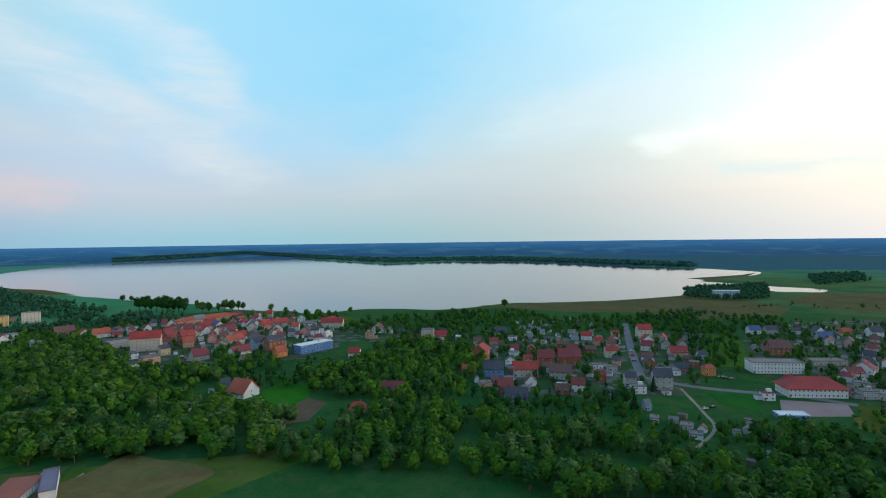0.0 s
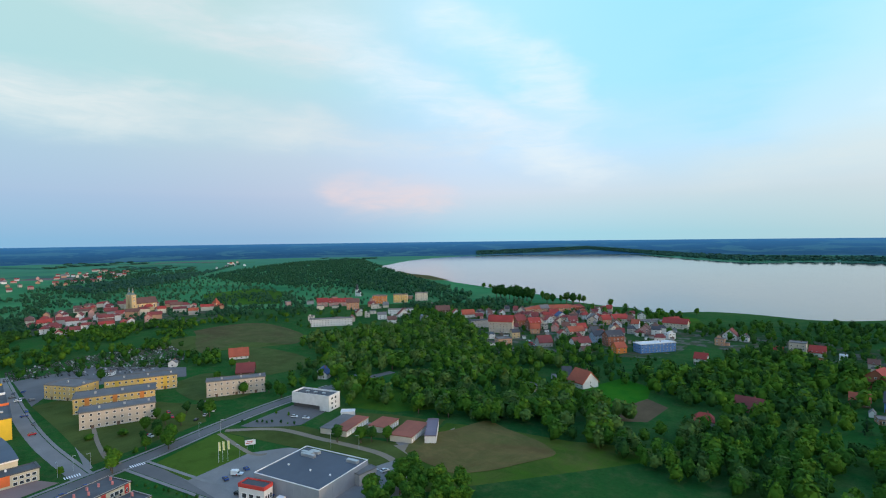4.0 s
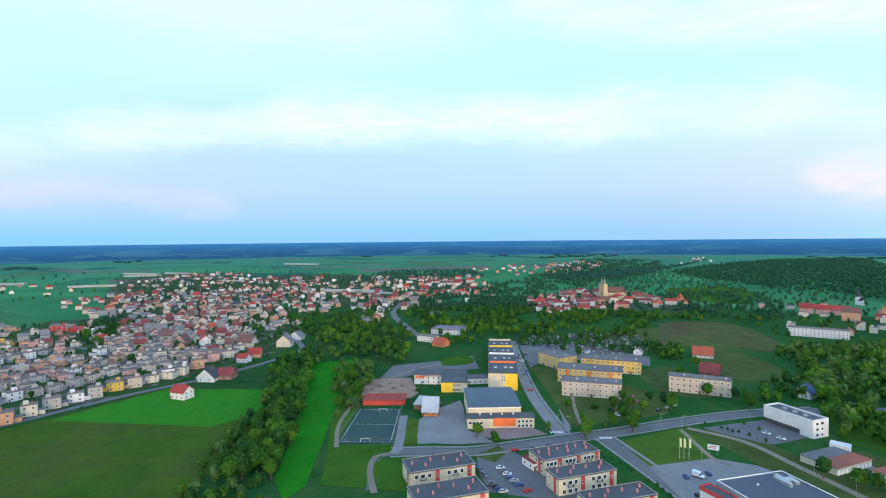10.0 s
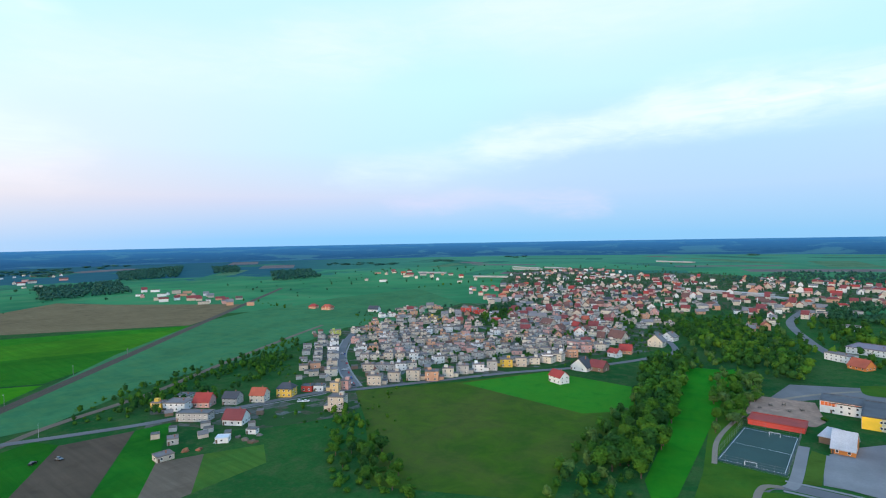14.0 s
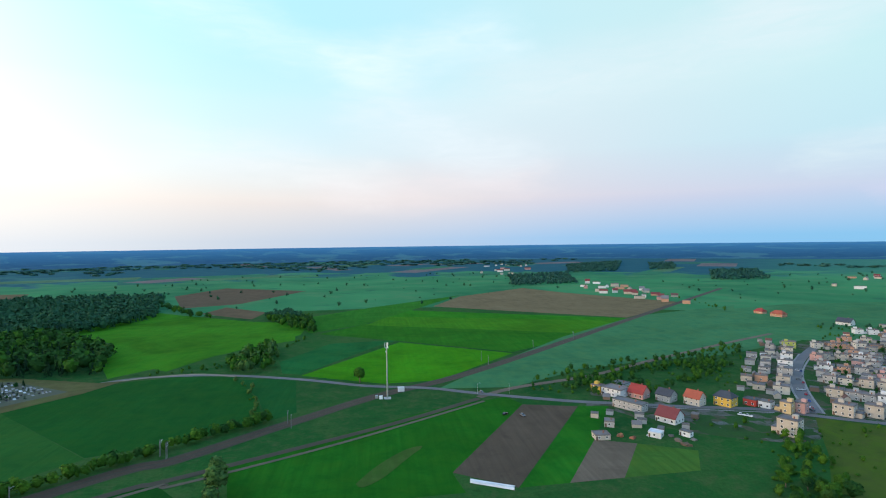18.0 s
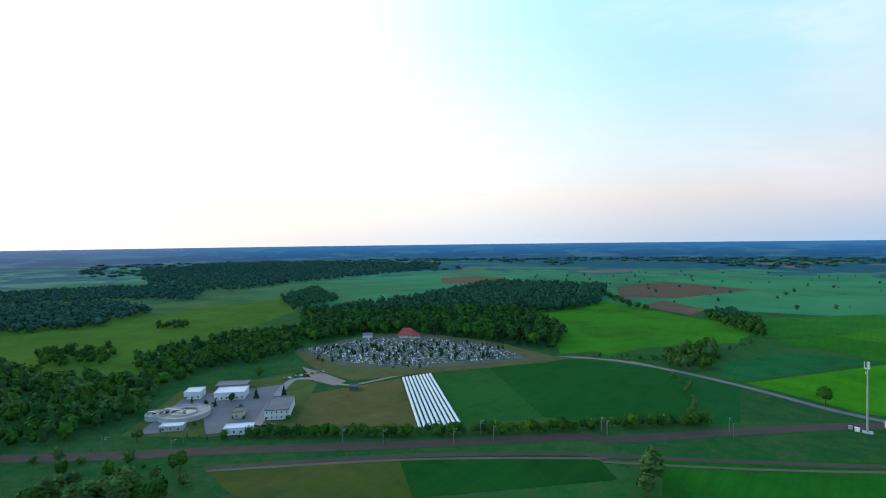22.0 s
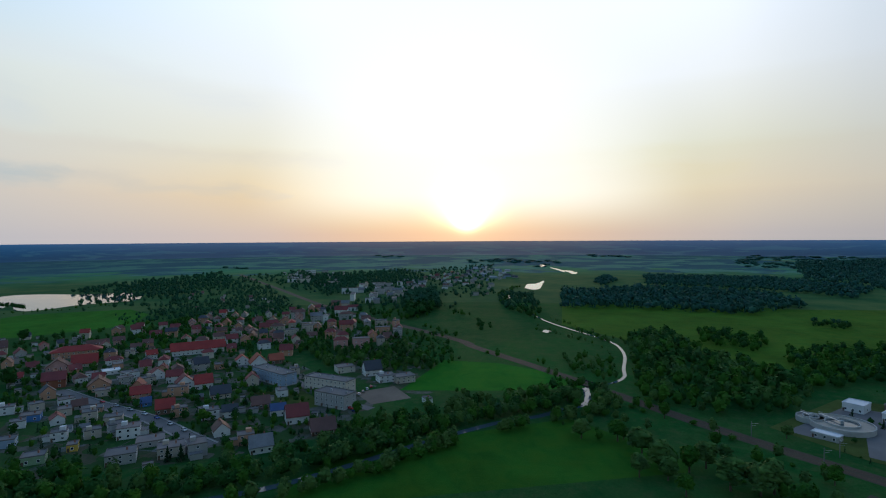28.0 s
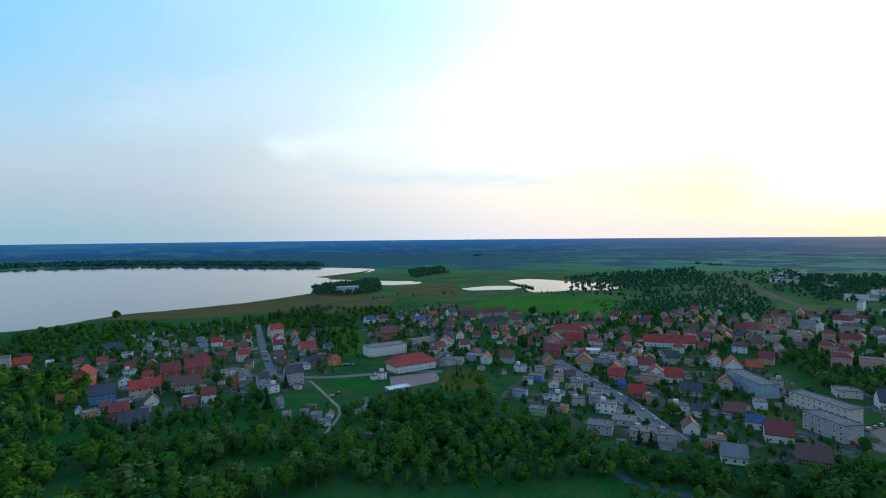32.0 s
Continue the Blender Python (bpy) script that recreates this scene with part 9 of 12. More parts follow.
house(-366.9, -181.7, 67.8, 12.5, 9, 5.6, 'gable', 'white', 'red', 2, label='white cottage with a bright red roof on the meadow')
house(-412.8, -183.3, 84.6, 14.4, 12, 4.2, 'gabley', 'white', 'slate', 1, label='white gabled house with a dark slate roof')
house(-418.4, -171.4, 84.6, 12.7, 10.8, 4.3, 'gable', 'brown', 'maroon', 1)
house(-474.8, -179.2, 74.3, 10, 8.5, 4.6, 'gable', 'white', 'red', 2)
house(-494.1, -175.8, 99.2, 11.2, 9.5, 4.3, 'gable', 'salmon', 'red', 1)
house(-543.4, -201.4, 79, 15.8, 12, 6.1, 'gable', 'cream', 'brown', 2, rise=5)
house(-543.1, -162.3, 88.9, 14.2, 12, 6.2, 'gabley', 'cream', 'grey', 2)
house(-580.4, -160.5, 78.7, 13.3, 11.3, 4.6, 'gabley', 'white', 'grey', 2)
house(-431.8, -213.7, 89.5, 8.6, 7.3, 6.3, 'flat', 'cream', 'slab', 2)
house(-452.9, -213, 89.4, 10.1, 8.6, 4.3, 'flat', 'salmon', 'slab', 1)
house(-421.6, -221.9, 89.6, 16.7, 10, 5.4, 'flat', 'cream', 'slab', 2)
house(-401.6, -235.8, 89.7, 15.7, 10, 5.1, 'flat', 'beige', 'slab', 2)
house(-482.5, -256.2, 89.3, 11.5, 9.8, 3.7, 'flat', 'grey', 'slab', 1)
house(-493.9, -224.8, 89.2, 15.8, 10, 6.4, 'flat', 'pink', 'slab', 2)
house(-502, -214.5, 89.2, 12.9, 10, 5.6, 'flat', 'salmon', 'slab', 2)
house(-565.1, -278.3, 78.9, 12.2, 10.4, 4.8, 'gabley', 'pink', 'brown', 2)
house(-592.8, -307.1, 78.8, 15.6, 12, 5, 'gable', 'beige', 'brown', 2)
house(-574.1, -250.8, 78.8, 9.3, 7.9, 4.5, 'gabley', 'white', 'brown', 1)
house(-598.1, -272, 78.7, 9.7, 8.2, 4.1, 'gable', 'brown', 'red', 1)
# the old town
quarter([(-1036.1, -634.4), (-1229.2, -622.8), (-1078.1, -439), (-637.7, -254.7), (-612.9, -322.6), (-541.4, -332.7)], 62, 'white cream beige salmon pink grey white cream', 'red orange maroon brown red grey orange', 'gable gable gabley hip flat', (8, 13), (4, 7), 12, 1)
quarter([(-516.7, -317.6), (-591.7, -332.5), (-531.2, -280), (-447, -239.9), (-436.8, -269)], 7, 'beige grey cream', 'slab', 'flat', (8, 13), (4, 7), 13, 2)
quarter([(-1140.1, -697.8), (-1391.3, -850.9), (-1789.5, -776.4), (-1484, -465), (-956.6, -291.4), (-1078.1, -439), (-1229.2, -622.8)], 80, 'white cream beige salmon pink grey white cream', 'red orange maroon brown red grey orange', 'gable gable gabley hip flat', (9, 14), (4, 7), 15, 3)
quarter([(-1484, -465), (-1488.2, -130.7), (-1534.4, 87.9), (-1110.7, 86.9), (-907.7, -80.4), (-787.6, -133.2), (-911.8, -260.4)], 95, 'white cream beige salmon pink grey white cream', 'red orange maroon brown red grey orange', 'gable gable gabley hip flat', (9, 16), (4, 7), 15, 4)
quarter([(-882.4, -131.4), (-1089.7, -62.8), (-861.7, -41.2), (-720.2, -64.1), (-661.2, -98.9)], 24, 'white cream salmon', 'red orange slab', 'gable flat', (8, 13), (4, 7), 13, 5)
quarter([(-956.1, 146.8), (-1058.5, 291.8), (-989.2, 340.3), (-803.2, 370.1), (-762.4, 306.3), (-747.2, 180.5), (-821.5, 134.9)], 48, 'white cream beige salmon pink grey white cream', 'red red orange maroon', 'gable gable hip', (10, 20), (5, 9), 14, 6)
quarter([(-1816.4, 66), (-2450.3, 621.5), (-2003.4, 643.9), (-1565.8, 396.8), (-1480.9, 116.3)], 60, 'white cream beige salmon pink grey white cream', 'red orange maroon brown red grey orange', 'gable hip', (10, 16), (4, 7), 20, 7)
quarter([(-2425, 1018.3), (-2689.5, 1336.8), (-2190.3, 1114.9), (-2011.2, 879.9)], 8, 'white cream', 'red grey', 'gable', (10, 18), (4, 7), 40, 8)
quarter([(-1113.6, -1230.8), (-1485.8, -1406.8), (-1235.9, -798.8), (-1104.5, -730.8), (-1020.7, -893), (-970.9, -1053.5)], 20, 'white cream beige salmon pink grey white cream', 'red orange maroon brown red grey orange', 'gable flat', (10, 22), (4, 7), 30, 9)
quarter([(-467.3, -1135.2), (-564.7, -1254.6), (-570.1, -973.9), (-520.5, -800.4), (-479.8, -820.5), (-431.6, -943.6)], 12, 'white beige salmon', 'red maroon slab', 'gable flat', (10, 20), (4, 7), 25, 10)
quarter([(-551, -1405.1), (-588.3, -1234.9), (-566.6, -954.5), (-507.3, -914.5), (-480.5, -1052.4), (-465.1, -1171.2)], 16, 'white beige salmon pink', 'red maroon grey', 'gable flat', (10, 18), (4, 7), 25, 11)
quarter([(-458.4, -2416.2), (-819.8, -2670.5), (-363.1, -1418.2), (-269.8, -1386.3)], 16, 'white cream pink', 'red brown', 'gable flat', (12, 24), (4, 7), 30, 12)
house(-552.9, -714.4, 111.2, 12.6, 10.7, 3.8, 'hip', 'salmon', 'red', 1, win=4.5)
house(-554.1, -679.9, 111.3, 16.6, 12, 4.5, 'hip', 'salmon', 'orange', 2, win=4.5)
house(-1740.2, -990.2, 74.1, 131.4, 14, 2.8, 'flat', 'grey', 'pale', 0, chimney=False, label='long white hall with a pale flat roof', name='hall', category='hall', win=4.5)
house(-1753.7, -878.4, 73.9, 104.3, 14, 2.8, 'flat', 'grey', 'pale', 0, chimney=False, label='long white hall with a pale flat roof', name='hall', category='hall', win=4.5)
house(-2319, -616.9, 70.9, 168.2, 14, 3.9, 'flat', 'grey', 'pale', 0, chimney=False, label='long white hall with a pale flat roof', name='hall', category='hall', win=4.5)
house(-1414.6, -564.4, 75.1, 75.1, 14, 2.3, 'flat', 'grey', 'pale', 0, chimney=False, label='long white hall with a pale flat roof', name='hall', category='hall', win=4.5)
house(-1094.9, -187.4, 76.2, 127.3, 14, 4.3, 'flat', 'grey', 'pale', 0, chimney=False, label='long white hall with a pale flat roof', name='hall', category='hall', win=4.5)
house(-1274.6, -840.7, 105.5, 101, 14, 3.5, 'flat', 'grey', 'pale', 0, chimney=False, label='long white hall with a pale flat roof', name='hall', category='hall', win=4.5)
house(-1635.3, -924.1, 102.5, 104, 14, 3.3, 'flat', 'grey', 'pale', 0, chimney=False, label='long white hall with a pale flat roof', name='hall', category='hall', win=4.5)
house(-1348.3, -1116.3, 104.4, 98.2, 14, 4.0, 'flat', 'grey', 'pale', 0, chimney=False, label='long white hall with a pale flat roof', name='hall', category='hall', win=4.5)
house(-1060.2, -127.2, 54.9, 55.7, 14, 2.4, 'flat', 'grey', 'pale', 0, chimney=False, label='long white hall with a pale flat roof', name='hall', category='hall', win=4.5)
house(-752.8, -397.8, 110.7, 31.7, 14, 2.5, 'flat', 'grey', 'pale', 0, chimney=False, label='long white hall with a pale flat roof', name='hall', category='hall', win=4.5)
house(-612.7, 6.2, 71.1, 33.5, 28, 5.5, 'flat', 'white', 'plum', 2, label='low market hall with a plum roof', chimney=False)
house(-563.9, -16.4, 56.3, 20.3, 12, 5.7, 'flat', 'white', 'slab', 2)
house(-537.6, -2.6, 56.4, 13.7, 11.7, 3.4, 'gable', 'orange', 'orange', 1)
house(-582.4, -64.2, 56.4, 12, 10.2, 3, 'flat', 'white', 'maroon', 1)
house(-748.6, -12.6, 55.7, 13.7, 11.7, 4.7, 'flat', 'white', 'slab', 2, win=4.5)
house(-476, 233, 66.1, 16.5, 12, 3.9, 'gable', 'white', 'orange', 1)
house(-489.8, 179.8, 56.1, 6.6, 6.5, 3.8, 'gabley', 'white', 'grey', 1)
house(-498.6, 132.6, 56.2, 8.5, 7.2, 2.8, 'flat', 'white', 'slab', 1)
house(-417.7, 210.3, 56.3, 13.8, 11.7, 2.6, 'gable', 'brown', 'maroon', 1)
house(-353.3, 146.9, 56.7, 4, 6.5, 2.8, 'flat', 'white', 'slab', 1)
# the lakeside quarter
house(-411.6, 681.1, 55.2, 87.5, 12, 6, 'hip', 'salmon', 'orange', 2, win=4.5)
house(-388.7, 714, 55.2, 17.4, 12, 5.3, 'hip', 'brick', 'maroon', 2, win=4.5)
house(-376.4, 545.2, 65.7, 13.6, 11.5, 8.5, 'gable', 'brick', 'maroon', 3)
house(-345.9, 529.9, 55.8, 14.2, 12, 10.7, 'gable', 'brick', 'red', 4)
house(-342.1, 548, 55.8, 6.3, 6.5, 4.9, 'flat', 'cream', 'slab', 2)
house(-367.8, 496.3, 25.8, 26.9, 12, 14, 'gable', 'beige', 'red', 5)
house(-408.1, 512.4, 55.6, 32, 12, 8.5, 'flat', 'grey', 'slate', 3)
house(-475.3, 563.7, 55.3, 17.5, 12, 5.2, 'gable', 'white', 'orange', 2, win=4.5)
house(-516.6, 557, 55.1, 19.5, 12, 8.2, 'gable', 'brown', 'brown', 3, win=4.5)
house(-493.7, 560.1, 55.2, 10.1, 8.6, 6, 'gabley', 'white', 'red', 2, win=4.5)
house(-324.1, 440.6, 56.1, 14.8, 12, 6.6, 'flat', 'salmon', 'gravel', 2)
house(-335.2, 477.3, 56, 8.9, 7.6, 7, 'gable', 'gold', 'slate', 2)
house(-357.8, 457.6, 55.9, 13.6, 11.6, 5.1, 'flat', 'white', 'bluegrey', 2)
house(-330.1, 427.2, 56.1, 8.4, 7.2, 2.8, 'flat', 'white', 'gravel', 1)
house(-288, 459.7, 56.2, 14.1, 12, 5.4, 'gable', 'grey', 'maroon', 2)
house(-291.9, 502.4, 56.1, 8.5, 7.2, 7.2, 'gabley', 'grey', 'red', 2)
house(-292.2, 530.1, 56, 17.4, 12, 6.4, 'gable', 'cream', 'orange', 2)
house(-256.2, 475.3, 56.3, 17.4, 12, 6.5, 'gable', 'white', 'maroon', 2)
house(-241, 457.5, 56.4, 9.2, 7.9, 3.3, 'gable', 'beige', 'brown', 1)
house(-254.5, 508.2, 56.2, 12, 10.2, 9, 'gable', 'blue', 'slate', 3)
house(-236.1, 505.4, 56.3, 17.3, 12, 10.8, 'gable', 'brick', 'slate', 4)
house(-217.1, 477.4, 56.4, 10.8, 9.2, 6.1, 'gable', 'orange', 'orange', 2)
house(-194.2, 504.5, 56.4, 37.6, 12, 8.2, 'flat', 'sky', 'whiteroof', 3)
house(-206.1, 577.9, 56.2, 8.7, 7.4, 5.4, 'flat', 'white', 'whiteroof', 2)
house(-234, 667.1, 55.9, 14.8, 12, 5.1, 'gable', 'white', 'red', 2, win=4.5)
house(-264, 662, 55.8, 38.1, 12, 3.6, 'flat', 'white', 'slab', 1, win=4.5)
house(-362.4, 591.3, 55.6, 12.8, 10.9, 4.6, 'gabley', 'white', 'red', 2)
house(-366.6, 627.1, 55.5, 13.2, 11.2, 4.8, 'gabley', 'white', 'blue', 2, win=4.5)
house(-386.7, 643, 55.4, 13.7, 11.7, 5, 'gable', 'pink', 'red', 2, win=4.5)
house(-336.3, 603.1, 55.7, 12.4, 10.6, 4.5, 'gable', 'white', 'maroon', 1)
house(-341.8, 646.9, 55.5, 10.4, 8.8, 5.9, 'hip', 'white', 'red', 2, win=4.5)
house(-318.8, 628.7, 55.7, 12.4, 10.5, 5.6, 'gabley', 'white', 'grey', 2, win=4.5)
house(-301.3, 623.2, 55.7, 12, 10.2, 7.1, 'gable', 'salmon', 'red', 2)
house(-291, 639.8, 55.7, 19.2, 12, 7.1, 'gable', 'cream', 'red', 2, win=4.5)
house(-442.3, 682.1, 55.1, 15.1, 12, 4.8, 'flat', 'white', 'slab', 2, win=4.5)
house(-419, 669.5, 55.2, 12.9, 10.9, 6.6, 'gable', 'white', 'grey', 2, win=4.5)
house(-268.9, 574.4, 56, 6.6, 6.5, 6, 'gabley', 'cream', 'grey', 2)
house(-301.1, 560.8, 55.9, 11.4, 9.7, 4.6, 'gable', 'white', 'red', 2)
house(-282.4, 556, 56, 9.7, 8.2, 4, 'gable', 'grey', 'slate', 1)
house(-575.5, 530.2, 55, 36.2, 12, 6.5, 'flat', 'white', 'slab', 2, win=4.5)
house(-548.9, 510.8, 55.1, 15.4, 12, 4.8, 'gabley', 'white', 'maroon', 2, win=4.5)
house(-601.3, 613.1, 54.7, 17.4, 12, 5.4, 'flat', 'cream', 'slab', 2, win=4.5)
house(-503.1, 505.1, 55.3, 11.6, 9.9, 5.2, 'flat', 'blue', 'slab', 2, win=4.5)
house(-739.5, 506.6, 54.5, 16.7, 12, 8.4, 'gable', 'pink', 'red', 3, win=4.5)
house(-722.5, 530.4, 54.5, 37.7, 12, 7.6, 'gable', 'pink', 'red', 3, win=4.5)
house(-670.3, 515.7, 54.7, 19.1, 12, 11.8, 'gable', 'salmon', 'brown', 4, win=4.5)
house(-565.5, 400.3, 55.3, 52.5, 12, 8.8, 'flat', 'white', 'gravel', 3)
flats(-690.5, 588.5, 42.4, 23.5, 12, 14, 5, 'orange', label='five-storey orange block of flats near the lake')
flats(-675.6, 622.8, 42.4, 23.6, 12, 14, 5, 'lemon', label='five-storey lemon block of flats near the lake')
flats(-666.1, 663.9, 42.3, 21, 12, 14, 5, 'cream', label='five-storey cream block of flats near the lake')
# the village at the crossroads
house(-223.6, 647.1, 3, 26.7, 12, 7.1, 'gable', 'cream', 'red', 2)
house(-255.4, 645.5, 3, 20.3, 12, 5, 'flat', 'white', 'slab', 2)
house(-144.4, 477.6, 4.1, 10.1, 8.6, 6, 'gable', 'white', 'red', 2)
house(-155.7, 610.7, 3.2, 13.4, 11.4, 5.8, 'gabley', 'white', 'maroon', 2)
house(-142.3, 609.1, 3.2, 8, 6.8, 4.7, 'gabley', 'white', 'slate', 2)
house(-155.6, 573.4, 3.5, 8.6, 7.3, 6.6, 'flat', 'salmon', 'slab', 2)
house(-91.4, 579.4, 3.5, 13.4, 11.4, 9.8, 'flat', 'beige', 'gravel', 3)
house(-75.7, 573.3, 3.5, 12.2, 10.4, 4.9, 'gable', 'white', 'red', 2)
house(-68.1, 527.2, 3.8, 7.7, 6.5, 5, 'hip', 'brown', 'orange', 2)
house(-104.8, 560.9, 3.6, 9.7, 8.2, 3.7, 'gable', 'white', 'red', 1)
house(-56.6, 569.3, 3.5, 5.8, 6.5, 4.3, 'flat', 'white', 'whiteroof', 1)
house(-11.6, 594.2, 3.4, 13.4, 11.4, 6.6, 'gable', 'white', 'slate', 2)
house(-26.9, 472.6, 74.2, 14, 11.9, 11.1, 'gable', 'brick', 'red', 4)
house(-34.1, 425.6, 4.5, 10.8, 9.2, 4, 'gable', 'brown', 'orange', 1)
house(-14, 423.4, -0.5, 15.2, 12, 7.1, 'gable', 'sky', 'slate', 2)
house(-1.3, 454.8, 4.3, 7.6, 6.5, 6.3, 'gabley', 'white', 'slate', 2)
house(-1.6, 402.4, 4.6, 8.4, 7.2, 4.5, 'flat', 'white', 'gravel', 1)
house(11, 425.4, 4.5, 18.7, 12, 7, 'gable', 'beige', 'red', 2)
house(14.2, 466.2, 4.2, 7.8, 6.6, 5.6, 'gable', 'beige', 'red', 2)
house(29, 459.5, 4.3, 13.2, 11.2, 8.4, 'gable', 'brick', 'maroon', 3)
house(48.9, 465.4, 4.3, 18.2, 12, 8.5, 'gable', 'brick', 'maroon', 3)
house(38.1, 420.6, -10.5, 16.2, 12, 6.5, 'gable', 'grey', 'brown', 2)
house(35.9, 393.1, 4.7, 6.5, 6.5, 2.6, 'flat', 'orange', 'whiteroof', 1)
house(-19.5, 393.4, 19.7, 9, 7.6, 2.9, 'flat', 'salmon', 'slab', 1)
house(2.9, 360.9, 4.9, 15, 12, 2.6, 'gable', 'white', 'slate', 1)
house(-12.5, 401.2, 4.6, 5.7, 6.5, 3.7, 'gable', 'brown', 'brown', 1)
house(89.8, 496.9, 4.1, 10.8, 9.2, 7.2, 'gable', 'cream', 'red', 2)
house(103.3, 553.3, 3.7, 9.8, 8.3, 6, 'gabley', 'white', 'red', 2)
house(112.2, 595.7, 3.4, 7.7, 6.5, 5.4, 'gable', 'cream', 'red', 2)
house(141.5, 593.7, 8.5, 14.1, 12, 10.6, 'gable', 'cream', 'red', 4)
house(133.6, 547.4, 3.8, 10.9, 9.3, 7.4, 'gabley', 'white', 'red', 2)
house(150.6, 507.2, 4, 14.8, 12, 4.5, 'gable', 'beige', 'red', 2)
house(87.2, 551.9, 3.7, 8.9, 7.6, 6, 'gable', 'salmon', 'red', 2)
house(107.4, 398.2, -0.3, 12.6, 10.7, 10, 'gable', 'grey', 'slate', 3)
house(123.3, 439.3, 4.5, 15.6, 12, 3.9, 'flat', 'white', 'gravel', 1)
house(86, 401.8, 4.7, 8.1, 6.9, 7.3, 'gable', 'grey', 'slate', 2)
house(87.8, 384.1, 4.8, 9.3, 7.9, 5.2, 'flat', 'white', 'gravel', 2)
house(153.1, 437.6, 4.5, 8.6, 7.3, 6.2, 'hip', 'orange', 'orange', 2)
house(165.2, 487.8, 4.2, 7.7, 6.5, 6.5, 'gable', 'blue', 'slate', 2)
house(106.1, 382.3, 4.8, 4.6, 6.5, 2.7, 'flat', 'white', 'slab', 1)
house(84.2, 346.7, 5, 4.2, 6.5, 4.1, 'gable', 'blue', 'grey', 1)
house(69.8, 451.2, 4.4, 9.2, 7.8, 4.1, 'flat', 'white', 'slab', 1)
house(81.3, 445.8, 4.4, 7.2, 6.5, 4, 'flat', 'grey', 'slab', 1)
house(67.4, 415.5, 4.6, 6.8, 6.5, 5.7, 'gable', 'red', 'maroon', 2)
house(202.5, 389.7, 1.9, 37.3, 18, 6.4, 'hip', 'white', 'red', 2, rise=6, win=2.6, label='large white villa school with a bright red hipped roof', name='school', category='school')
house(195.6, 403.7, 1.7, 8.4, 7.1, 4.9, 'hip', 'white', 'red', 2, rise=5, win=2.6)
house(208.1, 453.1, 0.4, 37.5, 16, 8.5, 'flat', 'white', 'slab', 3, win=2.4, label='long white modern school block with strip windows', name='school', category='school', chimney=False)
house(241.5, 518.2, 0, 17.7, 12, 8.1, 'gable', 'brick', 'brown', 3)
house(168.1, 374.8, 1.9, 7.3, 6.5, 4.9, 'flat', 'white', 'maroon', 2)
house(164.6, 337.1, 2.2, 16.8, 8, 2.9, 'flat', 'sky', 'whiteroof', 1, chimney=False, label='low blue-fronted sports pavilion')
house(256.7, 437, 4.5, 11.5, 9.7, 5.2, 'gable', 'white', 'maroon', 2)
house(234, 383.9, 4.9, 10.1, 8.6, 5.3, 'flat', 'grey', 'slab', 2)
house(297.2, 487.1, 4.2, 7.3, 6.5, 2.9, 'gable', 'blue', 'slate', 1)
house(261.8, 481.2, 4.3, 27.1, 12, 3.8, 'flat', 'beige', 'slab', 1)
house(266.7, 626.9, 3.3, 12, 10.2, 5.5, 'gable', 'white', 'blue', 2)
house(284.7, 627.9, 3.3, 11.9, 10.1, 5.5, 'gable', 'grey', 'slate', 2)
house(310, 628.3, 3.3, 9.5, 8.1, 4.4, 'gable', 'white', 'slate', 1, win=4.5)
house(327.5, 616.8, 3.4, 11.5, 9.8, 5.3, 'gabley', 'white', 'slate', 2)
house(362.9, 631.3, 3.3, 9.4, 8, 3.3, 'gable', 'orange', 'orange', 1, win=4.5)
house(381.4, 613.9, 3.4, 12.6, 10.7, 6.8, 'gable', 'white', 'slate', 2, win=4.5)
house(320.4, 591.9, 3.5, 13.3, 11.3, 3.6, 'gable', 'beige', 'blue', 1)
house(378, 994.9, 0.8, 42.5, 12, 11.9, 'flat', 'blue', 'whiteroof', 4, win=4.5)
# the western estate
house(229.6, 281.6, -51.5, 9.2, 7.8, 4.1, 'flat', 'blue', 'gravel', 1)
house(242.7, 261.8, -51.5, 7.5, 6.5, 4.7, 'flat', 'white', 'gravel', 2)
house(215.4, 247.4, -51.4, 9.7, 8.2, 4, 'flat', 'green', 'gravel', 1)
house(232.1, 242.1, -51.4, 4.8, 6.5, 3.4, 'flat', 'yellow', 'slab', 1)
house(287.3, 284.6, -51.7, 11.8, 10, 2.6, 'flat', 'salmon', 'gravel', 1)
house(253.7, 227.7, -53.4, 11.3, 9.6, 6, 'flat', 'white', 'slab', 2)
house(266.3, 307.4, -51.7, 10.3, 8.8, 3.8, 'flat', 'sky', 'slab', 1)
house(224.6, 206.1, -53.2, 13.1, 11.1, 4.8, 'flat', 'grey', 'gravel', 2)
house(246.7, 208.1, -53.3, 13.2, 11.2, 2.9, 'flat', 'grey', 'slab', 1)
house(236.2, 187.4, -53.2, 12.3, 10.4, 4.9, 'flat', 'beige', 'slab', 2)
house(289.1, 202.2, -49.4, 9.9, 8.4, 5.4, 'flat', 'white', 'gravel', 2)
house(256.6, 158.3, -53.2, 8.3, 7.1, 5.3, 'flat', 'salmon', 'slab', 2)
house(249, 145.2, -53.1, 11.2, 9.5, 4.3, 'gable', 'white', 'grey', 1)
house(302.2, 164.1, -57.3, 9.2, 7.8, 4.4, 'gable', 'white', 'blue', 1)
house(293.6, 147.3, -55.2, 12.8, 10.9, 5.3, 'gable', 'white', 'maroon', 2)
house(279.9, 124.8, -57.1, 13.5, 11.5, 3.3, 'gable', 'brown', 'brown', 1)
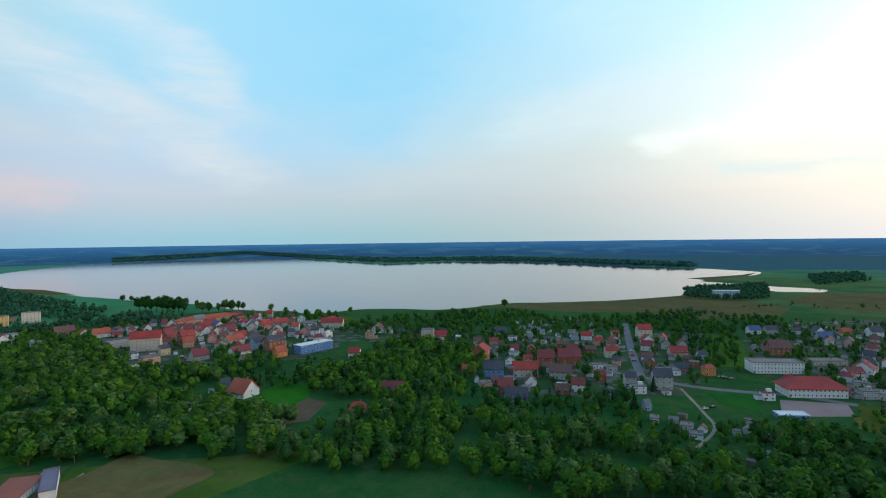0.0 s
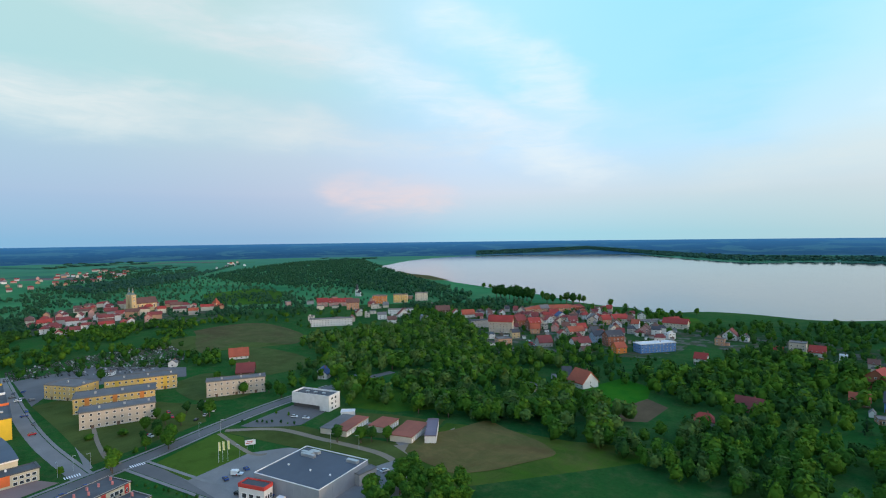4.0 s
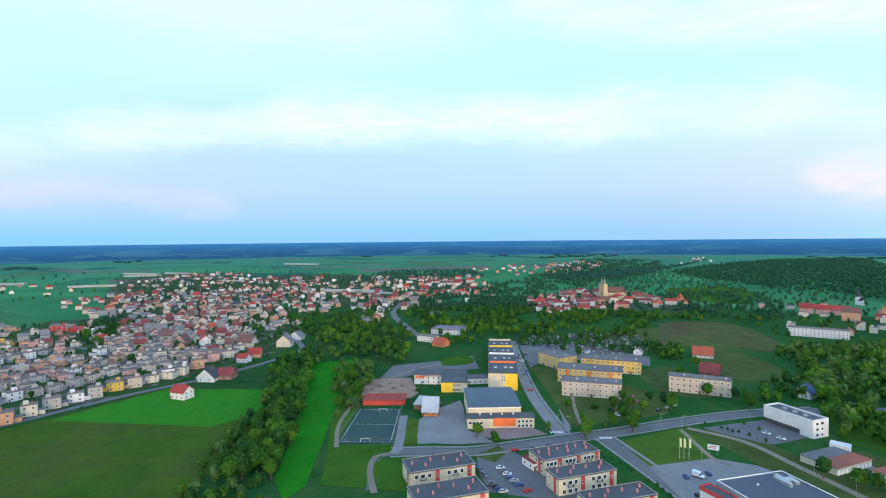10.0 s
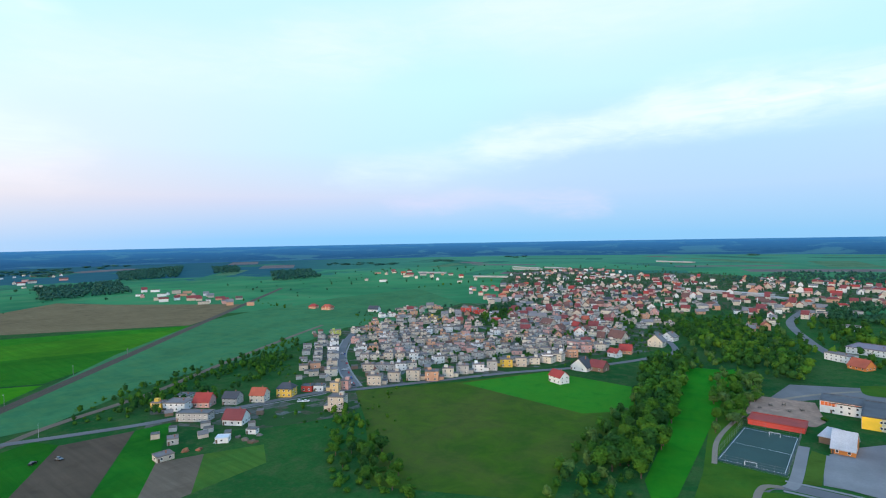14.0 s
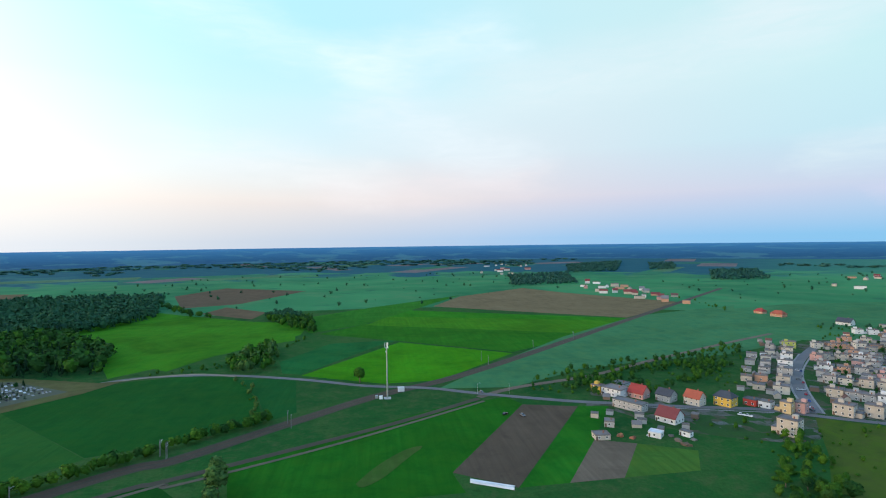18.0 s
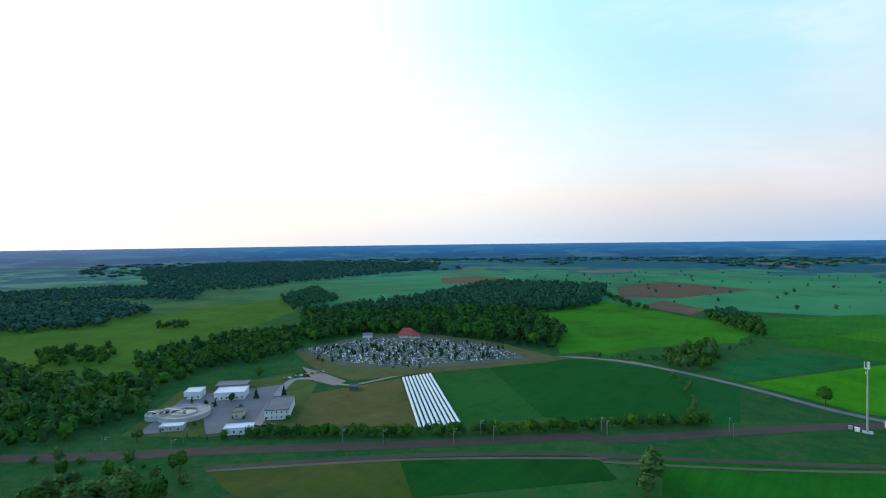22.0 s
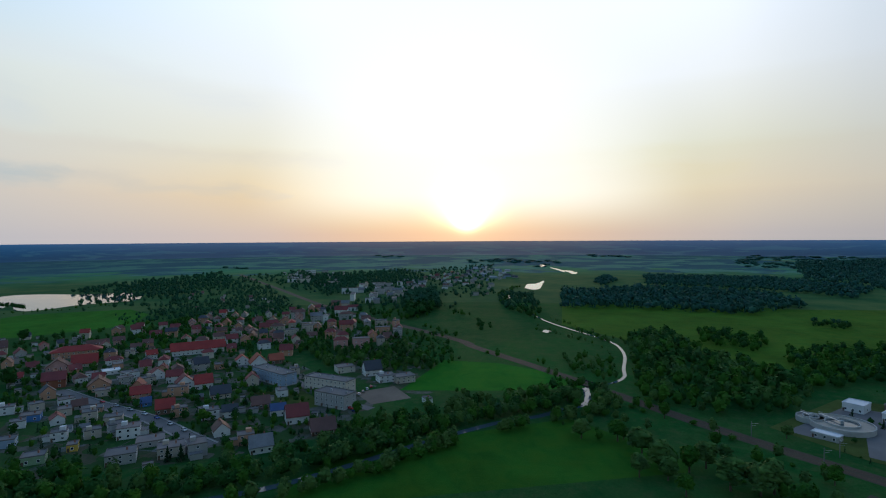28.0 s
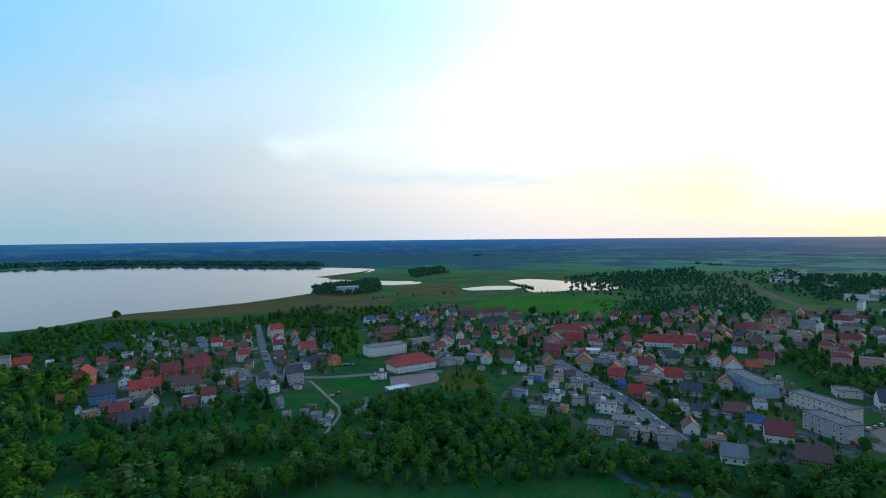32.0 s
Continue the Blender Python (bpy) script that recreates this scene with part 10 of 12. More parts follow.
house(329, 222, -49.6, 12.6, 10.7, 4.2, 'gable', 'beige', 'slate', 1)
house(313.6, 182.7, -54.4, 11.3, 9.6, 3.8, 'gable', 'brown', 'brown', 1)
house(348.3, 248.5, -49.8, 12, 10.2, 5, 'gable', 'white', 'red', 2)
house(345.3, 261.7, -47.8, 11.6, 9.8, 5.1, 'gabley', 'white', 'maroon', 2)
house(314.4, 272.5, -49.7, 12, 10.2, 5.7, 'gable', 'salmon', 'red', 2)
house(303.5, 259.1, -49.7, 6.6, 6.5, 2.9, 'gable', 'sky', 'blue', 1)
house(293.3, 236.5, -51.6, 10.8, 9.2, 4.5, 'gable', 'brown', 'red', 1)
house(329, 319.5, -48, 13.4, 11.4, 5.1, 'gabley', 'salmon', 'brown', 2)
house(367.2, 395.6, -48.4, 15.8, 12, 6, 'gabley', 'pink', 'brown', 2)
house(330.8, 360.2, -48.1, 14.4, 12, 6.8, 'gable', 'brick', 'maroon', 2)
house(420.4, 432.1, -48.7, 37.8, 12, 6.4, 'hip', 'salmon', 'red', 2)
house(391.3, 393.9, -48.4, 18.5, 12, 4.1, 'gable', 'beige', 'red', 1)
house(424.3, 355.5, -40.4, 9.1, 7.7, 5.1, 'gable', 'white', 'red', 2)
house(454.1, 329.1, -48.4, 44.9, 12, 5.7, 'gable', 'white', 'red', 2)
house(360.8, 356.7, -40.2, 8.5, 7.2, 3.3, 'flat', 'white', 'slab', 1)
house(372.1, 349.5, -40.2, 12.7, 10.8, 2.8, 'flat', 'white', 'whiteroof', 1)
house(364.3, 325.1, -40.1, 12.1, 10.3, 4.5, 'flat', 'white', 'gravel', 1)
house(418.6, 261, -50, 9.7, 8.2, 5.2, 'gabley', 'white', 'red', 2)
house(417.7, 245, -50, 13.1, 11.1, 4.2, 'gabley', 'white', 'orange', 1)
house(429.3, 234.6, -50, 11.9, 10.2, 4.2, 'gable', 'brown', 'orange', 1)
house(364.5, 301, -40, 9.7, 8.2, 5.2, 'gabley', 'white', 'maroon', 2)
house(395.3, 284.5, -40, 11.7, 10, 6.5, 'gable', 'grey', 'slate', 2)
house(405.9, 138.2, -54.5, 13.3, 11.3, 5.7, 'gable', 'white', 'slate', 2)
house(388.8, 121.5, -54.4, 12.5, 10.6, 5, 'flat', 'white', 'gravel', 2)
house(390.2, 107.6, -54.4, 14.7, 12, 4.8, 'flat', 'beige', 'gravel', 2)
house(411.5, 163.5, -51.6, 14.2, 12, 4.6, 'flat', 'cream', 'slab', 2)
house(342.5, 78.3, -54.1, 5.2, 6.5, 3.1, 'flat', 'white', 'slab', 1)
house(282, 363.2, -45, 11.7, 9.9, 6.4, 'gable', 'grey', 'brown', 2)
house(264.7, 387.1, -45, 13.9, 11.8, 4.4, 'flat', 'blue', 'gravel', 1)
house(241.5, 385.5, -44.9, 16.1, 12, 4.2, 'flat', 'grey', 'slab', 1)
house(268.5, 443.9, -40.2, 13.1, 11.2, 7.2, 'gabley', 'white', 'maroon', 2)
house(186.8, 243, -39.3, 9.1, 7.7, 4.3, 'gable', 'brown', 'slate', 1)
house(181.4, 246.6, -39.3, 4, 6.5, 2.6, 'flat', 'red', 'maroon', 1)
house(406.6, 612.2, -41.3, 18.7, 12, 6.8, 'gable', 'brown', 'brown', 2, win=4.5)
house(419.7, 587.2, -41.2, 15.3, 12, 6.7, 'gable', 'pink', 'maroon', 2, win=4.5)
house(440.2, 582.7, -41.3, 15.5, 12, 6.8, 'gable', 'grey', 'maroon', 2, win=4.5)
house(412.5, 514.5, -40.9, 16.7, 12, 8, 'gable', 'beige', 'brown', 3)
house(376.7, 518.6, -40.8, 16.3, 12, 6, 'gable', 'grey', 'slate', 2)
# blocks by the western street
flats(373.3, 205.6, -118.8, 40.3, 12.5, 9, 3, 'blue', label='pale blue-grey block of flats')
flats(358.5, 153.9, -106.5, 37.6, 11, 9, 3, 'cream', label='cream block of flats with a pale roof edge')
flats(326.1, 136.3, -108.6, 25, 12, 9, 3, 'grey', label='grey block of flats by the sandy yard')
quarter([(550.7, 415), (634, 404.7), (639.6, 309.6), (553.1, 267.7), (515.2, 342.8)], 18, 'beige salmon grey pink', 'red maroon brown', 'gable gable gabley hip flat', (9, 16), (4, 7), 16, 20)
quarter([(618.9, 355.7), (829.3, 343.6), (652.6, 182.8), (533.9, 153.4), (483.6, 195.6), (557.5, 264)], 26, 'white beige grey salmon pink', 'maroon brown red grey', 'gable hip flat', (10, 18), (6, 11), 18, 21)
quarter([(1492.5, 840), (1602.8, 726.8), (1161.6, 562.6), (1149.4, 633.2)], 10, 'white cream', 'slab', 'flat', (15, 40), (6, 12), 30, 22)
quarter([(1147.7, 454.4), (1194.9, 335.4), (912.4, 269.6), (880.8, 340.6)], 14, 'white grey', 'slab', 'flat', (14, 36), (5, 12), 24, 23)
quarter([(1022.8, 754.6), (855.7, 461.5), (667.3, 375.5), (589.2, 443.9)], 22, 'white grey beige', 'slab brown', 'flat gable', (4, 7), (2.6, 3.2), 14, 24)
quarter([(1436.7, 373.9), (1579.6, 307.5), (1299.7, 198.4), (1003, 261)], 8, 'white beige', 'brown', 'gable', (8, 13), (4, 7), 20, 25)
# allotment sheds
quarter([(126.7, 329.6), (141.8, 336), (140.7, 300.1), (125.7, 257.8), (105.5, 250.1), (114.1, 289.8)], 6, 'white grey brown', 'slab grey', 'gable flat', (3, 4), (2.2, 2.6), 10, 30, "shed")
quarter([(-3.2, 674), (112.2, 702.3), (90.8, 568.9), (25.9, 549.9)], 14, 'white grey blue', 'slab grey', 'gable flat', (4, 8), (2.4, 3), 14, 31)
quarter([(74.3, 324.9), (107.1, 327.9), (102.6, 296.5), (73, 306.3)], 3, 'white grey', 'slab grey', 'flat', (4, 7), (2.4, 2.8), 12, 32)
quarter([(-1310.5, -69.4), (-1504.8, 107.5), (-1053.7, 117.6), (-952.6, 28.8), (-905.6, -48.2)], 26, 'white cream beige salmon pink grey white cream', 'red red orange maroon', 'gable gable hip', (10, 22), (5, 9), 15, 40)
quarter([(-918.6, 139.2), (-1063.2, 285.2), (-763.7, 219.4), (-731.3, 139.5)], 18, 'white cream salmon', 'red red maroon', 'gable gable hip', (10, 18), (5, 8), 13, 41)
quarter([(-830.8, 483.6), (-714.3, 572.4), (-539.5, 532.3), (-502.7, 456.9), (-629.7, 403.1)], 10, 'white cream beige salmon pink grey white cream', 'red brown slab', 'gable flat', (8, 13), (4, 7), 20, 42)
quarter([(-460.2, 646), (-365.1, 695.7), (-284, 670.3), (-239.1, 676.5), (-195.9, 554.8), (-271.6, 628.6), (-336.3, 593.7), (-398.7, 570.5)], 30, 'white cream beige salmon pink grey white cream', 'red maroon brown orange slate', 'gable gabley hip', (8, 13), (4, 7), 13, 43)
quarter([(379.3, 416.2), (419.5, 343.4), (353.2, 255.5), (296, 242.5), (311.4, 314.1)], 16, 'beige white salmon grey', 'red maroon slate brown', 'gable flat hip', (8, 13), (4, 7), 15, 44)
quarter([(269.6, 336.9), (265.4, 267.8), (235.2, 192.7), (238.6, 158.8), (262.8, 194.1), (273.6, 243.6), (304.3, 320.1)], 10, 'beige white salmon grey', 'slab', 'flat', (7, 10), (4, 7), 15, 45)
# small houses, garages and sheds between the gardens
quarter([(361, 666), (497.1, 570.4), (465.5, 385.3), (400.1, 202), (351.7, 141.5), (269.4, 136.2), (220, 175.7), (215.9, 228.4), (240.2, 326.4), (238.1, 440.5)], 60, 'beige white salmon grey pink cream', 'red maroon slate brown red', 'gable gable flat hip gabley', (7, 10), (3, 6), 14, 60)
quarter([(361, 666), (497.1, 570.4), (465.5, 385.3), (400.1, 202), (351.7, 141.5), (269.4, 136.2), (220, 175.7), (215.9, 228.4), (240.2, 326.4), (238.1, 440.5)], 60, 'grey white beige brown grey', 'slab grey brown', 'flat flat gable', (3.5, 6), (2.3, 2.8), 8, 61, "shed")
quarter([(498.3, 523.7), (669.5, 445.4), (749.4, 303.4), (619.4, 173.5), (511.3, 146.9), (472.8, 204.8), (439.1, 292.2), (397.5, 400.7)], 60, 'beige white salmon grey pink cream', 'red maroon slate brown', 'gable gable hip', (8, 12), (4, 8), 13, 62)
quarter([(498.3, 523.7), (669.5, 445.4), (749.4, 303.4), (619.4, 173.5), (511.3, 146.9), (472.8, 204.8), (439.1, 292.2), (397.5, 400.7)], 40, 'grey white beige brown grey', 'slab grey brown', 'flat flat gable', (3.5, 6), (2.3, 2.8), 8, 63, "shed")
quarter([(-51.8, 576), (93.3, 584.8), (175.8, 589.8), (158.3, 444.8), (93.6, 391.7), (36.5, 373.1), (-30.6, 381.4)], 26, 'beige white salmon grey brick', 'red maroon slate brown', 'gable gable flat', (7, 11), (3.5, 6), 13, 64)
quarter([(-51.8, 576), (93.3, 584.8), (175.8, 589.8), (158.3, 444.8), (93.6, 391.7), (36.5, 373.1), (-30.6, 381.4)], 40, 'grey white beige brown grey', 'slab grey brown', 'flat flat gable', (3.5, 6), (2.3, 2.8), 8, 65, "shed")
quarter([(76.7, 335.3), (112.1, 333.3), (150.8, 309.2), (127.7, 252.3), (105.5, 250.1), (96.9, 288.2), (74.1, 310.8)], 5, 'grey white beige brown grey', 'slab grey brown', 'flat flat gable', (3.5, 6), (2.3, 2.8), 8, 66, "shed")
quarter([(-3.3, 721.3), (138.2, 727.6), (111.2, 585.9), (-2.8, 548.1)], 30, 'grey white beige brown grey', 'slab grey brown', 'flat flat gable', (3.5, 6), (2.3, 2.8), 8, 67, "shed")
quarter([(279.9, 710.2), (459.6, 718.7), (250.3, 391.2), (197, 466.5)], 26, 'grey white beige brown grey', 'slab grey brown', 'flat flat gable', (3.5, 6), (2.3, 2.8), 8, 68, "shed")
quarter([(-278.9, -310.9), (-374.1, -243.4), (-477, -205), (-609.3, -231.5), (-639.3, -414.3), (-577.8, -570.9), (-424.7, -480.5)], 90, 'grey white beige brown grey', 'slab grey brown', 'flat flat gable', (3.5, 6), (2.3, 2.8), 8, 69, "shed")
quarter([(-257.5, -357.9), (-260.8, -316.3), (-418.3, -495.8), (-404, -529.7)], 26, 'grey white beige brown grey', 'slab grey brown', 'flat flat gable', (3.5, 6), (2.3, 2.8), 8, 70, "shed")
quarter([(-150.5, -370.3), (-181.6, -348.3), (-206.2, -319.8), (-172.2, -267.8), (-144.4, -278.1), (-120.3, -287)], 9, 'grey white beige brown grey', 'slab grey brown', 'flat flat gable', (3.5, 6), (2.3, 2.8), 8, 71, "shed")
quarter([(-1267.2, -775.3), (-1496.8, -511.3), (-1226.8, -108), (-773.4, -68.7), (-564.3, -194.1), (-436.8, -269)], 120, 'grey white beige brown grey', 'slab grey brown', 'flat flat gable', (3.5, 6), (2.3, 2.8), 8, 72, "shed")
quarter([(-495.2, 595.8), (-386.7, 751.2), (-232.6, 686), (-193.3, 558.7), (-272.3, 480.8), (-357.8, 447.3)], 40, 'white cream beige salmon pink grey white cream', 'red maroon brown orange slate', 'gable gabley hip', (7, 11), (3.5, 6.5), 12, 73)
quarter([(-495.2, 595.8), (-386.7, 751.2), (-232.6, 686), (-193.3, 558.7), (-272.3, 480.8), (-357.8, 447.3)], 50, 'grey white beige brown grey', 'slab grey brown', 'flat flat gable', (3.5, 6), (2.3, 2.8), 8, 74, "shed")
quarter([(-846.5, 542.3), (-704.1, 738), (-490.7, 514.2), (-559.2, 375)], 16, 'white cream beige salmon pink grey white cream', 'red maroon slab', 'gable flat', (8, 12), (4, 7), 15, 75)
# low outbuildings and houses filling the estate
quarter([(-329.9, -367.1), (-362.6, -319.1), (-441.7, -287), (-523.9, -245.1), (-617.5, -329.6), (-553.7, -367.5), (-554.6, -486.5), (-427.3, -474.4)], 85, 'beige grey cream grey salmon beige pink', 'slab gravel felt', 'flat', (7, 9), (3, 5.6), 9, 81)
quarter([(-523.5, -537.9), (-650.3, -552.8), (-719.5, -466), (-580.6, -359.3), (-540.1, -400.7)], 22, 'beige grey cream grey salmon beige pink', 'slab maroon red', 'flat gable', (8, 12), (3, 6), 14, 82)
quarter([(-639.3, -414.3), (-790.7, -379.2), (-650.6, -247.1), (-535.8, -216.8), (-531.9, -269.7)], 40, 'beige grey cream grey salmon beige pink white', 'red maroon brown slab', 'flat gable gabley', (8, 12), (4, 6), 12, 83)
quarter([(-992.6, -734.3), (-1122, -566.9), (-1199.3, -317.6), (-1052.5, -170.4), (-782.4, -207.6), (-758.1, -363.6), (-744.2, -504.5)], 110, 'white cream beige salmon pink grey white cream grey beige', 'red orange maroon brown red grey orange brown slate maroon', 'flat gable gabley hip', (8, 14), (4, 7), 13, 84)
quarter([(-669.4, -410.7), (-656.1, -345.2), (-640.3, -267.5), (-564.3, -194.1), (-474.2, -198.7), (-432.1, -243.5), (-436.8, -269)], 45, 'beige grey cream grey salmon beige pink', 'slab maroon brown', 'flat flat gable', (8, 12), (3, 6), 12, 85)
quarter([(-876.2, -536.9), (-1086, -472.1), (-1162.1, -353.5), (-622.1, -178.3), (-571.1, -228.4), (-656.1, -345.2), (-632.1, -388)], 70, 'beige grey cream grey salmon beige pink white', 'slab maroon brown red slate', 'flat gable gabley', (8, 13), (3, 6), 12, 86)
quarter([(1646.4, 263), (1953.9, 234.3), (1730.1, 110.6), (1390.2, 79.1), (1341.5, 161.5), (1386.5, 221.8)], 40, 'white grey blue', 'grey slate pale', 'gable flat', (9, 18), (3, 6), 14, 87)
quarter([(-1437.6, -409.0), (-1233.7, -218.9), (-1514.1, -87.0), (-1228.2, 117.7), (-958.8, 100.8), (-812.8, -74.6), (-757.5, -216.6)], 70, 'white cream beige grey salmon white', 'red brown grey maroon slab', 'gable flat hip flat', (8, 13), (3.5, 6.5), 13, 31)
quarter([(1414.5, 757.3), (1671.2, 665.7), (1289.3, 490.8), (1101.8, 470.9), (1198.8, 596.5)], 16, 'white grey cream', 'grey slab', 'flat', (14, 26), (5, 9), 22, 32)
quarter([(1133.0, 435.2), (1319.0, 302.5), (905.8, 202.5), (809.9, 288.8)], 34, 'white grey cream', 'grey slab brown', 'flat gable', (9, 20), (4, 9), 16, 33)
quarter([(1535.2, 327.2), (1781.1, 175.7), (1011.7, 99.3), (934.4, 184.0)], 40, 'white cream beige grey', 'red brown grey slab', 'gable flat hip', (8, 14), (3.5, 6), 17, 34)
join_far_town()
# single trees by the streets and houses
tree(-289.8, 18, 8, "light")
tree(-279.3, 26.9, 6, "broad")
tree(-288.1, 76.5, 8, "light")
tree(-295, 105.1, 11, "broad")
tree(-303.3, 96.8, 8, "broad")
tree(-284.6, 76.2, 10, "light")
tree(-304.1, 107.9, 9, "broad")
tree(-315.8, 107.2, 8, "broad")
tree(-331.3, 142.5, 11, "broad")
tree(-340, 141.2, 9, "dark")
tree(-348.3, 135.4, 8, "dark")
tree(-481.3, 122.5, 10, "broad")
tree(-441.9, 209.9, 9, "light")
tree(-335.7, 95.8, 6, "bush")
tree(-342.6, 81, 5, "bush")
tree(-349.9, 118.2, 8, "broad")
tree(-318.7, 100.7, 6, "dark")
tree(-408.4, 182.2, 9, "broad")
tree(-235.4, 169.2, 10, "dark")
tree(-225.3, 177.3, 10, "broad")
tree(-216.3, 188.2, 9, "broad")
tree(-222.2, 182.1, 9, "dark")
tree(-313.1, 207.1, 9, "light")
tree(-358.4, 178.4, 10, "broad")
tree(-331.3, 192.2, 11, "broad")
tree(-349, 192.7, 9, "dark")
tree(-293.4, 79.8, 9, "light")
tree(-341.4, 247.9, 13, "light")
tree(-309.1, 246.4, 14, "broad")
tree(-336.8, 272.9, 12, "dark")
tree(-369, 22.1, 5, "spruce")
tree(-376.5, -18.8, 4, "bush")
tree(15.7, -421.1, 14, "broad")
tree(70.6, -239.4, 14, "willow")
tree(70, -228.3, 10, "willow")
tree(75.9, -257.4, 11, "willow")
tree(336.7, -69, 11, "broad")
tree(294.3, -85.1, 9, "broad")
tree(276.2, -83.7, 10, "willow")
tree(245, -94.1, 15, "willow")
tree(247.4, -87.2, 13, "willow")
tree(260.9, -64.4, 14, "broad")
tree(261.8, -55.4, 12, "broad")
tree(266.4, -52, 11, "willow")
tree(354.6, -31.9, 9, "broad")
tree(357.4, -17.6, 9, "willow")
tree(336.1, -34.9, 6, "bush")
tree(333.1, -13, 7, "bush")
tree(382.8, -247.5, 9, "broad")
tree(320, -226.2, 9, "spruce")
tree(314.4, -126.5, 8, "willow")
tree(333, -212.6, 8, "spruce")
tree(338.1, -196.7, 7, "dark")
tree(343.1, -181.3, 5, "dark")
tree(338.9, -185.7, 5, "spruce")
tree(-399.8, -68.5, 11, "broad")
tree(-359.6, -65.3, 9, "broad")
tree(-439.6, -64.1, 10, "willow")
tree(-397.6, -56.2, 9, "willow")
tree(-373.4, -70.4, 10, "willow")
tree(-442.2, -67.9, 9, "broad")
tree(-349.9, -62.6, 8, "bush")
tree(309, 114.9, 9, "broad")
tree(289.2, 123.7, 8, "bush")
tree(282.7, 199.1, 7, "light")
tree(332.7, 152.9, 9, "broad")
tree(279.7, 200.3, 9, "light")
tree(368.6, 220.9, 9, "broad")
tree(323, 390.5, 16, "dark")
tree(469.5, 549, 15, "dark")
tree(215.9, 308.7, 12, "light")
tree(229, 176.4, 9, "spruce")
tree(227.6, 182.7, 8, "spruce")
tree(76.7, 346.5, 12, "spruce")
tree(73.9, 355.5, 11, "dark")
tree(98.9, 387.8, 11, "spruce")
tree(57.3, 422.2, 11, "dark")
tree(24.3, 417.5, 10, "dark")
tree(-367.5, 778.7, 13, "broad")
tree(-290.6, 727.8, 12, "broad")
tree(-279.6, 743.8, 10, "broad")
tree(-260.5, 737.1, 10, "broad")
tree(-340.6, 772.7, 9, "broad")
tree(-9.9, 838.9, 15, "broad")
tree(-715.4, 903.5, 14, "broad")
tree(-699.3, 905.6, 12, "broad")
tree(-66.6, 744.9, 12, "dark")
tree(-42.8, 745.9, 12, "dark")
tree(-237.5, 766.8, 10, "broad")
tree(-280.6, 709, 9, "broad")
tree(-260.2, 736.9, 9, "broad")
tree(-471.3, 763.4, 19, "willow", wide=0.8)
tree(-461.5, 766.2, 17, "dark", wide=0.9)
tree(-453.4, 777.6, 15, "broad", wide=0.7)
tree(-444.3, 779.6, 20, "willow", wide=0.8)
tree(-434.8, 782.2, 18, "dark", wide=0.9)
tree(-427.9, 792.1, 16, "broad", wide=0.7)
tree(-420, 792.6, 14, "willow", wide=0.8)
tree(-426.9, 772.4, 19, "dark", wide=0.9)
tree(-503.8, 800.7, 17, "broad", wide=0.7)
tree(-587, 777.9, 23, "dark")
tree(-575.9, 776.5, 27, "dark")
tree(-565, 775.1, 21, "dark")
tree(-554.4, 773.8, 25, "dark")
tree(-544, 772.5, 23, "dark")
tree(-533.9, 771.2, 27, "dark")
tree(-523.9, 770, 21, "dark")
tree(-514.2, 768.8, 25, "dark")
tree(-504.6, 767.6, 23, "dark")
# conifers between the graves
tree(371.7, -351.9, 4.794843082918277, "spruce")
tree(341.4, -431, 3.5460879704420596, "dark")
tree(384.4, -369.8, 6.98475692428662, "spruce")
tree(295.2, -436.2, 5.736738491904567, "spruce")
tree(306.3, -389.1, 5.331134236341555, "dark")
tree(335, -437.6, 6.1538058620038605, "spruce")
tree(389.3, -386.4, 6.5293453294263095, "spruce")
tree(295.3, -399.4, 5.9994531926392085, "dark")
tree(339.5, -361.1, 5.056173696177662, "dark")
tree(304.6, -464.8, 3.975891010702341, "spruce")
tree(279.7, -455.8, 5.6932690180338135, "spruce")
tree(343, -396.5, 4.72818671069563, "spruce")
tree(311.2, -380.9, 5.886937478222383, "dark")
tree(274.3, -411.3, 5.8494573975688136, "spruce")
tree(274.6, -413.2, 6.666435945792829, "spruce")
tree(322.6, -434.8, 6.41062775595674, "spruce")
tree(389.8, -382.3, 6.488798709479381, "dark")
tree(379.1, -320.7, 4.936616395710681, "spruce")
tree(353.9, -349.3, 6.554684586198705, "spruce")
tree(343.9, -430.6, 6.014541671069807, "spruce")
tree(271.6, -414.9, 5.268971307768155, "dark")
tree(385.6, -385.1, 5.599169830788103, "spruce")
tree(384, -352.7, 5.6366349303856955, "spruce")
tree(381.8, -311.9, 4.598406819706321, "dark")
tree(291, -450, 5.111433714960667, "spruce")
tree(315.8, -404, 5.457413717053867, "spruce")
tree(280.4, -448.3, 5.009170437008264, "dark")
tree(383.9, -363.4, 6.922290607570224, "spruce")
tree(354.9, -423.2, 4.953236203313587, "spruce")
tree(397.3, -319.1, 5.712631873536404, "spruce")
tree(323.3, -408.6, 5.87748489313338, "spruce")
tree(302, -405, 3.5776386414678347, "spruce")
tree(297.6, -389.8, 4.378927973642146, "spruce")
tree(334.3, -411.8, 4.773842812689849, "spruce")
tree(351.9, -367.2, 4.551413906779563, "spruce")
tree(322.5, -454.2, 5.492403007247038, "dark")
tree(377.9, -377.6, 6.313326846382196, "spruce")
tree(384, -350, 5.943232423361975, "spruce")
tree(370.7, -373.6, 6.417386120450581, "spruce")
tree(304.8, -457, 4.678485822657082, "spruce")
tree(289.8, -444.1, 4.287597449530097, "spruce")
tree(348.9, -410.2, 6.323720331689101, "dark")
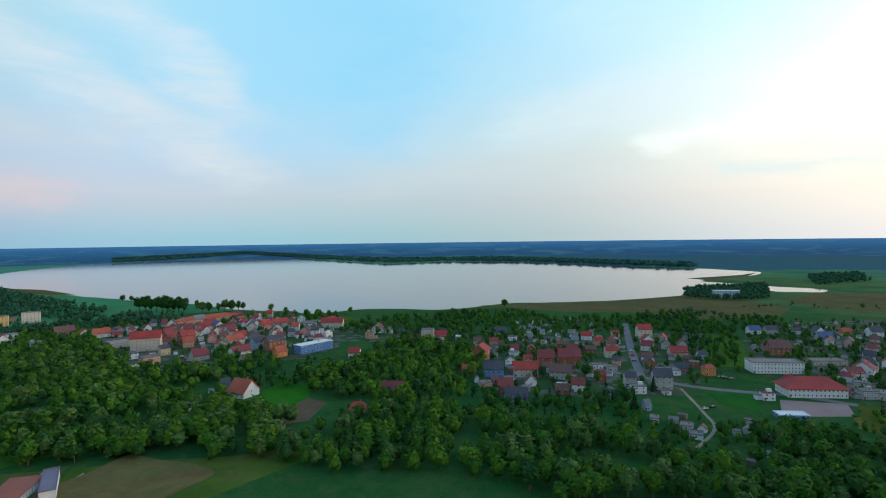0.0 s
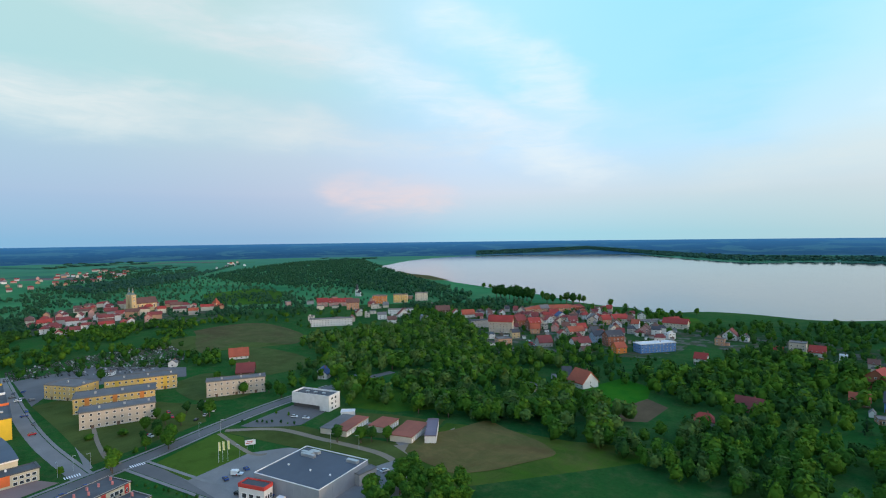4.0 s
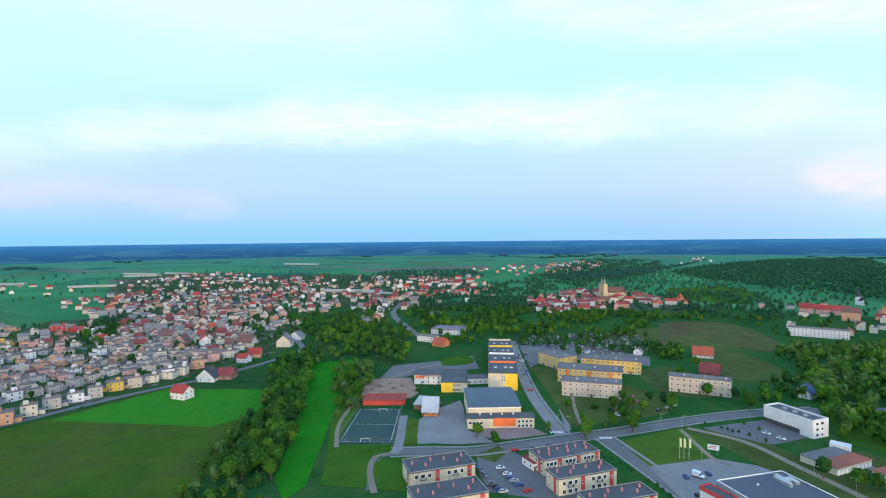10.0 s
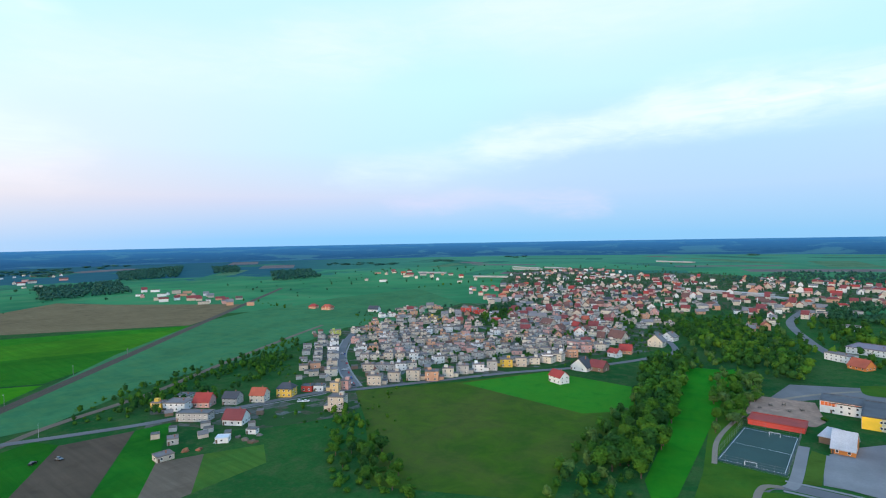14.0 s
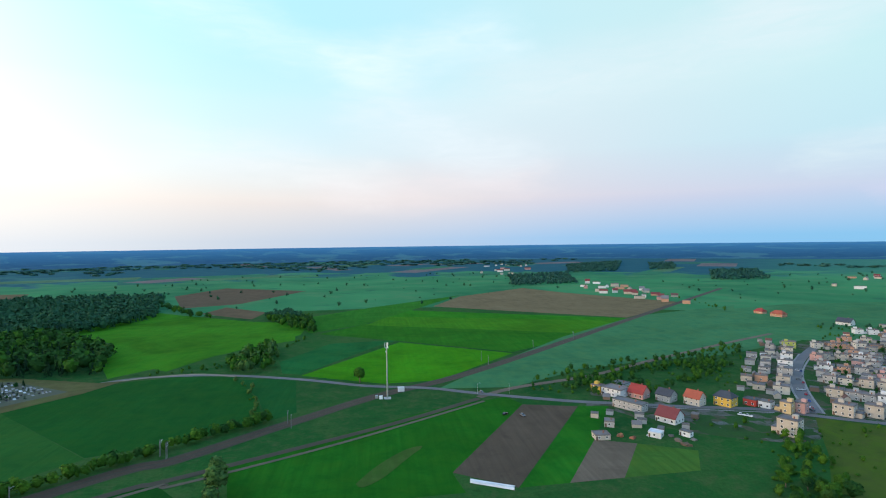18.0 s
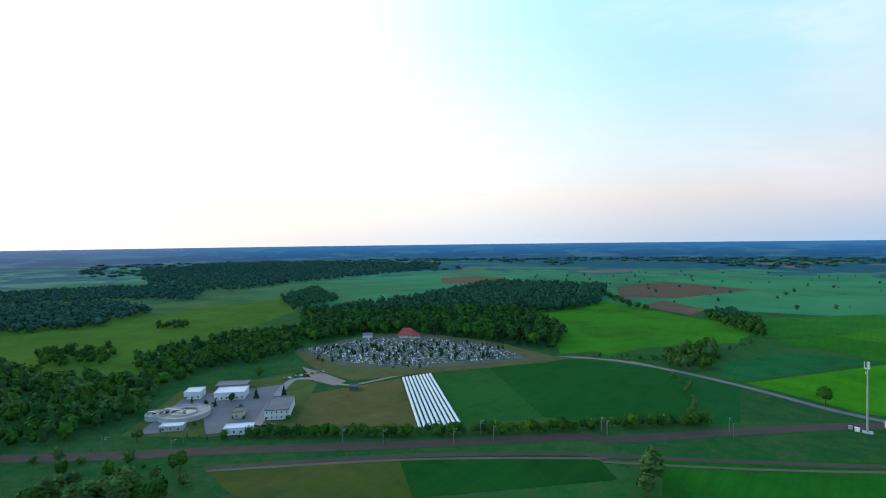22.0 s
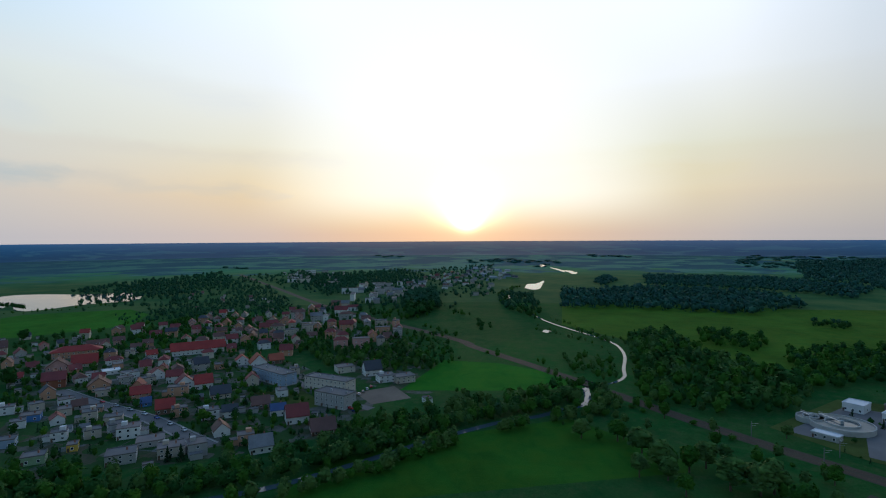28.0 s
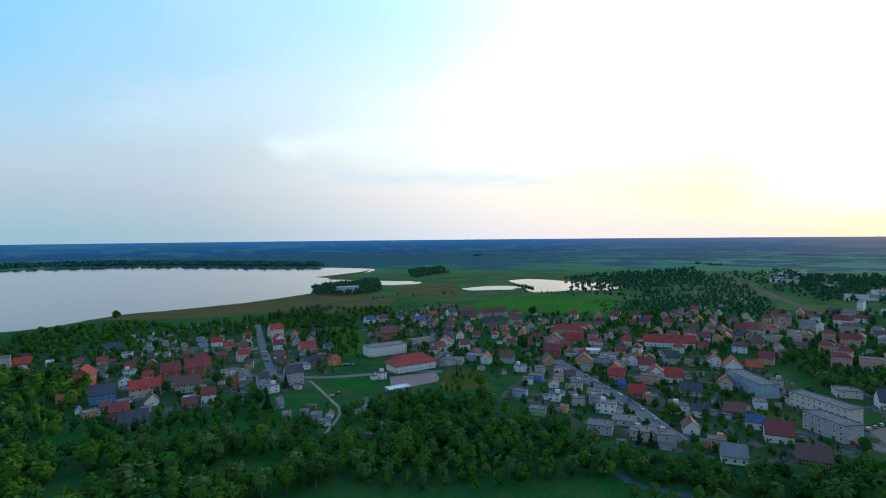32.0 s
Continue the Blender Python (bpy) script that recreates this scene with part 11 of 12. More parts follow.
tree(392.6, -356.9, 6.325292463584338, "spruce")
tree(304.4, -439.7, 3.9539119822863737, "spruce")
tree(309.1, -442.3, 4.712239982333987, "spruce")
tree(353.7, -383.3, 6.722143340456707, "spruce")
# woods and tree belts
wood("wood", [(-185.6, 141.8), (-176.1, 149.9), (-179.7, 171.6), (-157.2, 169.4), (-149.3, 179.4), (-136.8, 158), (-157.6, 125.6)], 6.5, 8, 11, ['broad', 'light', 'broad'], "leafy trees behind the supermarket", near=330)
wood("wood", [(-203.3, -227.4), (-194, -193.6), (-183.8, -168.2), (-165.6, -147.3), (-149.3, -180.9), (-179.3, -224.5)], 7, 5, 9, ['broad', 'dark', 'bush', 'bush'], "shrubby trees at the meadow edge", near=300)
wood("wood", [(-419.5, -136.7), (-472.5, -142.6), (-485.7, -120.8), (-393.9, -100.2), (-341, -91.9), (-268.7, -79.3), (-237.3, -78.3), (-231.9, -97.3), (-323.7, -112.1)], 7.5, 8, 13, ['broad', 'dark', 'light', 'broad'], "belt of trees along the ditch", near=340)
wood("wood", [(-431.3, -90.7), (-467.1, -75), (-443.6, -58), (-376.8, -51.3), (-319.3, -58.1), (-301.7, -63.9), (-367.8, -75.8)], 8, 6, 10, ['willow', 'broad', 'light'], "trees between the grass strip and the school", near=400)
wood("wood", [(-334.9, 309.3), (-253.6, 335.9), (-169.8, 285.2), (-143, 261.1), (-99.9, 261.1), (-101.1, 301.3), (-75.1, 337.6), (-19.2, 324.5), (14.1, 306.5), (46, 309.3), (70.8, 284.9), (87.4, 267.6), (102.9, 243.8), (163.9, 255.9), (146.9, 229.3), (21.1, 218.8), (-1.8, 236.7), (-27.7, 241.5), (-91.8, 239.4), (-144.3, 252.1), (-211.7, 238.6), (-247.2, 227.3)], 7.8, 8, 14, ['broad', 'broad', 'dark', 'willow', 'light'], "dense deciduous trees of the wood", near=345, skip=0.25)
wood("wood", [(-491.8, 285.9), (-497.7, 398.6), (-472.3, 466), (-417.6, 492.7), (-353, 432.9), (-302.5, 378.2), (-253.2, 406.4), (-227.7, 394.4), (-203.7, 359.6), (-186.6, 342.4), (-173.1, 323.8), (-144.4, 309.5), (-125.7, 303.3), (-96.5, 290.6), (-119.1, 255.4), (-165.6, 241.6), (-214.6, 238.5), (-233.9, 230.4), (-263.6, 224.7), (-271.7, 208), (-327.1, 229.2)], 9, 8, 15, ['broad', 'willow', 'light', 'willow', 'broad'], "large wood between the garages and the lakeside quarter", skip=0.4, near=420)
wood("wood", [(-172.1, 415), (-136.3, 438.2), (-123.9, 561.4), (-59.4, 532.8), (-24.6, 520.1), (-20.8, 436.1), (-36.1, 397.9), (-32.1, 352.9), (-67.5, 337), (-100.5, 347.3), (-136.4, 358.4)], 9, 9, 14, ['broad', 'dark', 'light'], "garden wood of the village")
wood("wood", [(-243.3, 410.2), (-173.2, 406.1), (-154, 381.6), (-158.5, 370.8), (-195.8, 375.3), (-210.2, 361.4)], 8, 6, 10, ['broad', 'dark', 'spruce'], "hedgerow trees by the farm")
wood("park_trees", [(-649, -36.7), (-714.7, -19.3), (-962.8, 74.2), (-764.6, 186.6), (-747.9, 316.6), (-554.7, 355.1), (-470.3, 280.1), (-561.3, 237.3), (-539.9, 177.6), (-587.1, 137), (-583.9, 85.6), (-628.1, 47.8), (-593.4, -2.8)], 10, 6, 11, ['broad', 'dark', 'light', 'broad'], "park trees round the old cemetery", skip=0.42)
wood("park_trees", [(-526.6, 197.2), (-530.2, 250.7), (-435.7, 278.7), (-367.4, 251.8), (-316.7, 202.3), (-391.2, 216.1), (-417.8, 176.3)], 10, 6, 11, ['broad', 'dark'], "garden trees behind the flats", skip=0.5)
wood("wood", [(-1607.5, 681.8), (-2014.3, 1062.2), (-2315.9, 1485.4), (-2238.3, 1795.3), (-1606.4, 1373), (-1022, 1008.8), (-767.6, 853.9), (-790.8, 780.5), (-945.7, 758.1), (-1050.1, 673), (-1303.4, 652.1)], 13, 8, 12, ['dark', 'broad', 'dark'], "wide dark wood along the lake", skip=0.3)
wood("wood", [(-960.1, 383.4), (-1030.1, 599.9), (-844.5, 541), (-671, 429.7), (-720.5, 359.9), (-777.7, 338.8)], 11, 6, 10, ['broad', 'dark'], "trees below the wood", skip=0.5)
wood("wood", [(-1342.4, 186.5), (-2313.8, 615.4), (-1987.3, 843.2), (-1421.1, 534.5), (-1219.3, 349.4), (-911.3, 151.3), (-872.3, 89.5), (-1072.4, 64.8)], 12, 6, 10, ['broad', 'dark'], "park trees in front of the church", skip=0.48)
wood("wood", [(-927.2, -44.1), (-1174.2, 92), (-927.1, 142.4), (-689.7, 113.2), (-635.9, 35.8), (-669.5, -18.4), (-781.4, -45.4)], 10, 7, 11, ['dark', 'broad', 'dark'], "dark park trees of the old town", skip=0.42)
tree_line("willows", [(-662, -4.6), (-638.7, 8.9), (-614.1, 34.4), (-611.5, 47.3), (-596.4, 84.6)], 8, 9, 13, ['light'], "bright yellow-green willows")
tree_line("willows", [(-606.8, -103), (-606.2, -66.5), (-575.3, -28), (-548.2, 30.6)], 9, 8, 12, ['broad', 'light'], "trees along the lane")
wood("wood", [(-651.8, -167.8), (-734.5, -124.2), (-592.7, -64.9), (-523.1, -30.8), (-452.9, -40.8), (-459.2, -73.7), (-463.8, -97.3), (-516.9, -133.4)], 9, 8, 13, ['broad', 'dark', 'light'], "trees between the estate and the school", skip=0.45)
wood("park_trees", [(-719, 116), (-781, 209.5), (-734.7, 300), (-576.6, 261.6), (-401, 182), (-469.6, 183.2), (-571.6, 212.4), (-591.6, 158.7), (-566.1, 96.8)], 12, 5, 10, ['broad', 'dark', 'light'], "trees round the old cemetery", skip=0.42)
wood("shore_trees", [(-315.4, 621.7), (-228.5, 687), (-158.9, 721.9), (-85.5, 771.6), (-3.5, 793.2), (70.3, 709.8), (147.8, 739.2), (246.7, 801), (293.5, 744.7), (351.8, 721.4), (318.5, 653.2), (186.9, 626.9), (61.3, 620.3), (-31.6, 545.6), (-130.4, 591), (-229.2, 605.2)], 11, 6, 11, ['broad', 'dark', 'broad'], "trees between the houses and the shore", skip=0.25)
wood("garden_trees", [(-121.8, 551.3), (-34.1, 590.2), (90, 564.2), (73.5, 461.1), (-2.5, 455.6), (-20.4, 557.5)], 9, 3, 8, ['broad', 'light', 'bush', 'dark'], "garden trees of the village", skip=0.25)
wood("garden_trees", [(187.1, 721.8), (267.3, 678.3), (187.6, 464.9), (151.2, 462.2), (145.6, 561.9)], 11, 5, 9, ['broad', 'dark'], "garden trees beside the street", skip=0.3)
wood("garden_trees", [(293.8, 711.3), (459.6, 718.7), (212.4, 331.9), (194.2, 330.3), (253.8, 438.3), (219, 518.4)], 9, 3, 7, ['broad', 'light', 'bush', 'spruce'], "garden trees between the schools", skip=0.35)
wood("allotment_trees", [(49.9, 360), (78.8, 344.3), (109.5, 325.5), (126.9, 322.2), (180.5, 327), (211, 329.7), (178.1, 278.1), (141.6, 244.4), (118, 242.1), (95.9, 277.4), (73.2, 294.8), (46.8, 315)], 8.5, 4, 8, ['broad', 'light', 'bush', 'dark'], "fruit trees and shrubs of the allotments", near=330, skip=0.35)
wood("garden_trees", [(-34.2, 375.6), (36, 367.2), (72.4, 363.6), (76.4, 334), (31.7, 324.7), (-16.1, 331.6)], 8, 6, 10, ['broad', 'dark', 'spruce'], "trees behind the village yards", skip=0.15)
wood("garden_trees", [(-625.7, 580.3), (-589.4, 651.3), (-322, 420.3), (-257.1, 425), (-310.7, 525), (-193.2, 429.6), (-230.5, 388.4), (-266.4, 353), (-358.1, 330.9)], 9, 7, 12, ['broad', 'dark', 'light'], "trees below the lakeside quarter", skip=0.15)
wood("garden_trees", [(-746.4, 692.9), (-400.7, 707.1), (-207.7, 548), (-169.1, 445), (-332.4, 481.4), (-567.7, 526.2)], 10, 3, 7, ['broad', 'dark', 'bush'], "garden trees of the lakeside quarter", skip=0.35)
wood("shore_trees", [(336.6, 1092.3), (389.3, 1154.9), (550.6, 1222), (435.7, 966.9), (370.4, 939.5), (308.2, 984.8)], 9, 8, 13, ['broad', 'dark'], "trees round the boathouse", skip=0.2)
wood("wood", [(756.7, 1468.8), (938.8, 1573.5), (816.5, 1328.7), (633, 1207.2)], 13, 10, 14, ['dark'], "dark copse")
tree_line("shore_trees", [(351.1, 850), (432.2, 886.4), (483.4, 835.2), (547.5, 856.1)], 14, 5, 10, ['broad', 'bush'], "scattered shrubs in the reeds", spread=12)
wood("garden_trees", [(144.9, 322.7), (203.4, 290.9), (198.7, 248.7), (210.9, 213), (206.2, 183.7), (216.3, 156.5), (231.2, 135.7), (251.7, 119), (283.2, 106.7), (312.7, 82.6), (314.2, 68.2), (289, 49.5), (253.7, 86.7), (224.6, 121), (191.2, 156.8), (174.5, 176.4), (132.5, 181.9), (107.5, 195.8), (83.3, 221.6), (109.5, 273.1)], 8, 6, 12, ['broad', 'dark', 'willow', 'broad'], "dense trees along the river", near=300, skip=0.12)
wood("garden_trees", [(350.7, 419.2), (407.4, 333.5), (406, 243.4), (363.9, 172.2), (327.5, 129.3), (281.5, 113.7), (260.4, 140.3), (228.4, 187.1), (218.4, 245.2), (267.5, 334.3)], 9, 2.5, 6.5, ['broad', 'light', 'bush', 'spruce', 'dark'], "garden trees of the western estate", skip=0.3)
wood("garden_trees", [(433.3, 540.6), (631.5, 516.7), (650, 350.5), (593.6, 166.2), (473.3, 132.4), (433.7, 187.8), (466.7, 310.6), (403.1, 406.3)], 11, 4, 9, ['broad', 'dark'], "trees between the old houses", skip=0.3)
wood("garden_trees", [(492.2, 243.4), (514.9, 136.6), (457.3, 99.7), (425.4, 92.7), (410.6, 121), (410.4, 177.7)], 9, 6, 11, ['broad', 'dark', 'willow'], "overgrown bank by the blocks", skip=0.15)
wood("wood", [(767.1, 667.6), (1089.2, 612.9), (836.7, 423.1), (647.8, 349.3), (577.6, 444.2)], 13, 5, 9, ['broad', 'dark'], "allotment trees by the station", skip=0.3)
wood("wood", [(975.8, 266.6), (1029.6, 217.5), (791.2, 161.9), (679.7, 180.6)], 10, 14, 20, ['dark'], "tall dark grove")
wood("wood", [(1484.4, 673.1), (1699.5, 452.5), (1364.2, 299.1), (1068.2, 284.1), (936, 405.8), (1681.4, 869)], 18, 9, 14, ['dark', 'broad'], "woods behind the station", skip=0.25)
wood("wood", [(1163.2, 1033.2), (1559.9, 1037.7), (1045.7, 626.8), (848.4, 723.3), (923.8, 969.9)], 16, 7, 12, ['broad', 'dark'], "trees beyond the pond", skip=0.3)
tree_line("shore_trees", [(716.4, 892.9), (702.7, 838.7), (682, 796.7)], 7, 8, 11, ['dark'], "dark trees on the dam")
tree_line("shore_trees", [(609.8, 849), (670.8, 750.9), (787.1, 699.4)], 9, 4, 7, ['broad', 'bush'], "shrubs along the pond")
wood("river_trees", [(280.3, 119.9), (311.5, 81.2), (340.8, 52), (378.6, 5.5), (409.9, -38.1), (384.4, -45.5), (346, -38.1), (350.3, -7.9), (317.9, 35.4), (279.9, 73), (246.9, 105.7)], 9, 7, 12, ['broad', 'willow', 'dark'], "trees along the river bank", skip=0.15)
tree_line("river_trees", [(189.6, 133.9), (207.6, 110.7), (236.7, 83.8), (264.4, 60.1), (299.2, 27.3)], 9, 3, 6, ['bush', 'willow', 'broad'], "willow shrubs on the bank", spread=4, near=300)
wood("river_trees", [(588, -84.5), (645.1, -128.8), (530.7, -142.7), (450.8, -174.9), (413.9, -183.7), (355.7, -149.4), (352.7, -125.1), (344.1, -94.9), (370.6, -64), (364.8, -54.5)], 9, 8, 14, ['broad', 'dark', 'willow'], "river trees by the railway", skip=0.1)
tree_line("river_trees", [(410.9, -10), (394.3, -24.9), (368.8, -43.9), (339.5, -72.5), (301, -103.4), (254.5, -127.5)], 9, 5, 10, ['broad', 'willow', 'bush'], "shrubs in front of the railway", spread=5, near=330)
wood("river_trees", [(500.4, -12.7), (481.4, -54.4), (408.8, -52), (429.8, -27.3), (440.8, -10.9)], 9, 5, 9, ['willow', 'broad', 'bush'], "willow scrub on the bank", skip=0.2)
wood("wood", [(535, -216.7), (584.3, -341.3), (540.7, -410), (451.4, -345.8), (430.1, -281.6), (440.9, -233.5), (413.7, -188.3), (426.7, -174.7)], 10, 9, 13, ['dark', 'broad'], "belt of trees behind the treatment plant")
wood("wood", [(651.9, -494.8), (635.3, -716.7), (724.6, -1125.6), (438.4, -1157.2), (335, -841), (376.8, -682.1), (269.8, -572.6), (228.3, -484.2), (301.7, -478.1), (406.2, -477.4), (453.9, -440.9), (466.2, -357.1)], 10, 13, 19, ['spruce', 'dark', 'broad', 'dark'], "mixed dark wood behind the cemetery")
wood("wood", [(895.8, -629.6), (1016.9, -816), (765.3, -669.2), (714.6, -524.8)], 11, 9, 14, ['broad', 'dark'], "copse at the field edge")
wood("wood", [(1104.8, -30.5), (1083.3, -101.8), (1175.8, -198.2), (1071.6, -395.3), (896.3, -389.4), (796.5, -276.8), (837.8, -140.7), (837.1, -22.6)], 15, 12, 17, ['dark', 'spruce'], "dark belt of woods across the meadows", far=True)
wood("wood", [(649.2, -169), (605.7, -222.6), (536.8, -199.8), (575.1, -149.4)], 10, 8, 12, ['dark', 'broad'], "grove in the meadow")
wood("wood", [(761.5, -334.9), (730.2, -364.8), (675.5, -335.6), (701.7, -310)], 10, 6, 9, ['dark'], "small square copse")
wood("wood", [(2384.7, -984.9), (2568.6, -1728.9), (1540.6, -1975.3), (1303.9, -1602.3), (1205.2, -926.1), (1134.2, -664.1), (1444.1, -612)], 24, 14, 18, ['dark', 'spruce'], "far dark woods", far=True)
wood("wood", [(1530.1, -258.4), (1481, -546.9), (1211.7, -645), (1018.1, -515.7), (1171.1, -432.1), (1256.2, -221.8)], 18, 10, 14, ['dark', 'broad'], "far belt of woods", far=True)
wood("wood", [(1312, -105.4), (1528.2, -166), (1362.8, -167.6), (1217.8, -123.2)], 14, 9, 13, ['dark'], "far copse", far=True)
tree_line("hedge", [(279.4, -159.2), (253.6, -181), (223.9, -203.2), (198.3, -222.6)], 2.6, 5, 8, ['broad', 'broad', 'dark'], "leafy hedge along the railway", spread=2.5, wide=1.2)
tree_line("hedge", [(198.3, -222.6), (174.8, -242.7), (151.9, -262.2), (130.4, -282.7), (107.2, -305), (67.4, -338.4)], 2.8, 5, 8.5, ['broad', 'broad', 'light', 'dark'], "hedge along the railway", spread=2.5, wide=1.2)
tree_line("hedge", [(298.5, -146.2), (275.9, -160.2), (259.9, -181.4)], 6, 3, 5, ['bush', 'spruce'], "hedge of the treatment plant", spread=2)
tree_line("hedge", [(114, -441.2), (104.7, -430.9), (89.6, -386.6), (79.4, -337)], 8, 4, 7, ['bush', 'willow'], "shrubs along the ditch", spread=3)
tree_line("hedge", [(174.2, -470.9), (153, -484.4), (128.3, -496.5)], 7, 5, 8, ['broad', 'bush'], "hedge beside the road")
wood("wood", [(139, -506.9), (118.3, -594.2), (95.7, -536.4), (93.1, -484.5), (116.2, -449.5)], 9, 9, 14, ['willow', 'broad'], "clump of willows by the road")
tree_line("hedge", [(218.3, -457.8), (184.2, -476.5), (139.5, -506.8), (104.6, -558.3), (78.6, -644.1)], 8, 3, 6, ['bush', 'broad'], "shrubs along the field lane", spread=3)
wood("wood", [(171.6, -823.9), (141.8, -861.1), (88, -756.9), (76.6, -656.6), (118.3, -716.7), (154.1, -771.4)], 9, 9, 13, ['broad', 'dark'], "field copse", skip=0.2)
tree_line("hedge", [(394.7, -1025.9), (294.6, -865.2), (247.6, -835.9)], 10, 8, 12, ['broad', 'dark'], "field trees", spread=5)
wood("scrub", [(-96.9, -384.5), (-132.8, -419.1), (-184.4, -444.9), (-272.8, -471.9), (-347.4, -513.3), (-358.8, -490.3), (-311.3, -425.5), (-239.4, -378.5), (-200.8, -384), (-134.9, -364), (-110.6, -375.1)], 8, 4, 8, ['bush', 'broad', 'dark', 'bush'], "scrub behind the farmsteads", skip=0.15)
wood("garden_trees", [(-544.4, -603.4), (-705.1, -545.3), (-640.3, -359.3), (-633.9, -240.7), (-545, -156.9), (-429.6, -163.7), (-390.1, -253.6), (-298.3, -319.8)], 10, 2.5, 5.5, ['broad', 'bush', 'dark'], "garden trees of the estate", skip=0.35)
wood("garden_trees", [(-665.6, -471.9), (-752.9, -443.3), (-576.5, -323.7), (-541.8, -351.3)], 10, 7, 11, ['dark', 'broad'], "dense trees in the estate")
wood("garden_trees", [(-232.2, -353.2), (-233.3, -291.1), (-228.4, -250.3), (-195.1, -218.4), (-193.5, -279.7), (-183.6, -300.7)], 12, 3, 6, ['bush', 'broad'], "garden shrubs", skip=0.4)
wood("garden_trees", [(-1573.1, -961.7), (-1653.4, -502.1), (-1599.9, 91.8), (-921.2, 71.9), (-746.1, -66.3), (-600.2, -172), (-555.3, -242.4), (-421.4, -259.5)], 14, 3, 8, ['broad', 'dark', 'bush'], "garden trees of the old town", skip=0.4)
wood("garden_trees", [(-1267.4, 99.4), (-1100.1, 429.5), (-828.1, 421.3), (-639.2, 387.6), (-622.5, 242.8), (-689.4, 158.8)], 15, 5, 9, ['broad', 'dark'], "trees between the church and the park", skip=0.5)
wood("wood", [(-1359.6, -282.1), (-1787.5, -156.6), (-1767.9, 101.6), (-1441.8, 113.2), (-1313.6, -115.5)], 22, 6, 11, ['broad', 'dark'], "trees at the edge of the old town", far=True, skip=0.3)
wood("wood", [(-1488.5, 278.1), (-1696.3, 545.2), (-1875.6, 820.6), (-2496.9, 1271.1), (-1522.7, 594.7), (-1262.1, 319.7)], 18, 8, 13, ['dark', 'broad'], "trees beyond the church", far=True, skip=0.2)
wood("wood", [(-1120.7, -1687.6), (-1281.1, -1670.9), (-1039.8, -1308.4), (-875.6, -1307.7)], 20, 10, 15, ['dark'], "dark copse in the fields", far=True)
wood("wood", [(-1217.6, -2283.8), (-1340.5, -2282.9), (-1084.8, -1832.1), (-994.8, -1850.6)], 22, 10, 15, ['dark'], "dark copse in the fields", far=True)
wood("wood", [(-810.3, -2236.5), (-1209.3, -2537.4), (-835.5, -1790.3), (-641.6, -1747)], 22, 12, 16, ['dark'], "dark copse in the fields", far=True)
wood("wood", [(-408.7, -1661.8), (-634.3, -1727.3), (-507.5, -1310.8), (-325.3, -1270.9)], 18, 8, 13, ['dark', 'broad'], "village trees", far=True)
tree_line("field_trees", [(-904, -791.2), (-1008.4, -778.8), (-1153.3, -745.6)], 25, 6, 10, ['broad', 'dark'], "field trees", spread=10)
tree_line("hedge", [(-530.6, -1080.2), (-548.4, -858.2), (-513.3, -735.2)], 20, 4, 8, ['bush', 'broad'], "field hedge", spread=6)
tree_line("hedge", [(-222.9, -433.9), (-269.4, -431.5), (-322, -438.5), (-422.2, -486.6)], 11, 3, 6, ['bush', 'broad'], "shrubs along the embankment", spread=6)
wood("scrub", [(-216.5, -421.3), (-269.4, -423.8), (-312.7, -425.9), (-262, -357.5), (-235.6, -371.3), (-210, -395)], 10, 3, 6, ['bush', 'broad'], "scrub along the embankment", skip=0.3)
tree_line("river_scrub", [(414.9, -62.9), (460.7, -69), (516.3, -78), (571.2, -76.9), (651.1, -37.5), (731.6, -2.6)], 10, 3, 6, ['bush', 'willow', 'broad'], "willow scrub along the river", spread=4)
tree_line("river_scrub", [(401.5, -45.9), (448.1, -49.2), (498.5, -58.9), (542.3, -54.8), (598.1, -23.9), (660.6, 9.8)], 12, 2.5, 5, ['bush', 'willow'], "low scrub along the river", spread=4)
tree_line("river_scrub", [(717.1, 10.7), (835.7, 56.3), (1013.6, 83.2), (1168.4, 61.9)], 9, 5, 9, ['broad', 'dark'], "trees along the river", spread=8)
wood("garden_trees", [(300.9, 666.1), (437.7, 546.1), (367.2, 402.8), (255.5, 319.3), (242.1, 379.1), (233.2, 517.2)], 10, 3, 7, ['broad', 'dark', 'bush', 'light'], "garden trees round the white school", skip=0.35)
tree_line("street_trees", [(-272, -292), (-319.2, -259), (-371.8, -225.4)], 9, 2.5, 4.5, ['bush', 'spruce', 'broad'], "front garden shrubs", spread=3)
tree_line("hedge", [(-283, 33.4), (-286.3, 62.2), (-292, 79.9)], 4, 1.8, 2.6, ['bush'], "clipped hedge by the car park", spread=0.5)
tree_line("hedge", [(-310.7, 144.6), (-290.3, 161.5), (-268.3, 174.8)], 4, 2, 3, ['bush', 'dark'], "hedge round the car park", spread=0.5)
tree_line("hedge", [(-265.7, 78.2), (-240.5, 87.8), (-219.7, 93.7), (-200.8, 98.3)], 4, 2, 3, ['bush', 'dark'], "clipped hedge along the road", spread=0.6)
tree_line("yard_trees", [(-301.8, 171.9), (-295.6, 176.4), (-283.9, 181.1)], 7, 3, 4.5, ['broad'], "young trees on the car park", spread=3)
wood("garden_trees", [(-367.4, 67.2), (-343.4, 97.5), (-294.8, 100.8), (-292.7, 76.2), (-316.1, 68.1)], 10, 3, 6, ['broad', 'bush'], "shrubs round the flats", skip=0.5)
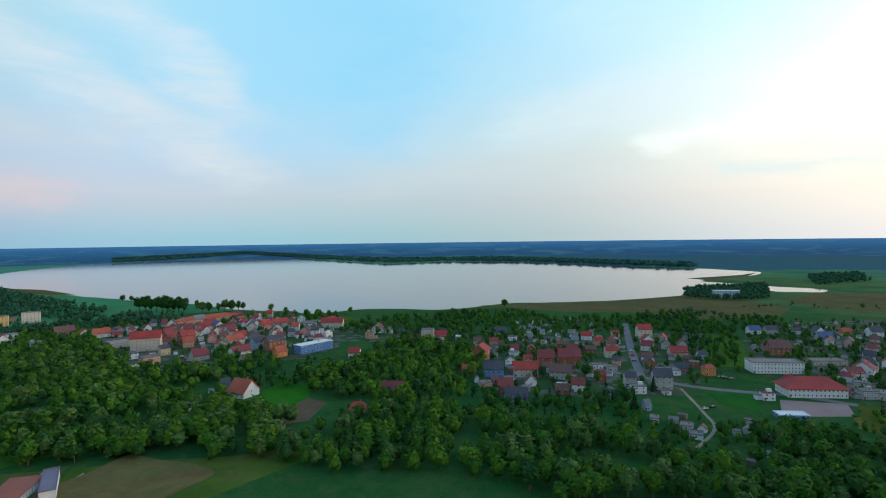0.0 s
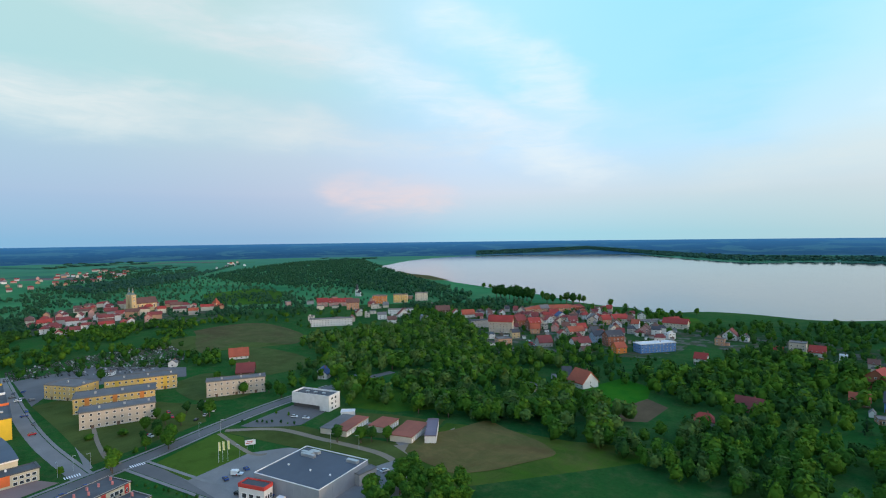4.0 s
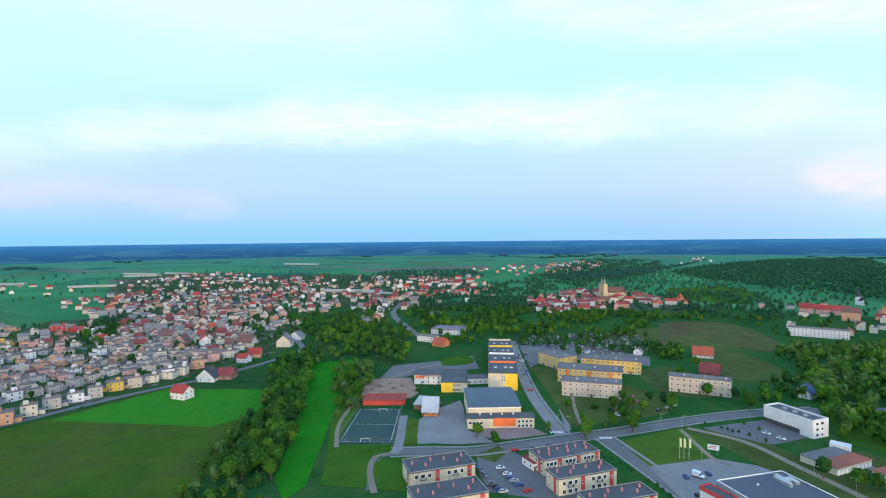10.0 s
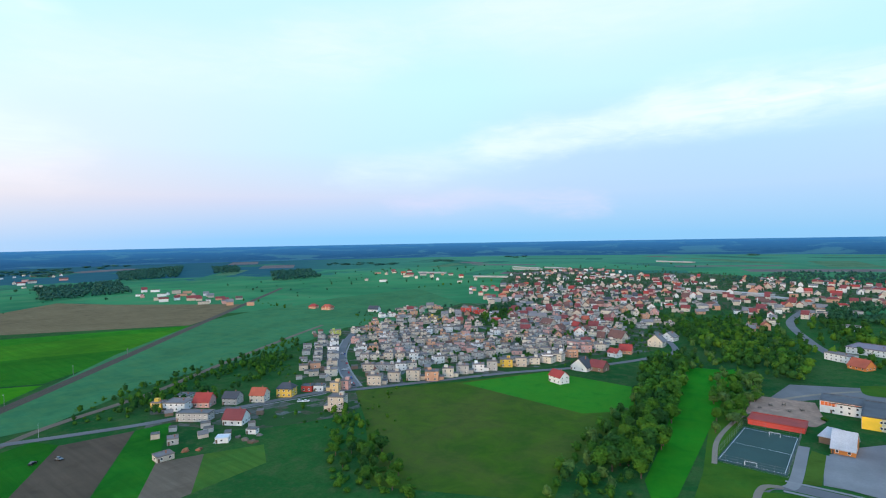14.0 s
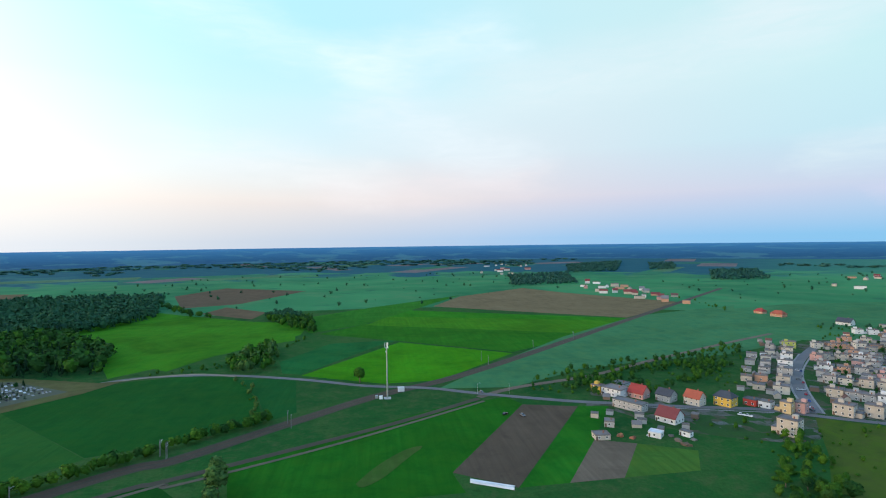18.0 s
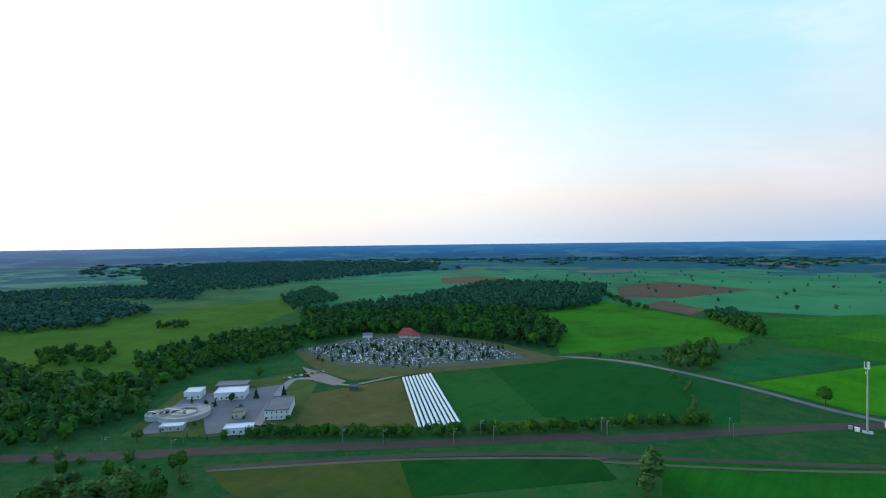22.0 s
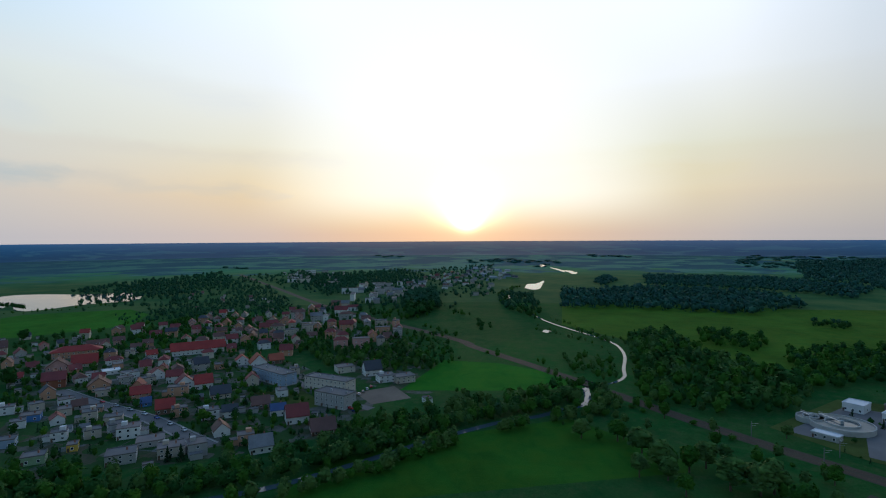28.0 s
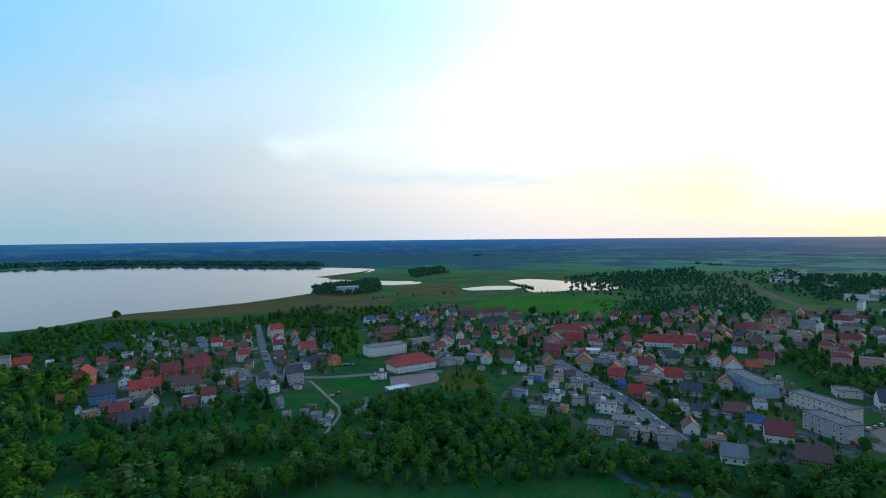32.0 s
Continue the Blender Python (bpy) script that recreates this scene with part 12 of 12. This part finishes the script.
wood("grave_trees", [(-561.9, 79.4), (-581, 144.7), (-575.5, 213.9), (-483.2, 184), (-488.3, 130.9), (-527.3, 79.7)], 11, 4, 9, ['broad', 'dark', 'spruce'], "trees between the old graves", skip=0.4)
wood("plant_trees", [(311.6, -130.6), (371.6, -177.9), (365.3, -233.5), (347.2, -265.6), (257.4, -187.9), (276.4, -160.5)], 13, 3, 6, ['spruce', 'broad', 'bush', 'dark'], "small trees of the treatment plant", skip=0.45)
wood("scrub", [(429.9, -200.9), (445.9, -285.4), (414.5, -317.3), (373.7, -273.6), (386.5, -204.5)], 16, 2, 4, ['bush'], "low scrub behind the plant", skip=0.5)
wood("scrub", [(383.2, -9.3), (334.4, -55), (275.6, -100.3), (238.3, -119.4), (211.6, -100.5), (298.5, -6.7)], 15, 3, 9, ['bush', 'willow', 'broad'], "willow scrub on the river meadow", near=330, skip=0.5)
tree(-305.7, 110.5, 11, "broad")
tree(-297.5, 79.8, 8, "light")
tree(-322.5, 109, 9, "dark")
tree(-333.3, 106.5, 9, "broad")
tree(-336.3, 118.3, 8, "broad")
tree(-327.4, 123.9, 9, "light")
tree(-299.8, 58.9, 5, "light")
tree(-288, 18, 9, "light")
tree(-282.2, 26.7, 6, "broad")
tree(-313.2, 81.7, 5, "broad")
tree(-374.9, 174, 8, "broad")
tree(-361.2, 179.2, 9, "dark")
tree(-342.1, 195.3, 10, "broad")
tree(-352.8, 239.2, 9, "light")
tree(-334.7, 246.7, 12, "broad")
tree(-351.4, 283.4, 14, "dark")
tree(-370.8, 295.1, 12, "willow")
tree(-287.5, 271.4, 14, "willow")
tree(-271.5, 274.9, 15, "willow")
tree(-256.9, 278.2, 14, "willow")
tree(-332.6, 295.9, 13, "broad")
tree(-328.3, 318.8, 14, "willow")
tree(312.6, 45.5, 9, "willow")
tree(331.3, 33.5, 9, "willow")
tree(334.3, 18.1, 9, "willow")
tree(251.4, -40.9, 11, "willow")
tree(250.4, -53, 12, "willow")
tree(236.1, -57.1, 11, "broad")
tree(297.1, -40.3, 8, "willow")
tree(260.5, -97.9, 10, "broad")
tree(249.3, -99.6, 9, "willow")
tree_line("river_trees", [(180.3, 144.3), (194.9, 126), (209.9, 106.3), (233.2, 82.6), (259.3, 61.8), (291.2, 32.4), (324.4, -7.4), (347, -35.3)], 6.5, 5, 11, ['willow', 'willow', 'broad'], "big willows on the near bank", spread=3.5, wide=1.1)
tree_line("river_trees", [(203.3, 143.5), (222, 118.4), (253.1, 89.6), (281.3, 67), (315.9, 35.2), (349.2, -7.9)], 7, 7, 12, ['willow', 'broad', 'dark'], "willows on the far bank", spread=4)
tree_line("river_scrub", [(366.6, -40.2), (401.3, -53.3), (462.2, -64.6), (525.2, -71.7), (587.1, -60.2), (637, -37.9)], 6, 3, 6, ['willow', 'broad'], "scrub in front of the river bends", spread=4)
tree_line("river_scrub", [(370.6, 60.8), (350.6, 43.8), (347, 23.8), (353.4, 2.8), (366.4, -21)], 6, 3.5, 7, ['willow', 'broad'], "scrub along the river", spread=5)
wood("river_trees", [(934.9, 90.6), (1035.3, 66.9), (1006.8, 27.6), (783.5, 6.8), (720.5, 14.9), (799.3, 63.7)], 12, 8, 13, ['dark', 'willow'], "grove at the river bend", skip=0.3)
wood("grave_trees", [(434.3, -332.6), (421.4, -409.3), (381.8, -444), (293.2, -454.6), (237.3, -424.3), (299.3, -336.8), (355.2, -316.4)], 8, 2.5, 5.5, ['spruce', 'dark', 'spruce'], "dark conifers between the graves", skip=0.5)
wood("garden_trees", [(126.9, 283.1), (176.9, 242.1), (207, 184.3), (225.5, 150.2), (250.5, 121.1), (274.1, 110.7), (255.8, 110.6), (200.2, 148), (138.8, 190.4), (106.5, 238.1)], 9, 6, 11, ['broad', 'light', 'willow', 'dark'], "leafy gardens above the river", skip=0.45)
wood("field_trees", [(-1500.1, 344.9), (-1628.6, 721.1), (-1150.8, 877.3), (-669.7, 559.4), (-433.4, 307.6), (-534.8, 236.8), (-695.4, 159.6)], 21, 5, 10, ['broad', 'dark', 'light'], "loose trees and hedgerows in the fields", skip=0.3)
wood("field_trees", [(-835.3, -128.5), (-948.3, -24.5), (-813, 169.4), (-573, 119.2), (-545.6, 20.4), (-519.7, -47.1)], 19, 5, 10, ['broad', 'dark', 'broad'], "loose trees below the old town", skip=0.25)
wood("shore_trees", [(-588.1, 693.9), (-517.3, 726.2), (-337.3, 721.5), (-248.8, 733.5), (-227.1, 669.8), (-318.1, 654.6), (-429, 625.6), (-517, 609.9)], 15, 9, 15, ['broad', 'dark'], "tall trees on the lake shore", skip=0.3)
wood("garden_trees", [(300.2, 598.6), (493, 403.5), (460.7, 248.4), (372.6, 143.8), (286.4, 115.7), (232.5, 154.8), (202.6, 227.6), (228, 298), (203.8, 407.4)], 14, 4, 8, ['dark', 'broad', 'spruce', 'dark', 'broad'], "dark garden trees of the western estate", skip=0.2)
wood("scrub", [(-141.6, -394.4), (-189.6, -419.8), (-245.8, -431), (-309.4, -455.1), (-297.1, -421.8), (-245.3, -381.6), (-187.6, -351.4), (-151.7, -354.6)], 7, 4, 8, ['broad', 'dark', 'broad'], "dense scrub by the embankment", skip=0.3)
wood("scrub", [(-239.6, -268.2), (-291.2, -274.2), (-209.1, -197), (-193.5, -199.3), (-208.6, -240.6)], 9, 2, 5, ['bush', 'broad', 'bush', 'light'], "low scrub on the meadow", skip=0.35)
wood("garden_trees", [(-1222.5, -747.9), (-1336.2, -406.1), (-1340.4, -117.9), (-746.1, -66.3), (-569.7, -174.3), (-504.7, -229.7), (-421.4, -259.5)], 17, 4, 7, ['dark', 'broad'], "dark trees between the town gardens", skip=0.2)
wood("garden_trees", [(-415, -460.7), (-620.8, -402.3), (-618.5, -273.1), (-461.1, -204), (-378.7, -275.6), (-315.2, -344.2)], 17, 3, 6, ['dark', 'broad'], "small trees in the estate gardens", skip=0.2)
tree(276.3, -46.1, 15, "willow", wide=1.15)
tree(260.8, -51.9, 16, "willow", wide=1.15)
tree(266.8, -73.2, 13, "willow", wide=1.15)
tree(242.1, -87.8, 15, "willow", wide=1.15)
tree(228, -98.2, 14, "broad", wide=1.15)
tree(244.8, -76.9, 15, "willow", wide=1.15)
tree(294.2, -36.8, 13, "broad", wide=1.15)
tree(295, -18.1, 12, "willow", wide=1.15)
tree(258.6, -123.2, 9, "broad", wide=1.15)
tree(362.6, -35.2, 10, "willow", wide=1.15)
tree(361.5, -13.1, 11, "willow", wide=1.15)
tree_line("river_scrub", [(364.4, -46), (401.6, -57), (455, -64.1), (523.2, -67), (585, -53.9), (636.6, -32.9)], 5, 4, 8, ['willow', 'broad'], "scrub in front of the river", spread=3)
# scrub and gardens between the western estate and the railway
wood("scrub", [(671.1, 328.4), (664.3, 186.3), (570.1, 112.0), (465.6, 74.8), (424.3, 96.8), (453.0, 143.6), (516.2, 205.4), (467.2, 244.1)], 9, 4, 9, ['broad', 'dark', 'willow', 'bush'], "dense scrub between the estate and the railway", skip=0.22)
wood("allotment_trees", [(649.1, 605.0), (1002.5, 558.6), (761.9, 372.9), (588.6, 383.4), (501.3, 440.7)], 11, 3, 6, ['broad', 'bush', 'dark', 'light'], "fruit trees and hedges of the far allotments", skip=0.25)
wood("garden_trees", [(746.3, 390.0), (962.3, 258.7), (713.9, 151.7), (664.3, 186.3), (655.5, 320.8)], 15, 6, 11, ['dark', 'broad'], "trees between the houses along the railway", skip=0.2)
wood("field_trees", [(982.0, 464.8), (962.3, 258.7), (747.2, 135.5), (564.4, 54.9), (619.3, 60.4), (898.0, 163.0), (1355.3, 448.0), (1641.7, 830.4)], 16, 5, 11, ['dark', 'broad', 'bush'], "tree belts along the railway", skip=0.35)
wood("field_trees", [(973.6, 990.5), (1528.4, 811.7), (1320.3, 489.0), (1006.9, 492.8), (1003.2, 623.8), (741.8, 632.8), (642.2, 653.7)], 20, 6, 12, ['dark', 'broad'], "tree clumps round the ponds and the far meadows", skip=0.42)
wood("garden_trees", [(438.1, 446.3), (706.1, 503.8), (557.0, 300.6), (456.7, 231.0), (302.0, 138.1), (241.3, 157.3), (256.8, 226.2), (233.8, 238.7)], 12, 3, 6.5, ['dark', 'broad', 'bush'], "small trees in the gardens of the estate", skip=0.2)
wood("field_trees", [(1393.6, 595.6), (2137.5, 211.0), (961.0, 94.3), (910.2, 179.3), (1054.0, 283.4), (1049.5, 388.6)], 22, 6, 12, ['dark', 'broad'], "tree clumps round the far houses", skip=0.36)
tree_line("hedge", [(640.4, 148.3), (591.7, 110.6), (527.8, 74.1), (479.0, 35.6), (458.5, 4.4), (394.7, -18.1), (370.4, -36.4), (343.2, -62.4)], 9, 4, 9, ['broad', 'willow', 'bush'], "trees along the railway", spread=5)
tree_line("river_scrub", [(529.4, -56.4), (586.8, -27.9), (634.9, 16.9)], 11, 3, 6, ['willow', 'bush', 'broad'], "low willows by the river", spread=4)
# belts, shore woods and scattered trees of the fields
wood("tree_belt", [(-196.8, -104.9), (-261.6, -120.0), (-335.8, -119.3), (-432.3, -131.7), (-483.3, -124.3), (-523.0, -116.1), (-432.1, -105.6), (-316.9, -96.9), (-251.4, -80.4), (-214.4, -75.5)], 7, 4, 10, ['broad', 'dark', 'bush', 'willow'], "dense belt of trees and bushes along the ditch", skip=0.1)
wood("scrub", [(-218.0, -268.0), (-229.9, -255.9), (-202.9, -204.5), (-164.7, -158.3), (-149.0, -184.4)], 6.5, 3, 8, ['bush', 'broad', 'light', 'bush'], "thick bushes on the meadow", skip=0.12)
wood("shore_trees", [(-1408.0, 1022.2), (-1281.7, 1118.7), (-879.7, 893.8), (-634.3, 770.5), (-576.7, 664.7), (-735.1, 693.0), (-976.8, 724.2)], 14, 9, 15, ['broad', 'dark'], "wood along the lake shore", skip=0.2)
wood("field_trees", [(-700, -1300), (-1600, -1500), (-2300, -300), (-1700, -500), (-1000, -900), (-600, -800)], 75, 6, 11, ['broad', 'dark', 'bush'], "single trees in the far fields", skip=0.42)
wood("field_trees", [(-100, -900), (-550, -1300), (-300, -1900), (500, -1800), (900, -1300), (600, -1000), (150, -900)], 80, 6, 11, ['broad', 'dark', 'bush'], "single trees and hedges in the far fields", skip=0.42)
wood("garden_trees", [(-748.6, -214.0), (-753.9, -145.9), (-719.5, -78.0), (-541.3, -41.4), (-465.4, -54.9), (-461.4, -113.5), (-509.8, -146.5)], 12, 5, 10, ['broad', 'dark', 'willow'], "leafy trees below the town", skip=0.22)
# willows that close over the river
tree_line("river_trees", [(186, 128), (205, 106), (236, 78), (264, 56), (288, 35), (306, 13), (322, -8), (340, -32)], 5.5, 5, 9, ['willow', 'broad', 'willow'], "willows and alders leaning over the river", spread=2.5, wide=1.25)
tree_line("river_trees", [(206, 146), (226, 116), (256, 92), (284, 70), (312, 42), (334, 8), (352, -10)], 6, 7, 11, ['willow', 'broad', 'dark'], "tall willows behind the river", spread=3, wide=1.2)
grove("river_trees", [(346, -33, 9, "willow", 1.2), (354, -38, 10, "willow", 1.2), (364, -40, 9, "broad", 1.2), (373, -38, 8, "willow", 1.2), (381, -36, 7, "willow", 1.1), (330, -40, 6, "willow", 1.2)], LEAF_WILLOW, "willows by the railway bridge")
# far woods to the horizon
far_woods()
# clutter of the farmyards, cars in the streets
heap(-132.6, -281.3, 5, 1.6, (0.32, 0.12, 0.05), 'orange-brown heap of bricks in the farmyard', 'brick_heap', 'heap')
heap(-137.8, -277, 4, 1.3, (0.28, 0.1, 0.05), 'small heap of old bricks', 'brick_heap', 'heap')
heap(-154.2, -284.2, 4, 1.2, (0.03, 0.14, 0.5), 'stack under a bright blue tarpaulin', 'covered_stack', 'stack')
heap(-148.6, -278.8, 3.5, 1.0, (0.5, 0.52, 0.55), 'stack under a white sheet', 'covered_stack', 'stack')
heap(-160.3, -277, 4, 1.1, (0.16, 0.13, 0.1), 'grey-brown heap of rubble', 'rubble_heap', 'heap')
heap(-160.2, -270.1, 5, 1.4, (0.14, 0.11, 0.08), 'brown heap of soil', 'soil_heap', 'heap')
heap(-161, -263.5, 6, 1.5, (0.12, 0.08, 0.05), 'dark brown heap of soil', 'soil_heap', 'heap')
heap(-169, -269.6, 4, 1.2, (0.2, 0.18, 0.16), 'grey heap of rubble', 'rubble_heap', 'heap')
heap(-168, -277.5, 3, 1.0, (0.3, 0.3, 0.3), 'pale heap of gravel', 'gravel_heap', 'heap')
car(-302, -345.9, -132.7, 'silver')
car(-315.1, -362.2, -128.3, 'red')
car(-328.1, -378.5, -132.5, 'grey')
car(-341.2, -394.7, -126.1, 'blue')
car(-272.9, -306.6, -125.6, 'red')
car(-283.3, -320.9, -123, 'blue')
car(-293.7, -335.2, -129, 'red')
car(303.5, 292.4, -113.2, 'red')
car(298.1, 277, -106.4, 'silver')
car(292.6, 261.6, -108.9, 'silver')
car(287.1, 246.2, -109.7, 'white')
car(282, 233.4, -119.8, 'blue')
car(274.2, 218.2, -119.2, 'silver')
car(266.4, 203, -116.9, 'silver')
car(-463.7, 69.6, -7.1, 'white')
car(-430.1, 67.5, -4.8, 'blue')
car(-396.6, 65.5, 0.2, 'grey')
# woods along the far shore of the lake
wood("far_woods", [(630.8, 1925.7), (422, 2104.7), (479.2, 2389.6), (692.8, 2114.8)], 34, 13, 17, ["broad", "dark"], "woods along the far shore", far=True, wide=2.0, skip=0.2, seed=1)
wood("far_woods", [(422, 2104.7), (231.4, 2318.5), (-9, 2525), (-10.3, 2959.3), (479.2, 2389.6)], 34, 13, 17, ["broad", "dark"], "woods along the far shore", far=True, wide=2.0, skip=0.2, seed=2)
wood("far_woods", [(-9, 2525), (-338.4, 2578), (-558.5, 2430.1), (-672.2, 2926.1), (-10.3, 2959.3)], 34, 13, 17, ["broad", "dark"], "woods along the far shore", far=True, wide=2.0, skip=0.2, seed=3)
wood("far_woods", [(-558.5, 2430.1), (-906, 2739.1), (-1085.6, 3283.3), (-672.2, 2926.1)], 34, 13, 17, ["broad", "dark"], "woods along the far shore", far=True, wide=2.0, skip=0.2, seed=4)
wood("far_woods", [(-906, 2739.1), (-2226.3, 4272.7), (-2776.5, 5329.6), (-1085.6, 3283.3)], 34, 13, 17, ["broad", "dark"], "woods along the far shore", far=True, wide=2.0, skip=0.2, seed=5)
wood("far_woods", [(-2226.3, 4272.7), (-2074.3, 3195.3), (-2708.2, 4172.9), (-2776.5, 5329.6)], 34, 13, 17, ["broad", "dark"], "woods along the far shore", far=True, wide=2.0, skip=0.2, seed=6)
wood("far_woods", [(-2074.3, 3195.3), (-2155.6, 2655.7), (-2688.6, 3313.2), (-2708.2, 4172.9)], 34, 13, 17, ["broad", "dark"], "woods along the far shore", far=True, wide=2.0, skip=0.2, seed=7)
play_frame(-390.1, -47.3, 10, 3, 1.8)
play_frame(-382.6, -36.7, 50, 2.5, 1.5)
play_frame(-394.7, -40.7, 0, 2.2, 2.2)
play_frame(-389.9, -30.7, 30, 3, 1.4)
play_frame(-381.3, -52, 80, 2, 1.2)
wood("garden_trees", [(-27.6, 585.6), (122.2, 611.9), (259.3, 657.8), (172.3, 427.2), (93.3, 375), (-9.9, 366.5)], 14, 4.5, 9, ['dark', 'broad', 'broad', 'spruce'], "dark village trees between the houses", skip=0.25)
wood("allotment_trees", [(76.1, 332.5), (117.7, 331), (158.4, 324.8), (205.3, 324.4), (178.6, 282.1), (124.6, 246.2), (103, 261.6), (79.9, 287.5)], 8, 2.5, 5, ['bush', 'broad', 'light', 'broad'], "low fruit trees of the allotments", skip=0.3)
wood("garden_trees", [(282.3, 683.4), (441.9, 691), (240.7, 376.1), (224.5, 387.7), (197.9, 468.7)], 16, 4, 8, ['dark', 'broad'], "dark trees between the school gardens", skip=0.25)
